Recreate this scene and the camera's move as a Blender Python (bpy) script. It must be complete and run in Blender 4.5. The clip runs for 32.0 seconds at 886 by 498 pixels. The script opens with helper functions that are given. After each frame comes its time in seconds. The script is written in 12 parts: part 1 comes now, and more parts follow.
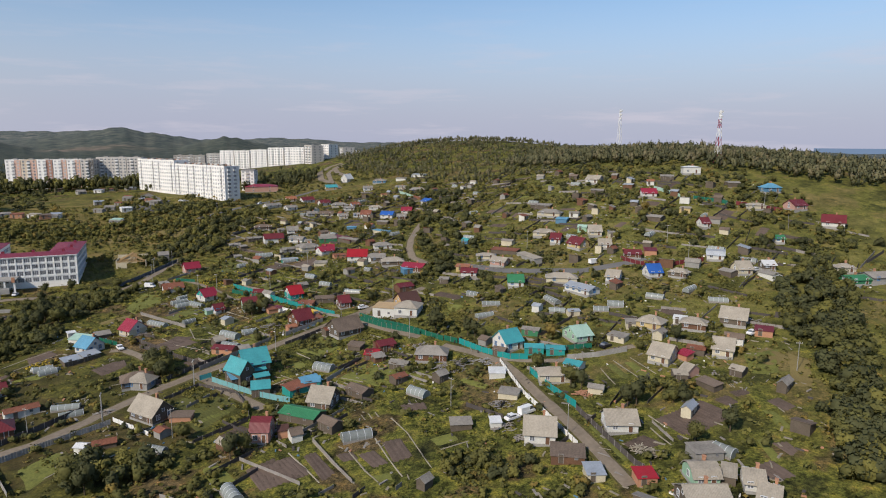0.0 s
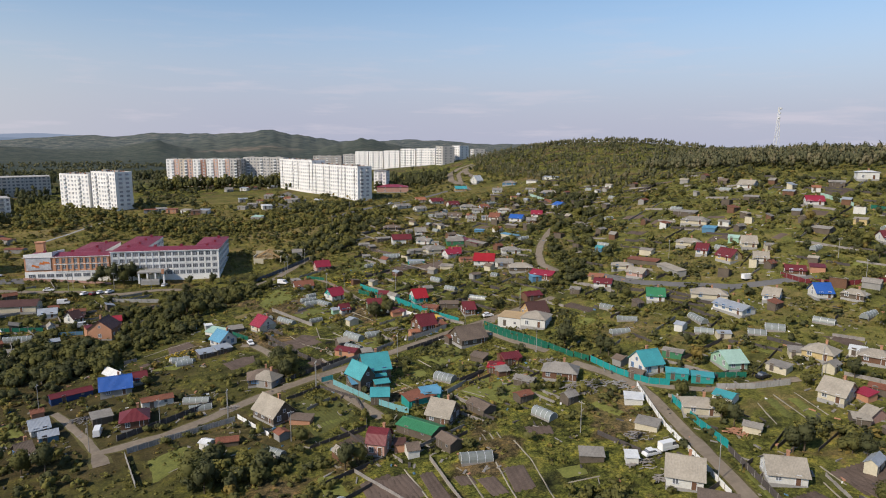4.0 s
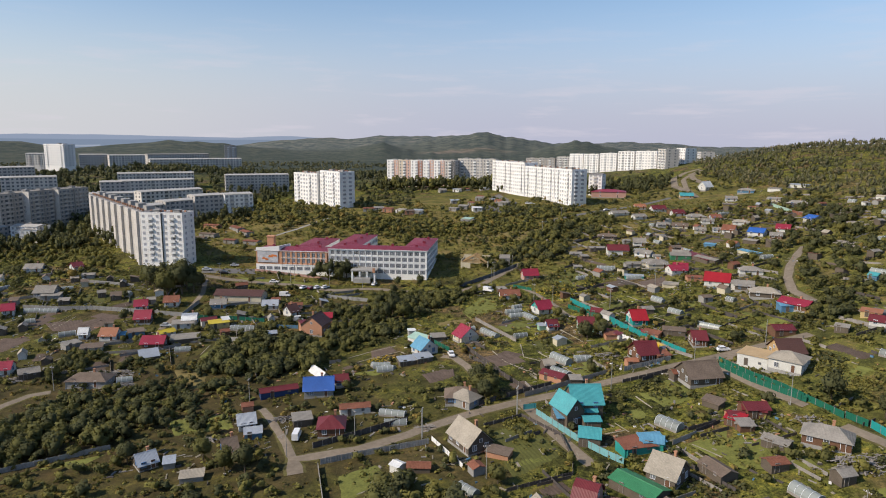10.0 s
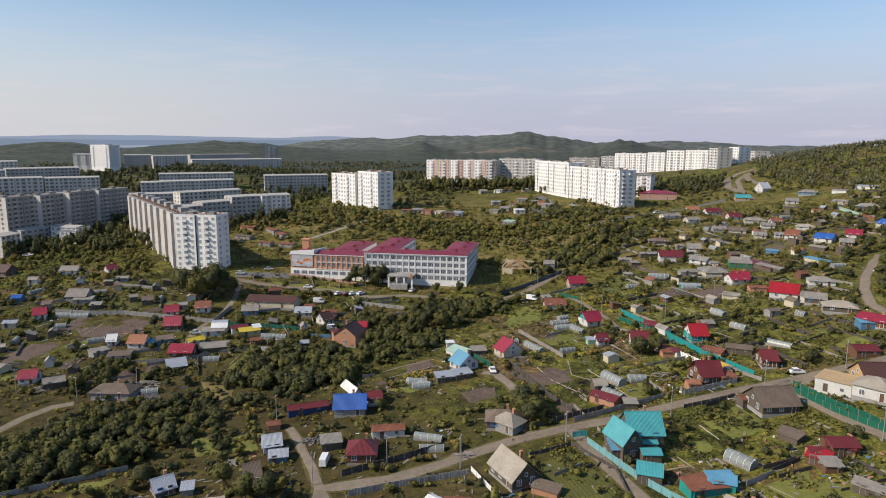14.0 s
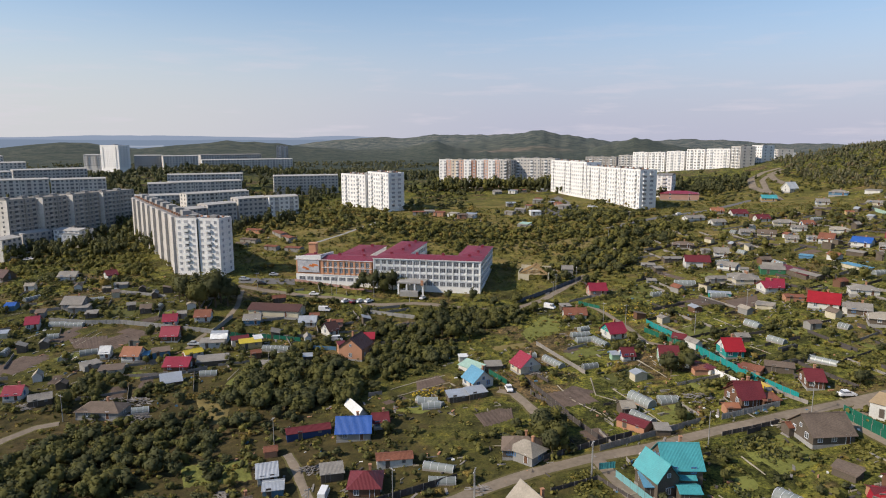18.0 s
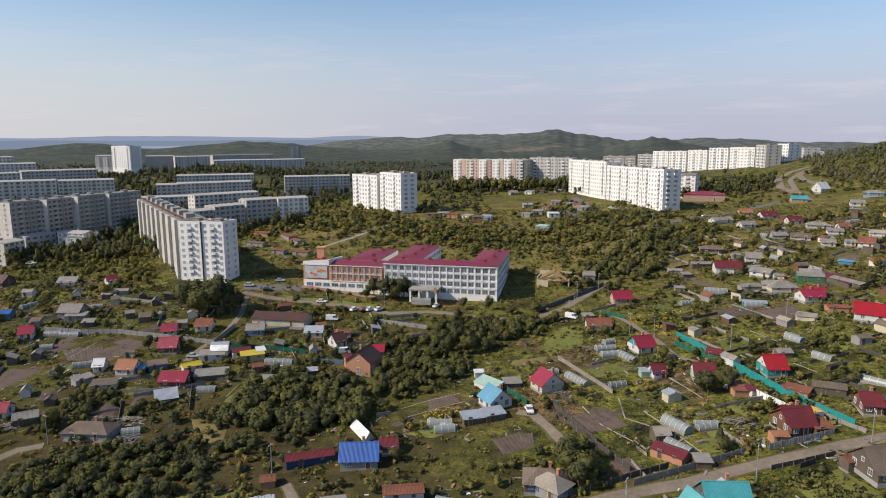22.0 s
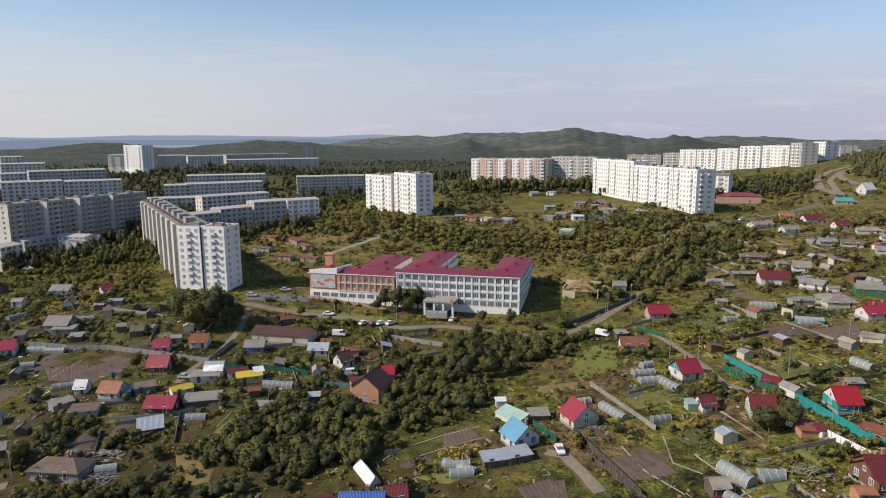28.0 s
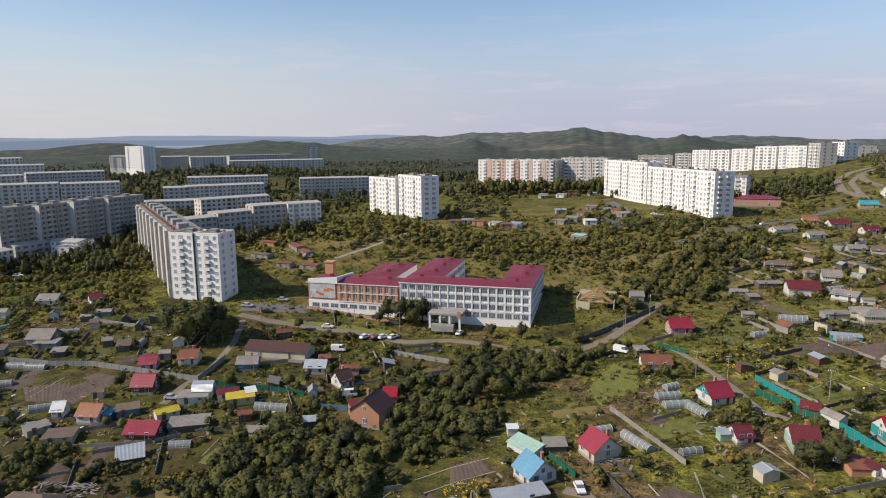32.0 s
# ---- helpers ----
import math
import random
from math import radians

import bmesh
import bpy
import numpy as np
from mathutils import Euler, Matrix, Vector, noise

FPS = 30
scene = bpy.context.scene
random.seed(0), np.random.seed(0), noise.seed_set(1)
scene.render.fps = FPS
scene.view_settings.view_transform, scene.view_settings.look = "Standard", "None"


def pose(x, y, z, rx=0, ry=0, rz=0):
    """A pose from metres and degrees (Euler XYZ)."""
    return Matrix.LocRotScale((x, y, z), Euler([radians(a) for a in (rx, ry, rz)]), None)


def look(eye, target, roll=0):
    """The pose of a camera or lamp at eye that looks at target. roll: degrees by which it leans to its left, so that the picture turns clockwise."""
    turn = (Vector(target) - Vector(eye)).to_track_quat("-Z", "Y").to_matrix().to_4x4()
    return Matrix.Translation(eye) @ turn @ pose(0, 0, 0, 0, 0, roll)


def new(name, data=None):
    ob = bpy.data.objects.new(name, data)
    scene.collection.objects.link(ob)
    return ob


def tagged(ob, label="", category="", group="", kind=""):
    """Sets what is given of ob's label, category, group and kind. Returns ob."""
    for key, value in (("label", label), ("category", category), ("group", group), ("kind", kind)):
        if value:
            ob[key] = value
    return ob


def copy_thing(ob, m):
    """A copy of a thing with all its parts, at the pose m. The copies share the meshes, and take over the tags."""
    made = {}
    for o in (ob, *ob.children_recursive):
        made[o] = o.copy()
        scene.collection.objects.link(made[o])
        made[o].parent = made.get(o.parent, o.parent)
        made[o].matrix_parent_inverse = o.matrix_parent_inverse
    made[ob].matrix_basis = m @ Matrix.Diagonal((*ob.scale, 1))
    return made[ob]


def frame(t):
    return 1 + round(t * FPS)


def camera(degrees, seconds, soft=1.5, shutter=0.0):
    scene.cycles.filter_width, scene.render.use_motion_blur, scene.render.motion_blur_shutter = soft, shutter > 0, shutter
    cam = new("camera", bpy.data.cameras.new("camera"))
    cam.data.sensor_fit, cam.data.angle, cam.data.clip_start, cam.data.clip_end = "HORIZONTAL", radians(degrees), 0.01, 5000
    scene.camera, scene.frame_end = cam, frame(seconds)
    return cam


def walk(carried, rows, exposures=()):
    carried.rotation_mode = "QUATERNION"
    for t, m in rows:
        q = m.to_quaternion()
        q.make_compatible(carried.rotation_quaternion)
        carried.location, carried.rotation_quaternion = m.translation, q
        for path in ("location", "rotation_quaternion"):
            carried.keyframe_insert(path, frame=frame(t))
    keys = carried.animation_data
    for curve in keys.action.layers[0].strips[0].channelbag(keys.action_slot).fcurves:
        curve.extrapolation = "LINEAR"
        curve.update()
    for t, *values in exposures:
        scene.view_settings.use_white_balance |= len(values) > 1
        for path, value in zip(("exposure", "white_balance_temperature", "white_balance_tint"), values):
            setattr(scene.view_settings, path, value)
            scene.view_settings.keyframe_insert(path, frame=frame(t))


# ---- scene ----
cam = camera(68.51, 32.0, soft=1.05)
ROWS = [
    (0.0, -3.82, -44.97, 81.29, 80.481, -0.201, -25.767),
    (0.5, -3.27, -43.84, 81.23, 80.485, -0.194, -24.765),
    (1.0, -2.74, -42.52, 81.22, 80.496, -0.189, -23.668),
    (1.5, -2.17, -41.14, 81.18, 80.497, -0.185, -22.561),
    (2.0, -1.60, -39.65, 81.13, 80.510, -0.177, -21.316),
    (2.5, -1.01, -38.17, 81.09, 80.533, -0.178, -19.914),
    (3.0, -0.60, -36.57, 80.99, 80.556, -0.193, -18.028),
    (3.5, -0.15, -34.94, 80.85, 80.574, -0.218, -16.218),
    (5.5, 1.12, -28.25, 80.37, 80.644, -0.302, -8.688),
    (6.0, 1.25, -26.31, 80.29, 80.656, -0.318, -6.744),
    (6.5, 1.41, -24.48, 80.20, 80.663, -0.331, -4.912),
    (7.0, 1.40, -22.59, 80.14, 80.671, -0.345, -3.038),
    (7.5, 1.45, -20.72, 80.07, 80.677, -0.355, -1.656),
    (8.0, 1.41, -18.86, 80.04, 80.690, -0.357, -0.495),
    (8.5, 1.37, -17.02, 80.00, 80.702, -0.353, 0.593),
    (9.0, 1.27, -15.09, 80.02, 80.711, -0.350, 1.755),
    (9.5, 1.21, -13.22, 80.00, 80.709, -0.341, 2.863),
    (10.0, 1.09, -11.35, 80.02, 80.714, -0.323, 3.958),
    (10.5, 0.97, -9.50, 79.99, 80.712, -0.309, 4.979),
    (11.0, 0.81, -7.62, 79.96, 80.705, -0.288, 5.855),
    (11.5, 0.62, -5.71, 79.96, 80.702, -0.267, 6.450),
    (12.0, 0.39, -3.80, 79.96, 80.697, -0.248, 6.887),
    (12.5, 0.20, -1.91, 79.97, 80.688, -0.223, 7.100),
    (13.0, -0.00, 0.00, 80.00, 80.687, -0.190, 7.276),
    (13.5, -0.23, 1.87, 80.02, 80.677, -0.164, 7.388),
    (14.0, -0.51, 3.74, 80.03, 80.665, -0.139, 7.466),
    (14.5, -0.73, 5.60, 80.03, 80.651, -0.118, 7.560),
    (16.5, -1.68, 13.28, 80.10, 80.619, -0.014, 8.143),
    (17.0, -1.82, 15.31, 80.14, 80.616, 0.012, 8.313),
    (17.5, -1.98, 17.20, 80.13, 80.601, 0.046, 8.466),
    (18.0, -2.17, 19.07, 80.10, 80.591, 0.082, 8.623),
    (18.5, -2.39, 20.93, 80.02, 80.584, 0.114, 8.775),
    (19.0, -2.68, 22.86, 79.94, 80.586, 0.143, 8.933),
    (19.5, -2.95, 24.80, 79.85, 80.583, 0.176, 9.087),
    (20.0, -3.27, 26.71, 79.81, 80.578, 0.205, 9.232),
    (20.5, -3.54, 28.53, 79.80, 80.574, 0.231, 9.383),
    (21.0, -3.84, 30.43, 79.80, 80.570, 0.249, 9.540),
    (21.5, -4.14, 32.27, 79.81, 80.570, 0.263, 9.699),
    (22.0, -4.48, 34.16, 79.82, 80.569, 0.270, 9.869),
    (22.5, -4.78, 35.94, 79.82, 80.561, 0.284, 10.021),
    (23.0, -5.12, 37.76, 79.82, 80.553, 0.299, 10.182),
    (23.5, -5.39, 39.54, 79.80, 80.536, 0.312, 10.334),
    (24.0, -5.71, 41.40, 79.78, 80.513, 0.325, 10.488),
    (24.5, -6.05, 43.29, 79.76, 80.499, 0.333, 10.617),
    (25.0, -6.36, 45.17, 79.74, 80.489, 0.330, 10.755),
    (25.5, -6.65, 46.97, 79.71, 80.483, 0.324, 10.885),
    (27.5, -8.06, 54.36, 79.69, 80.469, 0.367, 11.302),
    (28.0, -8.36, 56.30, 79.73, 80.462, 0.388, 11.399),
    (28.5, -8.70, 58.17, 79.78, 80.452, 0.406, 11.482),
    (29.0, -9.06, 60.04, 79.86, 80.452, 0.416, 11.556),
    (29.5, -9.42, 61.85, 79.91, 80.445, 0.422, 11.611),
    (30.0, -9.82, 63.76, 79.96, 80.447, 0.434, 11.662),
    (30.5, -10.20, 65.65, 80.04, 80.450, 0.449, 11.736),
    (31.0, -10.59, 67.52, 80.13, 80.451, 0.465, 11.802),
    (31.5, -11.02, 69.35, 80.24, 80.453, 0.473, 11.872),
    (32.0, -11.38, 71.09, 80.34, 80.455, 0.472, 11.942),
]
walk(cam, [(t, pose(x, y, z, rx, ry, rz)) for t, x, y, z, rx, ry, rz in ROWS],
     exposures=[(0.0, -0.16, 6250, 12.0), (3.0, -0.12, 6300, 12.0), (7.0, -0.04, 6350, 12.5), (9.0, 0.0, 6420, 12.5), (32.0, 0.0, 6440, 12.5)])

# ---- world, sun ----
world = bpy.data.worlds.new("sky")
scene.world = world
world.use_nodes = True
wn = world.node_tree.nodes
wl = world.node_tree.links
sky = wn.new("ShaderNodeTexSky")
sky.sky_type, sky.sun_disc = "NISHITA", False
SUN_EL, SUN_AZ = radians(39), radians(245)
sky.sun_elevation, sky.sun_rotation = SUN_EL, SUN_AZ
sky.air_density, sky.dust_density, sky.ozone_density = 1.0, 0.4, 2.0
wn["Background"].inputs["Strength"].default_value = 0.135
# a pale lavender haze low over the horizon, fading into the blue
tc0 = wn.new("ShaderNodeTexCoord")
sep0 = wn.new("ShaderNodeSeparateXYZ")
wl.new(tc0.outputs["Generated"], sep0.inputs[0])
veil = wn.new("ShaderNodeMapRange")
veil.interpolation_type = "SMOOTHERSTEP"
veil.inputs[1].default_value, veil.inputs[2].default_value, veil.inputs[3].default_value, veil.inputs[4].default_value = -0.02, 0.27, 0.95, 0.0
wl.new(sep0.outputs[2], veil.inputs[0])
cloud = wn.new("ShaderNodeTexNoise")
cloud.inputs["Scale"].default_value, cloud.inputs["Detail"].default_value, cloud.inputs["Roughness"].default_value = 5.0, 7, 0.6
stretch = wn.new("ShaderNodeVectorMath")
stretch.operation = "MULTIPLY"
stretch.inputs[1].default_value = (1.0, 1.0, 9.0)
wl.new(tc0.outputs["Generated"], stretch.inputs[0])
wl.new(stretch.outputs[0], cloud.inputs["Vector"])
wisps = wn.new("ShaderNodeMapRange")
wisps.inputs[1].default_value, wisps.inputs[2].default_value, wisps.inputs[3].default_value, wisps.inputs[4].default_value = 0.53, 0.70, 0.0, 0.6
wl.new(cloud.outputs[0], wisps.inputs[0])
low = wn.new("ShaderNodeMapRange")
low.inputs[1].default_value, low.inputs[2].default_value, low.inputs[3].default_value, low.inputs[4].default_value = 0.02, 0.20, 1.0, 0.0
wl.new(sep0.outputs[2], low.inputs[0])
wispy = wn.new("ShaderNodeMath")
wispy.operation = "MULTIPLY"
wl.new(wisps.outputs[0], wispy.inputs[0])
wl.new(low.outputs[0], wispy.inputs[1])
haze = wn.new("ShaderNodeMix")
haze.data_type = "RGBA"
# whiter to the west, where the sun stands; lavender elsewhere
west = wn.new("ShaderNodeMapRange")
west.interpolation_type = "SMOOTHSTEP"
west.inputs[1].default_value, west.inputs[2].default_value, west.inputs[3].default_value, west.inputs[4].default_value = 0.05, -0.70, 0.0, 1.0
wl.new(sep0.outputs[0], west.inputs[0])
hue = wn.new("ShaderNodeMix")
hue.data_type = "RGBA"
hue.inputs[6].default_value, hue.inputs[7].default_value = (3.56, 3.68, 4.60, 1), (4.65, 4.70, 4.85, 1)
wl.new(west.outputs[0], hue.inputs[0])
wl.new(hue.outputs[2], haze.inputs[7])
deep = wn.new("ShaderNodeMix")
deep.data_type, deep.blend_type = "RGBA", "MULTIPLY"
deep.inputs[0].default_value = 1.0
deep.inputs[7].default_value = (0.92, 0.98, 1.0, 1)
wl.new(sky.outputs[0], deep.inputs[6])
wl.new(veil.outputs[0], haze.inputs[0])
wl.new(deep.outputs[2], haze.inputs[6])
puff = wn.new("ShaderNodeMix")
puff.data_type = "RGBA"
puff.inputs[7].default_value = (5.3, 4.95, 5.4, 1)
wl.new(wispy.outputs[0], puff.inputs[0])
wl.new(haze.outputs[2], puff.inputs[6])
wl.new(puff.outputs[2], wn["Background"].inputs[0])
sun = new("sun", bpy.data.lights.new("sun", "SUN"))
sun.data.energy, sun.data.angle, sun.data.color = 4.8, radians(0.6), (1.0, 0.88, 0.71)
sun_dir = Vector((math.sin(SUN_AZ) * math.cos(SUN_EL), math.cos(SUN_AZ) * math.cos(SUN_EL), math.sin(SUN_EL)))
sun.matrix_world = look(sun_dir * 500, (0, 0, 0))
scene.view_settings.exposure = 0.0


# ---- materials ----
MATS = {}


def mat(name, col, rough=0.8, var=0.25, big=0.15, fine=3.0, bump=0.3, metal=0.0, ribs=0.0, rib_axis=0, rnd=0.12, panel=None, spec=0.3, island=0.0):
    """A painted, wooden, metal or plant surface: colour varied by stains, grain and from piece to piece."""
    if name in MATS:
        return MATS[name]
    m = bpy.data.materials.new(name)
    MATS[name] = m
    m.use_nodes = True
    n, l = m.node_tree.nodes, m.node_tree.links
    b = n["Principled BSDF"]
    b.inputs["Roughness"].default_value, b.inputs["Metallic"].default_value = rough, metal
    b.inputs["Specular IOR Level"].default_value = spec
    geo = n.new("ShaderNodeNewGeometry")
    tc = n.new("ShaderNodeTexCoord")
    n1 = n.new("ShaderNodeTexNoise")
    n1.inputs["Scale"].default_value, n1.inputs["Detail"].default_value = big, 5
    n2 = n.new("ShaderNodeTexNoise")
    n2.inputs["Scale"].default_value, n2.inputs["Detail"].default_value = fine, 3
    for k in (n1, n2):
        l.new(geo.outputs["Position"], k.inputs["Vector"])
    add = n.new("ShaderNodeMath")
    add.operation = "ADD"
    l.new(n1.outputs[0], add.inputs[0])
    l.new(n2.outputs[0], add.inputs[1])
    oi = n.new("ShaderNodeObjectInfo")
    tot = n.new("ShaderNodeMath")
    tot.operation = "MULTIPLY_ADD"
    l.new((geo.outputs["Random Per Island"] if island else oi.outputs["Random"]), tot.inputs[0])
    tot.inputs[1].default_value = island or rnd
    l.new(add.outputs[0], tot.inputs[2])
    mr = n.new("ShaderNodeMapRange")
    mr.inputs[1].default_value, mr.inputs[2].default_value = 0.6, 1.5
    mr.inputs[3].default_value, mr.inputs[4].default_value = 1 - var, 1 + var
    l.new(tot.outputs[0], mr.inputs[0])
    mul = n.new("ShaderNodeVectorMath")
    mul.operation = "SCALE"
    mul.inputs[0].default_value = col
    l.new(mr.outputs[0], mul.inputs[3])
    out = mul.outputs[0]
    hgt = n2.outputs[0]
    if panel:
        br = n.new("ShaderNodeTexBrick")
        br.offset, br.inputs["Scale"].default_value = 0.0, 1.0
        br.inputs["Mortar Size"].default_value, br.inputs["Brick Width"].default_value, br.inputs["Row Height"].default_value = panel[2], panel[0], panel[1]
        br.inputs["Color1"].default_value, br.inputs["Color2"].default_value, br.inputs["Mortar"].default_value = (1, 1, 1, 1), (0.9, 0.9, 0.9, 1), (panel[3],) * 3 + (1,)
        sep = n.new("ShaderNodeSeparateXYZ")
        l.new(tc.outputs["Object"], sep.inputs[0])
        sm = n.new("ShaderNodeMath")
        l.new(sep.outputs[0], sm.inputs[0])
        l.new(sep.outputs[1], sm.inputs[1])
        com = n.new("ShaderNodeCombineXYZ")
        l.new(sm.outputs[0], com.inputs[0])
        l.new(sep.outputs[2], com.inputs[1])
        l.new(com.outputs[0], br.inputs["Vector"])
        mm = n.new("ShaderNodeVectorMath")
        mm.operation = "MULTIPLY"
        l.new(out, mm.inputs[0])
        l.new(br.outputs[0], mm.inputs[1])
        out = mm.outputs[0]
    l.new(out, b.inputs["Base Color"])
    bp = n.new("ShaderNodeBump")
    bp.inputs["Strength"].default_value, bp.inputs["Distance"].default_value = bump, 0.05
    if ribs:
        wv = n.new("ShaderNodeTexWave")
        wv.bands_direction = "XYZ"[rib_axis]
        wv.inputs["Scale"].default_value = ribs
        l.new(tc.outputs["Object"], wv.inputs["Vector"])
        hgt = wv.outputs["Fac"]
    l.new(hgt, bp.inputs["Height"])
    l.new(bp.outputs[0], b.inputs["Normal"])
    return m


def roofing(name, col, rough=0.55, metal=0.0, var=0.22):
    return mat("roof_" + name, col, rough, var, 0.35, 2.5, 0.6, metal, ribs=1.1, rib_axis=0, rnd=0.2)


def leafy(name, col, var=0.26):
    """Leaves: some light passes through them."""
    m = mat(name, col, 0.75, var, 0.08, 0.7, 0.0, island=0.13, spec=0.12)
    n, l = m.node_tree.nodes, m.node_tree.links
    b, o = n["Principled BSDF"], n["Material Output"]
    base = b.inputs["Base Color"].links[0].from_socket
    t = n.new("ShaderNodeBsdfTranslucent")
    l.new(base, t.inputs["Color"])
    k = n.new("ShaderNodeMixShader")
    k.inputs[0].default_value = 0.30
    l.new(b.outputs[0], k.inputs[1])
    l.new(t.outputs[0], k.inputs[2])
    l.new(k.outputs[0], o.inputs["Surface"])
    return m


GLASS = mat("window_glass", (0.095, 0.10, 0.11), 0.10, 0.75, 0.6, 1.2, 0.0, spec=0.6, rnd=1.0)
PANE = mat("curtained_glass", (0.24, 0.24, 0.245), 0.15, 0.75, 0.6, 1.2, 0.0, spec=0.5, rnd=1.0)
WHITE = mat("white_paint", (0.72, 0.72, 0.70), 0.6, 0.12)
PLASTIC = mat("window_frame_paint", (0.60, 0.62, 0.64), 0.5, 0.1)
BLUEP = mat("blue_trim_paint", (0.08, 0.22, 0.45), 0.6, 0.2)
WALLS = {
    "white": mat("whitewash", (0.554, 0.546, 0.504), 0.85, 0.18, 0.4),
    "cream": mat("cream_plaster", (0.487, 0.437, 0.319), 0.85, 0.2, 0.4),
    "yellow": mat("ochre_plaster", (0.462, 0.353, 0.168), 0.85, 0.2, 0.4),
    "pink": mat("pink_brick", (0.420, 0.252, 0.202), 0.9, 0.2, 0.4, 8),
    "brick": mat("orange_brick", (0.403, 0.210, 0.126), 0.9, 0.22, 0.3, 8),
    "wood": mat("weathered_boards", (0.109, 0.088, 0.067), 0.9, 0.35, 0.5, 6, 0.6),
    "brown": mat("brown_boards", (0.134, 0.071, 0.042), 0.85, 0.3, 0.5, 6, 0.6),
    "grey": mat("grey_block", (0.252, 0.244, 0.227), 0.9, 0.2, 0.4),
    "blue": mat("blue_boards", (0.084, 0.185, 0.286), 0.7, 0.2, 0.5, 6),
    "navy": mat("dark_blue_boards", (0.025, 0.050, 0.134), 0.7, 0.2, 0.5, 6),
    "teal": mat("teal_boards", (0.025, 0.252, 0.227), 0.6, 0.2, 0.5, 6),
    "mint": mat("mint_boards", (0.269, 0.420, 0.302), 0.7, 0.2, 0.5, 6),
    "green": mat("green_boards", (0.042, 0.168, 0.084), 0.7, 0.2, 0.5, 6),
    "navy_grey": mat("grey_blue_sheet", (0.075, 0.09, 0.115), 0.6, 0.2, 0.5, 6),
    "tan": mat("raw_timber", (0.386, 0.260, 0.126), 0.8, 0.2, 0.5, 6),
}
ROOFS = {
    "slate": roofing("grey_asbestos", (0.227, 0.210, 0.185), 0.9, 0, 0.35),
    "beige": roofing("beige_asbestos", (0.302, 0.269, 0.218), 0.9, 0, 0.3),
    "old": roofing("old_brown", (0.143, 0.109, 0.084), 0.9, 0, 0.35),
    "maroon": roofing("maroon_metal", (0.134, 0.025, 0.029), 0.45),
    "crimson": roofing("crimson_metal", (0.252, 0.025, 0.046), 0.42),
    "red": roofing("red_metal", (0.302, 0.017, 0.024), 0.42),
    "rust": roofing("rusty_iron", (0.193, 0.076, 0.046), 0.8, 0, 0.4),
    "orange": roofing("orange_metal", (0.302, 0.126, 0.067), 0.6),
    "blue": roofing("blue_metal", (0.029, 0.101, 0.353), 0.42),
    "sky": roofing("sky_blue_metal", (0.109, 0.277, 0.403), 0.42),
    "turq": roofing("turquoise_metal", (0.059, 0.286, 0.311), 0.42),
    "green": roofing("green_metal", (0.042, 0.185, 0.084), 0.5),
    "mint": roofing("mint_metal", (0.319, 0.462, 0.386), 0.5),
    "silver": roofing("zinc_sheet", (0.420, 0.445, 0.470), 0.42, 0.4),
    "white": roofing("white_sheet", (0.588, 0.596, 0.588), 0.5),
    "yellow": roofing("yellow_sheet", (0.521, 0.403, 0.042), 0.5),
    "brown": roofing("brown_metal", (0.084, 0.042, 0.034), 0.5),
    "tan": roofing("raw_battens", (0.420, 0.302, 0.168), 0.8),
}
POLY = mat("greenhouse_film", (0.184, 0.200, 0.188), 0.35, 0.35, 0.3, 1.5, 0.1, rnd=0.7, spec=0.35)
FENCE_TEAL = mat("teal_sheet_fence", (0.016, 0.240, 0.232), 0.5, 0.15, 0.3, 2)
FENCE_TURQ = mat("turquoise_sheet_fence", (0.160, 0.352, 0.368), 0.5, 0.15, 0.3, 2)
FENCE_GREEN = mat("green_sheet_fence", (0.012, 0.112, 0.072), 0.5, 0.15, 0.3, 2)
CONC = mat("grey_concrete", (0.288, 0.280, 0.264), 0.9, 0.25, 0.3, 3)
DARKWOOD = mat("dark_fence_boards", (0.075, 0.065, 0.06), 0.9, 0.35, 0.5, 5)
GREYWOOD = mat("grey_fence_boards", (0.24, 0.22, 0.20), 0.9, 0.35, 0.5, 5)
ROOFFELT = mat("roofing_felt", (0.21, 0.20, 0.19), 0.95, 0.3, 0.2, 2)
BARK = mat("bark", (0.10, 0.075, 0.05), 0.95, 0.3, 0.5, 6, 0.5)
SOIL = mat("dug_soil", (0.088, 0.064, 0.050), 0.95, 0.5, 0.5, 3, 0.9, rnd=0.5)
DIRT = mat("dirt_road", (0.205, 0.168, 0.126), 0.95, 0.32, 0.15, 0.9, 0.5)
VERGE = mat("weedy_verge", (0.096, 0.084, 0.026), 0.95, 0.45, 0.25, 1.2, 0.5)
ASPH = mat("worn_asphalt", (0.136, 0.132, 0.128), 0.9, 0.2, 0.1, 1.5, 0.2)
LAWN = mat("mown_grass", (0.110, 0.116, 0.026), 0.9, 0.55, 0.45, 2.2, 0.8, rnd=0.45)
DRYGRASS = mat("dry_grass", (0.168, 0.132, 0.048), 0.95, 0.35, 0.2, 3, 0.5, rnd=0.2)
LEAF = [leafy("leaf_dark", (0.090, 0.094, 0.042)), leafy("leaf_mid", (0.132, 0.129, 0.043)), leafy("leaf_light", (0.190, 0.176, 0.050)), leafy("leaf_yellow", (0.240, 0.180, 0.052))]
CROPG = mat("potato_leaves", (0.076, 0.078, 0.019), 0.9, 0.4, 0.2, 2, 0.6, rnd=0.3)
PLANKS = mat("pale_planks", (0.240, 0.212, 0.160), 0.9, 0.35, 0.5, 4, 0.5, rnd=0.5)


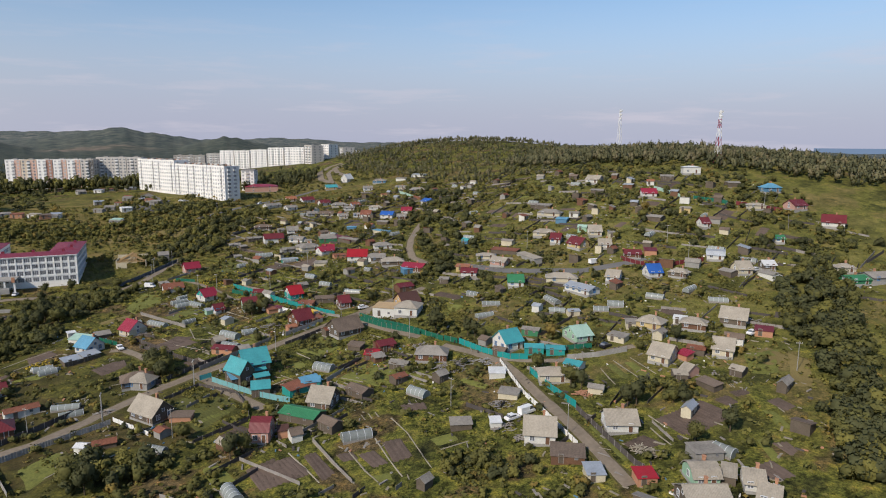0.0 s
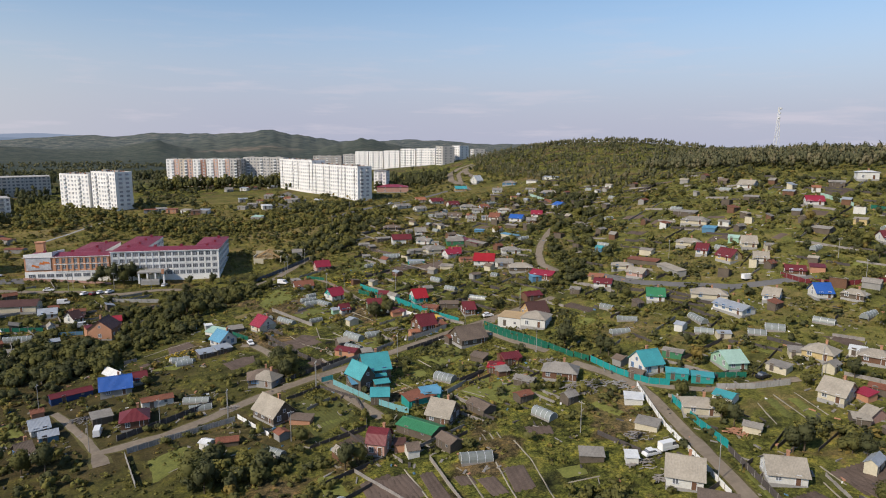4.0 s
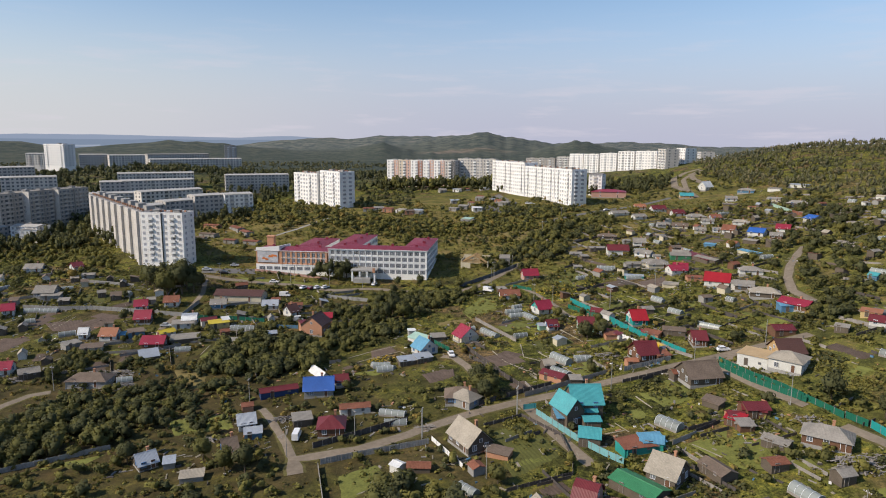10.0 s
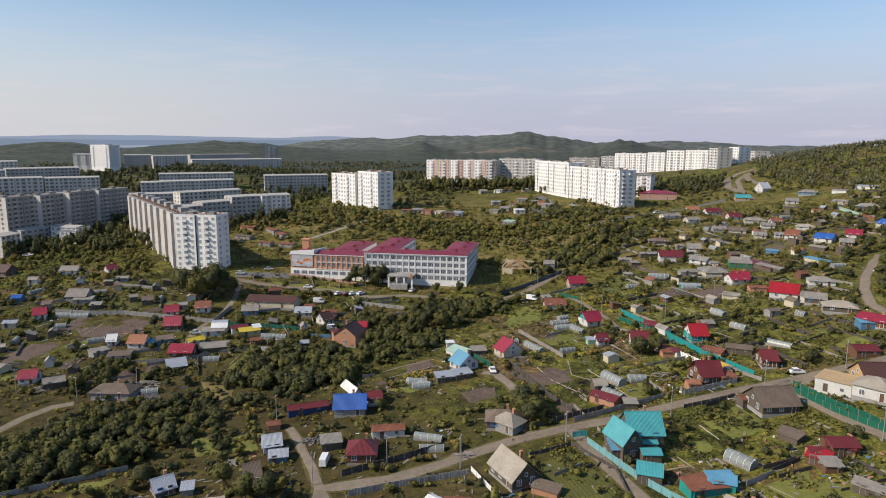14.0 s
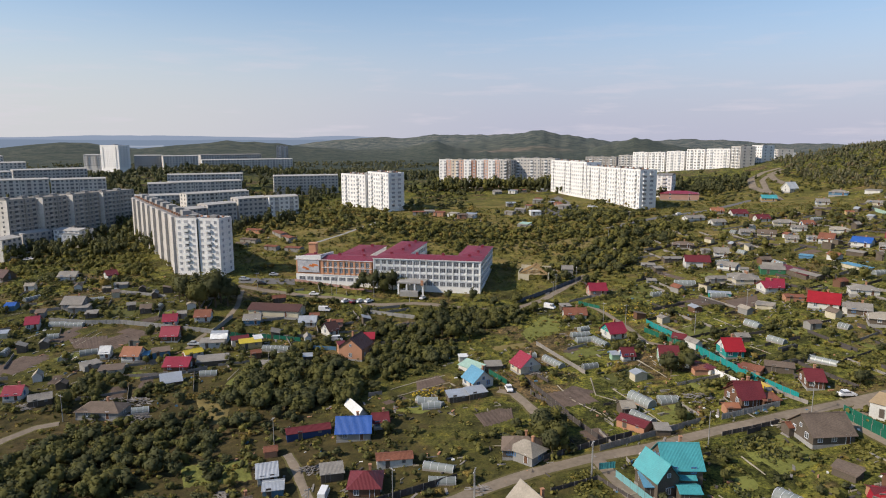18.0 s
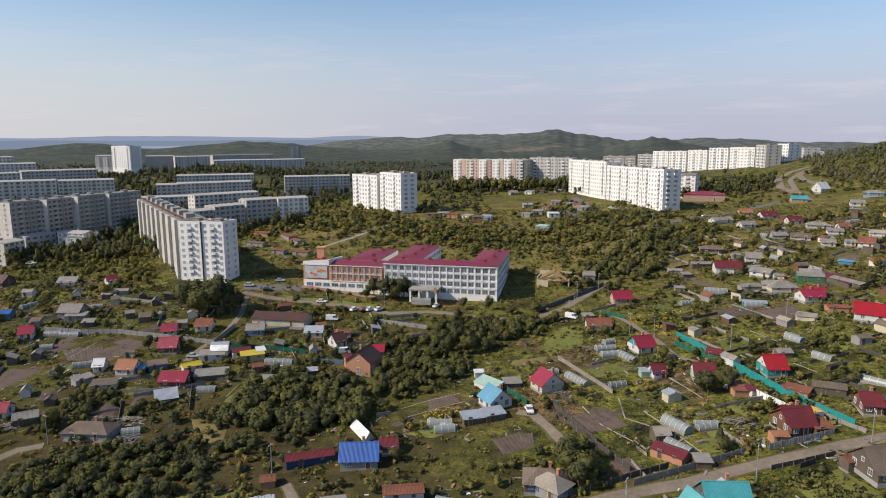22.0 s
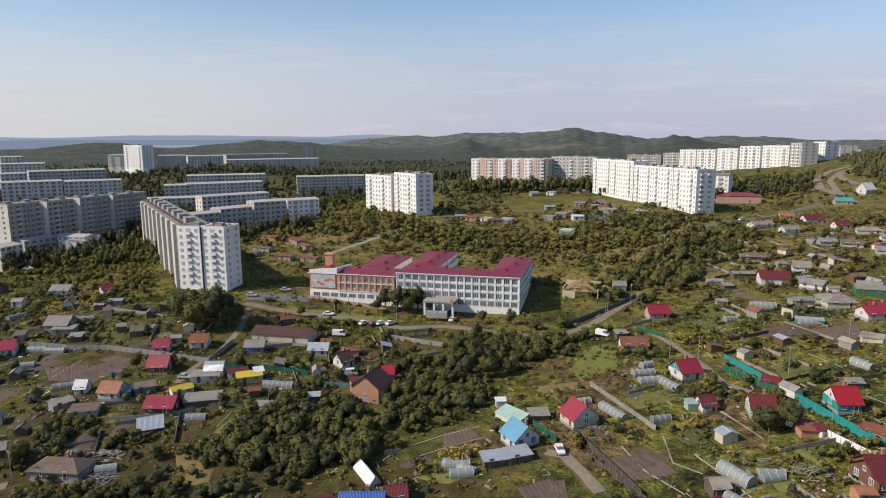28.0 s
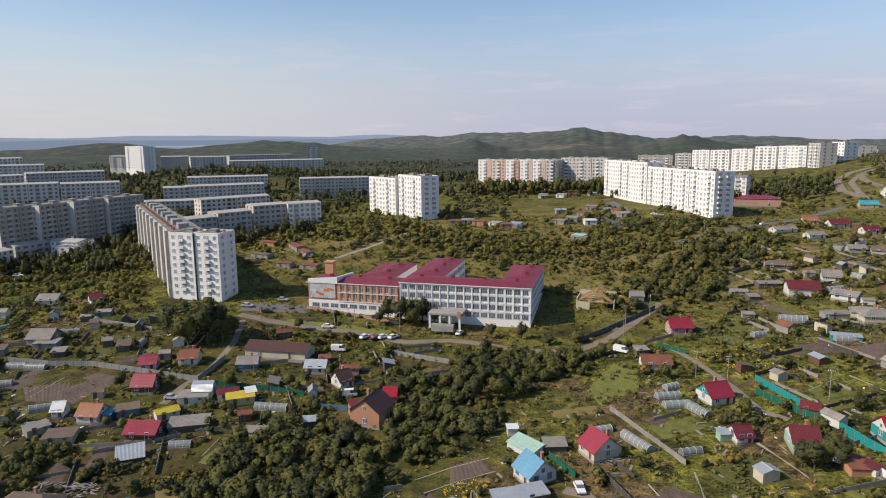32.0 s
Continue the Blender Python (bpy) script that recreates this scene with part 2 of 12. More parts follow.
# ---- ground shape ----
GX = np.arange(-420, 431, 94.5)
GY = np.arange(20, 661, 91.5)
SWELL = [
    [0.1, 0.9, 3.1, 2.9, 2.5, 0.9, -2.6, 22.6],
    [0.4, 0.7, 0.2, -2.7, -4.3, -1.4, -5.7, 9.5],
    [1.1, 1.2, -0.6, 2.8, 0.9, 2.2, -2.6, 2.8],
    [-0.7, -3.1, -6.4, 5.1, 1.5, -1.0, -2.2, 0.1],
    [-1.7, -0.3, -2.8, -4.3, -6.3, 1.3, 2.6, 1.4],
    [-2.3, -5.3, -0.1, -2.7, 2.1, 3.1, -1.8, -0.4],
    [2.3, -0.4, 0.0, -4.1, -1.3, -3.6, -4.6, -1.0],
    [0.5, 0.4, 9.4, 8.4, 2.3, 2.6, 7.3, 5.5],
    [0.5, -0.3, 10.6, 12.4, 6.1, 6.6, 10.5, 6.4],
    [6.1, 8.0, 5.0, -0.5, 0.4, 3.4, 3.5, 1.6],
]
SWELLS = np.array(SWELL)
# ranges of hills: distance, depth towards the village, then bearing in degrees and crest height
RANGES = [
    (4300, 650, (-80, -45, -34, -23, -20, -17.7, -16, -13.9, -11.6, -10, -9, -7, -5, -2.5, 0, 4, 8, 10, 11.4, 12.6, 14.5, 17, 25, 50, 60),
     (10, 10, 8, 40, 68, 92, 96, 109, 98, 118, 125, 120, 121, 130, 112, 80, 78, 86, 92, 85, 87, 66, 60, 40, 0)),
    (3200, 620, (-20, -14, -9, -6, -4, -2.7, -1.4, -0.9, -0.5, 0.1, 0.9, 1.4, 2.4, 4, 5.5, 8, 12, 20),
     (30, 48, 66, 82, 101, 110, 119, 129, 134, 128, 118, 114, 104, 91, 82, 66, 48, 30)),
    (2300, 330, (-60, -50, -44, -41, -39.6, -38.4, -36.5, -34, -31, -28.5, -26.5, -24.5, -21.5, -17, -13, -11.3, -10, -9.4, -8.4, -6, 3.5, 5.3, 6.4, 7.1, 7.57, 8.0, 9.2, 11, 15, 25),
     (30, 52, 58, 66, 76, 80, 73, 56, 64, 75, 80, 79, 66, 50, 48, 63, 73, 79, 69, 44, 42, 68, 79, 86, 94, 86, 77, 63, 44, 30)),
]


def smooth(a, b, v):
    u = np.clip((v - a) / (b - a), 0, 1)
    return u * u * (3 - 2 * u)


def ground(x, y):
    """Height of the ground at x, y (arrays or numbers)."""
    x, y = np.asarray(x, float), np.asarray(y, float)
    cx, cy = np.clip(x, -460, 470), np.clip(y, -60, 700)
    bx = np.exp(-((cx[..., None] - GX) ** 2) / 12800.0)
    by = np.exp(-((cy[..., None] - GY) ** 2) / 12800.0)
    near = 12 + 0.05 * cx + 0.045 * cy + np.einsum("...i,ij,...j->...", bx, SWELLS, by)
    near = near + 23 * np.exp(-0.5 * ((x + 440) / 130) ** 2 - 0.5 * ((y - 480) / 78) ** 2)
    near = near + 9.5 * np.exp(-0.5 * ((x + 105) / 60) ** 2 - 0.5 * ((y - 440) / 50) ** 2) + 2.5 * np.exp(-0.5 * ((x - 50) / 50) ** 2 - 0.5 * ((y - 450) / 45) ** 2)
    r = np.hypot(x, y)
    bear = np.degrees(np.arctan2(x, y))
    far = 33 - 0.006 * np.clip(r - 700, 0, 2500)
    far = far - 40 * smooth(45, 75, np.abs(bear)) * smooth(500, 1500, r)
    for rr, d, bb, hh in RANGES:
        crest = sum(np.interp(bear + o, bb, hh) for o in (-0.18, 0, 0.18)) / 3
        crest = crest + 3.5 * np.sin(bear * 2.3 + rr) * np.sin(bear * 0.9) + 1.5 * np.sin(bear * 6.1 + rr)
        rise = np.where(r < rr, np.exp(-0.5 * ((r - rr) / d) ** 2), np.exp(-0.5 * ((r - rr) / 500) ** 2))
        far = np.maximum(far, far + (crest - far) * rise)
    out = np.hypot(np.maximum(np.abs(x - 5) - 440, 0), np.maximum(np.abs(y - 310) - 360, 0))
    k = smooth(0, 320, out)
    return near * (1 - k) + far * k


def gz(x, y):
    return float(ground(x, y))


def grown(core0, core1, step, far, rate):
    """Grid lines: even between core0 and core1, then wider and wider to +-far."""
    mid = list(np.arange(core0, core1 + step, step))
    s, v, up = step, mid[-1], []
    while v < far:
        s *= rate
        v += s
        up.append(v)
    s, v, dn = step, mid[0], []
    while v > -far:
        s *= rate
        v -= s
        dn.append(v)
    return np.array(dn[::-1] + mid + up)


def raw_mesh(name, verts, faces, mats, idx=None, flat=True, normals=None):
    """A mesh from arrays of vertices and of faces with equal corner counts."""
    verts, faces = np.asarray(verts, np.float32), np.asarray(faces, np.int32)
    me = bpy.data.meshes.new(name)
    k = faces.shape[1]
    me.vertices.add(len(verts))
    me.vertices.foreach_set("co", verts.ravel())
    me.loops.add(faces.size)
    me.loops.foreach_set("vertex_index", faces.ravel())
    me.polygons.add(len(faces))
    me.polygons.foreach_set("loop_start", np.arange(0, faces.size, k, dtype=np.int32))
    me.polygons.foreach_set("loop_total", np.full(len(faces), k, np.int32))
    for m in mats:
        me.materials.append(m)
    if idx is not None:
        me.polygons.foreach_set("material_index", np.asarray(idx, np.int32))
    if not flat:
        me.polygons.foreach_set("use_smooth", np.ones(len(faces), bool))
    me.update(calc_edges=True)
    if flat and normals is None:
        me.shade_flat()
    if normals is not None:
        me.polygons.foreach_set("use_smooth", np.ones(len(faces), bool))
        at = me.attributes.new("custom_normal", "FLOAT_VECTOR", "POINT")
        at.data.foreach_set("vector", np.asarray(normals, np.float32).ravel())
    return me


def ground_material():
    m = bpy.data.materials.new("grassland")
    m.use_nodes = True
    n, l = m.node_tree.nodes, m.node_tree.links
    b = n["Principled BSDF"]
    b.inputs["Roughness"].default_value, b.inputs["Specular IOR Level"].default_value = 0.95, 0.1
    g = n.new("ShaderNodeNewGeometry")

    def nz(scale, detail=5, rough=0.55):
        k = n.new("ShaderNodeTexNoise")
        k.inputs["Scale"].default_value, k.inputs["Detail"].default_value, k.inputs["Roughness"].default_value = scale, detail, rough
        l.new(g.outputs["Position"], k.inputs["Vector"])
        return k.outputs[0]

    def ramp(src, *stops):
        r = n.new("ShaderNodeValToRGB")
        while len(r.color_ramp.elements) < len(stops):
            r.color_ramp.elements.new(0.5)
        for e, (p, c) in zip(r.color_ramp.elements, stops):
            e.position, e.color = p, (*c, 1)
        l.new(src, r.inputs[0])
        return r.outputs[0]

    def mix(f, a, c, kind="MIX"):
        k = n.new("ShaderNodeMix")
        k.data_type, k.blend_type = "RGBA", kind
        if hasattr(f, "links"):
            l.new(f, k.inputs[0])
        else:
            k.inputs[0].default_value = f
        l.new(a, k.inputs[6])
        l.new(c, k.inputs[7])
        return k.outputs[2]

    fields = ramp(nz(0.05, 6, 0.6), (0.30, (0.018, 0.020, 0.010)), (0.40, (0.046, 0.047, 0.016)), (0.47, (0.097, 0.100, 0.024)), (0.53, (0.138, 0.131, 0.032)), (0.58, (0.092, 0.068, 0.033)), (0.66, (0.143, 0.100, 0.056)))
    tufts = ramp(nz(0.35, 6, 0.7), (0.38, (0.30, 0.33, 0.32)), (0.47, (0.85, 0.90, 0.86)), (0.55, (1.15, 1.15, 1.0)), (0.64, (1.95, 1.75, 1.3)))
    col = mix(1.0, fields, tufts, "MULTIPLY")
    fine = ramp(nz(1.6, 5, 0.75), (0.38, (0.42, 0.43, 0.42)), (0.5, (0.97, 0.97, 0.97)), (0.64, (1.65, 1.6, 1.4)))
    col = mix(1.0, col, fine, "MULTIPLY")
    def region(cx, cy, sx, sy, lo, hi):
        k = n.new("ShaderNodeVectorMath")
        k.operation = "SUBTRACT"
        k.inputs[1].default_value = (cx, cy, 0)
        l.new(g.outputs["Position"], k.inputs[0])
        q = n.new("ShaderNodeVectorMath")
        q.operation = "MULTIPLY"
        q.inputs[1].default_value = (1 / sx, 1 / sy, 0)
        l.new(k.outputs[0], q.inputs[0])
        w = n.new("ShaderNodeVectorMath")
        w.operation = "LENGTH"
        l.new(q.outputs[0], w.inputs[0])
        a = n.new("ShaderNodeMath")
        a.operation = "MULTIPLY_ADD"
        a.inputs[1].default_value = 0.9
        l.new(nz(0.06, 4), a.inputs[0])
        l.new(w.outputs["Value"], a.inputs[2])
        r = n.new("ShaderNodeMapRange")
        r.inputs[1].default_value, r.inputs[2].default_value, r.inputs[3].default_value, r.inputs[4].default_value = 1.0, 1.55, hi, lo
        l.new(a.outputs[0], r.inputs[0])
        return r.outputs[0]

    dry = ramp(nz(0.12, 6, 0.7), (0.36, (0.070, 0.074, 0.020)), (0.5, (0.156, 0.135, 0.039)), (0.64, (0.279, 0.205, 0.078)))
    col = mix(region(-20, 410, 300, 135, 0.0, 0.7), col, dry)
    col = mix(region(120, 525, 100, 75, 0.0, 0.65), col, dry)
    meadow = ramp(nz(0.1, 6, 0.7), (0.36, (0.062, 0.066, 0.021)), (0.5, (0.140, 0.134, 0.037)), (0.64, (0.225, 0.190, 0.066)))
    col = mix(region(215, 170, 150, 190, 0.0, 0.6), col, meadow)
    weeds_and_shade = ramp(nz(0.25, 6, 0.7), (0.36, (0.032, 0.030, 0.012)), (0.5, (0.063, 0.058, 0.020)), (0.64, (0.101, 0.083, 0.032)))
    # shade of weeds and fences put into a darker ground colour
    col = mix(region(-28, 135, 52, 55, 0.0, 0.7), col, weeds_and_shade)
    col = mix(region(-125, 215, 130, 75, 0.0, 0.6), col, weeds_and_shade)
    weeds = ramp(nz(0.3, 6, 0.7), (0.36, (0.032, 0.027, 0.014)), (0.5, (0.061, 0.046, 0.022)), (0.64, (0.101, 0.072, 0.034)))
    col = mix(region(-105, 150, 85, 60, 0.0, 0.75), col, weeds)
    wood = ramp(nz(0.05, 9, 0.8), (0.38, (0.025, 0.034, 0.029)), (0.5, (0.047, 0.058, 0.043)), (0.62, (0.081, 0.085, 0.055)), (0.72, (0.145, 0.128, 0.085)))
    length = n.new("ShaderNodeVectorMath")
    length.operation = "LENGTH"
    l.new(g.outputs["Position"], length.inputs[0])
    far = n.new("ShaderNodeMapRange")
    far.inputs[1].default_value, far.inputs[2].default_value = 640, 860
    l.new(length.outputs["Value"], far.inputs[0])
    col = mix(far.outputs[0], col, wood)
    # haze put into the ground colour: hills turn paler and bluer with distance
    hazy_hills = ramp(nz(0.02, 9, 0.8), (0.42, (0.046, 0.062, 0.066)), (0.5, (0.100, 0.114, 0.102)), (0.56, (0.165, 0.162, 0.130)), (0.64, (0.22, 0.20, 0.17)))
    haze_reach = n.new("ShaderNodeMapRange")
    haze_reach.inputs[1].default_value, haze_reach.inputs[2].default_value = 1300, 3600
    l.new(length.outputs["Value"], haze_reach.inputs[0])
    col = mix(haze_reach.outputs[0], col, hazy_hills)
    clearing = ramp(nz(0.01, 7, 0.7), (0.42, (0.075, 0.08, 0.06)), (0.5, (0.16, 0.13, 0.10)), (0.60, (0.24, 0.19, 0.15)))
    col = mix(region(-90, 2240, 200, 95, 0.0, 0.85), col, clearing)
    l.new(col, b.inputs["Base Color"])
    bp = n.new("ShaderNodeBump")
    bp.inputs["Strength"].default_value, bp.inputs["Distance"].default_value = 0.8, 0.35
    l.new(nz(1.2, 5, 0.7), bp.inputs["Height"])
    l.new(bp.outputs[0], b.inputs["Normal"])
    return m


xs, ys = grown(-300, 300, 4, 4900, 1.04), grown(20, 520, 4, 4900, 1.045)
ys = ys[ys > -700]
GXX, GYY = np.meshgrid(xs, ys)
nx, ny = len(xs), len(ys)
quad = (np.arange(ny - 1)[:, None] * nx + np.arange(nx - 1)[None, :]).ravel()
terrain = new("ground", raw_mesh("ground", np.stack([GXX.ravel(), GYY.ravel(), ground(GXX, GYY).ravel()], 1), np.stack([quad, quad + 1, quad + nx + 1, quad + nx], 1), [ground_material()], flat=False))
tagged(terrain, "rough green and yellowing grassland with weeds on rolling slopes", "ground", kind="structure")


# ---- builders ----
def part(name, bm, material, parent, label=""):
    """Links a bmesh as one mesh object under a thing or part."""
    me = bpy.data.meshes.new(name)
    bm.to_mesh(me)
    bm.free()
    for m in material if isinstance(material, (list, tuple)) else (material,):
        me.materials.append(m)
    return shared(name, me, parent, label)


def shared(name, me, parent, label="", m=None):
    ob = new(name, me)
    ob.parent = parent
    if m is not None:
        ob.matrix_basis = m
    if label:
        ob["label"] = label
    return ob


def thing(name, m, label, category, group="", kind=""):
    ob = new(name)
    ob.matrix_basis = m
    ob.empty_display_size = 0.5
    return tagged(ob, label, category, group, kind)


def box(bm, x0, x1, y0, y1, z0, z1, mi=0):
    v = [bm.verts.new(p) for p in ((x0, y0, z0), (x1, y0, z0), (x1, y1, z0), (x0, y1, z0), (x0, y0, z1), (x1, y0, z1), (x1, y1, z1), (x0, y1, z1))]
    for f in ((3, 2, 1, 0), (4, 5, 6, 7), (0, 1, 5, 4), (1, 2, 6, 5), (2, 3, 7, 6), (3, 0, 4, 7)):
        bm.faces.new([v[i] for i in f]).material_index = mi
    return v


def prism(bm, pts, d, mi=0):
    """A closed solid: the polygon pts pushed along d."""
    a = [bm.verts.new(p) for p in pts]
    b = [bm.verts.new(Vector(p) + Vector(d)) for p in pts]
    k = len(a)
    bm.faces.new(a[::-1]).material_index = mi
    bm.faces.new(b).material_index = mi
    for i in range(k):
        bm.faces.new((a[i], a[(i + 1) % k], b[(i + 1) % k], b[i])).material_index = mi
    bmesh.ops.recalc_face_normals(bm, faces=bm.faces)


WINDOWS = {}


def window_mesh(w, h, trim, bars=1, glass=None):
    """A window facing -y: frame, mullions and a pane set back in it; its origin is the middle of the sill."""
    key = (w, h, trim.name, bars, glass)
    if key not in WINDOWS:
        bm = bmesh.new()
        t = min(0.12, w * 0.09)
        cx = [-w / 2 - t] + [-w / 2 + w * i / (bars + 1) + o for i in range(bars + 2) for o in ((0,) if i in (0, bars + 1) else (-0.04, 0.04))] + [w / 2 + t]
        cz = [-t, 0, h, h + t]
        gv = [[bm.verts.new((a, -0.1, c)) for a in cx] for c in cz]
        panes = []
        for i in range(3):
            for j in range(len(cx) - 1):
                fc = bm.faces.new((gv[i][j], gv[i][j + 1], gv[i + 1][j + 1], gv[i + 1][j]))
                fc.material_index = 1
                if i == 1 and j % 2 == 1:
                    panes.append(fc)
        edge = [e for e in bm.edges if e.is_boundary]
        ext = bmesh.ops.extrude_edge_only(bm, edges=edge)["geom"]
        for q in ext:
            if isinstance(q, bmesh.types.BMVert):
                q.co.y = 0.02
            elif isinstance(q, bmesh.types.BMFace):
                q.material_index = 1
        bmesh.ops.inset_individual(bm, faces=panes, thickness=0.015, depth=-0.06)
        for fc in panes:
            fc.material_index = 0
        me = bpy.data.meshes.new("window")
        bm.to_mesh(me)
        bm.free()
        me.materials.append(glass or GLASS)
        me.materials.append(trim)
        WINDOWS[key] = me
    return WINDOWS[key]


DOORS = {}


def door_mesh(material):
    if material.name not in DOORS:
        bm = bmesh.new()
        box(bm, -0.45, 0.45, -0.06, 0, 0, 2.05, 0)
        box(bm, -0.55, -0.45, -0.1, 0, 0, 2.15, 1)
        box(bm, 0.45, 0.55, -0.1, 0, 0, 2.15, 1)
        box(bm, -0.55, 0.55, -0.1, 0, 2.05, 2.15, 1)
        me = bpy.data.meshes.new("door")
        bm.to_mesh(me)
        bm.free()
        me.materials.append(material)
        me.materials.append(GREYWOOD if material is WALLS["wood"] else PLASTIC)
        DOORS[material.name] = me
    return DOORS[material.name]


WORDS = {"slate": "grey corrugated asbestos", "beige": "pale asbestos", "old": "weathered brown", "maroon": "dark maroon metal", "crimson": "crimson metal", "red": "bright red metal", "rust": "rusty iron",
         "orange": "orange-brown", "blue": "blue metal", "sky": "sky-blue metal", "turq": "turquoise metal", "green": "green metal", "mint": "pale mint", "silver": "zinc sheet", "white": "white sheet",
         "yellow": "yellow sheet", "brown": "dark brown metal", "tan": "bare timber",
         "cream": "cream plaster", "pink": "pink brick", "brick": "orange brick", "wood": "weathered plank", "grey": "grey block", "navy": "dark blue board", "teal": "teal board"}


def house(x, y, az, L, W, he, hr, kind, wall, roof, name="house", chimney=True, gable=""):
    """A house with its ridge along its own x. kind: gable, hip, gambrel or shed (roof sloping down to -y)."""
    if kind == "gable" and name == "house":
        W, hr = W * 1.16, hr + 0.3 * (hr - he)
    hx, hy = L / 2, W / 2
    ca, sa = math.cos(radians(az)), math.sin(radians(az))
    corner = [(x + ca * u - sa * v, y + sa * u + ca * v) for u in (-hx, hx) for v in (-hy, hy)]
    z = sum(gz(*c) for c in corner) / 4
    low = min(gz(*c) for c in corner) - z - 0.5
    small = name != "house"
    style = {"gable": "gabled", "hip": "hipped", "gambrel": "gambrel", "shed": "lean-to"}[kind]
    lab = f"{WORDS.get(wall, wall + ' painted')} walled {'outbuilding' if small else 'house'} with a {style} {WORDS.get(roof, roof)} roof"
    ob = thing(name, pose(x, y, z, 0, 0, az), lab, "house" if not small else name.replace("_", " "), group="village houses" if not small else "garden sheds")
    wm, rm = WALLS[wall], ROOFS[roof]
    bm = bmesh.new()
    o = 0.45 if not small else 0.25
    t = 0.12
    sl = (hr - he) / hy
    if kind == "shed":
        prism(bm, [(-hx, -hy, low), (-hx, hy, low), (-hx, hy, hr), (-hx, -hy, he)], (L, 0, 0))
    elif kind == "hip":
        box(bm, -hx, hx, -hy, hy, low, he)
    elif kind == "gambrel":
        prism(bm, [(-hx, -hy, low), (-hx, hy, low), (-hx, hy, he), (-hx, hy * 0.62, he + (hr - he) * 0.68), (-hx, 0, hr), (-hx, -hy * 0.62, he + (hr - he) * 0.68), (-hx, -hy, he)], (L, 0, 0))
    else:
        prism(bm, [(-hx, -hy, low), (-hx, hy, low), (-hx, hy, he), (-hx, 0, hr), (-hx, -hy, he)], (L, 0, 0))
    part("wall", bm, wm, ob)
    if not small:
        bm = bmesh.new()
        box(bm, -hx - 0.06, hx + 0.06, -hy - 0.06, hy + 0.06, low - 0.2, 0.35)
        part("foundation", bm, CONC, ob)
    bm = bmesh.new()
    e = 0.02
    if kind == "shed":
        k = (hr - he) / W
        prism(bm, [(-hx - o, -hy - o, he - k * o + e), (-hx - o, hy + o, hr + k * o + e), (-hx - o, hy + o, hr + k * o + t), (-hx - o, -hy - o, he - k * o + t)], (L + 2 * o, 0, 0))
        part("roof", bm, rm, ob)
    elif kind == "hip":
        rl = max(hx - hy * 0.9, 0.3)
        v = [bm.verts.new(p) for p in ((-hx - o, -hy - o, he - 0.1), (hx + o, -hy - o, he - 0.1), (hx + o, hy + o, he - 0.1), (-hx - o, hy + o, he - 0.1), (-rl, 0, hr), (rl, 0, hr))]
        for f in ((0, 1, 5, 4), (1, 2, 5), (2, 3, 4, 5), (3, 0, 4), (3, 2, 1, 0)):
            bm.faces.new([v[i] for i in f])
        part("roof", bm, rm, ob)
    elif kind == "gambrel":
        kz = he + (hr - he) * 0.68
        for s in (-1, 1):
            prism(bm, [(-hx - o, s * (hy + 0.25), he - 0.2 + e), (-hx - o, s * (hy * 0.62 + 0.05), kz + e), (-hx - o, 0, hr + e), (-hx - o, 0, hr + t + e), (-hx - o, s * (hy * 0.62 + 0.1), kz + t), (-hx - o, s * (hy + 0.4), he - 0.2)], (L + 2 * o, 0, 0))
        part("roof", bm, rm, ob)
    else:
        for s in (-1, 1):
            bm = bmesh.new()
            prism(bm, [(-hx - o, 0, hr + e), (-hx - o, s * (hy + o), he - sl * o + e), (-hx - o, s * (hy + o), he - sl * o + t), (-hx - o, 0, hr + t)], (L + 2 * o, 0, 0))
            part("roof_slope", bm, rm, ob)
        bm = bmesh.new()
        prism(bm, [(-hx - o, -0.16, hr + t - 0.03), (-hx - o, 0.16, hr + t - 0.03), (-hx - o, 0, hr + t + 0.1)], (L + 2 * o, 0, 0))
        part("ridge_cap", bm, rm, ob)
        if gable:
            for s in (-1, 1):
                bm = bmesh.new()
                prism(bm, [(s * hx, -hy + 0.1, he), (s * hx, hy - 0.1, he), (s * hx, 0, hr - 0.08)], (s * 0.05, 0, 0))
                part("gable_cladding", bm, WALLS[gable], ob)
    trim = BLUEP if (int(abs(x) * 7 + abs(y) * 3) % 3 == 0 and wall in ("white", "cream", "wood", "grey")) else PLASTIC
    if not small:
        me = window_mesh(1.0, 1.25, trim)
        levels = (1.0,) if he < 4.3 else (1.0, 3.6)
        for zz in levels:
            for s in (-1, 1):
                k = max(2, int(L / 2.9)) if math.hypot(x, y) < 210 else 2
                for i in range(k):
                    u = -hx + L * (i + 0.5) / k
                    if s == -1 and i == k - 1 and zz == 1.0:
                        shared("door", door_mesh(WALLS["brown"]), ob, m=pose(u, -hy, 0.3))
                    else:
                        shared("window", me, ob, m=pose(u, s * hy, zz, 0, 0, 0 if s < 0 else 180))
                k = max(1, int(W / 3.2)) if math.hypot(x, y) < 210 else 1
                for i in range(k):
                    v = -hy + W * (i + 0.5) / k
                    shared("window", me, ob, m=pose(s * hx, v, zz, 0, 0, 90 * s))
        if kind in ("gable", "gambrel") and hr - he > 2:
            me2 = window_mesh(0.7, 0.8, trim, 0)
            for s in (-1, 1):
                shared("attic_window", me2, ob, m=pose(s * (hx + (0.05 if gable else 0)), 0, he + 0.35, 0, 0, 90 * s))
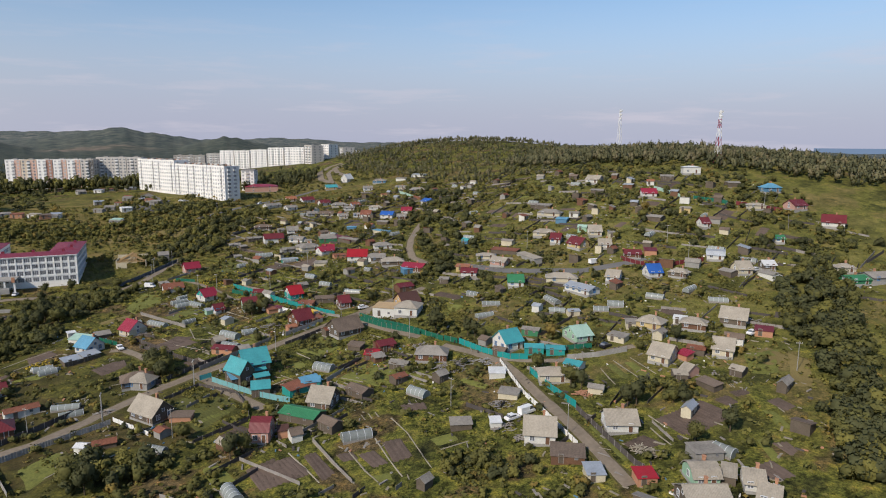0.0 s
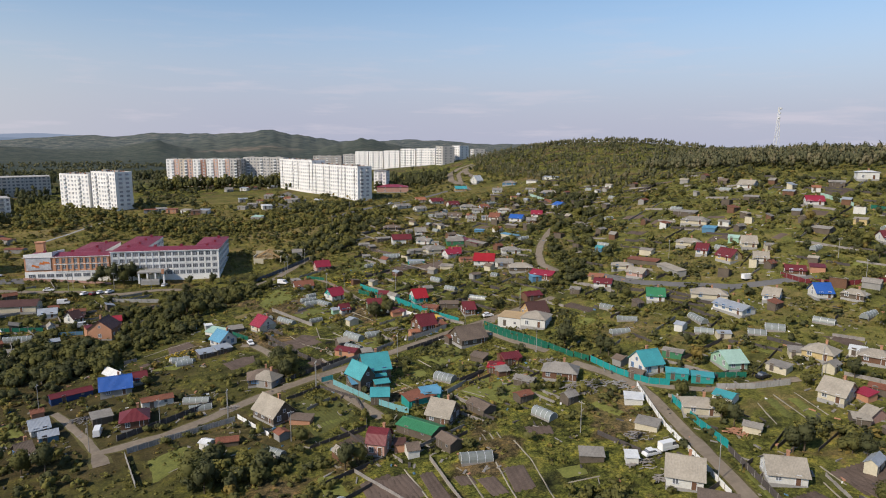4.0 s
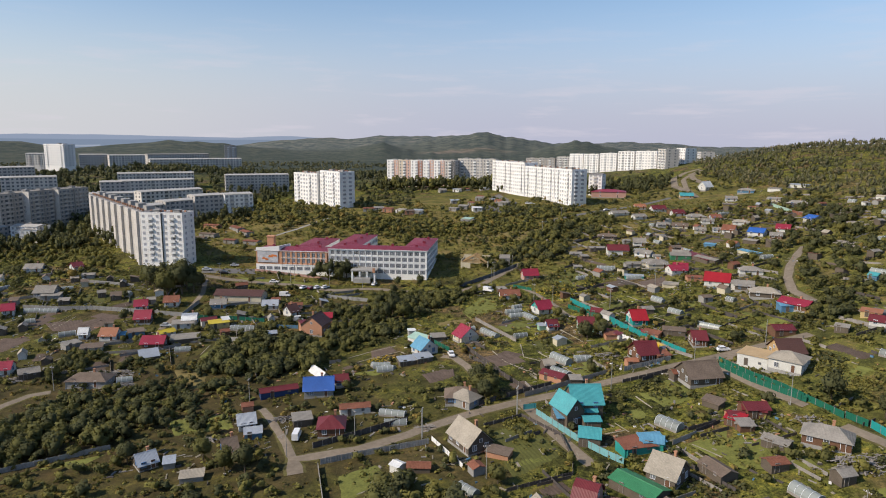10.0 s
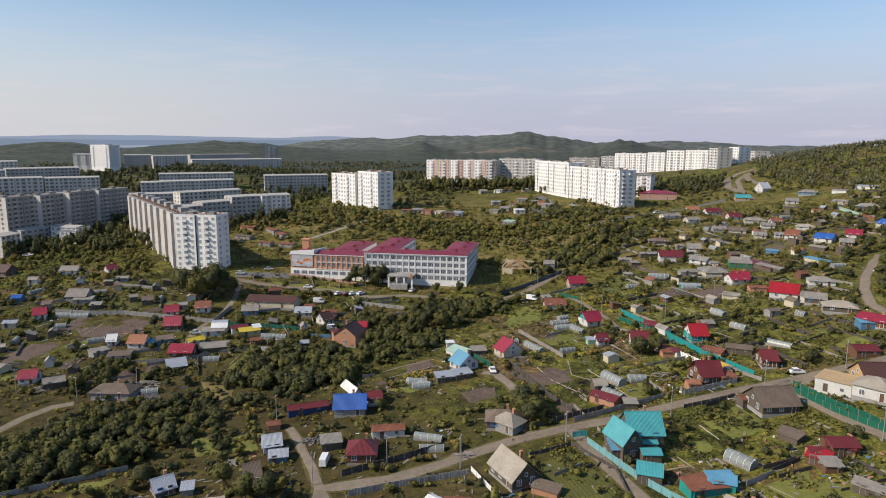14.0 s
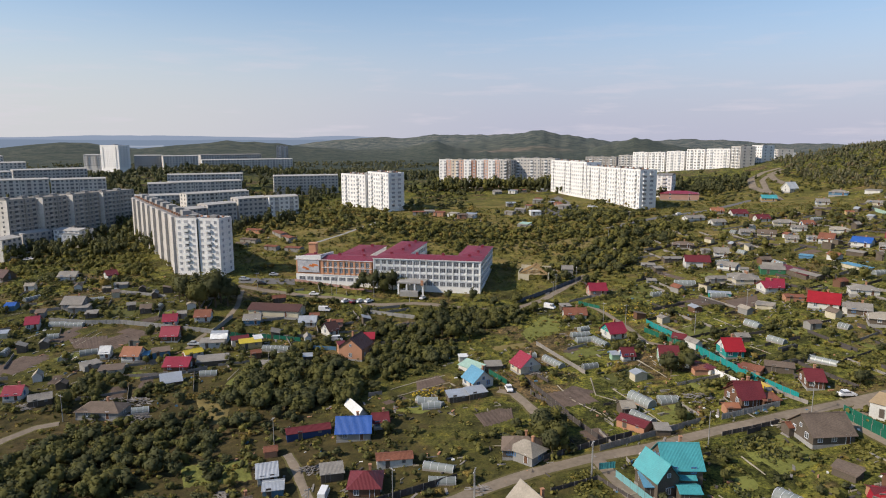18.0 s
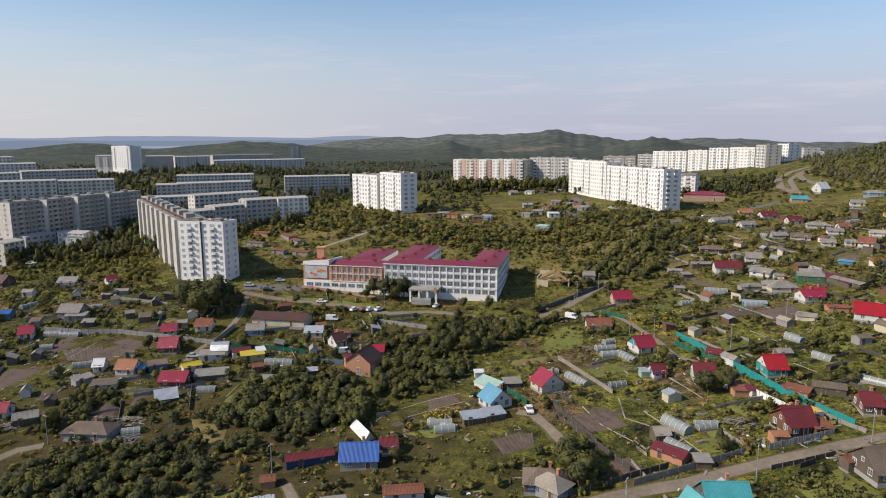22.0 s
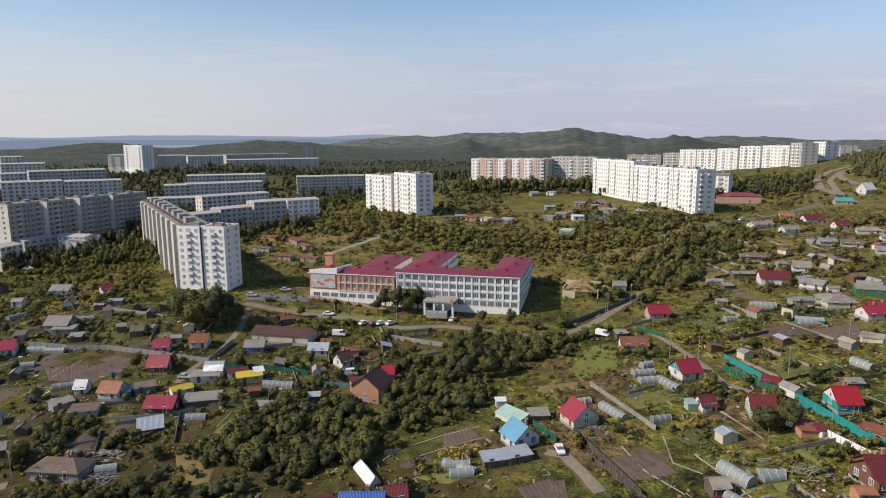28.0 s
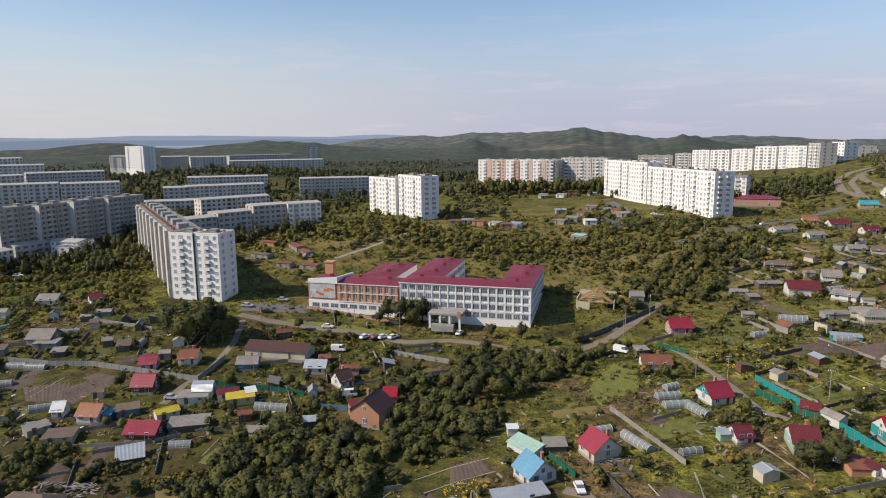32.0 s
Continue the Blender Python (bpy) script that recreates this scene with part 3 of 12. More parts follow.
        if chimney and kind != "shed":
            bm = bmesh.new()
            cy = hy * 0.35
            zc = hr - sl * cy - 0.3
            box(bm, 0.6, 1.15, cy - 0.28, cy + 0.28, zc, hr + 0.7)
            box(bm, 0.52, 1.23, cy - 0.36, cy + 0.36, hr + 0.7, hr + 0.85)
            part("chimney", bm, WALLS["brick"], ob)
    else:
        if L > 3 and he > 1.5:
            shared("door", door_mesh(WALLS["wood"]), ob, m=pose(-hx + L * 0.3, -hy, 0.02))
        if L > 5 and he > 1.5:
            shared("window", window_mesh(0.7, 0.6, GREYWOOD, 0), ob, m=pose(hx - L * 0.25, -hy, 1.1))
    return ob


def greenhouse(x, y, az, L, W, h):
    """An arched garden greenhouse of clear sheet on hoops."""
    z = gz(x, y)
    ob = thing("greenhouse", pose(x, y, z, 0, 0, az), "arched garden greenhouse of cloudy film over hoops", "greenhouse", "greenhouses")
    k = 9
    arc = [(-W / 2 * math.cos(math.pi * i / k), h * math.sin(math.pi * i / k) ** 0.8) for i in range(k + 1)]
    bm = bmesh.new()
    rows = [[bm.verts.new((u, a, b)) for a, b in arc] for u in (-L / 2, L / 2)]
    for i in range(k):
        bm.faces.new((rows[0][i], rows[0][i + 1], rows[1][i + 1], rows[1][i]))
    bm.faces.new(rows[0][::-1])
    bm.faces.new(rows[1])
    part("cover", bm, POLY, ob)
    n = max(3, int(L / 1.5))
    bm = bmesh.new()
    rings = [[bm.verts.new((u, a * g, b * g + 0.01)) for u, g in ((-0.04, 1.0), (0.04, 1.0), (0.04, 1.03), (-0.04, 1.03))] for a, b in arc]
    for p, q in zip(rings, rings[1:]):
        for e in range(4):
            bm.faces.new((p[e], p[(e + 1) % 4], q[(e + 1) % 4], q[e]))
    hoop = bpy.data.meshes.new("hoop")
    bm.to_mesh(hoop)
    bm.free()
    hoop.materials.append(PLASTIC)
    for i in range(n + 1):
        shared("hoop", hoop, ob, m=pose(-L / 2 + L * i / n, 0, 0))
    bm = bmesh.new()
    for s in (-1, 1):
        bm = bmesh.new()
        box(bm, -L / 2 - 0.05, L / 2 + 0.05, s * W / 2 - 0.07, s * W / 2 + 0.07, -0.5, 0.3)
        part("base_board", bm, GREYWOOD, ob)
    return ob


def line_points(pts, step):
    """Points every step metres along a bent line."""
    out = []
    for (x0, y0), (x1, y1) in zip(pts, pts[1:]):
        d = math.hypot(x1 - x0, y1 - y0)
        k = max(1, round(d / step))
        out += [(x0 + (x1 - x0) * i / k, y0 + (y1 - y0) * i / k) for i in range(k)]
    return out + [pts[-1]]


def fence(pts, h, material, label, step=2.6):
    """A fence along a bent line on the ground: a post and a sheet for each bay."""
    p = line_points(pts, step)
    z0 = gz(*p[0])
    ob = thing("fence", pose(p[0][0], p[0][1], z0), label, "fence", "fences")
    bm = bmesh.new()
    box(bm, -0.06, 0.06, -0.06, 0.06, -0.6, h + 0.08)
    post = bpy.data.meshes.new("post")
    bm.to_mesh(post)
    bm.free()
    post.materials.append(GREYWOOD)
    panels = {}
    for i, (a, b) in enumerate(zip(p, p[1:])):
        za, zb = gz(*a) - z0, gz(*b) - z0
        d = math.hypot(b[0] - a[0], b[1] - a[1])
        ang = math.degrees(math.atan2(b[1] - a[1], b[0] - a[0]))
        shared("post", post, ob, m=pose(a[0] - p[0][0], a[1] - p[0][1], za))
        key = (round(d, 1), round((zb - za) * 4))
        if key not in panels:
            bm = bmesh.new()
            k, dz = key[0], key[1] / 4
            kk = max(4, int(k / 0.3))
            us = [k * q / kk for q in range(kk + 1)]
            offs = [0.03 if q % 2 else -0.03 for q in range(kk + 1)]
            loop = [(u, o) for u, o in zip(us, offs)] + [(u, o + 0.04) for u, o in zip(us[::-1], offs[::-1])]
            lo = [bm.verts.new((u, o, dz * u / k - 0.3)) for u, o in loop]
            hi = [bm.verts.new((u, o, dz * u / k + h + 0.03 * math.sin(u * 5))) for u, o in loop]
            nn = len(loop)
            for q in range(nn):
                bm.faces.new((lo[q], lo[(q + 1) % nn], hi[(q + 1) % nn], hi[q]))
            for q in range(kk):
                bm.faces.new((hi[q], hi[q + 1], hi[nn - 2 - q], hi[nn - 1 - q]))
            me = bpy.data.meshes.new("panel")
            bm.to_mesh(me)
            bm.free()
            me.materials.append(material)
            panels[key] = me
        shared("panel", panels[key], ob, m=pose(a[0] - p[0][0], a[1] - p[0][1], za, 0, 0, ang))
    return ob


ROADS = []
PLOTS = []


def strip(name, pts, width, material, label, lift=0.12, wav=0.5, category="road"):
    """A road or path laid on the ground along a bent line."""
    p = np.array(line_points(pts, 3.0))
    wav = 0.12 if width < 1 else wav
    ROADS.extend(p.tolist())
    d = np.gradient(p, axis=0)
    d /= np.maximum(np.hypot(d[:, 0], d[:, 1])[:, None], 1e-6)
    nrm = np.stack([-d[:, 1], d[:, 0]], 1)
    rows = []
    for j, f in enumerate((-1.0, -0.7, -0.14, 0.14, 0.7, 1.0)):
        edge = wav * (0.6 if 0 < j < 5 else 1.3)
        w = width / 2 * f + np.array([edge * (noise.noise((q[0] * 0.2, q[1] * 0.2, j)) - 0.2) for q in p]) * np.sign(f)
        q = p + nrm * w[:, None]
        rows.append(np.column_stack([q, ground(q[:, 0], q[:, 1]) + (lift if 0 < j < 5 else lift * 0.4)]))
    v = np.stack(rows, 1).reshape(-1, 3)
    a = (np.arange(len(p) - 1)[:, None] * 6 + np.arange(5)[None]).ravel()
    side = np.tile([1, 0, 0, 0, 1], len(p) - 1)
    ob = new(name, raw_mesh(name, v, np.stack([a, a + 6, a + 7, a + 1], 1), [material, VERGE if material is DIRT else material], idx=side, flat=False))
    return tagged(ob, label, category, kind="structure")


def patch(name, pts, material, label, category, lift=0.1, rows=0.0, kind="structure"):
    """A plot of soil or grass laid over the ground inside four corners; rows: metres between its furrows."""
    a, b, c, d = [np.array(p, float) for p in pts]
    la, lb = max(np.hypot(*(b - a)), np.hypot(*(c - d))), max(np.hypot(*(d - a)), np.hypot(*(c - b)))
    m, k = int(max(3, la / (rows / 4 if rows else 2.0))), int(max(3, lb / 2.0))
    m, k = min(m, 120), min(k, 60)
    u, v = np.meshgrid(np.linspace(0, 1, m + 1), np.linspace(0, 1, k + 1))
    u1, v1 = u[..., None], v[..., None]
    q = a * (1 - u1) * (1 - v1) + b * u1 * (1 - v1) + c * u1 * v1 + d * (1 - u1) * v1
    if material is SOIL:
        PLOTS.extend(q[::2, ::max(1, m // 8)].reshape(-1, 2).tolist())
    z = ground(q[..., 0], q[..., 1]) + lift + (0.04 * np.cos(u * la / rows * 2 * math.pi + 0.5 * np.sin(v * 9 + la)) if rows else 0) + 0.05 * np.sin(q[..., 0] * 2.1 + lb) * np.sin(q[..., 1] * 1.7)
    border = (u < 1e-6) | (u > 1 - 1e-6) | (v < 1e-6) | (v > 1 - 1e-6)
    z = np.where(border, z - lift - 0.2, z)
    f = (np.arange(k)[:, None] * (m + 1) + np.arange(m)[None]).ravel()
    ob = new(name, raw_mesh(name, np.column_stack([q[..., 0].ravel(), q[..., 1].ravel(), z.ravel()]), np.stack([f, f + 1, f + m + 2, f + m + 1], 1), [material], flat=False))
    return tagged(ob, label, category, kind=kind)


# ---- plants ----
HEART = np.array([(-1, -1, -1), (1, -1, -1), (1, 1, -1), (-1, 1, -1), (-1, -1, 1), (1, -1, 1), (1, 1, 1), (-1, 1, 1)]) / math.sqrt(3)
HEART_FACES = np.array([(3, 2, 1, 0), (4, 5, 6, 7), (0, 1, 5, 4), (1, 2, 6, 5), (2, 3, 7, 6), (3, 0, 4, 7)])


def crown_arrays(rng, lobes, leaves, size, squash=1.0, hearts=True):
    """Leaf clumps thrown over several lobes: an uneven crown about 1 m in radius, with its rounded normals and a dense heart in each lobe."""
    c = []
    for _ in range(lobes):
        d = rng.normal(size=3)
        d[2] *= 0.8
        d /= np.linalg.norm(d)
        c.append((d * rng.uniform(0.28, 0.62) * (1, 1, squash), rng.uniform(0.32, 0.54)))
    verts, soft, faces = [], [], []
    for o, r in c if hearts else ():
        a = rng.uniform(0, 6.283)
        h = HEART * r * rng.uniform(0.72, 0.95, (8, 1)) * (1, 1, squash)
        h = np.column_stack([h[:, 0] * math.cos(a) - h[:, 1] * math.sin(a), h[:, 0] * math.sin(a) + h[:, 1] * math.cos(a), h[:, 2]])
        faces.append(HEART_FACES + len(verts))
        verts += list(h + o)
        w = h + 0.55 * o + (0, 0, 0.05)
        soft += list(w / np.maximum(np.linalg.norm(w, axis=1)[:, None], 1e-6))
    start = len(verts)
    for i in range(leaves):
        o, r = c[i % lobes]
        d = rng.normal(size=3)
        d[2] += 0.45
        d /= np.linalg.norm(d)
        p = o + d * r * rng.uniform(0.88, 1.13) * (1, 1, squash)
        nrm = d + rng.normal(size=3) * 0.26
        nrm /= np.linalg.norm(nrm)
        t1 = np.cross(nrm, rng.normal(size=3))
        t1 /= np.linalg.norm(t1)
        t2 = np.cross(nrm, t1)
        s = size * rng.uniform(0.55, 1.35)
        verts += [p - t1 * s, p - t2 * s * 0.6 + nrm * s * 0.12, p + t1 * s * 0.9, p + t2 * s * 0.8]
        out = 0.60 * d + 0.50 * p / max(np.linalg.norm(p), 0.1) + 0.12 * nrm + (0, 0, 0.10)
        soft += [out / np.linalg.norm(out)] * 4
    faces.append(np.arange(start, len(verts)).reshape(-1, 4))
    return np.array(verts), np.concatenate(faces), np.array(soft)


def trunk_bmesh(rng, h, r, limbs=4):
    bm = bmesh.new()

    def tube(p0, p1, r0, r1):
        d = (p1 - p0).normalized()
        a = d.orthogonal().normalized()
        b = d.cross(a)
        ring = [[bm.verts.new(p + (a * math.cos(k * 1.0472) + b * math.sin(k * 1.0472)) * rr) for k in range(6)] for p, rr in ((p0, r0), (p1, r1))]
        for k in range(6):
            bm.faces.new((ring[0][k], ring[0][(k + 1) % 6], ring[1][(k + 1) % 6], ring[1][k]))

    tube(Vector((0, 0, -0.5)), Vector((0.04, 0.02, h * 0.55)), r, r * 0.7)
    tube(Vector((0.04, 0.02, h * 0.55)), Vector((0, 0, h)), r * 0.7, r * 0.2)
    for k in range(limbs):
        ang = k * 2.4 + rng.uniform(0, 1)
        z = h * rng.uniform(0.35, 0.7)
        tube(Vector((0.03, 0.02, z)), Vector((math.cos(ang) * h * 0.28, math.sin(ang) * h * 0.28, z + h * 0.22)), r * 0.45, r * 0.12)
    return bm


RNG = np.random.default_rng(7)
TREES = []
for k in range(8):
    li = (0, 1, 1, 2, 0, 1, 2, 3)[k]
    hgt = 6.0
    tree = thing("tree", pose(0, 0, -500 - 20 * k), ("dark green", "green", "green", "light green", "dark green", "green", "light green", "yellowing")[k] + " leafy tree with an uneven crown", "tree", "garden and street trees")
    part("trunk", trunk_bmesh(RNG, hgt * 0.8, 0.16), BARK, tree)
    v, f, nn = crown_arrays(RNG, 12, 620, 0.095, 1.25)
    v = v * (2.3, 2.3, 2.2) + (0, 0, 3.6)
    shared("crown", raw_mesh("crown", v, f, [LEAF[li]], normals=nn), tree)
    TREES.append(tree)
SHRUBS = []
for k in range(6):
    v, f, nn = crown_arrays(RNG, 7, 220, 0.135, 0.8)
    SHRUBS.append((v * (1.3, 1.3, 1.2) + (0, 0, 0.75), f, nn))


def tree_at(x, y, h, k=0):
    t = copy_thing(TREES[k % 8], pose(x, y, gz(x, y) - 0.1, 0, 0, (x * 37 + y * 11) % 360) @ Matrix.Diagonal((h / 6 * (0.9 + 0.25 * ((k * 7) % 5) / 4), h / 6, h / 6, 1)))
    return t


def shrub_at(x, y, s, k=0, li=1):
    key = f"shrub_{k % 6}_{li}"
    me = bpy.data.meshes.get(key)
    if me is None:
        v, f, nn = SHRUBS[k % 6]
        me = raw_mesh(key, v, f, [LEAF[li]], normals=nn)
    ob = new("shrub", me)
    ob.matrix_basis = pose(x, y, gz(x, y) - 0.1, 0, 0, (x * 53 + y * 29) % 360) @ Matrix.Diagonal((s, s, s * 0.95, 1))
    return tagged(ob, ("dark green", "green", "light green", "yellowing")[li] + " rounded garden shrub", "shrub", "shrubs")


def scatter(name, xy, sizes, source, material, label, category, rng):
    """Many plants, joined into one object of kind stuff."""
    vs, fs, ns, n = [], [], [], 0
    z = ground(xy[:, 0], xy[:, 1])
    for (x, y), s, zz in zip(xy, sizes, z):
        v, f, nn = source[int(rng.integers(len(source)))]
        a = rng.uniform(0, 6.283)
        c, d = math.cos(a) * s, math.sin(a) * s
        vs.append(np.column_stack([v[:, 0] * c - v[:, 1] * d + x, v[:, 0] * d + v[:, 1] * c + y, v[:, 2] * s * rng.uniform(0.8, 1.15) + zz - 0.15]))
        ns.append(np.column_stack([(nn[:, 0] * c - nn[:, 1] * d) / s, (nn[:, 0] * d + nn[:, 1] * c) / s, nn[:, 2]]))
        fs.append(f + n)
        n += len(v)
    ob = new(name, raw_mesh(name, np.concatenate(vs), np.concatenate(fs), [material], normals=np.concatenate(ns)))
    return tagged(ob, label, category, kind="stuff")


# ---- tall blocks ----
PANELW = mat("white_panels", (0.82, 0.80, 0.765), 0.8, 0.10, 0.05, 1.0, 0.1, panel=(3.2, 2.8, 0.05, 0.72))
PANELG = mat("grey_panels", (0.52, 0.49, 0.45), 0.85, 0.14, 0.05, 1.0, 0.1, panel=(3.2, 2.8, 0.06, 0.7))
PANELD = mat("dull_panels", (0.36, 0.335, 0.30), 0.85, 0.14, 0.05, 1.0, 0.1, panel=(3.2, 2.8, 0.06, 0.75))
PANELB = mat("beige_panels", (0.62, 0.53, 0.42), 0.85, 0.14, 0.05, 1.0, 0.1, panel=(3.2, 2.8, 0.06, 0.75))
PANELL = mat("pale_grey_panels", (0.66, 0.62, 0.56), 0.85, 0.14, 0.05, 1.0, 0.1, panel=(3.2, 2.8, 0.06, 0.75))
PANELO = mat("salmon_panels", (0.60, 0.40, 0.32), 0.85, 0.14, 0.05, 1.0, 0.1, panel=(3.2, 2.8, 0.06, 0.8))
PANELR = mat("brick_red_panels", (0.36, 0.20, 0.15), 0.85, 0.14, 0.05, 1.0, 0.1, panel=(3.2, 2.8, 0.06, 0.8))
ROOFPALE = mat("pale_sheet_roof", (0.40, 0.385, 0.36), 0.8, 0.2, 0.2, 2)
SEAM = mat("dark_joint", (0.10, 0.095, 0.09), 0.9, 0.2)


def block(ax, ay, bx, by, depth, z0, storeys, sections, wall, label, sh=2.8, side=None, single=True, loggia=True, step=0.35, roof=ROOFFELT, ends=True, bands=False, balcony_end=False, stripe=None, group="apartment blocks", category="apartment block"):
    """A slab of flats whose front runs from a to b (left to right as seen from the front)."""
    Lt = math.hypot(bx - ax, by - ay)
    az = math.degrees(math.atan2(by - ay, bx - ax))
    ob = thing("apartment_block", pose(ax, ay, z0, 0, 0, az), label, category, group)
    H = storeys * sh + 1.2
    sl = Lt / sections
    win = window_mesh(1.25, 1.3, PLASTIC, 1, PANE)
    for s in range(sections):
        x0, x1 = s * sl, (s + 1) * sl
        o = (s % 2) * step
        bm = bmesh.new()
        box(bm, x0 + 0.12, x1 - 0.12, -o, depth - o, -8, H)
        sec = part("section", bm, wall, ob)
        bm = bmesh.new()
        box(bm, x0 + (0.02 if s else 0.3), x1 - (0.02 if s < sections - 1 else 0.3), 0.15 + max(0, -o), depth - 0.4 - max(0, o), -8, H - 0.25)
        part("joint", bm, SEAM, ob)
        bm = bmesh.new()
        if storeys <= 6:
            prism(bm, [(x0, -o - 0.6, H - 0.1), (x0, depth - o + 0.6, H - 0.1), (x0, depth / 2 - o, H + 0.9)], (x1 - x0, 0, 0))
            part("roof", bm, roof, ob)
            bm = bmesh.new()
            u = x0 + sl * 0.4
            box(bm, u, u + 1.6, depth * 0.6 - o, depth * 0.6 + 0.7 - o, H + 0.5, H + 1.8)
            part("chimney", bm, WALLS["grey"], ob)
        else:
            box(bm, x0 + 0.4, x1 - 0.4, 0.3 - o, depth - 0.3 - o, H, H + 0.12)
            part("roof", bm, roof, ob)
        if stripe:
            bm = bmesh.new()
            box(bm, x0 + sl * 0.6, x1 - 0.12, -o - 0.05, -o, -8, H)
            part("stripe", bm, stripe, sec, "brick-coloured upright stripe")
        if storeys > 6:
            bm = bmesh.new()
            for (u0, u1, v0, v1) in ((x0 + 0.12, x1 - 0.12, -o - 0.05, 0.3 - o), (x0 + 0.12, x1 - 0.12, depth - 0.3 - o, depth - o), (x0 + 0.07, x0 + 0.4, 0.3 - o, depth - 0.3 - o), (x1 - 0.4, x1 - 0.07, 0.3 - o, depth - 0.3 - o)):
                box(bm, u0, u1, v0, v1, H, H + 0.45)
            part("parapet", bm, wall, ob)
            bm = bmesh.new()
            cx = (x0 + x1) / 2
            box(bm, cx - 1.7, cx + 1.7, depth * 0.45, depth * 0.7, H + 0.1, H + 1.2)
            box(bm, cx - 1.9, cx + 1.9, depth * 0.45 - 0.2, depth * 0.7 + 0.2, H + 1.2, H + 1.35)
            part("lift_house", bm, CONC, ob)
        if storeys >= 8 and single:
            for q in range(4):
                bm = bmesh.new()
                u = x0 + sl * (0.15 + 0.23 * q)
                box(bm, u, u + 0.8, depth * 0.55, depth * 0.55 + 1.0, H, H + 1.1)
                part("vent_shaft", bm, WALLS["brick"], ob)
        cols = max(2, int(sl / 3.2))
        bay = {cols // 2} if not loggia else {1 % cols, cols - 2 if cols > 4 else 1 % cols}
        grid = bmesh.new() if not single else None
        for st in range(storeys):
            z = st * sh + 1.0 + 0.9
            if single:
                for c in range(cols):
                    u = x0 + sl * (c + 0.5) / cols
                    if c in bay and st > 0:
                        key = ("loggia", wall.name)
                        if key not in WINDOWS:
                            bm = bmesh.new()
                            box(bm, -1.35, 1.35, -0.9, 0, -0.95, -0.82, 0)
                            box(bm, -1.35, 1.35, -0.9, -0.8, -0.82, 0.15, 0)
                            box(bm, -1.35, -1.27, -0.85, 0, -0.82, 0.15, 0)
                            box(bm, 1.27, 1.35, -0.85, 0, -0.82, 0.15, 0)
                            box(bm, -1.2, 1.2, -0.03, 0.0, -0.75, 1.45, 1)
                            me = bpy.data.meshes.new("balcony")
                            bm.to_mesh(me)
                            bm.free()
                            me.materials.append(WHITE)
                            me.materials.append(PANE)
                            WINDOWS[key] = me
                        shared("balcony", WINDOWS[key], ob, m=pose(u, -o, z))
                    else:
                        shared("window", win, ob, m=pose(u, -o, z))
            else:
                for c in range(cols):
                    u = x0 + sl * (c + 0.5) / cols
                    w = 0.7 if c not in bay else 1.2
                    box(grid, u - w - 0.08, u + w + 0.08, -o - 0.06, -o, z - 0.1, z + 1.5, 1)
                    box(grid, u - w, u + w, -o - 0.09, -o - 0.06, z, z + 1.4, 0)
                    if c in bay:
                        box(grid, u - 1.35, u + 1.35, -o - 0.9, -o - 0.1, z - 0.95, z + 0.1, 1)
        if not single:
            for st in range(storeys):
                if bands:
                    box(grid, x0 + 0.6, x1 - 0.6, -o - 1.0, -o - 0.92, st * sh + 1.0, st * sh + 1.22, 1)
                    box(grid, x0 + 0.6, x1 - 0.6, -o - 1.0, -o, st * sh + 0.88, st * sh + 1.0, 1)
                for u, d in ((x0, 1), (x1, -1)):
                    if (s == 0 and d == 1) or (s == sections - 1 and d == -1):
                        for v in (depth * 0.28, depth * 0.72):
                            box(grid, min(u + d * 0.04, u + d * 0.12), max(u + d * 0.04, u + d * 0.12), v - 0.7 - o, v + 0.7 - o, st * sh + 1.9, st * sh + 3.3, 0)
            tagged(part("window_grid", grid, [PANE if wall is PANELW else GLASS, WHITE if storeys > 6 and not bands else PANELG], ob), kind="stuff")
    # end wall in a paler panel colour, standing in for sun on it
    if side:
        bm = bmesh.new()
        box(bm, 0.04, 0.12, 0, depth, -8, H)
        part("end_wall", bm, side, ob)
    if balcony_end:
        for st in range(1, storeys):
            shared("balcony", WINDOWS[("loggia", wall.name)], ob, m=pose(Lt - 0.12, depth * 0.3 - ((sections - 1) % 2) * step, st * sh + 1.9, 0, 0, 90))
            shared("balcony", WINDOWS[("loggia", wall.name)], ob, m=pose(Lt - 0.12, depth * 0.7 - ((sections - 1) % 2) * step, st * sh + 1.9, 0, 0, 90))
    # ends
    for u, rz in ((0.12, -90), (Lt - 0.12, 90))[:1 if balcony_end else 2] if single and ends else ():
        nc = 2 if depth < 14 else 3
        sh_o = 0 if u < 1 else ((sections - 1) % 2) * step
        for st in range(storeys):
            for c in range(nc):
                v = depth * (c + 0.5) / nc - sh_o
                shared("window", win, ob, m=pose(u, v, st * sh + 1.9, 0, 0, rz))
    return ob


# ---- the village ----
# white nine-storey blocks
block(5.0, 567.9, 30.2, 510.6, 12, 38.0, 9, 2, PANELW, "long white nine-storey panel block with balconies, higher end")
block(30.3, 510.3, 59.0, 445.0, 12, 35.5, 9, 3, PANELW, "long white nine-storey panel block with balconies, lower end", balcony_end=True)
block(-143.0, 466.0, -120.5, 449.0, 12, 31.0, 9, 2, PANELW, "white nine-storey panel block set back beside its twin")
block(-119.0, 449.5, -99.8, 430.0, 12, 33.2, 9, 2, PANELW, "white nine-storey panel block beside its twin", balcony_end=True)

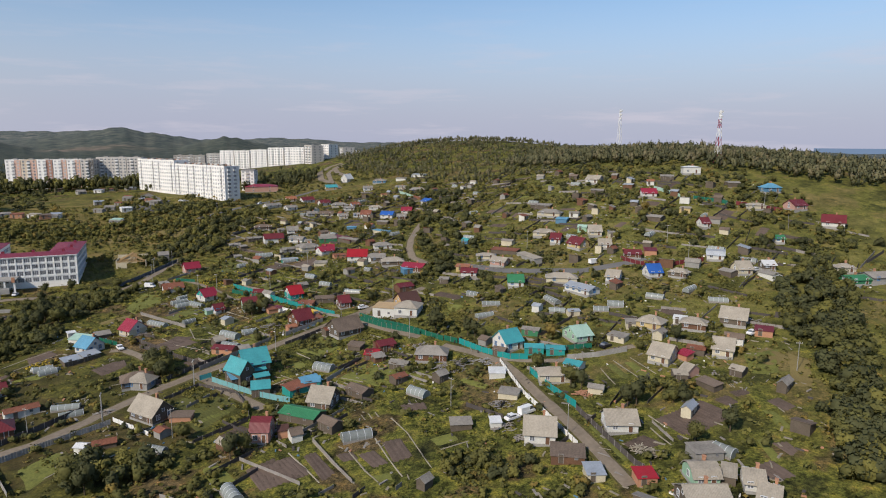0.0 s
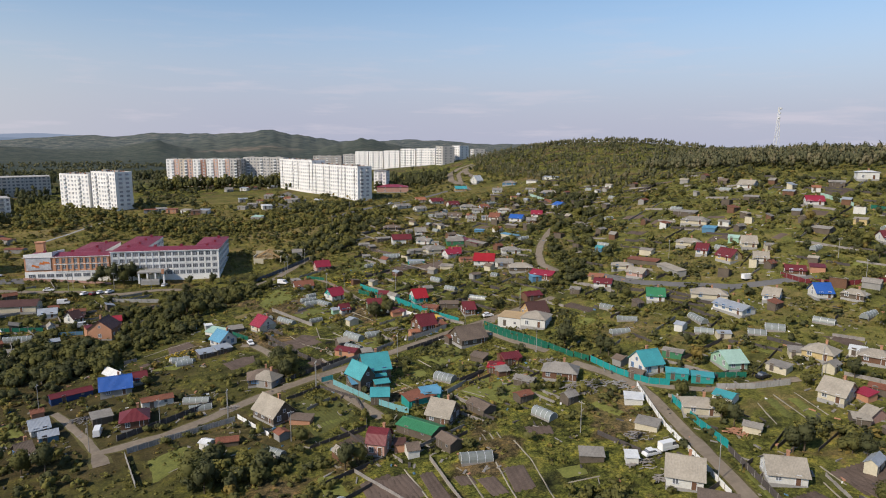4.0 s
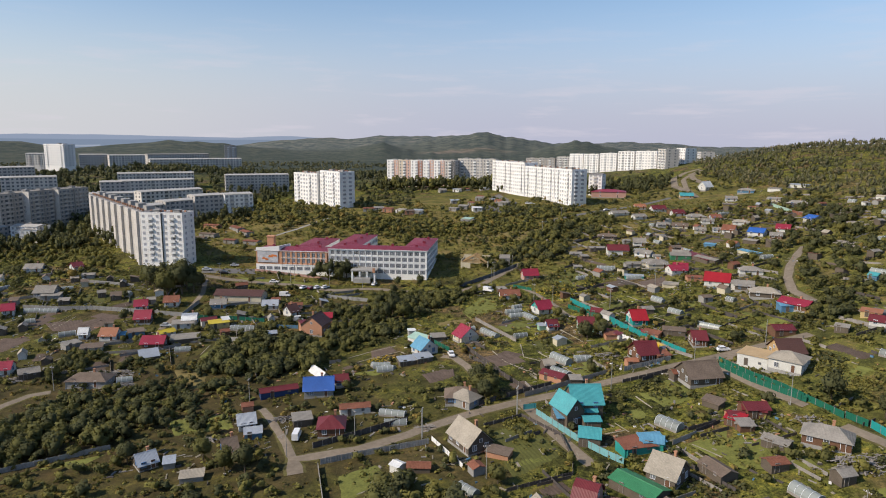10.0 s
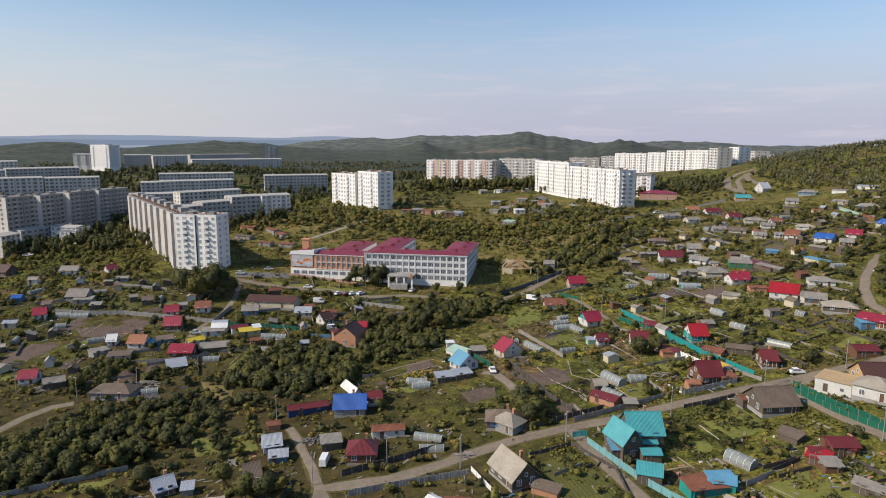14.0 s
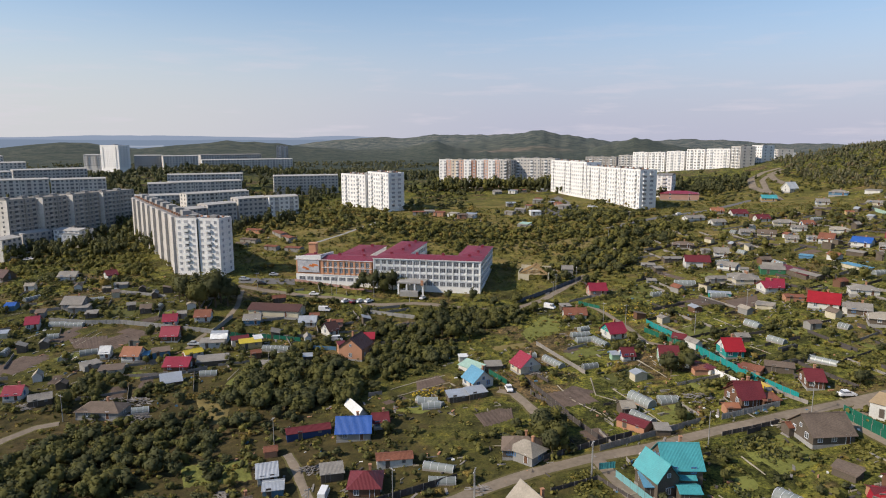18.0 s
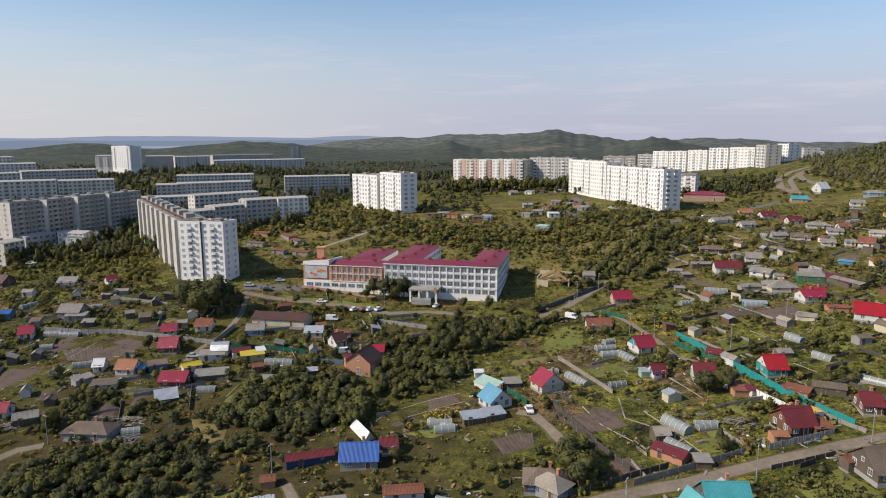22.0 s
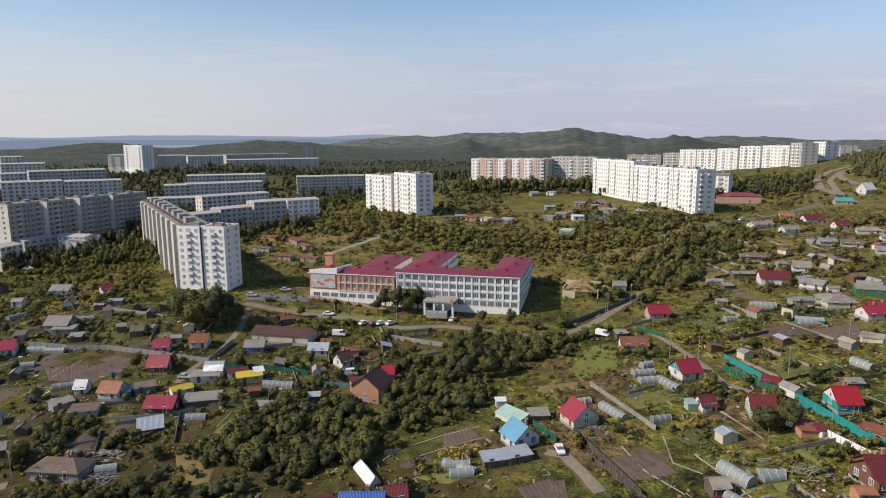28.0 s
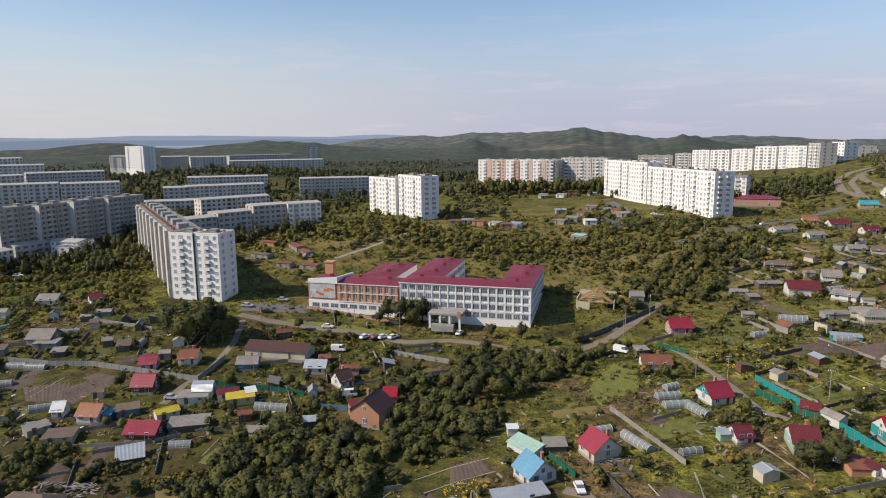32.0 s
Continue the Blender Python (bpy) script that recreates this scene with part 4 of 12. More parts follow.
# tower by the school
block(-170.0, 297.0, -148.0, 295.2, 11, 18.5, 9, 2, PANELW, "grey-white nine-storey panel tower with balconies", step=-0.8, ends=True)
WING = (-170.0, 297.0, -258.0, 395.0)

# rows of blocks on the ridge
block(-97.8, 624.3, -85.8, 620.8, 12, 36.5, 9, 1, PANELW, "nine-storey panel block with an upright coloured stripe beyond the trees", single=False, stripe=PANELO)
block(-85.8, 620.8, -73.7, 617.3, 12, 36.5, 9, 1, PANELB, "nine-storey panel block with an upright coloured stripe beyond the trees", single=False, stripe=PANELO)
block(-73.7, 617.3, -61.7, 613.8, 12, 36.5, 9, 1, PANELW, "nine-storey panel block with an upright coloured stripe beyond the trees", single=False, stripe=PANELR)
block(-61.2, 613.8, -50.7, 610.5, 12, 36.8, 9, 1, PANELW, "nine-storey panel block with an upright coloured stripe beyond the trees", single=False, stripe=PANELO)
block(-50.7, 610.5, -40.1, 607.2, 12, 36.8, 9, 1, PANELW, "nine-storey panel block with an upright coloured stripe beyond the trees", single=False, stripe=PANELO)
block(-40.1, 607.2, -29.6, 603.9, 12, 36.8, 9, 1, PANELG, "nine-storey panel block with an upright coloured stripe beyond the trees", single=False, stripe=SEAM)
block(-28.2, 616.0, 8.4, 601.0, 12, 38.2, 9, 3, PANELG, "pale nine-storey panel block beyond the trees", single=False)
block(93.8, 748.8, 107.5, 738.5, 12, 41.5, 9, 1, PANELW, "white nine-storey panel block in a row on the ridge", single=False)
block(107.9, 734.4, 122.4, 723.6, 12, 41.7, 9, 1, PANELW, "white nine-storey panel block in a row on the ridge", single=False)
block(123.5, 719.3, 138.9, 707.9, 12, 42.9, 9, 1, PANELW, "white nine-storey panel block in a row on the ridge", single=False)
block(139.8, 703.6, 154.2, 691.9, 12, 45.2, 9, 1, PANELW, "white nine-storey panel block in a row on the ridge", single=False)
block(154.9, 687.5, 173.2, 674.2, 12, 45.8, 9, 1, PANELW, "white nine-storey panel block in a row on the ridge", single=False)
block(172.7, 670.1, 176.5, 653.3, 14, 48.3, 9, 1, PANELG, "tall grey-white corner block on the ridge", single=False)
block(195.0, 684.2, 200.7, 671.8, 14, 49.0, 9, 1, PANELW, "tall white corner block on the ridge", single=False)
block(243.7, 773.3, 244.9, 762.3, 16, 44.4, 9, 1, PANELG, "white block by the hill road", single=False)
block(283.3, 865.3, 285.0, 854.1, 14, 39.2, 9, 1, PANELW, "distant white block by the hill road", single=False)
block(82.8, 527.6, 93.0, 523.4, 14, 40.0, 5, 1, PANELW, "white five-storey block end beside the red-roofed shop", single=False)
block(48.0, 814.2, 82.5, 800.8, 12, 35.0, 9, 3, PANELD, "dark grey nine-storey block behind the white ones", single=False)
block(83.5, 790.6, 98.5, 783.5, 12, 37.3, 9, 1, PANELG, "pale nine-storey block behind the white ones", single=False)

# grey blocks of the western district
# side=PANELL gives these end walls their sunlit look by colour
block(-309.9, 354.4, -307.9, 378.6, 13, 17.0, 10, 2, PANELD, "brown-grey ten-storey stepped block with long loggias, end walls coloured as sunlit", single=False, bands=True, side=PANELL)
block(-302.7, 373.8, -302.3, 397.1, 13, 17.0, 10, 2, PANELD, "brown-grey ten-storey stepped block with long loggias, end walls coloured as sunlit", single=False, bands=True, side=PANELL)
block(-296.9, 392.4, -294.5, 416.5, 13, 17.5, 10, 2, PANELD, "brown-grey ten-storey stepped block with long loggias, end walls coloured as sunlit", single=False, bands=True, side=PANELL)
block(-290.7, 413.1, -287.2, 440.8, 13, 17.5, 10, 2, PANELD, "brown-grey ten-storey stepped block with long loggias, end walls coloured as sunlit", single=False, bands=True, side=PANELL)
block(-300.0, 337.3, -300.0, 351.6, 12, 10.8, 5, 1, PANELL, "grey five-storey panel block among trees", single=False, roof=ROOFPALE)
block(-303.0, 355.6, -298.4, 373.7, 12, 11.5, 5, 1, PANELG, "grey five-storey panel block among trees", single=False, roof=ROOFPALE)
block(-294.8, 370.3, -276.5, 369.1, 12, 12.2, 5, 1, PANELW, "grey five-storey panel block among trees", single=False, roof=ROOFPALE)
block(-275.4, 367.4, -277.7, 381.2, 12, 10.3, 5, 1, PANELW, "grey five-storey panel block among trees", single=False, roof=ROOFPALE)
block(-216.5, 364.6, -203.7, 388.1, 12, 25.3, 5, 1, PANELG, "grey five-storey panel block among trees", single=False, roof=ROOFPALE)
block(-203.7, 389.2, -193.3, 406.5, 12, 26.8, 5, 1, PANELG, "grey five-storey panel block among trees", single=False, roof=ROOFPALE)
block(-194.2, 410.5, -181.2, 425.9, 12, 28.8, 5, 1, PANELG, "grey five-storey panel block among trees", single=False, roof=ROOFPALE)
block(-179.1, 423.6, -164.1, 437.7, 12, 28.8, 5, 1, PANELW, "grey five-storey panel block among trees", single=False, roof=ROOFPALE)
block(-304.6, 459.1, -272.4, 480.9, 12, 25.0, 5, 2, PANELL, "grey five-storey panel block among trees", single=False, roof=ROOFPALE)
block(-256.0, 455.8, -226.5, 495.1, 12, 27.5, 5, 2, PANELL, "grey five-storey panel block among trees", single=False, roof=ROOFPALE)
block(-301.6, 509.7, -256.9, 547.0, 12, 32.0, 5, 3, PANELL, "grey five-storey panel block among trees", single=False, roof=ROOFPALE)
block(-315.0, 500.8, -296.5, 513.0, 12, 31.5, 5, 1, PANELG, "grey five-storey panel block among trees", single=False, roof=ROOFPALE)
block(-246.7, 590.6, -193.3, 616.6, 12, 33.4, 5, 3, PANELG, "grey five-storey panel block among trees", single=False, roof=ROOFPALE)
block(-450.8, 490.7, -444.9, 510.5, 12, 40.2, 5, 1, PANELL, "grey five-storey panel block among trees", single=False, roof=ROOFPALE)
block(-451.1, 518.4, -414.6, 563.7, 12, 40.8, 5, 3, PANELG, "grey five-storey panel block among trees", single=False, roof=ROOFPALE)
block(-408.4, 448.2, -380.8, 474.5, 12, 36.5, 5, 2, PANELL, "grey five-storey panel block among trees", single=False, roof=ROOFPALE)
block(-380.2, 475.1, -350.3, 499.8, 12, 35.8, 5, 2, PANELL, "grey five-storey panel block among trees", single=False, roof=ROOFPALE)
block(-404.7, 751.2, -316.7, 816.1, 12, 43.0, 5, 6, PANELL, "grey five-storey panel block among trees", single=False, roof=ROOFPALE)
block(-568.2, 761.0, -547.5, 764.4, 12, 48.6, 5, 1, PANELL, "grey five-storey panel block among trees", single=False, roof=ROOFPALE)
block(-511.1, 778.5, -484.2, 796.5, 12, 47.5, 5, 1, PANELG, "grey five-storey panel block among trees", single=False, roof=ROOFPALE)
block(-477.8, 788.8, -447.1, 819.1, 12, 46.7, 5, 2, PANELL, "grey five-storey panel block among trees", single=False, roof=ROOFPALE)
block(-549.6, 589.9, -542.9, 610.6, 12, 50.9, 5, 1, PANELL, "grey five-storey panel block among trees", single=False, roof=ROOFPALE)
block(-521.5, 561.4, -496.2, 585.8, 12, 45.3, 5, 1, PANELL, "grey five-storey panel block among trees", single=False, roof=ROOFPALE)
block(-344.6, 577.2, -286.0, 610.7, 12, 34.6, 5, 3, PANELL, "grey five-storey panel block among trees", single=False, roof=ROOFPALE)
block(-523.5, 732.4, -491.7, 721.2, 15, 49.1, 9, 1, PANELW, "pale tower block on the skyline", single=False)
block(-491.2, 721.5, -485.5, 730.6, 15, 48.7, 9, 1, PANELW, "pale tower block on the skyline", single=False)
block(-366.0, 882.2, -350.9, 888.6, 14, 47.5, 9, 1, PANELD, "dark tower block on the skyline", single=False)
block(-453.9, 838.3, -396.5, 901.5, 12, 44.4, 6, 3, PANELG, "pale long block on the skyline", single=False)

# streets and lanes
strip("road", [(-29.1, 134.3), (-17.8, 141.4), (-15.5, 143.5), (-3.3, 151.9), (9.9, 158.3), (23.6, 163.1), (39.0, 169.9), (58.0, 177.1), (71.2, 181.1), (85.8, 185.9), (101.5, 190.2)], 5.2, DIRT, "rutted pale dirt street between gardens")
strip("road", [(-41.2, 122.9), (-43.7, 129.7), (-36.6, 131.8), (-28.7, 134.3)], 5.2, DIRT, "rutted pale dirt street between gardens")
strip("road", [(-61.4, 158.6), (-55.3, 149.7), (-47.9, 137.4), (-43.7, 129.7)], 3.2, DIRT, "rutted pale dirt street between gardens")
strip("road", [(11.6, 157.3), (18.4, 139.9), (23.0, 129.1), (25.1, 124.8)], 4.4, DIRT, "rutted pale dirt street between gardens")
strip("road", [(68.2, 172.8), (72.0, 162.8), (76.1, 153.9), (80.1, 146.3)], 4.0, DIRT, "rutted pale dirt street between gardens")
strip("road", [(83.5, 135.4), (88.9, 123.9), (92.2, 112.6), (91.4, 102.6), (89.8, 92.1), (87.7, 75.3), (85.0, 60.0), (82.2, 46.7)], 4.4, DIRT, "rutted pale dirt street between gardens")
strip("road", [(93.0, 116.0), (98.7, 109.3), (105.9, 103.5), (117.6, 100.5), (128.4, 97.7)], 3.6, DIRT, "rutted pale dirt street between gardens")
strip("road", [(115.5, 219.2), (114.6, 233.1), (120.1, 250.0), (127.8, 265.7), (138.0, 281.7), (145.4, 292.1)], 4.8, DIRT, "rutted pale dirt street between gardens")
strip("road", [(125.9, 203.5), (133.8, 183.1), (155.6, 158.9), (167.8, 153.9), (180.5, 149.3)], 4.8, ASPH, "grey asphalt road")
strip("road", [(-135.1, 285.7), (-119.9, 282.1), (-101.8, 280.1), (-86.3, 279.9), (-68.5, 274.6), (-53.7, 278.8), (-45.8, 278.1), (-27.6, 272.6), (-12.0, 273.1), (-1.2, 283.9), (18.8, 319.9)], 4.8, DIRT, "dusty unpaved road below the school")
strip("road", [(15.1, 279.4), (22.5, 265.2), (29.1, 245.6), (32.3, 231.6), (37.3, 226.9)], 2.8, DIRT, "narrow earth lane between gardens")
strip("road", [(-13.2, 195.5), (-8.9, 194.1), (-4.7, 186.3), (-1.7, 179.9)], 4.0, DIRT, "narrow earth lane between gardens")
strip("road", [(-139.9, 149.7), (-138.8, 158.6), (-135.7, 165.9), (-131.0, 168.9)], 4.0, DIRT, "narrow earth lane between gardens")
strip("road", [(-123.4, 222.0), (-124.0, 232.5), (-121.6, 243.2), (-124.6, 263.1), (-131.0, 280.8)], 3.2, DIRT, "narrow earth lane between gardens")
strip("road", [(31.8, 397.8), (53.2, 412.9), (79.4, 429.1), (99.0, 441.3), (138.3, 486.6)], 4.8, ASPH, "grey asphalt road on the slope")
strip("road", [(153.4, 474.3), (159.4, 521.5), (169.6, 566.6), (177.6, 581.1), (190.3, 586.6)], 5.6, DIRT, "pale dirt road climbing the slope")
strip("road", [(195.7, 606.2), (181.5, 602.4), (165.9, 582.9), (156.3, 543.9), (157.2, 510.5)], 7.5, DIRT, "wide pale dirt road by the wooded hill")
strip("road", [(194.1, 597.2), (181.7, 587.5), (176.6, 559.1), (176.5, 537.1)], 6.5, DIRT, "wide pale dirt road by the wooded hill")
strip("path", [(-126.0, 360.3), (-115.3, 379.7), (-102.3, 403.8)], 2.0, CONC, "pale concrete path climbing the slope")

# houses by the near street
house(-37.9, 144.0, 10, 6.6, 7.2, 2.56, 4.52, "hip", "brown", "maroon")
house(-47.6, 168.5, 12, 8.3, 5.4, 2.4, 4.52, "gable", "grey", "blue")
house(-59.8, 168.5, 28, 10.9, 3.7, 1.76, 2.5, "gable", "navy", "maroon", "shed")
house(-42.3, 174.4, 19, 3.7, 4.3, 2.0, 3.12, "gable", "white", "maroon")
house(-51.3, 182.7, -51, 9.2, 2.7, 0.48, 2.18, "gable", "white", "white", "shed")
house(-34.2, 155.2, 17, 8.1, 3.7, 2.0, 2.65, "gable", "white", "rust", "shed")
house(-47.1, 148.9, 22, 4.9, 4.4, 1.92, 2.34, "shed", "wood", "slate", "shed")
house(-61.8, 147.7, 25, 4.2, 5.0, 2.0, 3.28, "gable", "white", "silver", chimney=False)
house(-58.0, 142.3, 20, 4.3, 4.4, 1.6, 2.34, "gable", "blue", "silver", "shed")
house(-60.3, 132.3, 32, 3.2, 5.8, 2.08, 3.9, "gable", "wood", "old")
house(-65.4, 158.1, 24, 3.0, 3.0, 1.6, 2.18, "gable", "brick", "rust", "shed")
house(-78.5, 127.0, 44, 4.1, 4.3, 1.76, 3.12, "gable", "wood", "silver")
house(-72.6, 126.9, 23, 2.5, 3.0, 1.44, 1.87, "shed", "grey", "silver", "shed")
house(-64.4, 121.0, 18, 5.0, 3.0, 1.2, 1.56, "shed", "grey", "beige", "shed")
house(-2.2, 135.5, -56, 9.4, 5.8, 2.4, 4.91, "gable", "wood", "beige")
house(4.7, 130.0, -23, 5.5, 3.0, 1.28, 1.72, "shed", "brick", "old", "shed")
house(-13.3, 124.4, 2, 5.1, 3.0, 1.28, 1.87, "gable", "wood", "rust", "shed")
house(-18.1, 124.1, -33, 2.5, 2.6, 1.76, 2.18, "gable", "white", "white", "shed")
house(21.7, 108.6, -27, 4.2, 5.8, 3.2, 5.77, "gambrel", "pink", "maroon")
house(26.3, 107.6, -7, 2.5, 3.0, 2.0, 2.81, "gable", "brick", "brown", "shed")
house(28.6, 104.3, 3, 2.7, 3.7, 1.92, 2.96, "gable", "white", "old", "shed")
house(32.8, 114.0, -49, 10.6, 5.9, 1.76, 2.65, "gable", "wood", "green", "shed")
house(39.6, 118.2, -40, 6.3, 6.1, 2.4, 4.68, "gable", "wood", "beige")
house(37.5, 104.5, -66, 5.4, 3.7, 2.08, 2.96, "gable", "wood", "old", "shed")
house(50.0, 119.2, -66, 6.8, 4.4, 1.6, 2.5, "gable", "wood", "old", "shed")
house(35.8, 130.2, 17, 7.8, 3.7, 1.76, 2.34, "shed", "teal", "rust", "shed")
house(39.6, 131.7, -16, 5.1, 3.0, 1.76, 2.34, "shed", "teal", "sky", "shed")
house(-4.1, 158.7, -35, 6.8, 5.6, 2.3, 4.3, "hip", "grey", "beige")
house(59.4, 150.6, -42, 4.6, 3.0, 1.44, 1.87, "shed", "wood", "old", "shed")
house(66.9, 144.4, -17, 5.3, 4.4, 1.76, 2.65, "gable", "brown", "maroon", "shed")
house(61.2, 140.3, -36, 4.2, 3.7, 1.6, 2.18, "shed", "brown", "red", "shed")
house(62.3, 137.9, -28, 3.5, 2.6, 1.28, 1.72, "shed", "wood", "slate", "shed")
house(66.0, 128.6, -41, 5.2, 3.7, 1.6, 2.18, "gable", "wood", "slate", "shed")
house(76.5, 128.6, -31, 9.4, 6.5, 2.4, 4.37, "hip", "brown", "slate")
greenhouse(41.6, 96.5, -4, 7.2, 3.1, 2.1)
greenhouse(45.9, 140.9, -51, 6.2, 3.1, 2.0)
greenhouse(63.5, 109.5, -66, 6.1, 3.1, 2.0)
greenhouse(11.2, 86.5, -79, 6.0, 3.1, 2.0)
greenhouse(-23.5, 153.1, -9, 7.0, 2.3, 1.5)
greenhouse(-21.9, 147.5, 7, 5.8, 2.3, 1.5)
greenhouse(-2.0, 115.3, -43, 4.8, 2.3, 1.5)
greenhouse(-31.5, 187.6, -22, 8.2, 2.3, 1.3)

# turquoise house and its yard
house(26.7, 150.0, 7, 7.6, 7.2, 4.48, 7.18, "gable", "wood", "turq", gable="wood")
house(22.1, 146.2, -63, 7.4, 4.3, 4.16, 6.55, "gable", "wood", "turq", chimney=False)
house(26.6, 147.0, 4, 5.4, 4.4, 2.88, 3.74, "gable", "wood", "turq", "shed")
house(21.7, 145.1, 8, 5.5, 4.4, 2.4, 3.12, "shed", "wood", "sky", "shed")
house(27.5, 142.7, 6, 4.1, 3.7, 2.24, 2.81, "gable", "wood", "turq", "shed")
house(26.1, 135.2, -11, 5.0, 5.2, 2.24, 3.74, "gable", "wood", "turq", "shed")
house(20.4, 153.4, 17, 2.5, 2.2, 2.0, 2.65, "gable", "white", "turq", "shed")
fence([(11.4, 153.5), (14.9, 154.3)], 1.61, MATS["roof_turquoise_metal"], "light turquoise sheet metal fence")
fence([(14.6, 150.7), (19.5, 142.2), (24.4, 133.9), (29.1, 127.8), (31.9, 124.7)], 1.7, FENCE_TURQ, "light turquoise sheet metal fence")

# houses along the upper street
house(60.3, 165.9, 14, 9.6, 7.4, 2.4, 4.9, "gable", "wood", "old", chimney=False)
house(54.8, 168.2, 14, 2.5, 3.0, 2.0, 2.65, "gable", "wood", "rust", "shed")
house(85.6, 168.6, -39, 8.4, 8.6, 3.2, 5.0, "hip", "white", "beige", chimney=False)
house(79.0, 173.9, -39, 8.2, 8.0, 3.1, 3.25, "shed", "white", "tan", "extension")
house(88.1, 176.2, 5, 7.3, 6.5, 2.4, 4.68, "gable", "tan", "brown", chimney=False)
house(50.1, 185.6, 5, 6.0, 6.5, 2.56, 4.52, "gable", "brown", "maroon")
house(44.9, 179.2, 8, 3.2, 3.0, 1.92, 2.5, "gable", "brick", "orange", "shed")
house(54.7, 183.1, 16, 4.4, 3.7, 1.6, 2.18, "shed", "brown", "rust", "shed")
house(67.0, 144.5, 6, 5.7, 5.2, 2.08, 3.12, "gable", "brown", "maroon", "shed")
house(61.8, 142.2, -1, 3.9, 3.7, 1.6, 2.18, "gable", "brick", "maroon", "shed")
house(59.4, 150.0, -50, 4.2, 3.0, 1.28, 1.87, "shed", "wood", "old", "shed")
house(62.3, 137.5, 6, 3.6, 3.0, 1.44, 2.03, "shed", "brown", "slate", "shed")
house(65.4, 129.5, -41, 3.9, 3.7, 1.6, 2.34, "gable", "wood", "slate", "shed")
house(35.2, 130.7, 27, 6.7, 4.4, 1.76, 2.34, "shed", "teal", "rust", "shed")
house(39.6, 132.3, 12, 5.3, 3.7, 1.76, 2.34, "shed", "teal", "sky", "shed")
house(68.2, 192.6, -2, 4.1, 5.8, 2.4, 3.9, "gable", "brown", "maroon")
house(63.7, 203.1, -13, 7.1, 4.4, 1.76, 2.5, "gable", "wood", "old", "shed")
house(56.2, 202.1, -36, 5.6, 3.0, 1.6, 2.18, "shed", "brick", "rust", "shed")
house(43.8, 206.1, -49, 8.3, 2.2, 1.6, 1.87, "shed", "white", "maroon", "shed")
house(20.2, 182.4, 11, 3.2, 3.0, 1.76, 2.5, "gable", "wood", "old", "shed")
house(21.4, 173.1, -37, 7.3, 4.4, 1.6, 2.34, "gable", "brick", "maroon", "shed")
house(27.2, 170.0, 6, 3.3, 3.0, 1.28, 1.72, "shed", "wood", "slate", "shed")
greenhouse(24.9, 186.4, -56, 7.7, 3.1, 2.1)
greenhouse(23.7, 176.3, -51, 6.6, 2.7, 1.8)
greenhouse(31.6, 187.6, 6, 5.1, 2.0, 1.2)
greenhouse(46.3, 141.0, -49, 5.5, 3.1, 2.0)
house(-5.3, 160.8, 2, 8.7, 6.5, 2.24, 4.21, "hip", "wood", "old")
greenhouse(76.3, 206.1, -41, 7.4, 2.3, 1.5)
greenhouse(68.0, 242.2, -48, 4.3, 2.3, 1.6)
greenhouse(70.2, 224.6, -54, 5.5, 2.3, 1.6)
greenhouse(92.1, 231.4, -58, 3.4, 2.3, 1.6)
house(101.4, 245.4, -27, 8.0, 5.9, 1.92, 2.65, "gable", "white", "slate", "shed")
house(103.9, 231.2, -17, 10.0, 6.5, 2.08, 3.74, "hip", "wood", "beige")
house(94.0, 193.7, 6, 6.5, 5.2, 1.92, 2.96, "gable", "brown", "maroon", "shed")
house(107.6, 214.2, -48, 9.5, 5.8, 2.08, 3.12, "gable", "brown", "crimson")
house(104.9, 213.6, -1, 6.7, 4.4, 1.92, 2.5, "shed", "blue", "sky", "shed")

# blue, pink and striped houses near the gully
house(-19.4, 199.8, -52, 6.0, 5.8, 2.4, 4.52, "gable", "white", "sky", gable="white")
house(-5.8, 210.4, -57, 6.0, 6.1, 2.4, 4.68, "gable", "cream", "crimson", gable="white")
house(22.9, 238.0, 25, 6.0, 5.8, 2.4, 4.37, "gable", "white", "crimson", gable="teal")
house(54.6, 216.9, 8, 5.3, 6.1, 2.4, 4.52, "gable", "teal", "red", gable="white")
house(36.3, 214.4, -1, 5.2, 6.1, 2.4, 4.21, "gable", "mint", "maroon", gable="white")
house(24.7, 217.7, 15, 3.6, 4.0, 1.76, 3.12, "gable", "white", "maroon", chimney=False)
house(21.3, 218.0, 16, 2.5, 2.2, 1.6, 2.03, "shed", "mint", "silver", "shed")
house(42.8, 230.4, -23, 4.1, 3.7, 1.6, 2.65, "gable", "wood", "maroon", "shed")
house(21.3, 289.7, 12, 6.9, 5.0, 2.56, 4.37, "gable", "pink", "crimson")
house(11.0, 260.9, 7, 8.0, 5.0, 1.92, 3.28, "gable", "white", "rust")
house(7.9, 271.3, 21, 3.9, 3.0, 1.6, 2.03, "shed", "wood", "slate", "shed")
house(-22.4, 211.0, -40, 7.9, 3.7, 1.28, 2.34, "shed", "white", "mint", "shed")
house(-26.1, 218.7, 15, 2.5, 1.9, 1.76, 2.03, "shed", "white", "white", "shed")
house(-15.8, 212.1, 14, 5.0, 3.3, 1.44, 2.03, "shed", "wood", "slate", "shed")
house(-24.3, 190.1, 25, 5.5, 3.7, 1.6, 2.18, "shed", "wood", "silver", "shed")
house(-19.2, 192.2, 30, 5.4, 3.7, 1.6, 2.18, "shed", "wood", "silver", "shed")
greenhouse(-32.2, 188.0, 12, 5.5, 2.5, 1.6)
greenhouse(-30.7, 184.8, 20, 5.0, 2.5, 1.6)
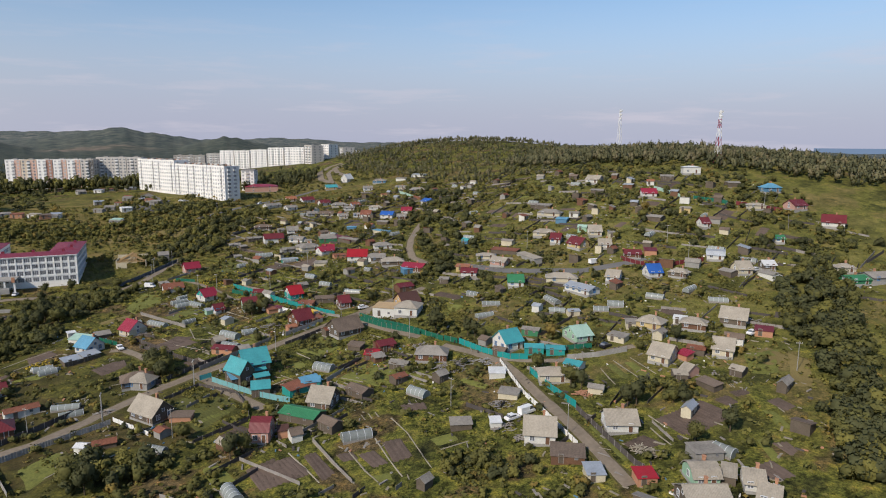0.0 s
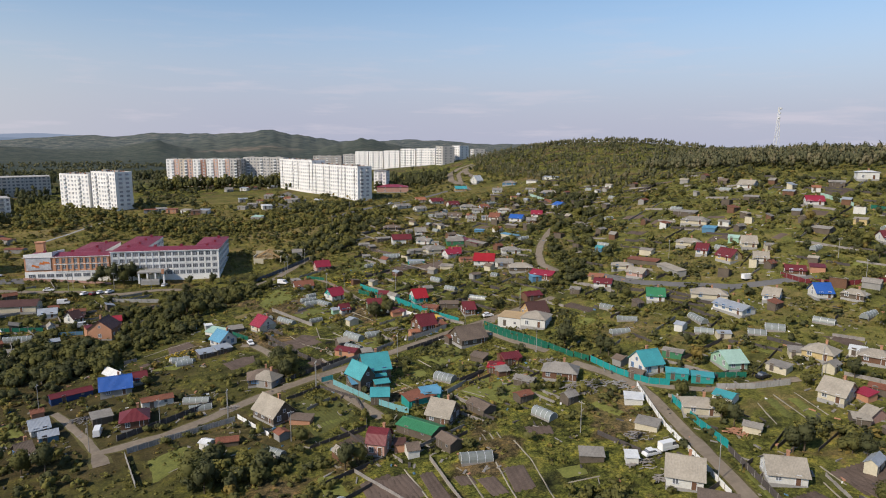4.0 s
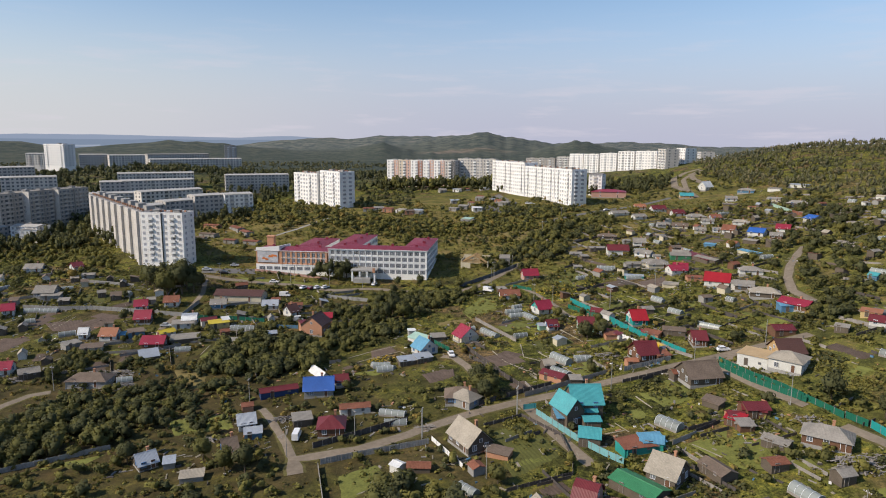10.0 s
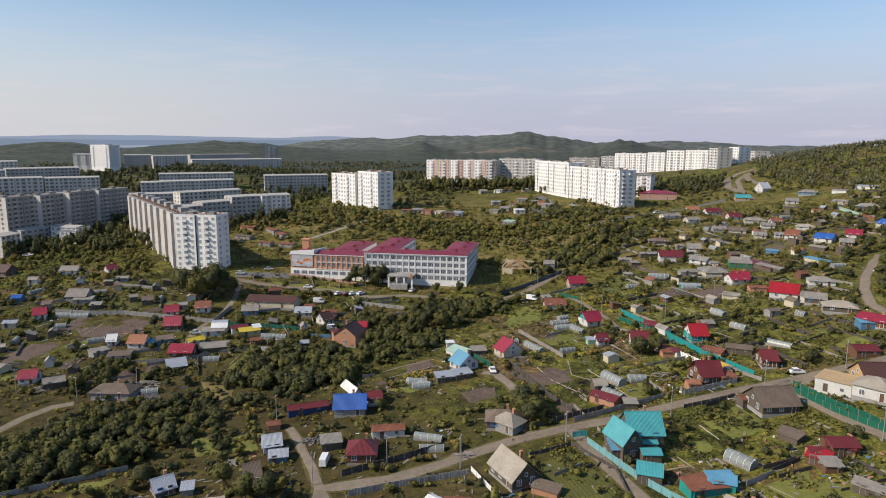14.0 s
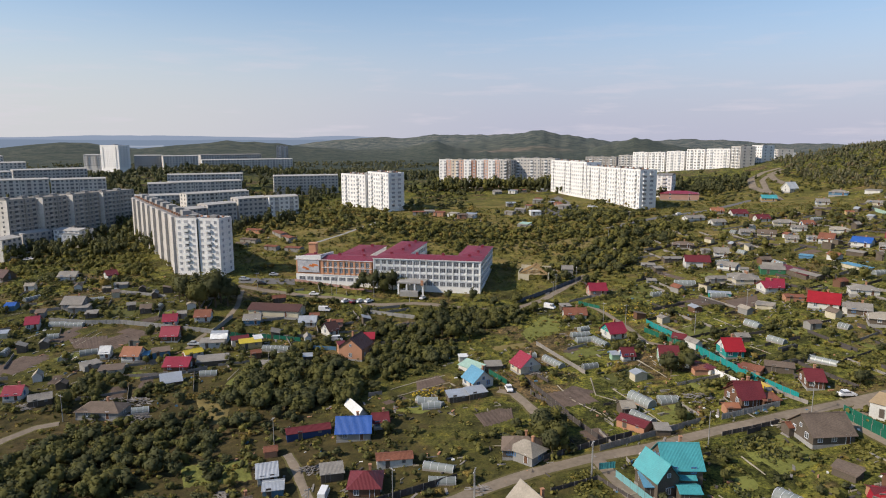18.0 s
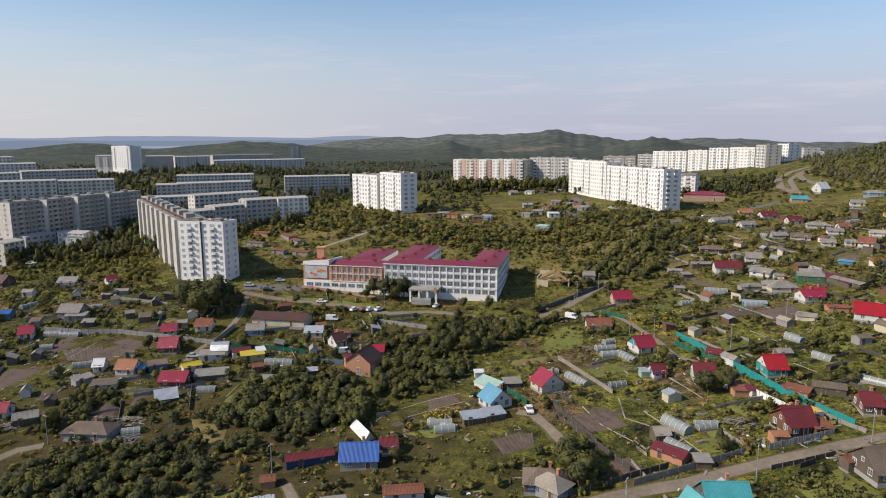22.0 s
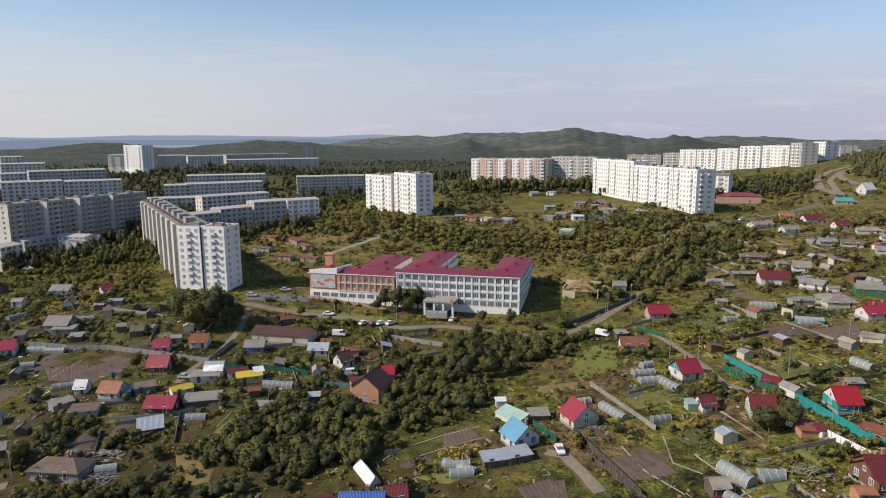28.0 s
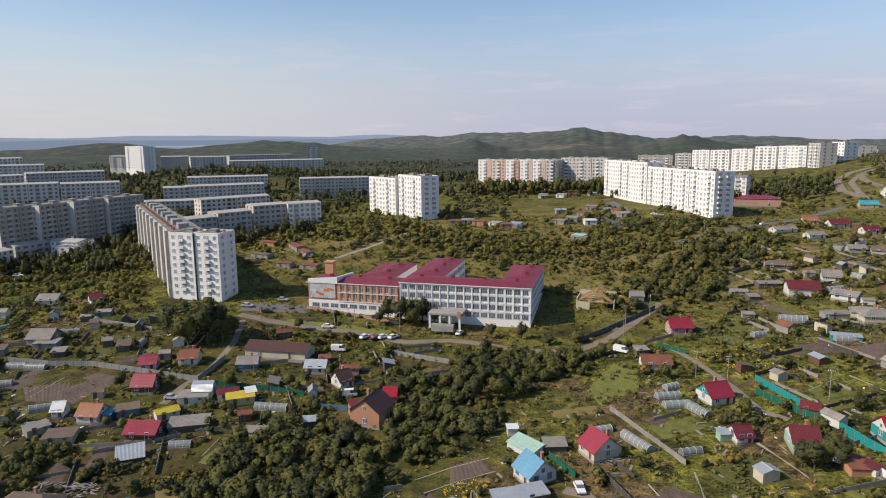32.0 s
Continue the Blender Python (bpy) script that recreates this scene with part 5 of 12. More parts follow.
greenhouse(12.0, 239.8, 22, 6.4, 2.5, 1.6)
greenhouse(12.9, 234.5, 20, 5.3, 2.5, 1.6)
greenhouse(18.1, 231.9, -60, 7.9, 2.5, 1.6)
greenhouse(2.6, 215.3, -55, 9.0, 2.5, 1.6)
greenhouse(25.2, 186.6, -57, 6.3, 2.5, 1.6)
greenhouse(-5.1, 220.6, 28, 4.6, 2.5, 1.6)
greenhouse(68.1, 240.7, -62, 5.8, 2.5, 1.6)
greenhouse(57.4, 295.6, -0, 8.2, 2.5, 1.6)
greenhouse(66.6, 277.0, 8, 7.1, 2.5, 1.6)
greenhouse(31.4, 185.9, 20, 4.7, 2.0, 1.2)
greenhouse(13.4, 211.2, 23, 4.7, 2.0, 1.5)
greenhouse(13.5, 245.4, 33, 3.8, 2.3, 1.6)
house(80.3, 292.6, 4, 9.8, 6.5, 2.08, 3.74, "hip", "cream", "slate")
house(60.7, 227.9, 10, 4.1, 3.7, 1.76, 2.5, "gable", "wood", "slate", "shed")
house(20.3, 181.0, 16, 3.5, 3.7, 1.92, 3.12, "gable", "wood", "beige", "shed")
house(48.8, 184.4, 18, 4.6, 6.5, 2.56, 4.52, "gable", "brown", "maroon")
house(43.7, 204.5, 7, 4.8, 3.7, 1.44, 2.03, "shed", "brick", "rust", "shed")
house(70.6, 298.0, 10, 6.8, 4.4, 1.6, 2.34, "gable", "grey", "slate", "shed")
house(93.6, 303.4, -7, 9.3, 5.9, 2.08, 3.12, "gable", "green", "slate", "shed")
house(85.2, 278.9, 11, 7.1, 5.8, 2.08, 3.43, "gable", "white", "crimson")
house(77.4, 258.6, -13, 5.7, 3.0, 1.28, 1.72, "shed", "cream", "slate", "shed")
house(45.2, 302.1, 2, 3.8, 2.2, 1.28, 1.72, "shed", "grey", "slate", "shed")
house(54.7, 203.1, 16, 2.5, 2.2, 1.6, 2.03, "shed", "brick", "crimson", "shed")

# houses west of the gully
house(-62.7, 222.4, 80, 8.2, 7.2, 4.16, 6.55, "gable", "brick", "brown")
house(-60.6, 231.5, 13, 3.7, 5.2, 3.2, 4.06, "shed", "brick", "red", "shed")
house(-68.5, 225.0, 33, 2.5, 3.0, 3.2, 3.59, "shed", "brick", "maroon", "shed")
house(-133.5, 229.0, 14, 5.8, 5.4, 2.24, 4.21, "gable", "brown", "crimson")
house(-137.1, 211.9, 6, 5.8, 5.0, 2.24, 3.9, "gable", "white", "orange")
house(-133.9, 212.5, 22, 3.6, 3.0, 1.76, 2.18, "shed", "blue", "sky", "shed")
house(-147.5, 212.2, 17, 2.9, 3.6, 2.08, 3.43, "gable", "white", "white", chimney=False)
house(-117.7, 207.0, 9, 7.7, 5.8, 2.08, 3.59, "gable", "brown", "crimson")
house(-141.0, 241.2, 22, 4.7, 4.7, 2.24, 3.74, "gable", "white", "crimson")
house(-130.8, 247.2, 16, 5.6, 5.0, 2.24, 3.74, "gable", "white", "rust")
house(-114.6, 228.9, 14, 5.1, 5.0, 2.4, 4.37, "gambrel", "white", "silver")
house(-115.8, 225.4, 19, 8.0, 4.4, 1.92, 2.5, "shed", "white", "slate", "shed")
house(-102.2, 226.6, 30, 7.4, 3.7, 2.08, 2.65, "shed", "yellow", "yellow", "shed")
house(-107.0, 228.4, 32, 5.8, 4.4, 2.4, 3.12, "gable", "white", "maroon", "shed")
house(-100.7, 229.6, 36, 2.7, 3.0, 2.24, 2.81, "shed", "wood", "white", "shed")
house(-118.3, 216.5, 49, 5.8, 3.7, 1.76, 2.65, "gable", "white", "yellow", "shed")
house(-104.9, 257.0, -1, 20.6, 6.5, 2.88, 4.21, "gable", "cream", "brown", chimney=False)
house(-110.8, 247.4, 15, 6.0, 4.3, 2.08, 3.28, "gable", "blue", "slate")
house(-89.1, 249.1, 10, 6.1, 4.3, 1.92, 3.12, "gable", "white", "silver", chimney=False)
house(-77.9, 241.2, 50, 4.1, 5.0, 2.24, 4.06, "gable", "white", "brown")
house(-78.6, 249.6, 14, 5.7, 3.7, 1.92, 2.5, "gable", "pink", "rust", "shed")
house(-129.7, 216.0, 36, 5.5, 3.7, 1.76, 2.34, "shed", "blue", "old", "shed")
house(-189.4, 252.5, 10, 8.1, 6.5, 2.4, 4.21, "gable", "grey", "slate")
house(-185.1, 249.0, 16, 7.5, 4.4, 1.92, 2.5, "shed", "grey", "slate", "shed")
house(-176.3, 244.2, 23, 4.1, 3.7, 1.6, 2.18, "shed", "wood", "slate", "shed")
house(-191.3, 231.5, 32, 4.2, 6.5, 2.4, 3.9, "gable", "white", "crimson")
house(-114.7, 197.0, 35, 6.1, 4.4, 0.96, 2.5, "shed", "wood", "silver", "shed")
house(-122.2, 175.3, 5, 12.2, 6.5, 2.24, 4.06, "hip", "grey", "old")
house(-109.0, 212.7, 25, 9.8, 5.2, 1.44, 2.03, "shed", "wood", "slate", "shed")
house(-147.0, 203.5, 61, 5.5, 3.7, 1.6, 2.03, "shed", "grey", "slate", "shed")
house(-90.3, 211.7, 3, 4.9, 3.0, 1.2, 1.56, "shed", "cream", "slate", "shed")
house(-138.0, 201.5, 25, 7.1, 5.9, 1.76, 1.87, "shed", "cream", "old", "shed")
house(-78.3, 218.5, 21, 3.0, 3.7, 1.6, 2.18, "gable", "wood", "silver", "shed")
greenhouse(-105.8, 203.7, 16, 5.2, 2.3, 1.6)
greenhouse(-92.0, 224.7, 2, 9.1, 2.7, 1.8)
greenhouse(-183.4, 234.4, 14, 5.8, 2.3, 1.6)
greenhouse(-176.5, 234.6, 9, 6.6, 2.3, 1.6)
greenhouse(-186.3, 260.4, 34, 5.9, 2.3, 1.6)
greenhouse(-216.7, 260.6, 79, 7.0, 2.3, 1.5)
house(-155.1, 181.3, 20, 4.8, 5.0, 2.08, 3.43, "gable", "white", "crimson")
house(-145.6, 179.7, 39, 5.9, 5.2, 1.76, 2.81, "gable", "wood", "slate", "shed")
house(-221.9, 290.5, 13, 7.8, 5.8, 1.92, 3.28, "gable", "white", "slate")
house(-260.4, 293.7, -4, 7.5, 6.5, 2.4, 4.68, "gable", "wood", "brown")
house(-200.4, 290.3, 50, 4.4, 5.8, 2.08, 3.43, "gable", "white", "maroon")
house(-186.2, 277.6, 22, 5.5, 4.4, 1.6, 2.18, "gable", "grey", "slate", "shed")
house(-216.0, 249.1, 19, 3.8, 5.2, 1.92, 2.81, "gable", "blue", "blue", "shed")
house(-170.1, 186.9, -13, 4.2, 4.4, 1.6, 2.34, "gable", "cream", "slate", "shed")
greenhouse(-148.9, 206.0, 29, 5.2, 2.3, 1.5)

# houses on the eastern slope
house(98.7, 120.9, 6, 6.4, 6.0, 3.0, 5.3, "gable", "white", "turq")
house(118.9, 112.6, -5, 5.6, 7.2, 2.24, 3.9, "gable", "mint", "mint")
house(141.4, 104.6, -61, 7.6, 6.5, 2.24, 4.06, "hip", "yellow", "beige")
house(150.4, 96.1, -53, 7.5, 5.8, 2.08, 3.59, "hip", "brown", "beige")
house(162.5, 91.5, -56, 7.4, 7.2, 2.24, 4.21, "gable", "wood", "beige")
house(143.8, 78.9, -53, 5.3, 6.5, 2.24, 4.06, "gable", "cream", "beige")
house(128.4, 86.0, -66, 5.8, 6.5, 2.24, 4.21, "gable", "cream", "beige")
house(95.5, 65.7, -27, 7.0, 5.8, 2.24, 3.9, "gable", "white", "beige")
house(78.0, 72.5, -34, 6.9, 6.5, 2.56, 4.68, "gable", "white", "beige")
house(97.8, 95.3, -26, 8.2, 5.8, 2.24, 3.74, "hip", "cream", "beige")
house(94.5, 40.6, -23, 5.1, 5.8, 2.08, 3.9, "gambrel", "mint", "beige")
house(100.9, 33.9, -41, 3.5, 5.0, 1.92, 3.12, "gable", "white", "beige")
house(99.4, 28.9, -56, 3.5, 5.0, 1.92, 3.12, "gable", "white", "beige")
house(88.5, 34.4, -25, 7.8, 7.2, 2.24, 3.9, "gable", "wood", "beige")
house(103.4, 113.4, -30, 5.6, 4.4, 1.92, 2.5, "gable", "teal", "turq", "shed")
house(107.7, 108.4, -33, 5.4, 3.0, 1.76, 2.03, "shed", "teal", "turq", "shed")
house(105.9, 96.7, -60, 4.7, 4.4, 1.92, 2.65, "gable", "white", "turq", "shed")
house(127.2, 75.3, -84, 2.9, 4.4, 1.76, 3.12, "gable", "pink", "beige", "shed")
house(123.8, 75.4, -33, 3.4, 4.4, 1.76, 2.34, "gable", "wood", "beige", "shed")
house(78.1, 62.0, -35, 7.1, 5.2, 1.6, 2.18, "shed", "brown", "old", "shed")
house(78.3, 53.3, -24, 3.6, 4.4, 1.6, 2.03, "shed", "cream", "silver", "shed")
house(85.5, 46.5, -22, 3.9, 3.7, 1.6, 2.03, "shed", "brick", "red", "shed")
house(101.4, 46.1, -19, 6.2, 4.4, 1.92, 2.18, "shed", "grey", "slate", "shed")
house(99.0, 37.8, -49, 2.6, 4.4, 1.6, 2.34, "shed", "wood", "beige", "shed")
house(137.0, 68.0, -73, 3.3, 3.7, 1.6, 2.34, "gable", "wood", "beige", "shed")
house(83.1, 94.3, -45, 5.1, 3.7, 1.28, 1.72, "shed", "cream", "slate", "shed")
house(102.4, 82.7, -49, 3.8, 3.0, 1.44, 2.03, "gable", "cream", "slate", "shed")
house(72.3, 83.0, -21, 2.5, 3.0, 1.6, 1.87, "shed", "white", "white", "shed")
house(65.1, 87.3, -20, 5.1, 3.0, 1.44, 2.03, "shed", "wood", "slate", "shed")
house(86.6, 106.7, -27, 4.4, 3.7, 1.44, 1.87, "shed", "white", "white", "shed")
house(136.9, 108.7, -33, 3.4, 3.7, 1.6, 2.18, "shed", "cream", "slate", "shed")
house(150.1, 101.4, -52, 3.8, 3.0, 1.6, 2.03, "shed", "white", "white", "shed")
house(162.0, 80.5, -53, 4.7, 3.7, 1.6, 2.18, "shed", "brick", "maroon", "shed")
house(138.5, 83.5, -58, 4.8, 3.7, 1.6, 2.18, "gable", "wood", "rust", "shed")
house(133.4, 82.9, -85, 3.5, 3.0, 1.44, 2.18, "shed", "brick", "crimson", "shed")
house(126.0, 67.5, -90, 5.8, 3.0, 1.28, 1.72, "shed", "wood", "old", "shed")
house(94.6, 118.3, -57, 3.8, 3.0, 1.6, 2.34, "gable", "wood", "old", "shed")
house(110.1, 125.0, -49, 5.5, 3.7, 1.76, 2.18, "gable", "green", "slate", "shed")
house(129.0, 128.4, -18, 3.9, 3.0, 1.6, 2.03, "gable", "cream", "silver", "shed")
house(127.6, 103.9, -67, 5.4, 3.7, 1.6, 2.03, "shed", "cream", "slate", "shed")
greenhouse(105.5, 44.6, -79, 4.5, 3.1, 2.0)
greenhouse(130.4, 142.6, -95, 8.2, 2.7, 1.6)
greenhouse(143.9, 124.6, -36, 5.3, 3.1, 2.0)
greenhouse(138.0, 124.9, -36, 5.0, 2.7, 1.6)
greenhouse(126.4, 133.9, -36, 5.4, 2.7, 1.6)
greenhouse(171.3, 105.7, -40, 6.1, 2.7, 1.5)
greenhouse(105.5, 147.5, 1, 6.4, 2.3, 1.5)
greenhouse(112.4, 155.2, -28, 6.4, 2.3, 1.5)
house(129.3, 165.6, -28, 5.8, 5.8, 2.07, 3.74, "gable", "white", "green")
house(158.3, 142.7, -52, 4.7, 5.8, 2.07, 3.6, "gable", "white", "beige")
house(171.1, 136.3, -17, 5.1, 5.1, 2.07, 4.03, "gable", "white", "blue")
house(177.8, 129.5, -66, 6.6, 4.5, 1.92, 3.31, "hip", "wood", "beige")
house(196.6, 118.1, -20, 5.2, 5.1, 2.07, 3.89, "gable", "cream", "beige")
house(206.6, 115.4, -29, 4.1, 5.1, 1.92, 2.88, "gable", "wood", "white")
house(143.8, 155.7, -33, 11.5, 6.4, 2.07, 3.6, "hip", "cream", "beige")
house(143.2, 142.1, -81, 11.8, 5.1, 1.92, 2.88, "gable", "white", "silver")
house(136.5, 201.5, -29, 8.2, 5.1, 1.92, 2.88, "hip", "cream", "beige")
house(136.8, 190.0, -57, 6.6, 5.1, 1.92, 3.02, "gable", "pink", "beige")
house(170.0, 180.2, -80, 7.3, 5.1, 2.07, 4.03, "gable", "yellow", "maroon")
house(183.8, 186.6, -30, 5.4, 6.4, 2.07, 3.89, "gable", "cream", "beige")
house(177.4, 171.7, -34, 5.0, 4.5, 1.92, 3.31, "gable", "white", "beige")
house(169.3, 204.7, -44, 9.6, 5.8, 1.92, 3.46, "hip", "cream", "beige")
house(167.7, 193.0, -45, 4.3, 5.8, 2.07, 3.74, "gable", "white", "maroon")
house(187.4, 226.3, -52, 11.6, 6.4, 1.92, 3.6, "hip", "cream", "slate")
house(233.5, 249.7, -62, 7.6, 6.4, 2.07, 3.74, "gable", "white", "beige")
house(232.3, 205.7, -30, 7.0, 5.1, 2.07, 3.6, "gable", "white", "crimson")
house(273.6, 218.3, -33, 9.0, 6.4, 3.7, 4.32, "hip", "white", "white")
house(279.5, 173.0, -16, 8.2, 6.0, 2.4, 4.4, "hip", "blue", "sky")
house(255.2, 161.2, -27, 7.8, 5.1, 1.92, 2.88, "hip", "cream", "beige")
house(269.1, 151.3, -6, 7.5, 5.8, 2.22, 3.89, "gable", "pink", "maroon")
house(264.8, 129.9, -56, 8.5, 6.4, 2.22, 4.32, "gable", "white", "maroon")
house(221.6, 159.8, -20, 3.5, 5.1, 2.07, 3.6, "gable", "white", "maroon")
house(199.6, 132.9, -46, 6.1, 5.1, 2.07, 3.89, "gambrel", "white", "silver")
house(231.8, 130.4, -35, 3.2, 4.5, 1.78, 2.59, "gable", "white", "green")
house(225.4, 98.8, -33, 6.3, 5.1, 1.92, 3.17, "hip", "cream", "beige")
house(226.2, 88.2, -16, 7.8, 6.4, 1.92, 2.88, "gable", "grey", "slate")
house(178.3, 155.6, -34, 6.2, 5.1, 1.78, 2.74, "gable", "brown", "maroon")
house(121.5, 189.0, -36, 6.3, 5.1, 1.92, 2.88, "gable", "white", "maroon")
house(218.8, 90.3, -18, 8.5, 5.1, 1.78, 2.59, "gable", "green", "green")
house(123.0, 197.6, -35, 5.6, 3.7, 1.63, 2.16, "shed", "yellow", "orange", "shed")
house(257.5, 219.1, -42, 6.6, 5.9, 1.78, 2.45, "gable", "wood", "slate", "shed")
house(246.2, 219.4, -39, 3.6, 4.4, 1.78, 2.59, "gable", "white", "orange", "shed")
house(192.1, 119.6, -91, 5.6, 4.4, 1.48, 2.16, "gable", "wood", "slate", "shed")
house(201.0, 109.6, -95, 6.9, 4.4, 1.48, 2.16, "gable", "white", "slate", "shed")
house(193.3, 214.0, -49, 4.5, 4.4, 1.78, 2.3, "gable", "white", "slate", "shed")
house(192.8, 241.9, -52, 10.4, 5.2, 1.63, 2.16, "shed", "wood", "slate", "shed")
house(183.9, 195.2, -44, 4.1, 4.4, 1.78, 2.59, "gable", "mint", "mint", "shed")
house(229.5, 178.0, -54, 4.7, 4.4, 1.63, 2.02, "shed", "yellow", "beige", "shed")
house(213.2, 180.2, -69, 7.6, 5.2, 1.48, 2.16, "gable", "wood", "slate", "shed")
house(187.5, 178.6, -30, 4.1, 4.4, 1.78, 2.45, "gable", "cream", "slate", "shed")
house(148.7, 185.8, -95, 16.1, 3.7, 1.48, 1.87, "shed", "grey", "beige", "shed")
house(146.2, 201.3, -51, 12.0, 5.2, 1.48, 1.87, "shed", "wood", "rust", "shed")
house(110.5, 189.9, -37, 3.7, 4.4, 1.63, 2.16, "gable", "wood", "slate", "shed")
house(141.6, 230.2, -59, 3.3, 3.0, 1.63, 2.45, "gable", "blue", "turq", "shed")
house(185.7, 153.3, -37, 4.7, 4.4, 1.48, 2.02, "shed", "brick", "maroon", "shed")
house(222.2, 232.8, -47, 6.5, 5.2, 1.48, 2.02, "gable", "wood", "slate", "shed")
house(273.0, 189.8, -27, 6.2, 5.2, 1.48, 2.02, "gable", "wood", "slate", "shed")
house(185.4, 213.2, -51, 5.3, 4.4, 1.48, 2.02, "shed", "blue", "sky", "shed")

# houses towards the hill road
house(67.9, 323.2, -2, 10.3, 6.4, 2.96, 4.61, "gable", "white", "maroon")
house(87.5, 280.9, -15, 5.8, 5.1, 2.07, 3.6, "gable", "white", "crimson")
house(94.4, 253.4, -24, 9.2, 7.0, 2.52, 4.61, "gable", "white", "red")
house(110.8, 262.8, -11, 8.8, 5.8, 2.07, 3.46, "hip", "white", "slate")
house(101.1, 243.4, -20, 6.5, 5.8, 2.07, 3.17, "gable", "wood", "slate")
house(68.5, 356.8, -5, 9.9, 5.8, 1.92, 3.31, "hip", "wood", "old")
house(94.6, 306.3, -17, 7.1, 5.1, 2.07, 3.17, "gable", "green", "slate")
house(80.1, 296.1, -14, 11.3, 6.4, 1.92, 3.31, "hip", "cream", "slate")
house(82.0, 337.5, -9, 6.1, 4.5, 2.07, 3.6, "gable", "white", "slate")
house(112.3, 421.8, 11, 9.1, 5.1, 2.07, 3.6, "gable", "white", "maroon")
house(102.9, 432.3, 6, 7.1, 4.5, 1.92, 3.17, "gable", "cream", "orange")
house(120.1, 404.6, 9, 7.2, 5.1, 1.92, 3.31, "gable", "white", "maroon")
house(126.6, 389.3, -9, 10.5, 5.8, 1.92, 3.46, "hip", "cream", "slate")
house(130.3, 343.5, -32, 6.1, 5.8, 2.22, 3.89, "gable", "white", "rust")
house(142.0, 359.0, -20, 8.4, 5.1, 1.92, 3.17, "hip", "white", "beige")
house(138.9, 328.4, -39, 7.5, 5.8, 2.22, 3.6, "gable", "white", "blue")
house(151.0, 327.2, -28, 6.1, 5.1, 2.07, 3.46, "gable", "white", "crimson")
house(184.3, 386.1, -30, 11.9, 5.8, 1.92, 3.46, "hip", "wood", "slate")
house(142.7, 315.6, -22, 5.2, 5.1, 1.92, 2.88, "gable", "brown", "slate")
house(168.3, 503.2, 34, 8.7, 5.8, 2.96, 5.9, "gable", "white", "white")
house(146.0, 476.0, -6, 9.0, 5.8, 2.22, 3.6, "gable", "tan", "turq")
house(183.6, 463.9, -27, 10.5, 5.8, 2.07, 3.6, "hip", "blue", "slate")
house(165.2, 440.6, -12, 6.8, 5.1, 1.92, 3.17, "gable", "white", "slate")
house(95.5, 400.6, 14, 7.6, 5.1, 1.92, 2.88, "gable", "white", "slate")
house(85.5, 413.3, 22, 11.4, 5.1, 1.78, 2.74, "gable", "white", "slate")
house(79.7, 315.2, -38, 7.8, 5.1, 1.92, 2.88, "gable", "white", "slate")
house(169.8, 336.3, -79, 7.1, 5.8, 1.92, 3.17, "gable", "cream", "blue")
house(135.3, 381.4, 2, 5.4, 5.1, 1.78, 3.02, "gable", "white", "rust")
house(128.5, 373.7, -11, 6.6, 4.5, 1.78, 2.59, "gable", "white", "slate")
house(111.5, 368.2, -15, 8.3, 5.1, 1.78, 2.88, "gable", "cream", "old")
house(103.5, 374.4, -1, 6.6, 5.1, 1.78, 2.74, "gable", "grey", "slate")
house(118.1, 352.9, -15, 5.4, 4.5, 1.78, 2.74, "gable", "cream", "slate")
house(125.8, 349.6, -14, 3.8, 3.8, 1.78, 2.45, "gable", "white", "slate")
house(183.3, 415.3, -39, 8.0, 4.5, 1.78, 2.45, "gable", "cream", "slate")
house(76.6, 344.7, 1, 3.7, 3.7, 1.63, 2.16, "gable", "grey", "slate", "shed")
house(59.2, 334.8, 10, 8.3, 5.2, 1.63, 2.16, "gable", "wood", "slate", "shed")
house(50.9, 320.5, 11, 3.7, 3.7, 1.48, 1.87, "shed", "wood", "slate", "shed")
house(100.9, 298.1, -76, 20.4, 4.4, 1.48, 2.02, "shed", "wood", "maroon", "shed")
house(103.0, 291.8, -66, 13.6, 4.4, 1.78, 2.3, "gable", "wood", "slate", "shed")
house(88.7, 264.9, -3, 6.2, 4.4, 1.63, 2.16, "gable", "brick", "rust", "shed")
house(77.5, 259.2, -29, 5.6, 3.7, 1.33, 1.73, "shed", "cream", "beige", "shed")
house(66.8, 278.2, -8, 8.0, 3.0, 1.18, 1.44, "shed", "teal", "silver", "shed")
house(69.8, 298.2, 6, 6.2, 4.4, 1.48, 2.02, "gable", "grey", "slate", "shed")
house(113.2, 320.9, -31, 5.3, 3.0, 1.18, 1.44, "shed", "blue", "sky", "shed")
house(122.7, 295.5, -70, 12.7, 3.0, 1.18, 1.44, "shed", "cream", "sky", "shed")
house(131.1, 315.3, -50, 7.0, 3.7, 1.48, 2.02, "gable", "wood", "slate", "shed")
house(159.9, 342.4, -23, 3.7, 3.7, 1.48, 2.02, "shed", "wood", "silver", "shed")
house(84.1, 309.3, -5, 3.6, 3.0, 1.48, 1.87, "gable", "white", "slate", "shed")
house(198.9, 453.4, -41, 8.2, 4.4, 1.48, 2.02, "shed", "white", "slate", "shed")
house(213.3, 450.7, -55, 12.9, 4.4, 1.48, 2.02, "shed", "white", "silver", "shed")
house(163.0, 399.5, -6, 3.9, 3.0, 1.78, 2.16, "gable", "yellow", "orange", "shed")
greenhouse(57.6, 296.6, -1, 8.2, 3.1, 2.0)

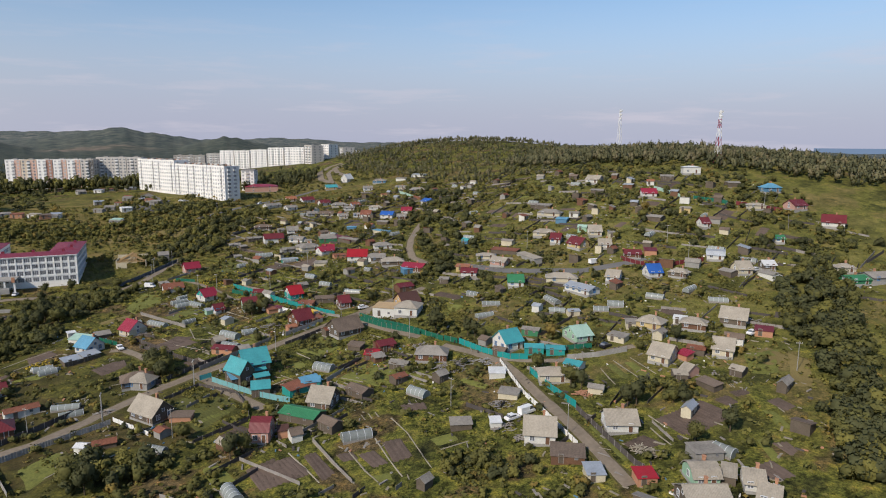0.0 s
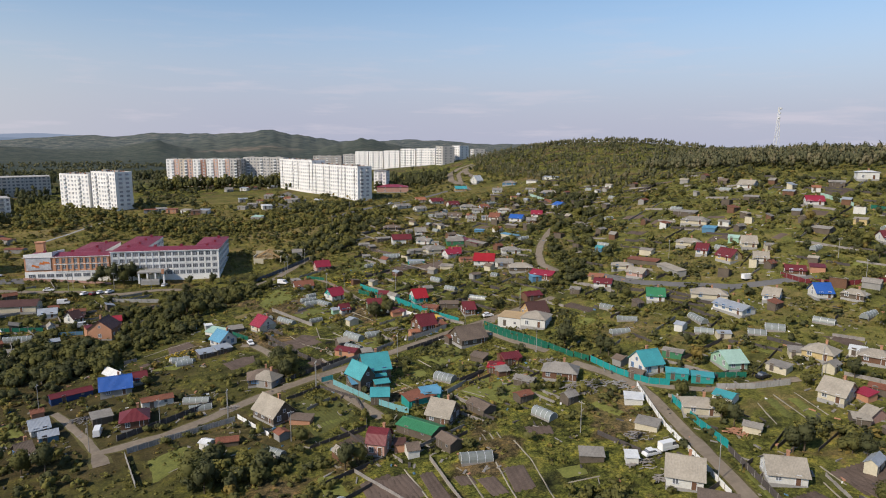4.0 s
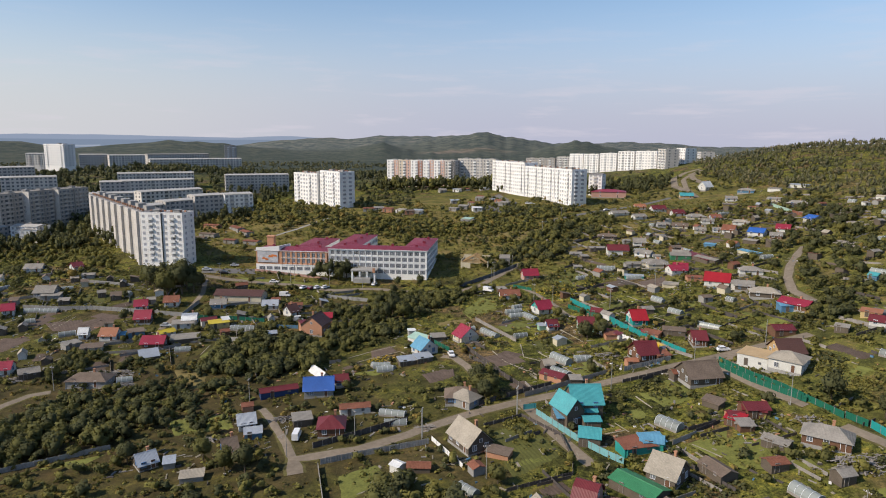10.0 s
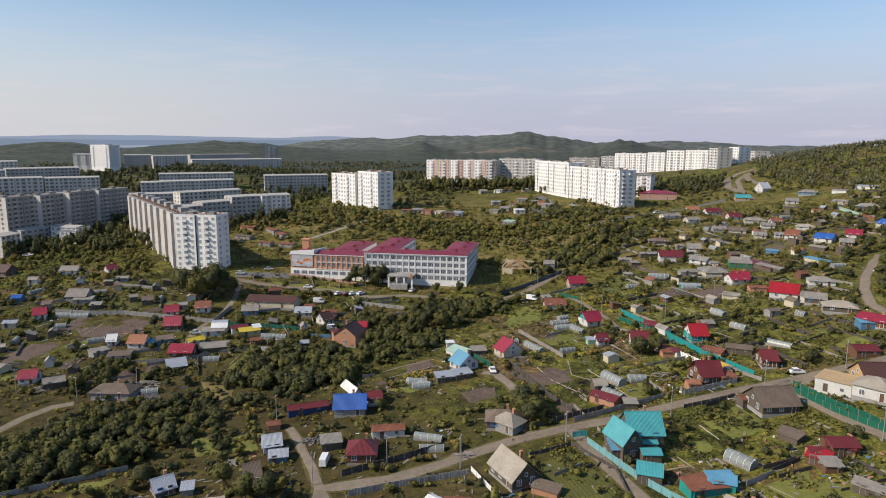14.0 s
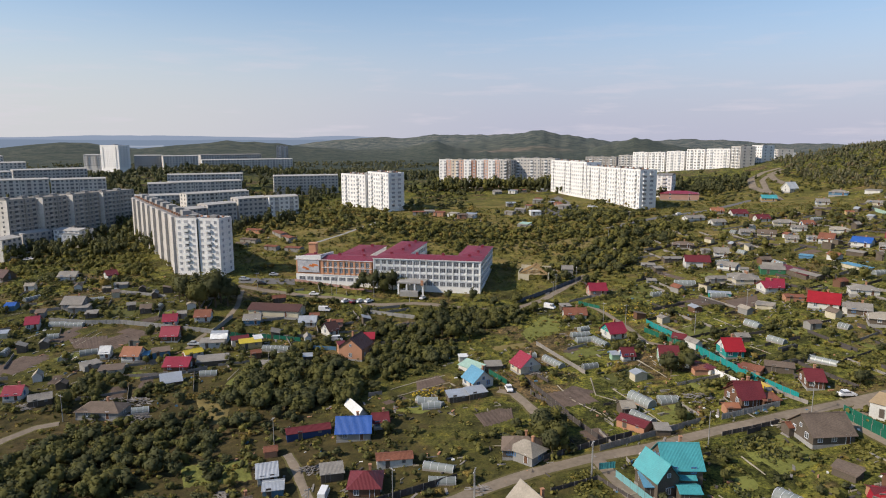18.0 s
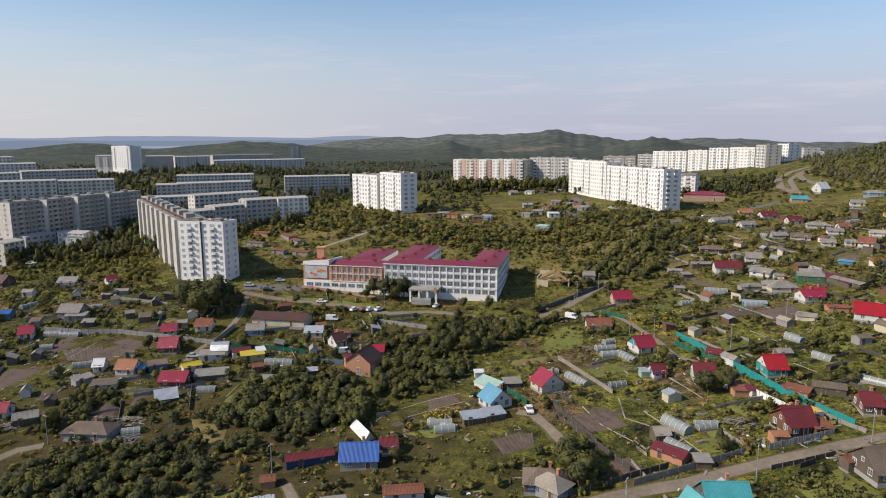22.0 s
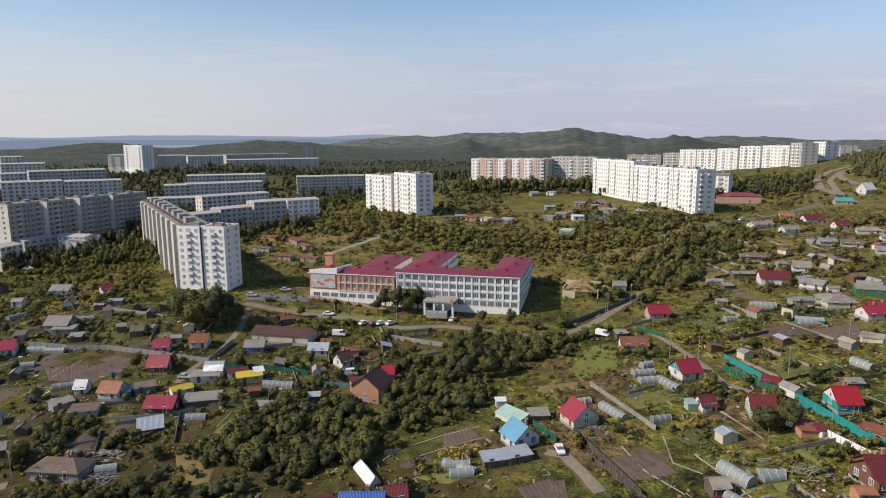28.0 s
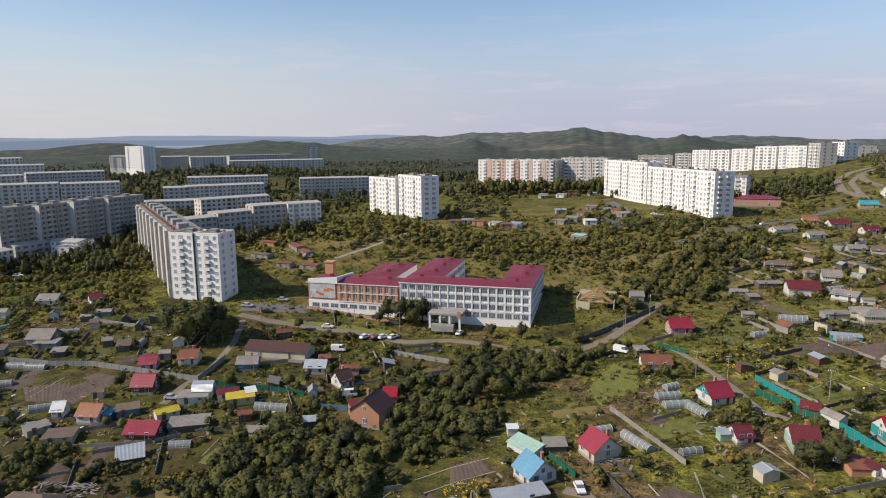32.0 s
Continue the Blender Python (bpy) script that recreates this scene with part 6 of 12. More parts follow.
# fences
fence([(35.3, 249.6), (42.8, 231.3), (49.4, 213.0), (55.6, 197.8), (62.3, 184.5)], 1.87, FENCE_TEAL, "teal sheet metal fence along the street")
fence([(69.6, 177.3), (73.4, 167.0), (78.7, 156.7), (85.1, 138.7)], 1.7, FENCE_GREEN, "dark green sheet metal fence beside the new house")
fence([(68.6, 173.8), (72.8, 162.7), (77.2, 154.6), (81.0, 148.1)], 1.7, FENCE_GREEN, "dark green sheet metal fence beside the new house")
fence([(88.3, 133.6), (90.8, 123.0), (95.1, 113.4), (99.2, 110.1)], 1.87, FENCE_TEAL, "teal sheet metal fence along the street")
fence([(95.0, 102.7), (93.5, 89.3), (93.1, 78.9)], 1.87, FENCE_TEAL, "teal sheet metal fence along the street")
fence([(92.6, 78.2), (90.3, 65.3), (87.8, 52.0), (87.9, 45.0)], 1.44, DARKWOOD, "dark weathered board fence")
fence([(91.8, 113.9), (86.5, 92.2), (84.8, 78.5), (82.6, 64.3)], 1.36, WHITE, "whitewashed plank fence beside the lane")
fence([(108.0, 103.0), (116.1, 98.7), (124.5, 96.3)], 1.53, CONC, "pale concrete panel fence")
fence([(107.2, 110.7), (118.3, 104.7)], 1.53, FENCE_GREEN, "dark green sheet metal fence")
fence([(-40.5, 135.2), (-32.1, 140.3), (-18.8, 148.9)], 1.53, DARKWOOD, "dark weathered board fence along the street")
fence([(-11.7, 138.3), (-7.2, 130.9), (-3.5, 124.8)], 1.19, WHITE, "low whitewashed upright plank fence")
fence([(-4.0, 193.1), (4.4, 180.6), (12.2, 167.0)], 1.44, DARKWOOD, "dark weathered board fence")
fence([(12.3, 161.6), (24.2, 167.8), (38.2, 174.9)], 1.53, GREYWOOD, "grey weathered board fence along the street")
fence([(42.1, 175.8), (50.2, 178.8), (57.0, 181.5)], 1.53, CONC, "pale concrete panel fence")
fence([(-114.6, 120.6), (-107.8, 125.1), (-99.4, 130.6), (-92.1, 135.3)], 1.36, CONC, "pale grey board fence across the weeds")
fence([(-189.7, 237.4), (-173.9, 236.9), (-160.7, 239.0), (-144.0, 237.9), (-121.2, 236.0)], 1.7, CONC, "pale concrete panel fence")
fence([(-121.2, 236.0), (-120.8, 251.1)], 1.7, CONC, "pale concrete panel fence")
fence([(-183.8, 270.6), (-158.2, 266.7)], 1.36, CONC, "pale concrete panel fence")
fence([(-114.3, 234.7), (-99.8, 234.6), (-86.4, 233.2)], 1.53, FENCE_GREEN, "dark green wire mesh fence")
fence([(-81.6, 227.2), (-71.1, 226.8)], 1.36, WALLS["blue"], "faded blue upright board fence")
fence([(33.5, 241.8), (38.6, 232.4), (43.8, 224.7)], 1.7, FENCE_GREEN, "dark green sheet metal fence")
fence([(46.1, 219.0), (50.5, 210.4), (53.1, 202.0), (56.1, 197.6)], 1.87, FENCE_TEAL, "teal sheet metal fence along the street")
fence([(46.2, 203.9), (49.5, 197.6), (52.9, 191.2)], 1.7, WHITE, "pale concrete panel fence")
fence([(-69.0, 264.4), (-49.9, 260.1)], 1.53, CONC, "pale concrete panel fence")
fence([(-11.0, 280.3), (0.2, 293.5), (16.2, 313.4)], 1.7, WALLS["navy_grey"], "grey-blue sheet fence by the ruined shed")
fence([(-2.8, 232.7), (4.5, 219.3), (11.7, 206.4)], 1.27, GREYWOOD, "grey weathered board fence")
fence([(-5.8, 202.3), (0.5, 190.0), (6.0, 179.0)], 1.44, DARKWOOD, "dark weathered board fence")
fence([(-16.8, 208.2), (-11.0, 200.1)], 1.53, FENCE_GREEN, "dark green sheet metal fence")
fence([(13.3, 277.7), (20.9, 270.2)], 1.36, FENCE_GREEN, "dark green sheet metal fence")
fence([(102.6, 62.6), (100.6, 54.0)], 0.85, GREYWOOD, "low grey board fence")
fence([(173.3, 156.5), (174.9, 146.8), (183.7, 138.5), (194.6, 134.1)], 1.7, ROOFS["maroon"], "maroon sheet metal fence")
fence([(252.5, 169.5), (256.6, 160.2), (261.5, 152.0)], 1.87, ROOFS["maroon"], "maroon sheet metal fence")
fence([(241.9, 212.1), (241.4, 193.4)], 1.7, ROOFS["mint"], "pale green sheet metal fence")
fence([(244.0, 187.4), (251.4, 170.4)], 1.7, FENCE_GREEN, "dark green sheet metal fence")
fence([(175.7, 403.0), (173.3, 368.5)], 1.87, ROOFS["mint"], "pale mint sheet metal fence")
fence([(173.3, 368.5), (172.7, 336.4)], 1.87, ROOFS["rust"], "rust-red sheet metal fence")
fence([(-113.2, 297.2), (-92.6, 294.1), (-74.8, 290.2)], 1.19, WALLS["pink"], "low pale pink railing in front of the school")

# vegetable plots and lawns
patch("garden_bed", [(-179.7, 197.2), (-178.0, 208.5), (-164.2, 208.9), (-166.9, 194.7)], SOIL, "dug brown vegetable plot with furrows", "garden bed", rows=1.2)
patch("garden_bed", [(-172.1, 224.6), (-159.3, 229.9), (-150.4, 217.4), (-162.1, 215.8)], SOIL, "dug brown vegetable plot with furrows", "garden bed", rows=1.2)
patch("garden_bed", [(-160.7, 223.7), (-152.7, 233.8), (-144.6, 228.9), (-148.0, 216.6)], SOIL, "dug brown vegetable plot with furrows", "garden bed", rows=1.2)
patch("garden_bed", [(-178.9, 223.0), (-177.7, 235.0), (-170.9, 233.3), (-173.5, 221.5)], SOIL, "dug brown vegetable plot with furrows", "garden bed", rows=1.2)
patch("dry_grass", [(-103.9, 189.1), (-89.7, 189.3), (-84.1, 173.6), (-89.7, 170.4)], DRYGRASS, "patch of dry brown grass", "dry grass", rows=0)
patch("garden_bed", [(-38.7, 204.3), (-32.3, 208.4), (-28.6, 201.3), (-36.6, 194.2)], SOIL, "dug brown vegetable plot with furrows", "garden bed", rows=1.2)
patch("garden_bed", [(49.9, 275.5), (62.3, 278.6), (60.9, 266.9), (49.5, 265.5)], SOIL, "dug brown vegetable plot with furrows", "garden bed", rows=1.2)
patch("garden_bed", [(66.7, 272.6), (80.1, 276.5), (76.1, 260.8), (68.1, 259.3)], SOIL, "dug brown vegetable plot with furrows", "garden bed", rows=1.2)
patch("vegetable_plot", [(-9.2, 245.5), (-1.6, 264.7), (7.7, 255.2), (-4.2, 232.7)], LAWN, "bright green vegetable plot in rows", "garden bed", rows=1.4)
patch("vegetable_plot", [(-86.0, 152.5), (-70.8, 157.3), (-64.0, 145.6), (-78.6, 141.4)], LAWN, "bright green vegetable plot in rows", "garden bed", rows=1.4)
patch("lawn", [(146.6, 76.7), (159.7, 72.3), (143.7, 60.1), (138.7, 66.5)], LAWN, "mown bright green meadow", "lawn", rows=0)
patch("dry_grass", [(157.8, 70.9), (158.5, 61.9), (145.4, 51.6), (139.6, 55.9)], DRYGRASS, "patch of dry brown grass", "dry grass", rows=0)
patch("paving", [(-45.8, 347.1), (-34.0, 350.6), (-34.0, 341.2), (-46.8, 342.7)], CONC, "bare concrete sports ground", "paving", rows=0)
patch("paving", [(-140.4, 297.5), (-113.8, 302.0), (-109.3, 291.3), (-138.3, 288.1)], ASPH, "worn asphalt parking area", "paving", rows=0)
patch("paving", [(9.0, 495.3), (23.9, 468.8), (15.6, 424.3), (-3.9, 445.6)], ASPH, "worn asphalt parking area", "paving", rows=0)
patch("dry_grass", [(-65.0, 350.7), (-47.7, 350.0), (-49.9, 343.3), (-65.4, 345.0)], DRYGRASS, "strip of dry yellow grass", "dry grass", rows=0)
patch("lawn", [(-119.4, 287.3), (-74.5, 286.3), (-74.7, 277.7), (-112.3, 281.3)], LAWN, "mown grass verge in front of the school", "lawn", rows=0)

# trees

# garages and sheds near the blocks
house(95.8, 509.0, -8, 26.0, 18.0, 4.6, 6.2, "hip", "pink", "crimson", chimney=False)
house(-151.4, 373.6, -49, 14.6, 4.4, 1.92, 2.34, "gable", "grey", "rust", "shed")
house(-142.5, 364.5, -48, 13.2, 4.4, 1.92, 2.34, "gable", "grey", "rust", "shed")
house(-144.0, 344.8, -10, 7.1, 4.4, 1.92, 2.34, "gable", "grey", "rust", "shed")
house(-131.4, 344.4, -11, 8.9, 5.2, 1.92, 2.34, "gable", "grey", "rust", "shed")
house(-169.9, 381.1, -15, 10.3, 4.4, 1.92, 2.34, "gable", "brick", "rust", "shed")
house(-162.5, 358.0, -18, 11.0, 4.4, 1.92, 2.34, "gable", "grey", "old", "shed")
house(-163.1, 348.9, -10, 5.5, 3.7, 1.92, 2.34, "gable", "grey", "old", "shed")
house(-10.0, 460.7, -36, 5.2, 4.4, 1.92, 2.34, "gable", "grey", "rust", "shed")
house(-5.9, 440.9, -26, 7.4, 4.4, 1.92, 2.34, "gable", "grey", "silver", "shed")
house(-4.4, 496.2, -11, 4.7, 4.4, 1.92, 2.34, "gable", "grey", "rust", "shed")
house(4.8, 474.7, 32, 3.4, 4.4, 1.92, 2.34, "gable", "grey", "silver", "shed")
house(10.2, 456.4, -30, 6.3, 4.4, 1.92, 2.34, "gable", "grey", "slate", "shed")
house(-22.1, 439.4, -29, 6.2, 4.4, 1.92, 2.34, "gable", "grey", "slate", "shed")
house(-11.5, 407.8, -20, 8.2, 4.4, 1.92, 2.34, "gable", "grey", "slate", "shed")
house(-79.5, 426.9, 12, 8.2, 4.4, 1.92, 2.34, "gable", "grey", "rust", "shed")
house(-53.8, 426.7, 12, 4.7, 3.7, 1.92, 2.34, "gable", "grey", "silver", "shed")
house(-47.0, 425.4, -10, 4.8, 3.7, 1.92, 2.34, "gable", "grey", "slate", "shed")
house(-38.3, 554.0, 31, 6.6, 4.4, 1.92, 2.34, "gable", "grey", "slate", "shed")
house(-19.4, 562.6, 16, 12.4, 4.4, 1.92, 2.34, "gable", "grey", "rust", "shed")
house(-2.2, 565.3, 27, 7.9, 4.4, 1.92, 2.34, "gable", "grey", "silver", "shed")
house(10.4, 323.6, 3, 5.0, 5.2, 2.56, 3.9, "gable", "grey", "slate", "shed")
house(47.2, 326.2, 1, 5.8, 4.4, 1.76, 2.34, "gable", "grey", "slate", "shed")
patch("dry_grass", [(-18.7, 379.9), (40.4, 391.0), (28.2, 364.3), (-16.6, 365.7)], DRYGRASS, "strip of dry yellow grass", "dry grass", rows=0)
patch("dry_grass", [(-23.3, 344.4), (1.2, 346.2), (-1.9, 329.8), (-21.2, 334.2)], DRYGRASS, "strip of dry yellow grass", "dry grass", rows=0)
patch("dry_grass", [(-140.7, 384.1), (-113.6, 403.3), (-99.4, 393.0), (-126.7, 366.7)], DRYGRASS, "strip of dry yellow grass", "dry grass", rows=0)

# garden plots, lawns and plank paths
patch("vegetable_plot", [(1.7, 142.2), (10.7, 147.8), (20.5, 129.5), (7.9, 118.9)], CROPG, "dark green potato rows", "garden bed", rows=1.1)
patch("lawn", [(-32.5, 122.9), (-22.9, 128.3), (-18.7, 120.9), (-28.4, 108.3)], LAWN, "bright green mown grass", "lawn", rows=0)
patch("lawn", [(5.7, 102.8), (11.1, 102.7), (15.1, 89.0), (6.8, 91.9)], LAWN, "bright green mown grass", "lawn", rows=0)
patch("garden_bed", [(15.6, 97.6), (23.0, 99.5), (20.5, 86.4), (17.0, 87.3)], SOIL, "dug brown vegetable plot with furrows", "garden bed", rows=1.3)
patch("garden_bed", [(-19.1, 182.2), (-11.7, 186.0), (-7.4, 177.4), (-14.6, 172.0)], SOIL, "dug brown vegetable plot with furrows", "garden bed", rows=1.1)
patch("garden_bed", [(-0.3, 195.1), (9.2, 197.4), (14.9, 186.6), (4.7, 183.0)], SOIL, "dug brown vegetable plot with furrows", "garden bed", rows=1.3)
strip("path", [(-44.8, 196.7), (-38.2, 202.1), (-30.2, 207.1)], 0.4, PLANKS, "pale plank path between the beds")
strip("path", [(-41.7, 192.1), (-35.1, 197.2), (-28.0, 201.7)], 0.4, PLANKS, "pale plank path between the beds")
strip("path", [(-27.0, 113.4), (-22.9, 116.5)], 0.4, PLANKS, "pale plank path between the beds")
patch("garden_bed", [(21.7, 96.8), (24.7, 98.7), (27.0, 85.7), (22.6, 84.3)], SOIL, "dug brown vegetable plot with furrows", "garden bed", rows=1.1)
patch("garden_bed", [(28.0, 97.0), (31.3, 96.9), (33.1, 83.6), (29.4, 81.1)], SOIL, "dug brown vegetable plot with furrows", "garden bed", rows=1.3)
patch("garden_bed", [(34.5, 94.0), (38.9, 92.3), (39.5, 86.2), (35.8, 86.3)], SOIL, "dug brown vegetable plot with furrows", "garden bed", rows=1.3)
patch("garden_bed", [(39.0, 90.7), (43.5, 90.3), (44.7, 81.1), (40.8, 80.7)], SOIL, "dug brown vegetable plot with furrows", "garden bed", rows=1.3)
patch("garden_bed", [(46.1, 92.9), (51.0, 92.3), (50.2, 80.5), (45.0, 80.3)], SOIL, "dug brown vegetable plot with furrows", "garden bed", rows=1.3)
patch("lawn", [(37.5, 80.1), (44.7, 79.6), (43.7, 73.8), (39.1, 76.0)], LAWN, "bright green mown grass", "lawn", rows=0)
patch("lawn", [(55.4, 87.8), (64.1, 88.4), (63.2, 80.9), (55.0, 81.0)], LAWN, "bright green mown grass", "lawn", rows=0)
patch("lawn", [(50.0, 133.3), (61.7, 134.9), (62.1, 124.4), (54.5, 119.5)], LAWN, "bright green mown grass", "lawn", rows=0)
patch("lawn", [(41.3, 164.1), (54.0, 169.5), (59.5, 155.5), (46.7, 149.0)], LAWN, "bright green mown grass", "lawn", rows=0)
patch("vegetable_plot", [(58.5, 75.9), (65.6, 76.6), (66.2, 71.5), (59.2, 70.8)], CROPG, "dark green potato rows", "garden bed", rows=1.1)
strip("path", [(52.5, 101.5), (53.1, 92.2), (52.3, 83.1), (51.6, 74.9)], 0.4, PLANKS, "pale plank path between the beds")
strip("path", [(32.0, 100.7), (33.2, 89.5), (35.1, 78.3)], 0.4, PLANKS, "pale plank path between the beds")
strip("path", [(45.5, 94.2), (44.9, 83.4), (44.9, 75.2)], 0.4, PLANKS, "pale plank path between the beds")
strip("path", [(38.1, 92.0), (38.7, 81.8), (39.7, 75.9)], 0.4, PLANKS, "pale plank path between the beds")
strip("path", [(25.6, 98.5), (27.4, 90.0), (28.6, 82.4)], 0.4, PLANKS, "pale plank path between the beds")
strip("path", [(46.4, 107.2), (46.5, 104.0)], 0.4, PLANKS, "pale plank path between the beds")
strip("path", [(48.2, 107.0), (48.2, 103.8)], 0.4, PLANKS, "pale plank path between the beds")
strip("path", [(50.0, 106.8), (50.0, 103.7)], 0.4, PLANKS, "pale plank path between the beds")
strip("path", [(56.3, 80.9), (63.7, 80.6)], 0.4, PLANKS, "pale plank path between the beds")
patch("garden_bed", [(91.1, 60.7), (97.2, 61.3), (98.9, 53.1), (91.7, 54.6)], SOIL, "dug brown vegetable plot with furrows", "garden bed", rows=0.9)
patch("garden_bed", [(104.8, 64.6), (112.6, 64.5), (108.9, 53.2), (104.0, 53.2)], SOIL, "dug brown vegetable plot with furrows", "garden bed", rows=1.1)
patch("garden_bed", [(113.5, 64.2), (118.8, 61.9), (118.6, 54.6), (112.1, 55.0)], SOIL, "dug brown vegetable plot with furrows", "garden bed", rows=0.9)
patch("garden_bed", [(121.6, 64.1), (126.6, 63.6), (125.4, 56.1), (122.1, 56.8)], SOIL, "dug brown vegetable plot with furrows", "garden bed", rows=1.3)
patch("garden_bed", [(127.6, 64.0), (132.1, 63.1), (131.2, 58.2), (127.1, 58.7)], SOIL, "dug brown vegetable plot with furrows", "garden bed", rows=0.9)
patch("garden_bed", [(130.8, 56.4), (134.6, 55.3), (133.8, 47.7), (130.0, 47.4)], SOIL, "dug brown vegetable plot with furrows", "garden bed", rows=0.9)
patch("garden_bed", [(116.5, 43.3), (119.9, 41.2), (117.9, 36.1), (115.1, 34.9)], SOIL, "dug brown vegetable plot with furrows", "garden bed", rows=0.9)
patch("garden_bed", [(151.0, 116.4), (157.0, 111.7), (156.7, 103.9), (152.3, 104.7)], SOIL, "dug brown vegetable plot with furrows", "garden bed", rows=1.1)
patch("lawn", [(113.7, 95.5), (117.7, 93.7), (114.9, 81.8), (111.4, 82.8)], LAWN, "bright green mown grass", "lawn", rows=0)
patch("lawn", [(118.6, 93.0), (122.5, 91.2), (119.7, 78.5), (115.5, 79.1)], LAWN, "bright green mown grass", "lawn", rows=0)
patch("lawn", [(126.4, 54.9), (129.5, 50.1), (124.8, 41.0), (122.3, 44.7)], LAWN, "bright green mown grass", "lawn", rows=0)
patch("lawn", [(115.2, 46.4), (117.8, 44.8), (113.0, 35.0), (109.5, 36.2)], LAWN, "bright green mown grass", "lawn", rows=0)
patch("lawn", [(91.4, 77.5), (92.5, 76.8), (88.7, 52.7), (86.0, 52.5)], LAWN, "bright green mown grass", "lawn", rows=0)
patch("vegetable_plot", [(101.5, 65.3), (105.0, 65.0), (103.8, 57.4), (100.8, 58.1)], CROPG, "dark green potato rows", "garden bed", rows=1.1)
patch("dry_grass", [(146.0, 74.7), (158.0, 76.4), (155.5, 62.9), (144.6, 65.1)], DRYGRASS, "meadow of yellowing grass", "dry grass", rows=0)
strip("path", [(111.7, 92.4), (110.1, 87.3), (108.7, 82.6)], 0.4, PLANKS, "pale plank path between the beds")
strip("path", [(117.6, 94.1), (116.8, 87.9), (116.0, 82.0)], 0.4, PLANKS, "pale plank path between the beds")
strip("path", [(100.8, 61.2), (99.9, 57.1), (99.3, 53.1)], 0.4, PLANKS, "pale plank path between the beds")
strip("path", [(104.4, 65.8), (103.7, 58.8)], 0.4, PLANKS, "pale plank path between the beds")
strip("path", [(122.4, 92.7), (121.0, 80.8)], 0.4, PLANKS, "pale plank path between the beds")
patch("garden_bed", [(-0.4, 192.9), (6.9, 199.2), (15.1, 193.3), (7.4, 186.4)], SOIL, "dug brown vegetable plot with furrows", "garden bed", rows=1.1)
patch("garden_bed", [(-12.2, 185.0), (-8.9, 185.9), (-7.7, 177.3), (-11.3, 175.7)], SOIL, "dug brown vegetable plot with furrows", "garden bed", rows=0.9)
patch("lawn", [(40.4, 164.4), (52.7, 169.7), (54.8, 158.8), (43.3, 154.1)], LAWN, "bright green mown grass", "lawn", rows=0)
patch("lawn", [(46.1, 132.4), (60.1, 139.8), (55.1, 126.6), (51.6, 125.1)], LAWN, "bright green mown grass", "lawn", rows=0)
patch("lawn", [(35.4, 150.2), (43.2, 153.8), (42.8, 144.8), (36.0, 143.9)], LAWN, "bright green mown grass", "lawn", rows=0)
patch("lawn", [(29.5, 185.1), (39.4, 188.1), (40.0, 183.4), (30.3, 179.6)], LAWN, "bright green mown grass", "lawn", rows=0)
patch("vegetable_plot", [(14.1, 204.5), (27.2, 213.2), (31.7, 200.6), (21.1, 195.3)], CROPG, "dark green potato rows", "garden bed", rows=1.1)
strip("path", [(28.0, 216.3), (33.7, 202.7)], 0.4, PLANKS, "pale plank path between the beds")
strip("path", [(18.6, 195.2), (22.7, 187.2), (29.2, 172.4)], 0.4, PLANKS, "pale plank path between the beds")
strip("path", [(3.5, 198.8), (7.5, 188.5), (14.3, 179.9)], 0.4, PLANKS, "pale plank path between the beds")
strip("path", [(33.6, 144.0), (36.1, 139.1)], 0.4, PLANKS, "pale plank path between the beds")
strip("path", [(30.2, 138.7), (35.1, 140.1)], 0.4, PLANKS, "pale plank path between the beds")
strip("path", [(48.7, 132.0), (53.3, 125.8)], 0.4, PLANKS, "pale plank path between the beds")
strip("path", [(41.8, 158.5), (44.4, 151.2)], 0.4, PLANKS, "pale plank path between the beds")
fence([(40.1, 167.7), (47.3, 170.3), (54.1, 172.9)], 1.1, DARKWOOD, "dark weathered board fence")
fence([(44.4, 132.1), (50.9, 136.1)], 1.27, CONC, "pale concrete panel fence")
fence([(-36.6, 127.3), (-27.5, 131.1), (-12.1, 136.6)], 1.44, CONC, "grey concrete panel fence along the street")
fence([(-36.7, 125.5), (-31.6, 110.2)], 1.36, CONC, "pale concrete panel fence")
fence([(-0.4, 157.5), (12.1, 164.5), (20.3, 168.6)], 1.36, DARKWOOD, "dark weathered board fence")
fence([(1.1, 144.8), (10.9, 149.8), (19.7, 138.7), (21.2, 127.4), (20.4, 121.0), (6.0, 115.1)], 0.94, DARKWOOD, "low dark board fence round the potato field")
fence([(32.0, 100.9), (33.7, 85.6), (34.7, 78.8)], 0.94, GREYWOOD, "low grey board fence")
fence([(85.6, 139.0), (88.0, 134.1)], 1.7, FENCE_GREEN, "dark green sheet metal fence")
patch("lawn", [(-3.8, 252.1), (1.8, 259.5), (6.9, 246.8), (-0.5, 237.1)], LAWN, "bright green mown grass", "lawn", rows=0)
patch("lawn", [(4.2, 225.1), (17.0, 231.1), (20.1, 222.7), (7.7, 215.3)], LAWN, "bright green mown grass", "lawn", rows=0)
patch("lawn", [(26.7, 294.4), (45.1, 301.9), (49.9, 284.1), (31.3, 273.7)], LAWN, "bright green mown grass", "lawn", rows=0)
patch("lawn", [(45.1, 245.2), (56.0, 248.7), (58.2, 234.0), (46.0, 228.9)], LAWN, "bright green mown grass", "lawn", rows=0)
patch("garden_bed", [(69.7, 272.4), (76.6, 273.9), (77.0, 264.8), (69.6, 260.6)], SOIL, "dug brown vegetable plot with furrows", "garden bed", rows=1.1)
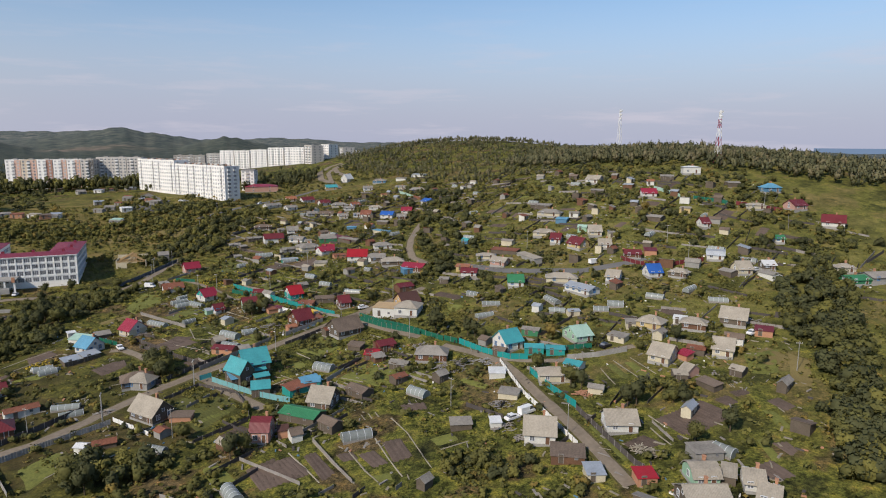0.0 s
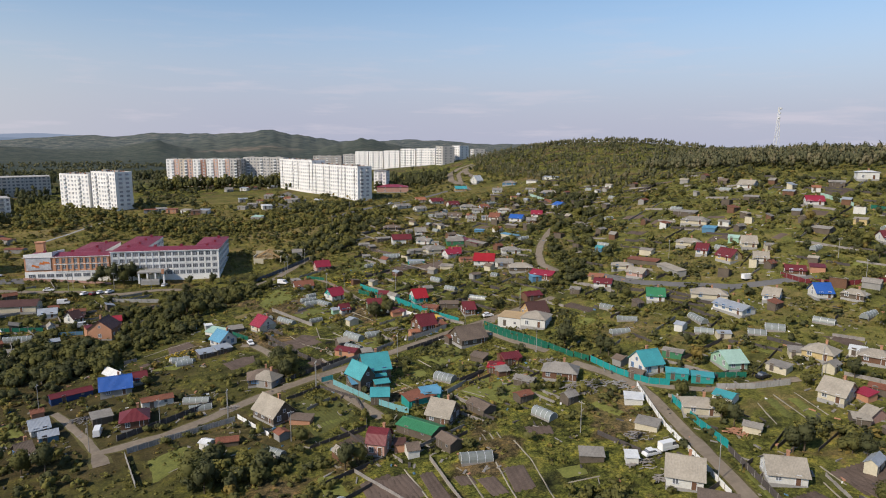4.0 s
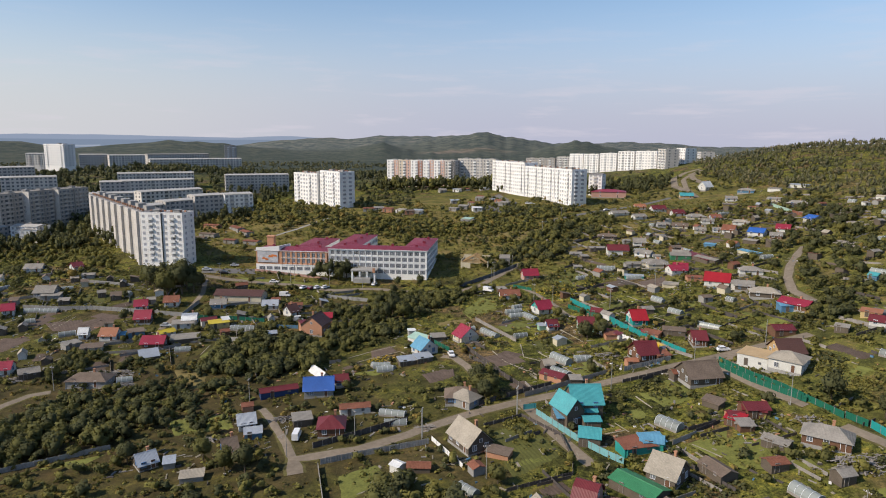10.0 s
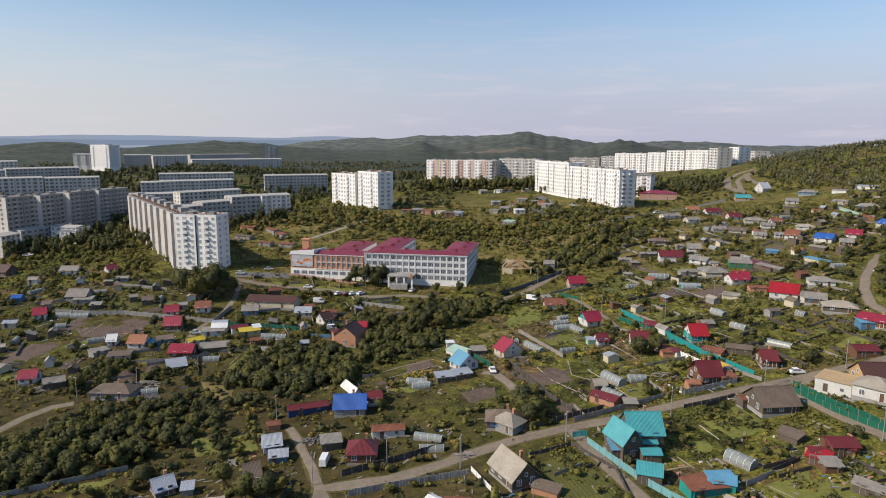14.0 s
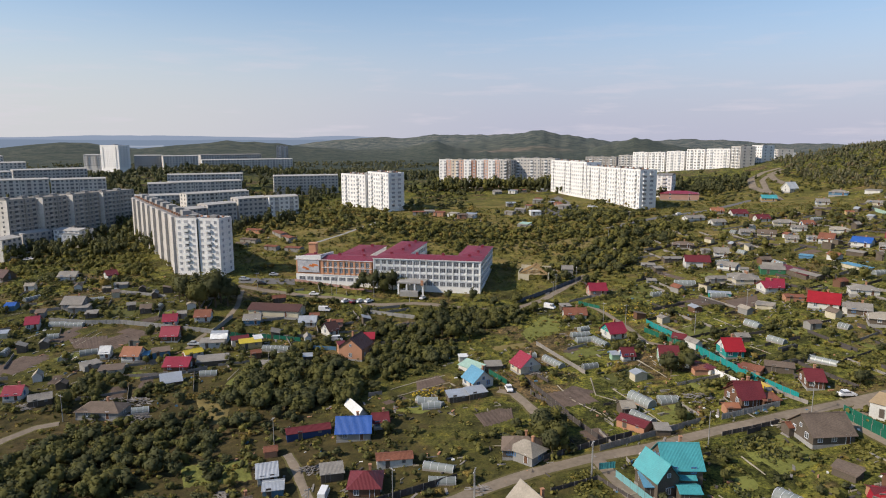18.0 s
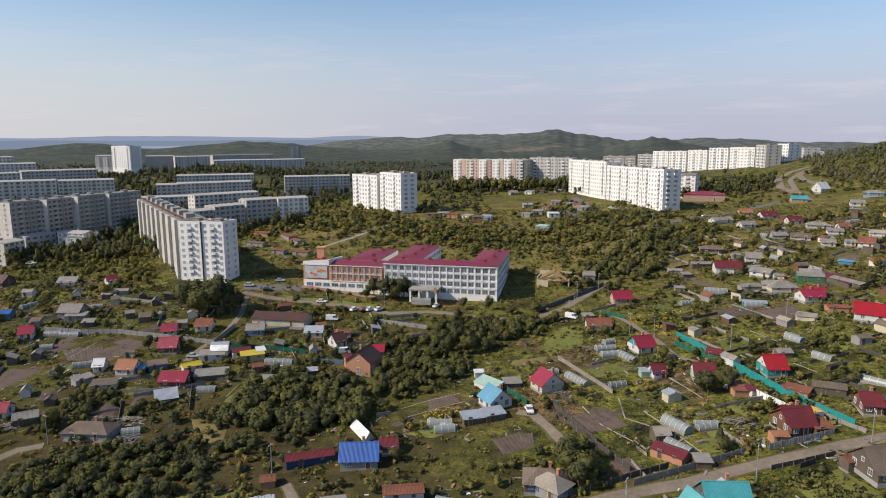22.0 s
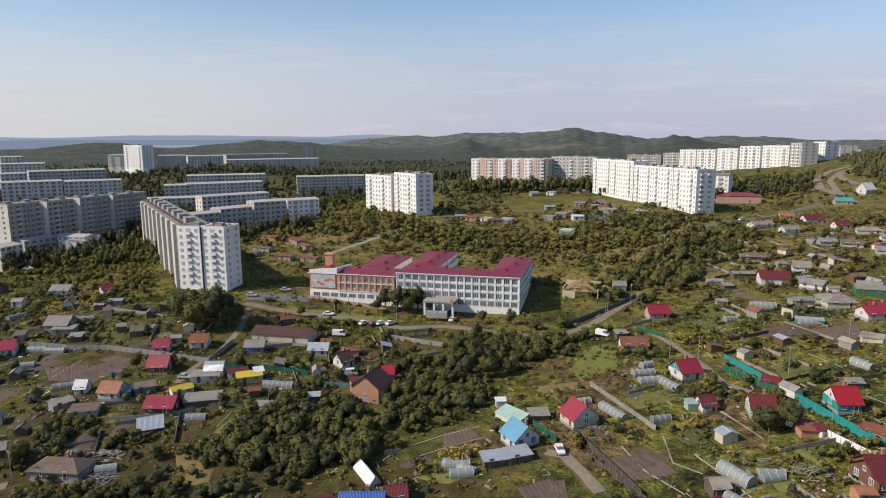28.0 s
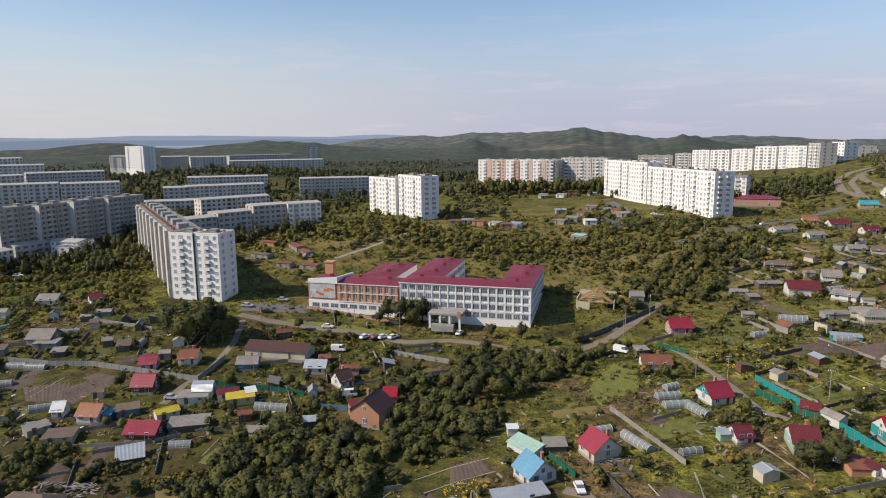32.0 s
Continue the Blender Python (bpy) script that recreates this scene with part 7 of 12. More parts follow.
patch("garden_bed", [(5.2, 227.7), (9.5, 230.8), (12.4, 225.2), (7.3, 221.2)], SOIL, "dug brown vegetable plot with furrows", "garden bed", rows=1.3)
strip("path", [(-2.8, 232.4), (5.6, 219.3), (11.2, 206.9)], 0.4, PLANKS, "pale plank path between the beds")
strip("path", [(27.5, 216.3), (31.2, 208.7), (34.0, 201.9)], 0.4, PLANKS, "pale plank path between the beds")
strip("path", [(46.2, 243.0), (54.5, 249.5)], 0.4, PLANKS, "pale plank path between the beds")
strip("path", [(58.4, 251.5), (63.2, 240.3)], 0.4, PLANKS, "pale plank path between the beds")
strip("path", [(61.9, 222.6), (65.6, 215.3)], 0.4, PLANKS, "pale plank path between the beds")
strip("path", [(13.1, 203.5), (13.6, 191.8), (18.9, 187.5)], 0.4, PLANKS, "pale plank path between the beds")
patch("garden_bed", [(-178.2, 221.3), (-175.2, 230.5), (-168.5, 229.0), (-169.6, 219.6)], SOIL, "dug brown vegetable plot with furrows", "garden bed", rows=0.9)
patch("garden_bed", [(-158.8, 222.1), (-154.5, 231.9), (-146.9, 231.2), (-148.4, 217.4)], SOIL, "dug brown vegetable plot with furrows", "garden bed", rows=1.3)
patch("garden_bed", [(-176.2, 205.8), (-172.1, 211.9), (-165.6, 209.7), (-169.8, 201.0)], SOIL, "dug brown vegetable plot with furrows", "garden bed", rows=0.9)
patch("garden_bed", [(-156.9, 243.8), (-150.5, 251.2), (-144.6, 249.9), (-148.3, 240.3)], SOIL, "dug brown vegetable plot with furrows", "garden bed", rows=0.9)
patch("vegetable_plot", [(-176.2, 252.5), (-169.9, 260.4), (-160.1, 261.7), (-160.1, 243.0)], CROPG, "dark green potato rows", "garden bed", rows=1.1)
patch("lawn", [(-99.4, 196.2), (-97.8, 207.3), (-88.8, 206.8), (-89.9, 195.8)], LAWN, "bright green mown grass", "lawn", rows=0)
patch("lawn", [(-166.9, 207.4), (-160.8, 216.0), (-154.5, 213.8), (-160.1, 204.8)], LAWN, "bright green mown grass", "lawn", rows=0)
patch("lawn", [(-71.4, 165.6), (-68.7, 169.5), (-64.3, 166.2), (-66.6, 163.2)], LAWN, "bright green mown grass", "lawn", rows=0)
patch("lawn", [(-103.8, 246.0), (-89.3, 244.3), (-87.1, 238.7), (-98.1, 238.3)], LAWN, "bright green mown grass", "lawn", rows=0)
strip("path", [(-188.2, 217.8), (-185.9, 223.1), (-184.6, 227.0)], 0.4, PLANKS, "pale plank path between the beds")
strip("path", [(-166.5, 220.1), (-165.7, 232.4)], 0.4, PLANKS, "pale plank path between the beds")
strip("path", [(-163.8, 218.9), (-162.9, 231.1)], 0.4, PLANKS, "pale plank path between the beds")
strip("path", [(-98.0, 200.4), (-98.2, 209.1)], 0.4, PLANKS, "pale plank path between the beds")
strip("path", [(-211.5, 242.0), (-207.9, 245.4)], 0.4, PLANKS, "pale plank path between the beds")
patch("lawn", [(-107.9, 122.4), (-98.7, 129.3), (-91.1, 133.7), (-92.6, 127.5)], LAWN, "bright green mown grass", "lawn", rows=0)
patch("lawn", [(-134.7, 144.0), (-130.0, 147.7), (-123.1, 141.1), (-128.2, 136.4)], LAWN, "bright green mown grass", "lawn", rows=0)

# garden sheds, beds and greenhouses between the houses
house(41.3, 250.8, 118, 3.0, 3.2, 1.9, 2.4, "gable", "cream", "slate", "shed")
house(188.3, 133.2, 119, 5.3, 2.8, 1.9, 3.0, "gable", "grey", "slate", "shed")
house(165.1, 379.2, 115, 3.7, 2.8, 1.9, 2.5, "gable", "grey", "silver", "shed")
house(121.7, 313.4, 123, 5.2, 3.1, 2.0, 2.9, "gable", "white", "rust", "shed")
house(79.6, 38.9, 116, 5.3, 2.6, 2.2, 2.9, "shed", "wood", "slate", "shed")
house(71.9, 33.2, 33, 3.4, 2.6, 1.7, 2.7, "gable", "grey", "rust", "shed")
house(69.7, 254.9, 114, 4.7, 2.6, 1.9, 2.6, "gable", "grey", "beige", "shed")
house(237.0, 275.7, 119, 2.7, 2.3, 1.7, 2.4, "gable", "wood", "slate", "shed")
house(154.2, 374.4, 111, 3.7, 3.4, 2.2, 3.1, "shed", "wood", "rust", "shed")
house(193.4, 204.1, 17, 4.8, 2.5, 1.9, 2.6, "gable", "wood", "slate", "shed")
house(83.8, 234.3, 17, 3.9, 3.4, 2.0, 2.6, "gable", "grey", "old", "shed")
house(177.5, 235.2, 32, 5.2, 3.1, 1.9, 2.5, "shed", "white", "rust", "shed")
house(205.7, 345.6, 18, 2.8, 3.8, 1.7, 2.5, "gable", "grey", "old", "shed")
house(96.4, 266.4, 111, 5.5, 2.9, 2.0, 2.9, "shed", "brown", "old", "shed")
house(-0.4, 122.9, 119, 2.8, 2.9, 1.8, 2.3, "gable", "grey", "rust", "shed")
house(118.1, 411.0, 118, 4.7, 3.1, 2.1, 3.0, "shed", "brown", "old", "shed")
house(34.1, 257.0, 109, 2.7, 3.5, 1.7, 2.3, "shed", "brown", "old", "shed")
house(122.1, 139.5, 120, 2.7, 3.4, 2.0, 2.6, "gable", "white", "silver", "shed")
house(262.9, 194.4, 109, 3.8, 3.6, 1.7, 2.7, "shed", "wood", "beige", "shed")
house(151.1, 81.6, 123, 5.1, 3.1, 2.0, 3.0, "gable", "white", "old", "shed")
house(222.5, 149.0, 115, 3.7, 2.5, 1.8, 2.6, "gable", "cream", "old", "shed")
house(139.1, 56.1, 21, 5.2, 2.3, 2.0, 2.9, "gable", "wood", "slate", "shed")
house(12.7, 108.2, 113, 4.2, 2.4, 1.7, 2.5, "gable", "brown", "beige", "shed")
house(249.5, 177.2, 120, 3.5, 3.3, 2.2, 3.2, "gable", "wood", "old", "shed")
house(132.2, 336.9, 112, 3.4, 2.8, 1.7, 2.5, "shed", "wood", "silver", "shed")
house(159.8, 168.7, 123, 3.9, 3.5, 1.9, 2.9, "shed", "wood", "old", "shed")
house(138.2, 97.6, 26, 4.5, 2.8, 1.8, 2.6, "gable", "cream", "slate", "shed")
house(175.1, 248.8, 26, 3.2, 2.6, 1.7, 2.7, "gable", "brown", "old", "shed")
house(63.2, 286.1, 122, 4.5, 2.2, 2.1, 2.6, "shed", "cream", "old", "shed")
house(208.0, 203.6, 25, 2.9, 2.3, 2.1, 3.0, "shed", "brown", "slate", "shed")
house(201.4, 208.1, 117, 3.2, 2.2, 1.8, 2.6, "shed", "cream", "slate", "shed")
house(125.8, 41.5, 107, 4.0, 3.7, 1.8, 2.6, "shed", "wood", "old", "shed")
house(234.6, 269.7, 111, 4.9, 2.9, 1.9, 2.8, "gable", "wood", "old", "shed")
house(112.2, 60.8, 27, 4.9, 2.3, 2.1, 2.9, "gable", "cream", "silver", "shed")
house(169.2, 404.6, 116, 2.9, 2.3, 1.8, 2.7, "gable", "wood", "silver", "shed")
house(151.9, 408.1, 114, 4.5, 3.2, 1.8, 2.8, "shed", "wood", "rust", "shed")
house(244.3, 245.0, 113, 3.2, 3.2, 1.9, 2.9, "gable", "brown", "slate", "shed")
house(181.2, 139.4, 124, 5.1, 2.8, 1.9, 3.0, "shed", "brown", "beige", "shed")
house(172.4, 169.1, 124, 2.7, 2.5, 1.8, 2.9, "shed", "cream", "slate", "shed")
house(155.9, 256.8, 29, 5.0, 2.9, 2.0, 2.6, "gable", "wood", "slate", "shed")
house(45.9, 224.8, 120, 4.8, 2.6, 2.0, 2.8, "gable", "white", "slate", "shed")
house(195.9, 285.1, 33, 5.4, 3.3, 1.8, 2.6, "gable", "grey", "rust", "shed")
house(212.3, 353.5, 115, 4.8, 2.3, 2.0, 2.7, "gable", "white", "beige", "shed")
house(53.1, 287.4, 119, 4.8, 3.4, 2.1, 3.1, "gable", "grey", "rust", "shed")
house(200.7, 346.5, 20, 3.7, 2.5, 1.9, 2.5, "shed", "white", "slate", "shed")
house(219.6, 201.1, 119, 3.6, 2.7, 1.9, 2.6, "gable", "wood", "silver", "shed")
house(215.1, 265.5, 22, 2.6, 2.3, 1.8, 2.3, "shed", "grey", "slate", "shed")
house(190.8, 371.8, 24, 4.6, 2.4, 1.8, 2.4, "gable", "grey", "rust", "shed")
house(47.4, 69.3, 27, 2.8, 2.2, 1.9, 2.7, "gable", "wood", "slate", "shed")
house(26.1, 201.6, 114, 2.9, 3.8, 2.1, 2.7, "gable", "cream", "silver", "shed")
house(189.8, 159.3, 122, 3.3, 2.7, 1.9, 2.4, "gable", "wood", "beige", "shed")
house(237.5, 186.3, 124, 4.5, 3.0, 2.0, 2.7, "shed", "white", "old", "shed")
house(135.7, 240.8, 107, 3.9, 2.7, 1.9, 3.0, "shed", "wood", "old", "shed")
house(242.7, 230.5, 22, 4.8, 2.7, 1.9, 2.9, "shed", "cream", "silver", "shed")
house(120.9, 162.9, 20, 3.5, 2.5, 1.8, 2.7, "shed", "wood", "old", "shed")
house(108.8, 275.9, 28, 4.1, 3.2, 2.0, 2.9, "gable", "brown", "rust", "shed")
house(207.0, 225.9, 21, 5.2, 3.3, 1.9, 2.7, "shed", "brown", "rust", "shed")
house(240.3, 293.5, 24, 4.2, 3.4, 1.9, 2.8, "gable", "wood", "rust", "shed")
house(235.9, 224.1, 114, 5.2, 3.1, 1.8, 2.3, "gable", "brown", "silver", "shed")
house(211.6, 236.5, 111, 4.0, 3.3, 2.2, 2.7, "shed", "wood", "slate", "shed")
house(54.2, 261.2, 111, 4.2, 3.1, 1.8, 2.3, "gable", "brown", "silver", "shed")
house(95.0, 128.0, 110, 3.1, 3.8, 1.7, 2.5, "gable", "grey", "old", "shed")
house(183.8, 326.9, 108, 4.4, 3.6, 1.7, 2.7, "shed", "wood", "old", "shed")
house(29.5, 157.7, 108, 4.9, 2.8, 1.9, 2.8, "gable", "grey", "silver", "shed")
house(176.1, 165.0, 19, 3.7, 2.8, 1.8, 2.7, "gable", "wood", "rust", "shed")
house(20.1, 61.9, 24, 3.0, 3.8, 1.8, 2.6, "shed", "grey", "slate", "shed")
house(177.3, 331.0, 106, 2.7, 3.2, 2.1, 3.1, "shed", "wood", "slate", "shed")
house(241.6, 197.1, 116, 3.7, 2.9, 2.2, 2.9, "gable", "brown", "silver", "shed")
house(90.3, 350.4, 110, 2.9, 2.6, 2.2, 3.0, "gable", "wood", "silver", "shed")
house(96.0, 320.4, 19, 5.2, 3.5, 1.7, 2.7, "gable", "brown", "old", "shed")
house(26.6, 68.7, 27, 5.3, 2.7, 2.2, 2.9, "shed", "wood", "old", "shed")
house(253.6, 153.1, 110, 3.0, 2.5, 2.1, 2.8, "shed", "wood", "old", "shed")
house(228.6, 159.9, 120, 5.0, 2.5, 1.9, 2.7, "gable", "grey", "old", "shed")
house(151.6, 364.3, 30, 3.6, 2.7, 2.2, 3.2, "gable", "wood", "beige", "shed")
house(72.3, 113.9, 18, 3.5, 3.1, 2.1, 3.0, "gable", "wood", "slate", "shed")
house(140.5, 412.3, 115, 4.0, 2.9, 1.7, 2.4, "gable", "wood", "beige", "shed")
house(152.7, 209.6, 120, 5.5, 3.3, 2.0, 2.5, "gable", "cream", "slate", "shed")
house(126.5, 332.4, 120, 4.6, 2.2, 2.1, 2.9, "shed", "wood", "old", "shed")
house(139.4, 269.6, 123, 4.1, 3.5, 2.0, 2.5, "shed", "wood", "rust", "shed")
house(93.2, 242.5, 117, 4.0, 3.0, 2.1, 3.0, "gable", "cream", "old", "shed")
house(119.3, 361.5, 113, 3.1, 3.6, 1.8, 2.6, "gable", "white", "rust", "shed")
house(182.7, 301.9, 22, 3.5, 3.2, 1.9, 2.5, "gable", "wood", "slate", "shed")
house(62.0, 120.2, 16, 4.2, 3.3, 1.8, 2.4, "gable", "wood", "rust", "shed")
house(96.4, 344.7, 34, 3.4, 2.7, 1.7, 2.8, "shed", "cream", "slate", "shed")
house(217.2, 330.8, 29, 3.6, 3.0, 2.2, 2.9, "gable", "wood", "rust", "shed")
house(154.8, 242.2, 122, 3.1, 3.5, 2.2, 3.2, "gable", "brown", "slate", "shed")
house(230.3, 298.3, 118, 4.8, 2.4, 2.0, 2.6, "gable", "grey", "beige", "shed")
house(154.5, 136.9, 19, 4.6, 2.8, 2.0, 2.7, "shed", "wood", "rust", "shed")
house(212.8, 130.7, 28, 4.8, 3.8, 2.0, 3.0, "shed", "wood", "silver", "shed")
house(216.2, 193.5, 33, 5.0, 3.1, 1.9, 2.6, "gable", "wood", "beige", "shed")
house(160.0, 302.5, 115, 3.1, 3.6, 1.7, 2.7, "gable", "wood", "beige", "shed")
house(109.1, 384.4, 114, 2.9, 2.8, 2.1, 2.8, "gable", "white", "slate", "shed")
house(204.9, 215.0, 17, 3.3, 3.4, 1.8, 2.4, "shed", "wood", "beige", "shed")
house(135.1, 302.8, 19, 3.1, 3.3, 2.1, 2.9, "shed", "wood", "old", "shed")
house(83.1, 364.3, 122, 4.5, 2.5, 1.7, 2.3, "gable", "cream", "old", "shed")
greenhouse(195.5, 253.1, 119, 5.7, 2.4, 1.7)
greenhouse(145.0, 394.9, 28, 6.6, 2.4, 1.7)
greenhouse(34.2, 61.1, 120, 6.7, 2.4, 1.7)
greenhouse(175.2, 191.5, 108, 4.7, 2.4, 1.7)
greenhouse(68.0, 46.0, 112, 4.2, 2.4, 1.7)
greenhouse(204.1, 365.4, 107, 5.0, 2.4, 1.7)
greenhouse(198.9, 167.9, 22, 5.7, 2.4, 1.7)
greenhouse(44.2, 283.7, 23, 4.2, 2.4, 1.7)
greenhouse(125.6, 283.5, 20, 5.5, 2.4, 1.7)
greenhouse(146.3, 235.6, 124, 5.6, 2.4, 1.7)
greenhouse(195.6, 318.7, 109, 4.3, 2.4, 1.7)
greenhouse(112.0, 168.0, 117, 4.9, 2.4, 1.7)
greenhouse(62.1, 49.2, 106, 6.5, 2.4, 1.7)
greenhouse(206.6, 123.8, 112, 6.4, 2.4, 1.7)
greenhouse(100.2, 315.2, 109, 6.5, 2.4, 1.7)
greenhouse(226.4, 256.9, 112, 5.9, 2.4, 1.7)
greenhouse(171.2, 117.9, 21, 7.0, 2.4, 1.7)
greenhouse(206.5, 138.6, 113, 6.2, 2.4, 1.7)
greenhouse(230.5, 167.7, 29, 4.5, 2.4, 1.7)
greenhouse(170.0, 275.3, 23, 5.3, 2.4, 1.7)
greenhouse(158.2, 120.9, 120, 5.9, 2.4, 1.7)
greenhouse(91.9, 338.9, 114, 5.0, 2.4, 1.7)
greenhouse(79.5, 325.4, 26, 6.0, 2.4, 1.7)
greenhouse(98.9, 379.0, 111, 4.6, 2.4, 1.7)
patch("vegetable_plot", [(49.4, 263.2), (43.4, 274.8), (38.3, 272.1), (44.3, 260.6)], LAWN, "green vegetable plot in rows", "garden bed", rows=1.5)
patch("vegetable_plot", [(137.6, 207.6), (146.9, 211.9), (145.0, 216.1), (135.7, 211.7)], LAWN, "green vegetable plot in rows", "garden bed", rows=1.2)
patch("vegetable_plot", [(215.7, 322.6), (212.7, 328.9), (206.4, 325.9), (209.4, 319.6)], LAWN, "green vegetable plot in rows", "garden bed", rows=1.0)
patch("garden_bed", [(199.4, 345.3), (196.5, 352.6), (189.4, 349.7), (192.3, 342.4)], SOIL, "dug brown vegetable plot with furrows", "garden bed", rows=1.2)
patch("garden_bed", [(202.2, 223.5), (198.0, 230.8), (193.6, 228.3), (197.8, 220.9)], SOIL, "dug brown vegetable plot with furrows", "garden bed", rows=1.2)
patch("garden_bed", [(184.8, 262.9), (179.8, 272.0), (172.5, 268.0), (177.5, 258.8)], SOIL, "dug brown vegetable plot with furrows", "garden bed", rows=1.0)
patch("vegetable_plot", [(224.0, 116.5), (219.5, 127.2), (213.8, 124.8), (218.2, 114.1)], LAWN, "green vegetable plot in rows", "garden bed", rows=1.0)
patch("vegetable_plot", [(199.6, 273.0), (195.2, 280.8), (188.6, 277.1), (193.0, 269.3)], DRYGRASS, "plot of dry yellow stalks", "garden bed", rows=1.2)
patch("vegetable_plot", [(224.1, 129.4), (229.5, 132.7), (226.9, 137.1), (221.4, 133.8)], LAWN, "green vegetable plot in rows", "garden bed", rows=1.5)
patch("vegetable_plot", [(263.5, 230.4), (259.2, 237.0), (254.9, 234.2), (259.1, 227.6)], LAWN, "green vegetable plot in rows", "garden bed", rows=1.5)
patch("vegetable_plot", [(125.9, 209.0), (136.1, 213.0), (133.5, 219.4), (123.3, 215.3)], LAWN, "green vegetable plot in rows", "garden bed", rows=1.2)
patch("vegetable_plot", [(92.8, 153.8), (105.5, 160.9), (102.3, 166.6), (89.6, 159.5)], LAWN, "green vegetable plot in rows", "garden bed", rows=1.5)
patch("garden_bed", [(110.8, 170.7), (105.6, 182.3), (98.9, 179.4), (104.1, 167.8)], SOIL, "dug brown vegetable plot with furrows", "garden bed", rows=1.0)
patch("vegetable_plot", [(208.3, 317.7), (203.1, 326.6), (197.9, 323.5), (203.0, 314.7)], LAWN, "green vegetable plot in rows", "garden bed", rows=1.5)
patch("vegetable_plot", [(205.7, 269.5), (201.3, 276.9), (196.9, 274.3), (201.3, 266.9)], LAWN, "green vegetable plot in rows", "garden bed", rows=1.5)
patch("garden_bed", [(184.6, 197.6), (190.4, 200.4), (187.1, 207.0), (181.4, 204.2)], SOIL, "dug brown vegetable plot with furrows", "garden bed", rows=1.2)
patch("vegetable_plot", [(221.4, 271.9), (232.9, 279.5), (228.2, 286.5), (216.7, 278.9)], LAWN, "green vegetable plot in rows", "garden bed", rows=1.5)
patch("garden_bed", [(113.1, 349.3), (110.0, 355.3), (104.2, 352.3), (107.4, 346.3)], SOIL, "dug brown vegetable plot with furrows", "garden bed", rows=1.0)
patch("vegetable_plot", [(173.0, 303.3), (181.7, 307.1), (179.2, 312.9), (170.5, 309.0)], LAWN, "green vegetable plot in rows", "garden bed", rows=1.5)
patch("vegetable_plot", [(205.5, 143.7), (201.1, 152.4), (196.8, 150.2), (201.2, 141.5)], LAWN, "green vegetable plot in rows", "garden bed", rows=1.5)
patch("vegetable_plot", [(66.9, 304.9), (73.0, 307.8), (70.0, 314.0), (63.9, 311.1)], LAWN, "green vegetable plot in rows", "garden bed", rows=1.0)
patch("garden_bed", [(61.4, 306.5), (54.3, 318.5), (48.9, 315.2), (56.0, 303.3)], SOIL, "dug brown vegetable plot with furrows", "garden bed", rows=1.5)
patch("garden_bed", [(122.0, 418.1), (128.1, 421.0), (124.6, 428.2), (118.5, 425.4)], SOIL, "dug brown vegetable plot with furrows", "garden bed", rows=1.0)
patch("garden_bed", [(98.6, 353.0), (93.6, 366.1), (89.7, 364.8), (94.6, 351.7)], SOIL, "dug brown vegetable plot with furrows", "garden bed", rows=1.5)
patch("vegetable_plot", [(100.8, 362.1), (106.8, 364.8), (103.4, 370.8), (97.4, 368.1)], LAWN, "green vegetable plot in rows", "garden bed", rows=1.0)
patch("garden_bed", [(196.7, 362.0), (202.7, 364.7), (199.2, 372.9), (193.1, 370.2)], SOIL, "dug brown vegetable plot with furrows", "garden bed", rows=1.5)
patch("vegetable_plot", [(213.4, 189.0), (209.6, 197.0), (205.8, 195.3), (209.5, 187.2)], LAWN, "green vegetable plot in rows", "garden bed", rows=1.5)
patch("vegetable_plot", [(59.2, 45.2), (57.1, 51.0), (52.4, 49.4), (54.5, 43.5)], DRYGRASS, "plot of dry yellow stalks", "garden bed", rows=1.0)
patch("vegetable_plot", [(207.1, 173.4), (201.0, 186.4), (195.5, 183.9), (201.7, 170.8)], LAWN, "green vegetable plot in rows", "garden bed", rows=1.0)
patch("vegetable_plot", [(214.1, 154.4), (210.0, 161.3), (202.5, 156.8), (206.6, 150.0)], LAWN, "green vegetable plot in rows", "garden bed", rows=1.0)
patch("garden_bed", [(203.1, 307.9), (199.5, 314.4), (196.0, 312.5), (199.5, 305.9)], SOIL, "dug brown vegetable plot with furrows", "garden bed", rows=1.2)
patch("vegetable_plot", [(96.1, 212.9), (91.3, 221.4), (87.5, 219.3), (92.3, 210.8)], LAWN, "green vegetable plot in rows", "garden bed", rows=1.2)
patch("vegetable_plot", [(101.4, 271.0), (108.7, 275.9), (104.4, 282.4), (97.0, 277.6)], LAWN, "green vegetable plot in rows", "garden bed", rows=1.0)
patch("vegetable_plot", [(39.9, 54.0), (52.2, 59.6), (49.2, 66.2), (36.9, 60.6)], DRYGRASS, "plot of dry yellow stalks", "garden bed", rows=1.2)
patch("vegetable_plot", [(200.1, 257.3), (208.7, 262.1), (206.6, 265.9), (198.0, 261.1)], LAWN, "green vegetable plot in rows", "garden bed", rows=1.0)
patch("garden_bed", [(153.5, 339.1), (146.5, 351.1), (142.8, 348.9), (149.8, 336.9)], SOIL, "dug brown vegetable plot with furrows", "garden bed", rows=1.0)
patch("garden_bed", [(251.9, 177.9), (260.2, 183.2), (257.2, 187.9), (248.9, 182.6)], SOIL, "dug brown vegetable plot with furrows", "garden bed", rows=1.2)
patch("garden_bed", [(196.8, 183.2), (203.1, 185.0), (201.4, 190.8), (195.1, 188.9)], SOIL, "dug brown vegetable plot with furrows", "garden bed", rows=1.2)
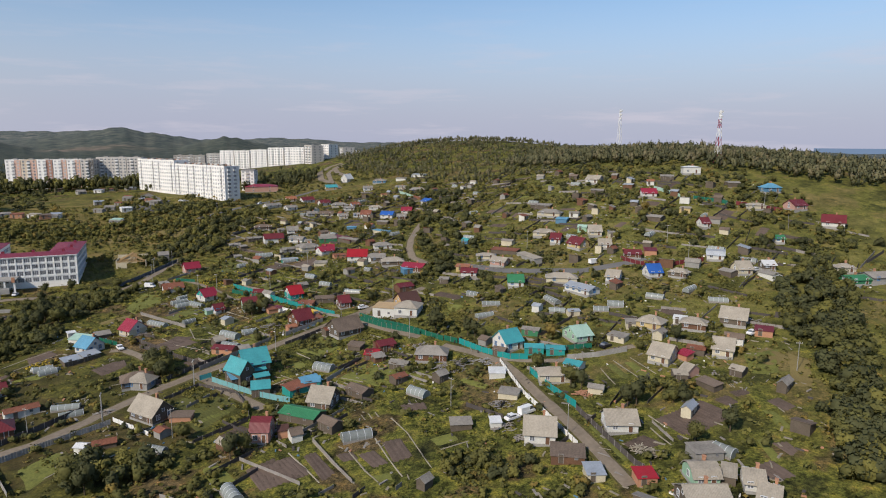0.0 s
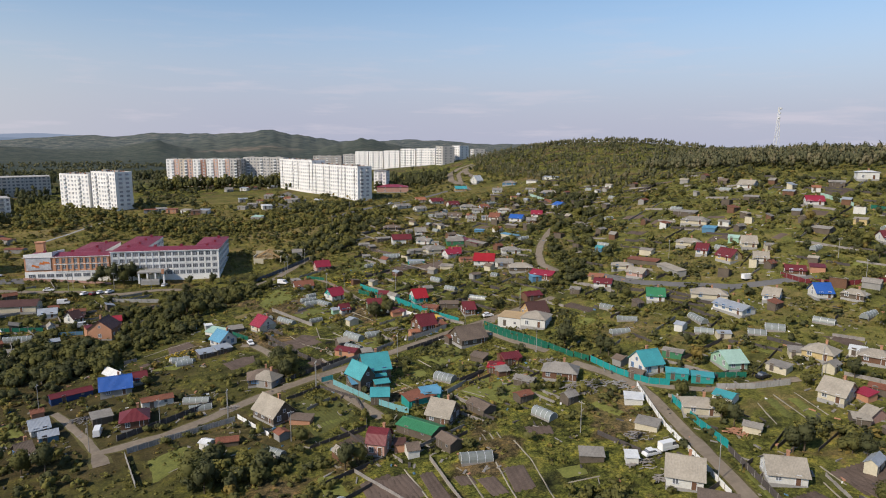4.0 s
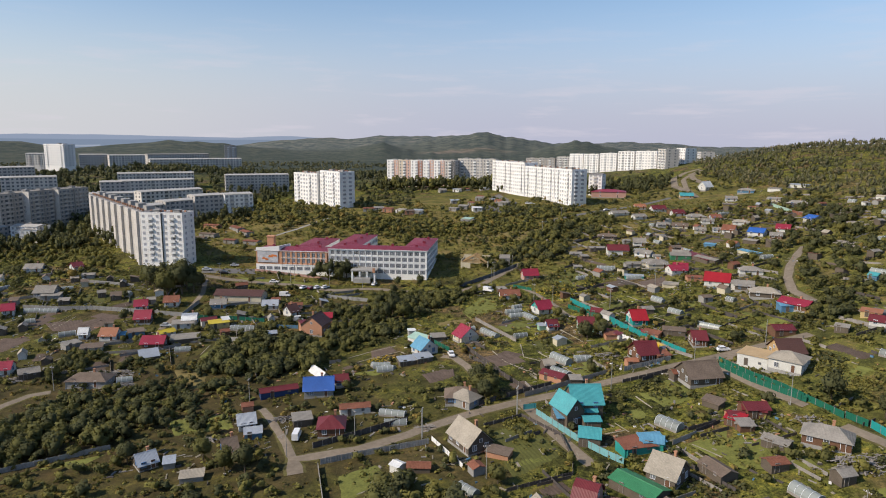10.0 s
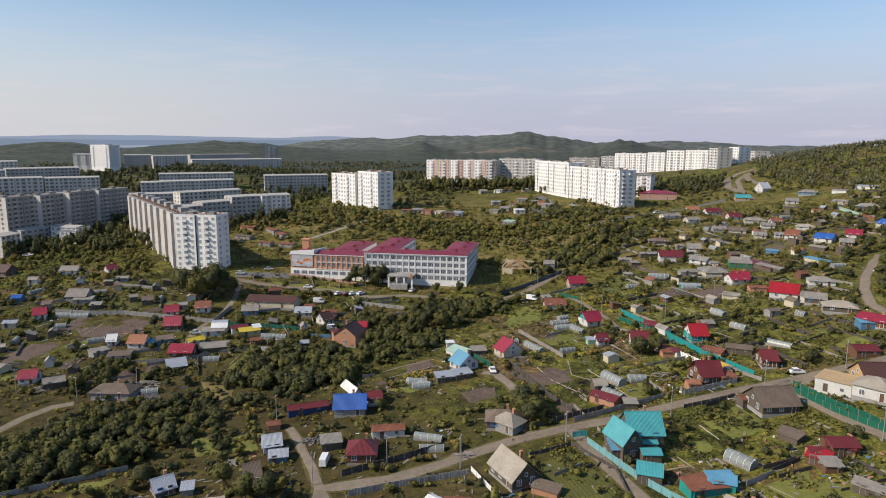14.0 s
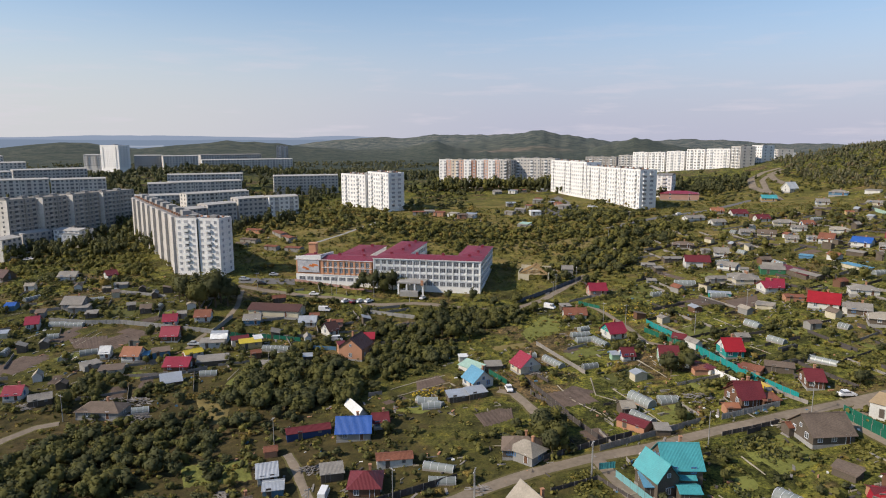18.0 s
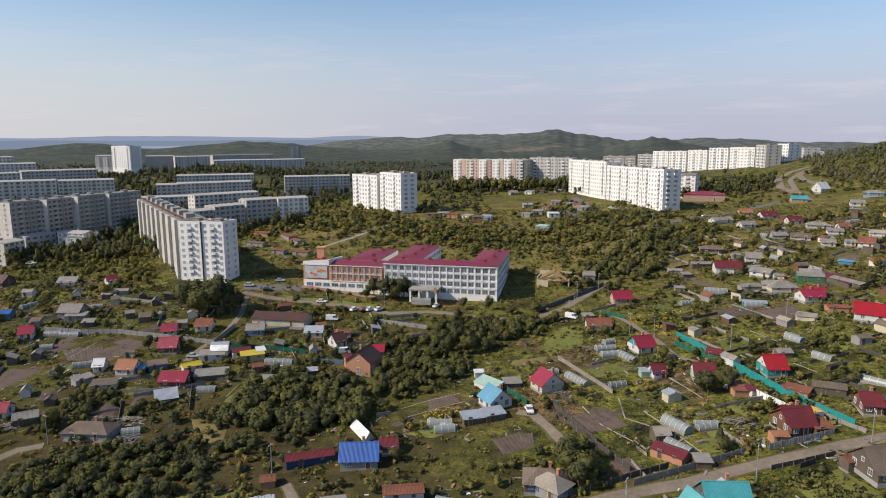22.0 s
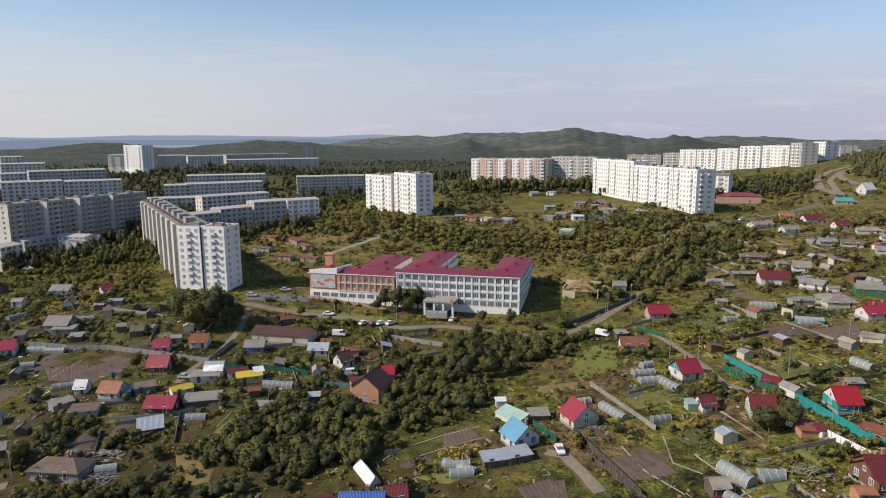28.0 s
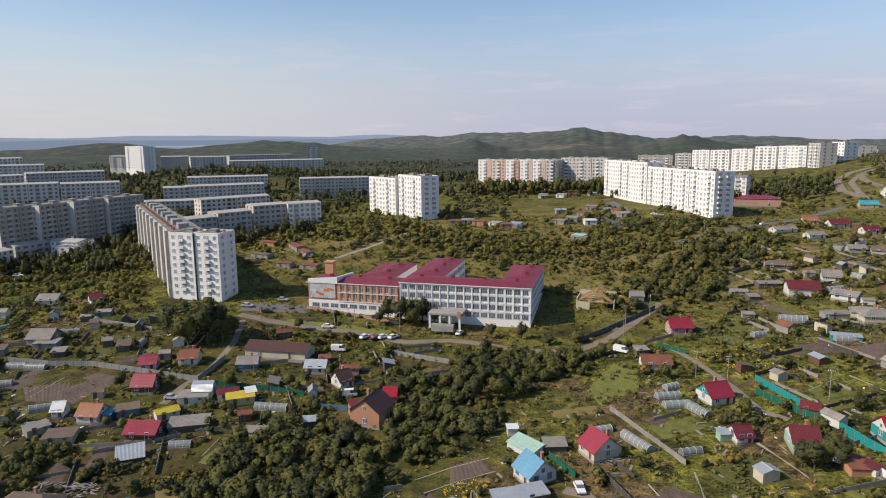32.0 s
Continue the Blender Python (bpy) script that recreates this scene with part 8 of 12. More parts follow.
patch("vegetable_plot", [(169.1, 313.0), (163.4, 326.0), (159.1, 324.1), (164.9, 311.1)], LAWN, "green vegetable plot in rows", "garden bed", rows=1.2)
patch("garden_bed", [(246.6, 255.6), (240.6, 265.2), (233.1, 260.5), (239.2, 250.9)], SOIL, "dug brown vegetable plot with furrows", "garden bed", rows=1.0)
patch("garden_bed", [(234.3, 157.9), (246.3, 162.5), (243.4, 170.3), (231.3, 165.7)], SOIL, "dug brown vegetable plot with furrows", "garden bed", rows=1.2)
patch("garden_bed", [(238.4, 205.8), (249.8, 211.0), (247.0, 217.0), (235.6, 211.8)], SOIL, "dug brown vegetable plot with furrows", "garden bed", rows=1.2)
patch("garden_bed", [(144.5, 256.7), (141.1, 262.8), (135.6, 259.8), (139.0, 253.7)], SOIL, "dug brown vegetable plot with furrows", "garden bed", rows=1.0)
patch("vegetable_plot", [(220.5, 244.0), (226.4, 248.0), (223.8, 251.9), (217.9, 247.9)], LAWN, "green vegetable plot in rows", "garden bed", rows=1.5)
patch("garden_bed", [(246.9, 125.4), (240.6, 137.0), (235.1, 134.0), (241.4, 122.5)], SOIL, "dug brown vegetable plot with furrows", "garden bed", rows=1.2)
patch("vegetable_plot", [(20.5, 69.5), (17.2, 76.8), (12.1, 74.5), (15.5, 67.2)], LAWN, "green vegetable plot in rows", "garden bed", rows=1.0)
patch("vegetable_plot", [(92.9, 198.2), (103.8, 203.0), (100.5, 210.5), (89.5, 205.7)], LAWN, "green vegetable plot in rows", "garden bed", rows=1.0)
patch("garden_bed", [(17.1, 167.4), (14.1, 174.0), (6.8, 170.7), (9.9, 164.0)], SOIL, "dug brown vegetable plot with furrows", "garden bed", rows=1.5)
patch("vegetable_plot", [(154.3, 212.6), (160.3, 215.7), (156.4, 223.2), (150.4, 220.1)], LAWN, "green vegetable plot in rows", "garden bed", rows=1.2)
patch("garden_bed", [(156.6, 326.1), (164.3, 329.6), (162.4, 333.8), (154.7, 330.3)], SOIL, "dug brown vegetable plot with furrows", "garden bed", rows=1.5)
patch("vegetable_plot", [(125.9, 318.4), (122.7, 323.7), (117.6, 320.6), (120.9, 315.3)], DRYGRASS, "plot of dry yellow stalks", "garden bed", rows=1.0)
patch("garden_bed", [(248.7, 205.6), (259.4, 210.3), (257.2, 215.2), (246.6, 210.6)], SOIL, "dug brown vegetable plot with furrows", "garden bed", rows=1.0)
patch("garden_bed", [(14.9, 111.2), (20.4, 114.2), (17.2, 120.0), (11.8, 117.0)], SOIL, "dug brown vegetable plot with furrows", "garden bed", rows=1.0)
patch("vegetable_plot", [(39.0, 270.9), (44.2, 273.9), (41.6, 278.6), (36.3, 275.6)], LAWN, "green vegetable plot in rows", "garden bed", rows=1.2)
patch("garden_bed", [(115.8, 324.8), (123.8, 327.5), (120.9, 336.0), (112.8, 333.2)], SOIL, "dug brown vegetable plot with furrows", "garden bed", rows=1.5)
patch("garden_bed", [(232.0, 195.2), (228.9, 201.9), (221.6, 198.5), (224.7, 191.9)], SOIL, "dug brown vegetable plot with furrows", "garden bed", rows=1.5)
patch("vegetable_plot", [(135.6, 113.2), (133.5, 119.7), (129.7, 118.4), (131.8, 111.9)], LAWN, "green vegetable plot in rows", "garden bed", rows=1.5)
patch("vegetable_plot", [(113.4, 377.9), (122.0, 382.6), (119.9, 385.0), (111.5, 381.5)], LAWN, "green vegetable plot in rows", "garden bed", rows=1.2)
patch("vegetable_plot", [(100.1, 383.2), (95.6, 393.1), (91.0, 391.5), (95.4, 381.5)], LAWN, "green vegetable plot in rows", "garden bed", rows=1.5)
patch("vegetable_plot", [(44.9, 192.0), (39.9, 200.5), (36.3, 198.3), (41.2, 189.9)], LAWN, "green vegetable plot in rows", "garden bed", rows=1.2)
patch("vegetable_plot", [(237.9, 233.2), (235.6, 239.3), (228.4, 236.5), (230.7, 230.4)], LAWN, "green vegetable plot in rows", "garden bed", rows=1.5)
patch("vegetable_plot", [(17.0, 78.3), (15.3, 84.2), (10.0, 82.6), (11.8, 76.7)], DRYGRASS, "plot of dry yellow stalks", "garden bed", rows=1.5)
patch("garden_bed", [(234.0, 313.8), (228.1, 326.0), (223.7, 323.9), (229.6, 311.7)], SOIL, "dug brown vegetable plot with furrows", "garden bed", rows=1.5)
patch("vegetable_plot", [(83.3, 103.2), (79.3, 111.9), (75.0, 109.9), (79.0, 101.2)], LAWN, "green vegetable plot in rows", "garden bed", rows=1.5)
patch("vegetable_plot", [(76.5, 227.9), (83.0, 230.1), (80.5, 237.6), (74.0, 235.5)], LAWN, "green vegetable plot in rows", "garden bed", rows=1.2)
patch("garden_bed", [(177.3, 247.9), (182.5, 250.9), (180.0, 255.1), (174.8, 252.0)], SOIL, "dug brown vegetable plot with furrows", "garden bed", rows=1.2)
patch("vegetable_plot", [(179.5, 368.1), (175.8, 377.3), (169.7, 374.8), (173.4, 365.6)], DRYGRASS, "plot of dry yellow stalks", "garden bed", rows=1.0)
patch("vegetable_plot", [(222.2, 165.3), (218.1, 175.4), (214.2, 173.8), (218.3, 163.7)], LAWN, "green vegetable plot in rows", "garden bed", rows=1.5)
patch("garden_bed", [(177.6, 242.6), (183.4, 246.3), (181.0, 250.1), (175.2, 246.3)], SOIL, "dug brown vegetable plot with furrows", "garden bed", rows=1.0)
patch("garden_bed", [(208.3, 308.7), (219.2, 311.9), (217.7, 317.1), (206.7, 313.9)], SOIL, "dug brown vegetable plot with furrows", "garden bed", rows=1.2)
patch("garden_bed", [(179.2, 198.9), (184.8, 201.9), (181.8, 207.6), (176.1, 204.6)], SOIL, "dug brown vegetable plot with furrows", "garden bed", rows=1.2)
patch("vegetable_plot", [(187.6, 160.3), (185.7, 166.0), (181.9, 164.8), (183.7, 159.0)], LAWN, "green vegetable plot in rows", "garden bed", rows=1.0)
patch("garden_bed", [(168.8, 355.4), (178.6, 360.4), (175.0, 367.5), (165.2, 362.5)], SOIL, "dug brown vegetable plot with furrows", "garden bed", rows=1.2)
patch("garden_bed", [(232.2, 136.2), (241.9, 140.7), (239.3, 146.2), (229.6, 141.8)], SOIL, "dug brown vegetable plot with furrows", "garden bed", rows=1.2)
patch("vegetable_plot", [(210.3, 142.0), (221.6, 147.5), (219.0, 152.7), (207.7, 147.2)], LAWN, "green vegetable plot in rows", "garden bed", rows=1.0)
patch("vegetable_plot", [(8.7, 123.5), (17.4, 126.5), (15.7, 131.3), (7.0, 128.3)], LAWN, "green vegetable plot in rows", "garden bed", rows=1.2)
patch("vegetable_plot", [(125.0, 271.4), (121.6, 278.8), (114.1, 275.4), (117.5, 268.0)], LAWN, "green vegetable plot in rows", "garden bed", rows=1.5)
patch("garden_bed", [(170.7, 236.7), (167.0, 246.0), (160.1, 243.3), (163.8, 233.9)], SOIL, "dug brown vegetable plot with furrows", "garden bed", rows=1.5)
patch("vegetable_plot", [(235.4, 279.9), (244.3, 284.4), (242.5, 288.0), (233.5, 283.5)], DRYGRASS, "plot of dry yellow stalks", "garden bed", rows=1.0)
patch("vegetable_plot", [(158.8, 225.5), (164.7, 227.2), (163.1, 232.8), (157.2, 231.1)], LAWN, "green vegetable plot in rows", "garden bed", rows=1.2)
house(-83.7, 233.4, 114, 4.1, 2.3, 2.0, 2.9, "gable", "white", "slate", "shed")
house(-163.8, 267.7, 115, 5.0, 2.3, 1.8, 2.6, "gable", "wood", "slate", "shed")
house(-180.7, 265.7, 33, 2.8, 3.0, 2.2, 2.9, "shed", "cream", "old", "shed")
house(-196.4, 241.4, 23, 3.4, 3.5, 2.2, 2.9, "shed", "grey", "old", "shed")
house(-144.2, 222.7, 23, 3.1, 2.5, 1.8, 2.3, "gable", "cream", "old", "shed")
house(-157.7, 251.3, 28, 4.1, 3.7, 1.8, 2.8, "shed", "wood", "old", "shed")
house(-215.2, 235.1, 112, 4.8, 2.3, 1.8, 2.9, "gable", "cream", "old", "shed")
house(-141.8, 257.8, 117, 2.7, 3.3, 2.0, 2.5, "gable", "white", "beige", "shed")
house(-189.4, 271.8, 34, 3.3, 3.0, 1.8, 2.3, "shed", "wood", "beige", "shed")
house(-218.9, 227.9, 27, 2.8, 2.8, 1.9, 2.7, "shed", "cream", "old", "shed")
house(-96.6, 218.5, 32, 3.2, 2.8, 1.9, 2.6, "gable", "brown", "rust", "shed")
house(-89.0, 255.6, 20, 3.6, 3.4, 1.7, 2.3, "gable", "wood", "rust", "shed")
house(-144.8, 271.6, 117, 4.1, 3.1, 1.7, 2.7, "gable", "white", "slate", "shed")
house(-201.1, 202.9, 28, 4.8, 2.5, 2.1, 2.8, "gable", "white", "silver", "shed")
house(-212.7, 216.1, 19, 3.9, 2.6, 2.1, 3.0, "shed", "wood", "silver", "shed")
house(-174.2, 216.3, 119, 4.0, 2.6, 2.1, 2.8, "gable", "wood", "slate", "shed")
house(-179.3, 212.0, 117, 3.6, 2.6, 2.1, 3.1, "shed", "wood", "slate", "shed")
house(-150.9, 271.1, 25, 4.7, 2.5, 1.7, 2.7, "gable", "brown", "old", "shed")
house(-97.2, 237.0, 108, 5.2, 2.9, 1.7, 2.5, "shed", "wood", "slate", "shed")
house(-196.1, 221.3, 20, 4.8, 2.3, 1.9, 2.5, "shed", "cream", "silver", "shed")
house(-157.8, 193.4, 122, 3.6, 2.5, 1.8, 2.9, "gable", "white", "beige", "shed")
house(-172.4, 271.9, 117, 2.6, 2.7, 2.1, 2.9, "gable", "wood", "old", "shed")
house(-183.4, 200.2, 32, 5.4, 2.6, 2.0, 2.7, "gable", "wood", "beige", "shed")
house(-140.4, 248.3, 25, 3.3, 3.2, 2.0, 2.7, "gable", "grey", "slate", "shed")
house(-204.4, 273.5, 123, 4.3, 3.0, 2.0, 2.9, "gable", "white", "old", "shed")
house(-229.1, 274.6, 17, 4.1, 3.5, 2.1, 3.1, "gable", "white", "beige", "shed")
house(-165.2, 253.1, 33, 3.1, 3.1, 2.2, 3.0, "gable", "wood", "slate", "shed")
house(-173.4, 177.4, 26, 3.7, 3.2, 1.8, 2.7, "gable", "wood", "slate", "shed")
house(-67.6, 253.6, 115, 4.3, 3.0, 2.2, 3.0, "shed", "wood", "silver", "shed")
house(-109.8, 270.8, 33, 5.2, 2.5, 2.0, 2.9, "gable", "wood", "rust", "shed")
house(-161.5, 273.6, 114, 2.8, 3.6, 1.9, 2.8, "shed", "wood", "old", "shed")
house(-146.3, 189.5, 110, 2.6, 2.9, 1.7, 2.5, "gable", "wood", "old", "shed")
greenhouse(-184.2, 270.3, 120, 5.3, 2.4, 1.7)
greenhouse(-112.6, 177.8, 26, 4.5, 2.4, 1.7)
greenhouse(-177.1, 223.4, 27, 4.5, 2.4, 1.7)
greenhouse(-160.4, 208.3, 108, 5.0, 2.4, 1.7)
greenhouse(-183.2, 208.6, 115, 5.1, 2.4, 1.7)
greenhouse(-154.5, 255.4, 108, 5.0, 2.4, 1.7)
greenhouse(-211.0, 208.2, 108, 5.1, 2.4, 1.7)
greenhouse(-154.9, 213.4, 32, 5.5, 2.4, 1.7)
greenhouse(-180.2, 184.2, 118, 5.4, 2.4, 1.7)
greenhouse(-199.0, 215.2, 109, 5.6, 2.4, 1.7)
patch("vegetable_plot", [(-136.6, 266.9), (-131.3, 270.0), (-135.7, 277.6), (-141.1, 274.4)], LAWN, "green vegetable plot in rows", "garden bed", rows=1.5)
patch("vegetable_plot", [(-220.1, 205.4), (-222.8, 212.6), (-228.9, 210.3), (-226.2, 203.1)], LAWN, "green vegetable plot in rows", "garden bed", rows=1.5)
patch("vegetable_plot", [(-218.8, 249.8), (-222.9, 261.6), (-230.1, 259.1), (-225.9, 247.3)], DRYGRASS, "plot of dry yellow stalks", "garden bed", rows=1.5)
patch("vegetable_plot", [(-201.2, 219.0), (-204.0, 225.7), (-210.0, 223.2), (-207.2, 216.5)], LAWN, "green vegetable plot in rows", "garden bed", rows=1.5)
patch("garden_bed", [(-169.5, 193.2), (-172.8, 201.7), (-179.7, 199.0), (-176.4, 190.5)], SOIL, "dug brown vegetable plot with furrows", "garden bed", rows=1.0)
patch("vegetable_plot", [(-198.4, 192.4), (-191.7, 195.1), (-193.7, 200.0), (-200.4, 197.3)], DRYGRASS, "plot of dry yellow stalks", "garden bed", rows=1.5)
patch("garden_bed", [(-169.0, 199.9), (-172.5, 208.5), (-177.3, 206.6), (-173.8, 197.9)], SOIL, "dug brown vegetable plot with furrows", "garden bed", rows=1.0)
patch("garden_bed", [(-189.8, 188.1), (-183.8, 190.0), (-185.8, 196.3), (-191.8, 194.4)], SOIL, "dug brown vegetable plot with furrows", "garden bed", rows=1.0)
patch("vegetable_plot", [(-211.9, 251.2), (-206.3, 253.6), (-207.9, 257.5), (-213.5, 255.2)], LAWN, "green vegetable plot in rows", "garden bed", rows=1.0)
patch("vegetable_plot", [(-211.3, 190.7), (-215.1, 203.2), (-220.0, 201.7), (-216.1, 189.2)], LAWN, "green vegetable plot in rows", "garden bed", rows=1.2)
patch("vegetable_plot", [(-150.9, 247.1), (-144.1, 250.2), (-147.3, 257.2), (-154.1, 254.1)], LAWN, "green vegetable plot in rows", "garden bed", rows=1.5)
patch("vegetable_plot", [(-216.8, 219.4), (-211.3, 222.7), (-213.8, 226.8), (-219.2, 223.5)], LAWN, "green vegetable plot in rows", "garden bed", rows=1.2)
patch("vegetable_plot", [(-130.6, 264.4), (-133.8, 269.8), (-138.4, 267.1), (-135.3, 261.7)], DRYGRASS, "plot of dry yellow stalks", "garden bed", rows=1.2)
patch("garden_bed", [(-186.6, 201.6), (-190.2, 208.7), (-194.6, 206.4), (-191.0, 199.3)], SOIL, "dug brown vegetable plot with furrows", "garden bed", rows=1.2)
patch("vegetable_plot", [(-164.6, 178.9), (-157.5, 183.2), (-160.6, 188.3), (-167.7, 183.9)], LAWN, "green vegetable plot in rows", "garden bed", rows=1.0)
patch("garden_bed", [(-207.0, 210.7), (-200.9, 214.8), (-204.4, 220.0), (-210.5, 216.0)], SOIL, "dug brown vegetable plot with furrows", "garden bed", rows=1.5)
patch("garden_bed", [(-149.1, 191.8), (-151.3, 198.1), (-156.0, 196.5), (-153.9, 190.2)], SOIL, "dug brown vegetable plot with furrows", "garden bed", rows=1.5)
patch("vegetable_plot", [(-125.1, 199.2), (-127.8, 204.6), (-134.1, 201.5), (-131.5, 196.1)], LAWN, "green vegetable plot in rows", "garden bed", rows=1.5)
patch("garden_bed", [(-118.3, 193.4), (-122.1, 203.6), (-128.0, 201.4), (-124.2, 191.2)], SOIL, "dug brown vegetable plot with furrows", "garden bed", rows=1.5)
patch("garden_bed", [(-194.4, 259.2), (-196.8, 265.3), (-201.1, 263.6), (-198.7, 257.5)], SOIL, "dug brown vegetable plot with furrows", "garden bed", rows=1.2)
patch("garden_bed", [(-121.9, 186.0), (-126.0, 194.8), (-133.1, 191.6), (-129.0, 182.7)], SOIL, "dug brown vegetable plot with furrows", "garden bed", rows=1.0)
patch("garden_bed", [(-156.4, 219.9), (-150.4, 222.1), (-152.7, 228.6), (-158.8, 226.4)], SOIL, "dug brown vegetable plot with furrows", "garden bed", rows=1.5)

# more garden plots
patch("garden_bed", [(15.0, 97.4), (25.5, 97.9), (28.7, 86.1), (16.9, 84.4)], SOIL, "dug brown vegetable plot with furrows", "garden bed", lift=0.14, rows=1.2)
patch("garden_bed", [(57.2, 108.1), (63.5, 105.9), (62.3, 99.5), (56.2, 101.6)], SOIL, "dug brown vegetable plot with furrows", "garden bed", lift=0.14, rows=1.2)
patch("lawn", [(52.0, 135.9), (70.0, 133.3), (72.4, 117.9), (54.2, 119.6)], LAWN, "sunlit green grass plot", "lawn", lift=0.14)
patch("garden_bed", [(103.6, 64.8), (119.4, 65.0), (120.3, 53.1), (105.5, 51.9)], SOIL, "dug brown vegetable plot with furrows", "garden bed", lift=0.14, rows=1.2)
patch("garden_bed", [(106.0, 39.1), (111.4, 39.1), (110.2, 29.9), (105.1, 31.7)], SOIL, "dug brown vegetable plot with furrows", "garden bed", lift=0.14, rows=1.2)
patch("lawn", [(25.9, 181.0), (34.9, 184.1), (39.5, 175.8), (28.6, 173.2)], LAWN, "sunlit green grass plot", "lawn", lift=0.14)
patch("yard", [(72.3, 184.5), (80.8, 185.5), (75.0, 170.9), (69.8, 171.8)], DIRT, "sandy yard before the new house", "yard", lift=0.14)
patch("garden_bed", [(-158.2, 231.6), (-156.7, 236.2), (-139.5, 232.9), (-145.8, 229.5)], SOIL, "dug brown vegetable plot with furrows", "garden bed", lift=0.14, rows=1.2)
patch("garden_bed", [(-46.0, 188.8), (-41.0, 193.3), (-37.7, 190.2), (-43.2, 185.7)], SOIL, "dug brown vegetable plot with furrows", "garden bed", lift=0.14, rows=1.2)
patch("lawn", [(-42.4, 182.5), (-35.2, 189.0), (-28.3, 184.6), (-32.2, 179.8)], LAWN, "sunlit green grass plot", "lawn", lift=0.14)
patch("garden_bed", [(-55.8, 255.1), (-52.0, 259.3), (-49.9, 251.3), (-53.4, 248.7)], SOIL, "dug brown vegetable plot with furrows", "garden bed", lift=0.14, rows=1.2)
patch("dry_field", [(-19.9, 232.2), (-4.6, 237.1), (-4.7, 229.7), (-16.5, 225.9)], DRYGRASS, "dry yellowing grass field", "field", lift=0.14)
house(-38.8, 558.7, -12, 6.5, 4.5, 2.3, 2.8, "shed", "white", "slate", "garage")
house(-25.5, 555.2, -30, 6.5, 4.5, 2.3, 2.8, "shed", "white", "silver", "garage")
house(-6.1, 438.2, 15, 6.5, 4.5, 2.3, 2.8, "shed", "white", "white", "garage")
house(-4.8, 483.2, -12, 6.5, 4.5, 2.3, 2.8, "shed", "grey", "slate", "garage")
house(9.9, 466.2, -30, 6.5, 4.5, 2.3, 2.8, "shed", "brick", "rust", "garage")
house(-73.2, 428.9, 15, 6.5, 4.5, 2.3, 2.8, "shed", "white", "slate", "garage")
house(-66.5, 427.5, -12, 6.5, 4.5, 2.3, 2.8, "shed", "brick", "rust", "garage")
house(-57.5, 426.8, -30, 6.5, 4.5, 2.3, 2.8, "shed", "white", "beige", "garage")
house(-51.6, 425.3, 15, 6.5, 4.5, 2.3, 2.8, "shed", "brick", "old", "garage")
house(-46.2, 428.0, -12, 6.5, 4.5, 2.3, 2.8, "shed", "white", "silver", "garage")
house(-11.6, 409.3, -30, 6.5, 4.5, 2.3, 2.8, "shed", "mint", "mint", "garage")
house(-23.0, 468.4, 15, 6.5, 4.5, 2.3, 2.8, "shed", "grey", "silver", "garage")
house(-15.9, 445.6, -12, 6.5, 4.5, 2.3, 2.8, "shed", "grey", "slate", "garage")
house(13.3, 455.8, -30, 6.5, 4.5, 2.3, 2.8, "shed", "grey", "slate", "garage")
house(-56.4, 588.0, 15, 6.5, 4.5, 2.3, 2.8, "shed", "wood", "old", "garage")
patch("parking_yard", [(1.5, 501.5), (10.6, 533.0), (21.4, 464.5), (11.1, 443.8)], ASPH, "worn grey asphalt yard before the garages", "yard", lift=0.14)

# ---- single trees ----
tree_at(-145.0, 259.8, 14, 0)
tree_at(-138.3, 257.9, 15, 1)
tree_at(-132.8, 260.5, 16, 4)
tree_at(-128.3, 262.3, 13, 0)
tree_at(-150.9, 264.6, 11, 5)
tree_at(-141.1, 269.7, 14, 1)
tree_at(-143.6, 263.2, 13, 4)
tree_at(-132.8, 265.3, 14, 5)
tree_at(-127.7, 269.0, 7, 2)
tree_at(-107.5, 276.9, 5, 2)
tree_at(-39.8, 268.3, 6, 0)
tree_at(-29.8, 283.3, 6, 4)
tree_at(-3.8, 269.7, 5, 1)
tree_at(33.8, 205.9, 6, 0)
tree_at(35.5, 204.2, 7, 4)
tree_at(39.8, 209.2, 6, 1)
tree_at(22.2, 223.2, 4, 1)
tree_at(42.8, 214.4, 4, 2)
tree_at(12.7, 252.1, 5, 1)
tree_at(16.7, 251.9, 4, 2)
tree_at(39.1, 280.5, 3.5, 2)
tree_at(-19.4, 106.1, 9, 1)
tree_at(-16.6, 103.1, 8, 0)
tree_at(13.1, 102.7, 7, 0)
tree_at(16.5, 104.3, 6, 1)
tree_at(-0.7, 164.8, 8, 1)
tree_at(1.5, 159.1, 7, 4)
tree_at(86.2, 146.8, 9, 4)
tree_at(40.9, 205.7, 6, 0)
tree_at(-39.5, 169.6, 4, 2)
tree_at(34.6, 207.9, 5, 1)
tree_at(97.2, 102.3, 6, 2)
tree_at(99.5, 89.7, 7, 1)
tree_at(100.4, 86.4, 6, 0)
tree_at(105.8, 71.5, 7, 0)
tree_at(103.5, 72.1, 6, 4)
tree_at(113.3, 66.9, 5, 1)
tree_at(114.0, 64.1, 6, 0)
tree_at(139.3, 91.8, 6, 4)
tree_at(127.2, 94.1, 4, 1)
tree_at(93.4, 137.2, 6, 0)
tree_at(94.6, 134.5, 6, 4)
tree_at(95.7, 131.8, 5, 1)
tree_at(-0.4, 165.8, 9, 4)
tree_at(2.8, 163.6, 8, 1)
tree_at(1.0, 170.1, 8, 6)
tree_at(35.7, 207.2, 5, 0)
tree_at(41.7, 219.9, 5, 1)
tree_at(29.0, 231.6, 4, 2)
tree_at(-26.2, 239.1, 5, 0)
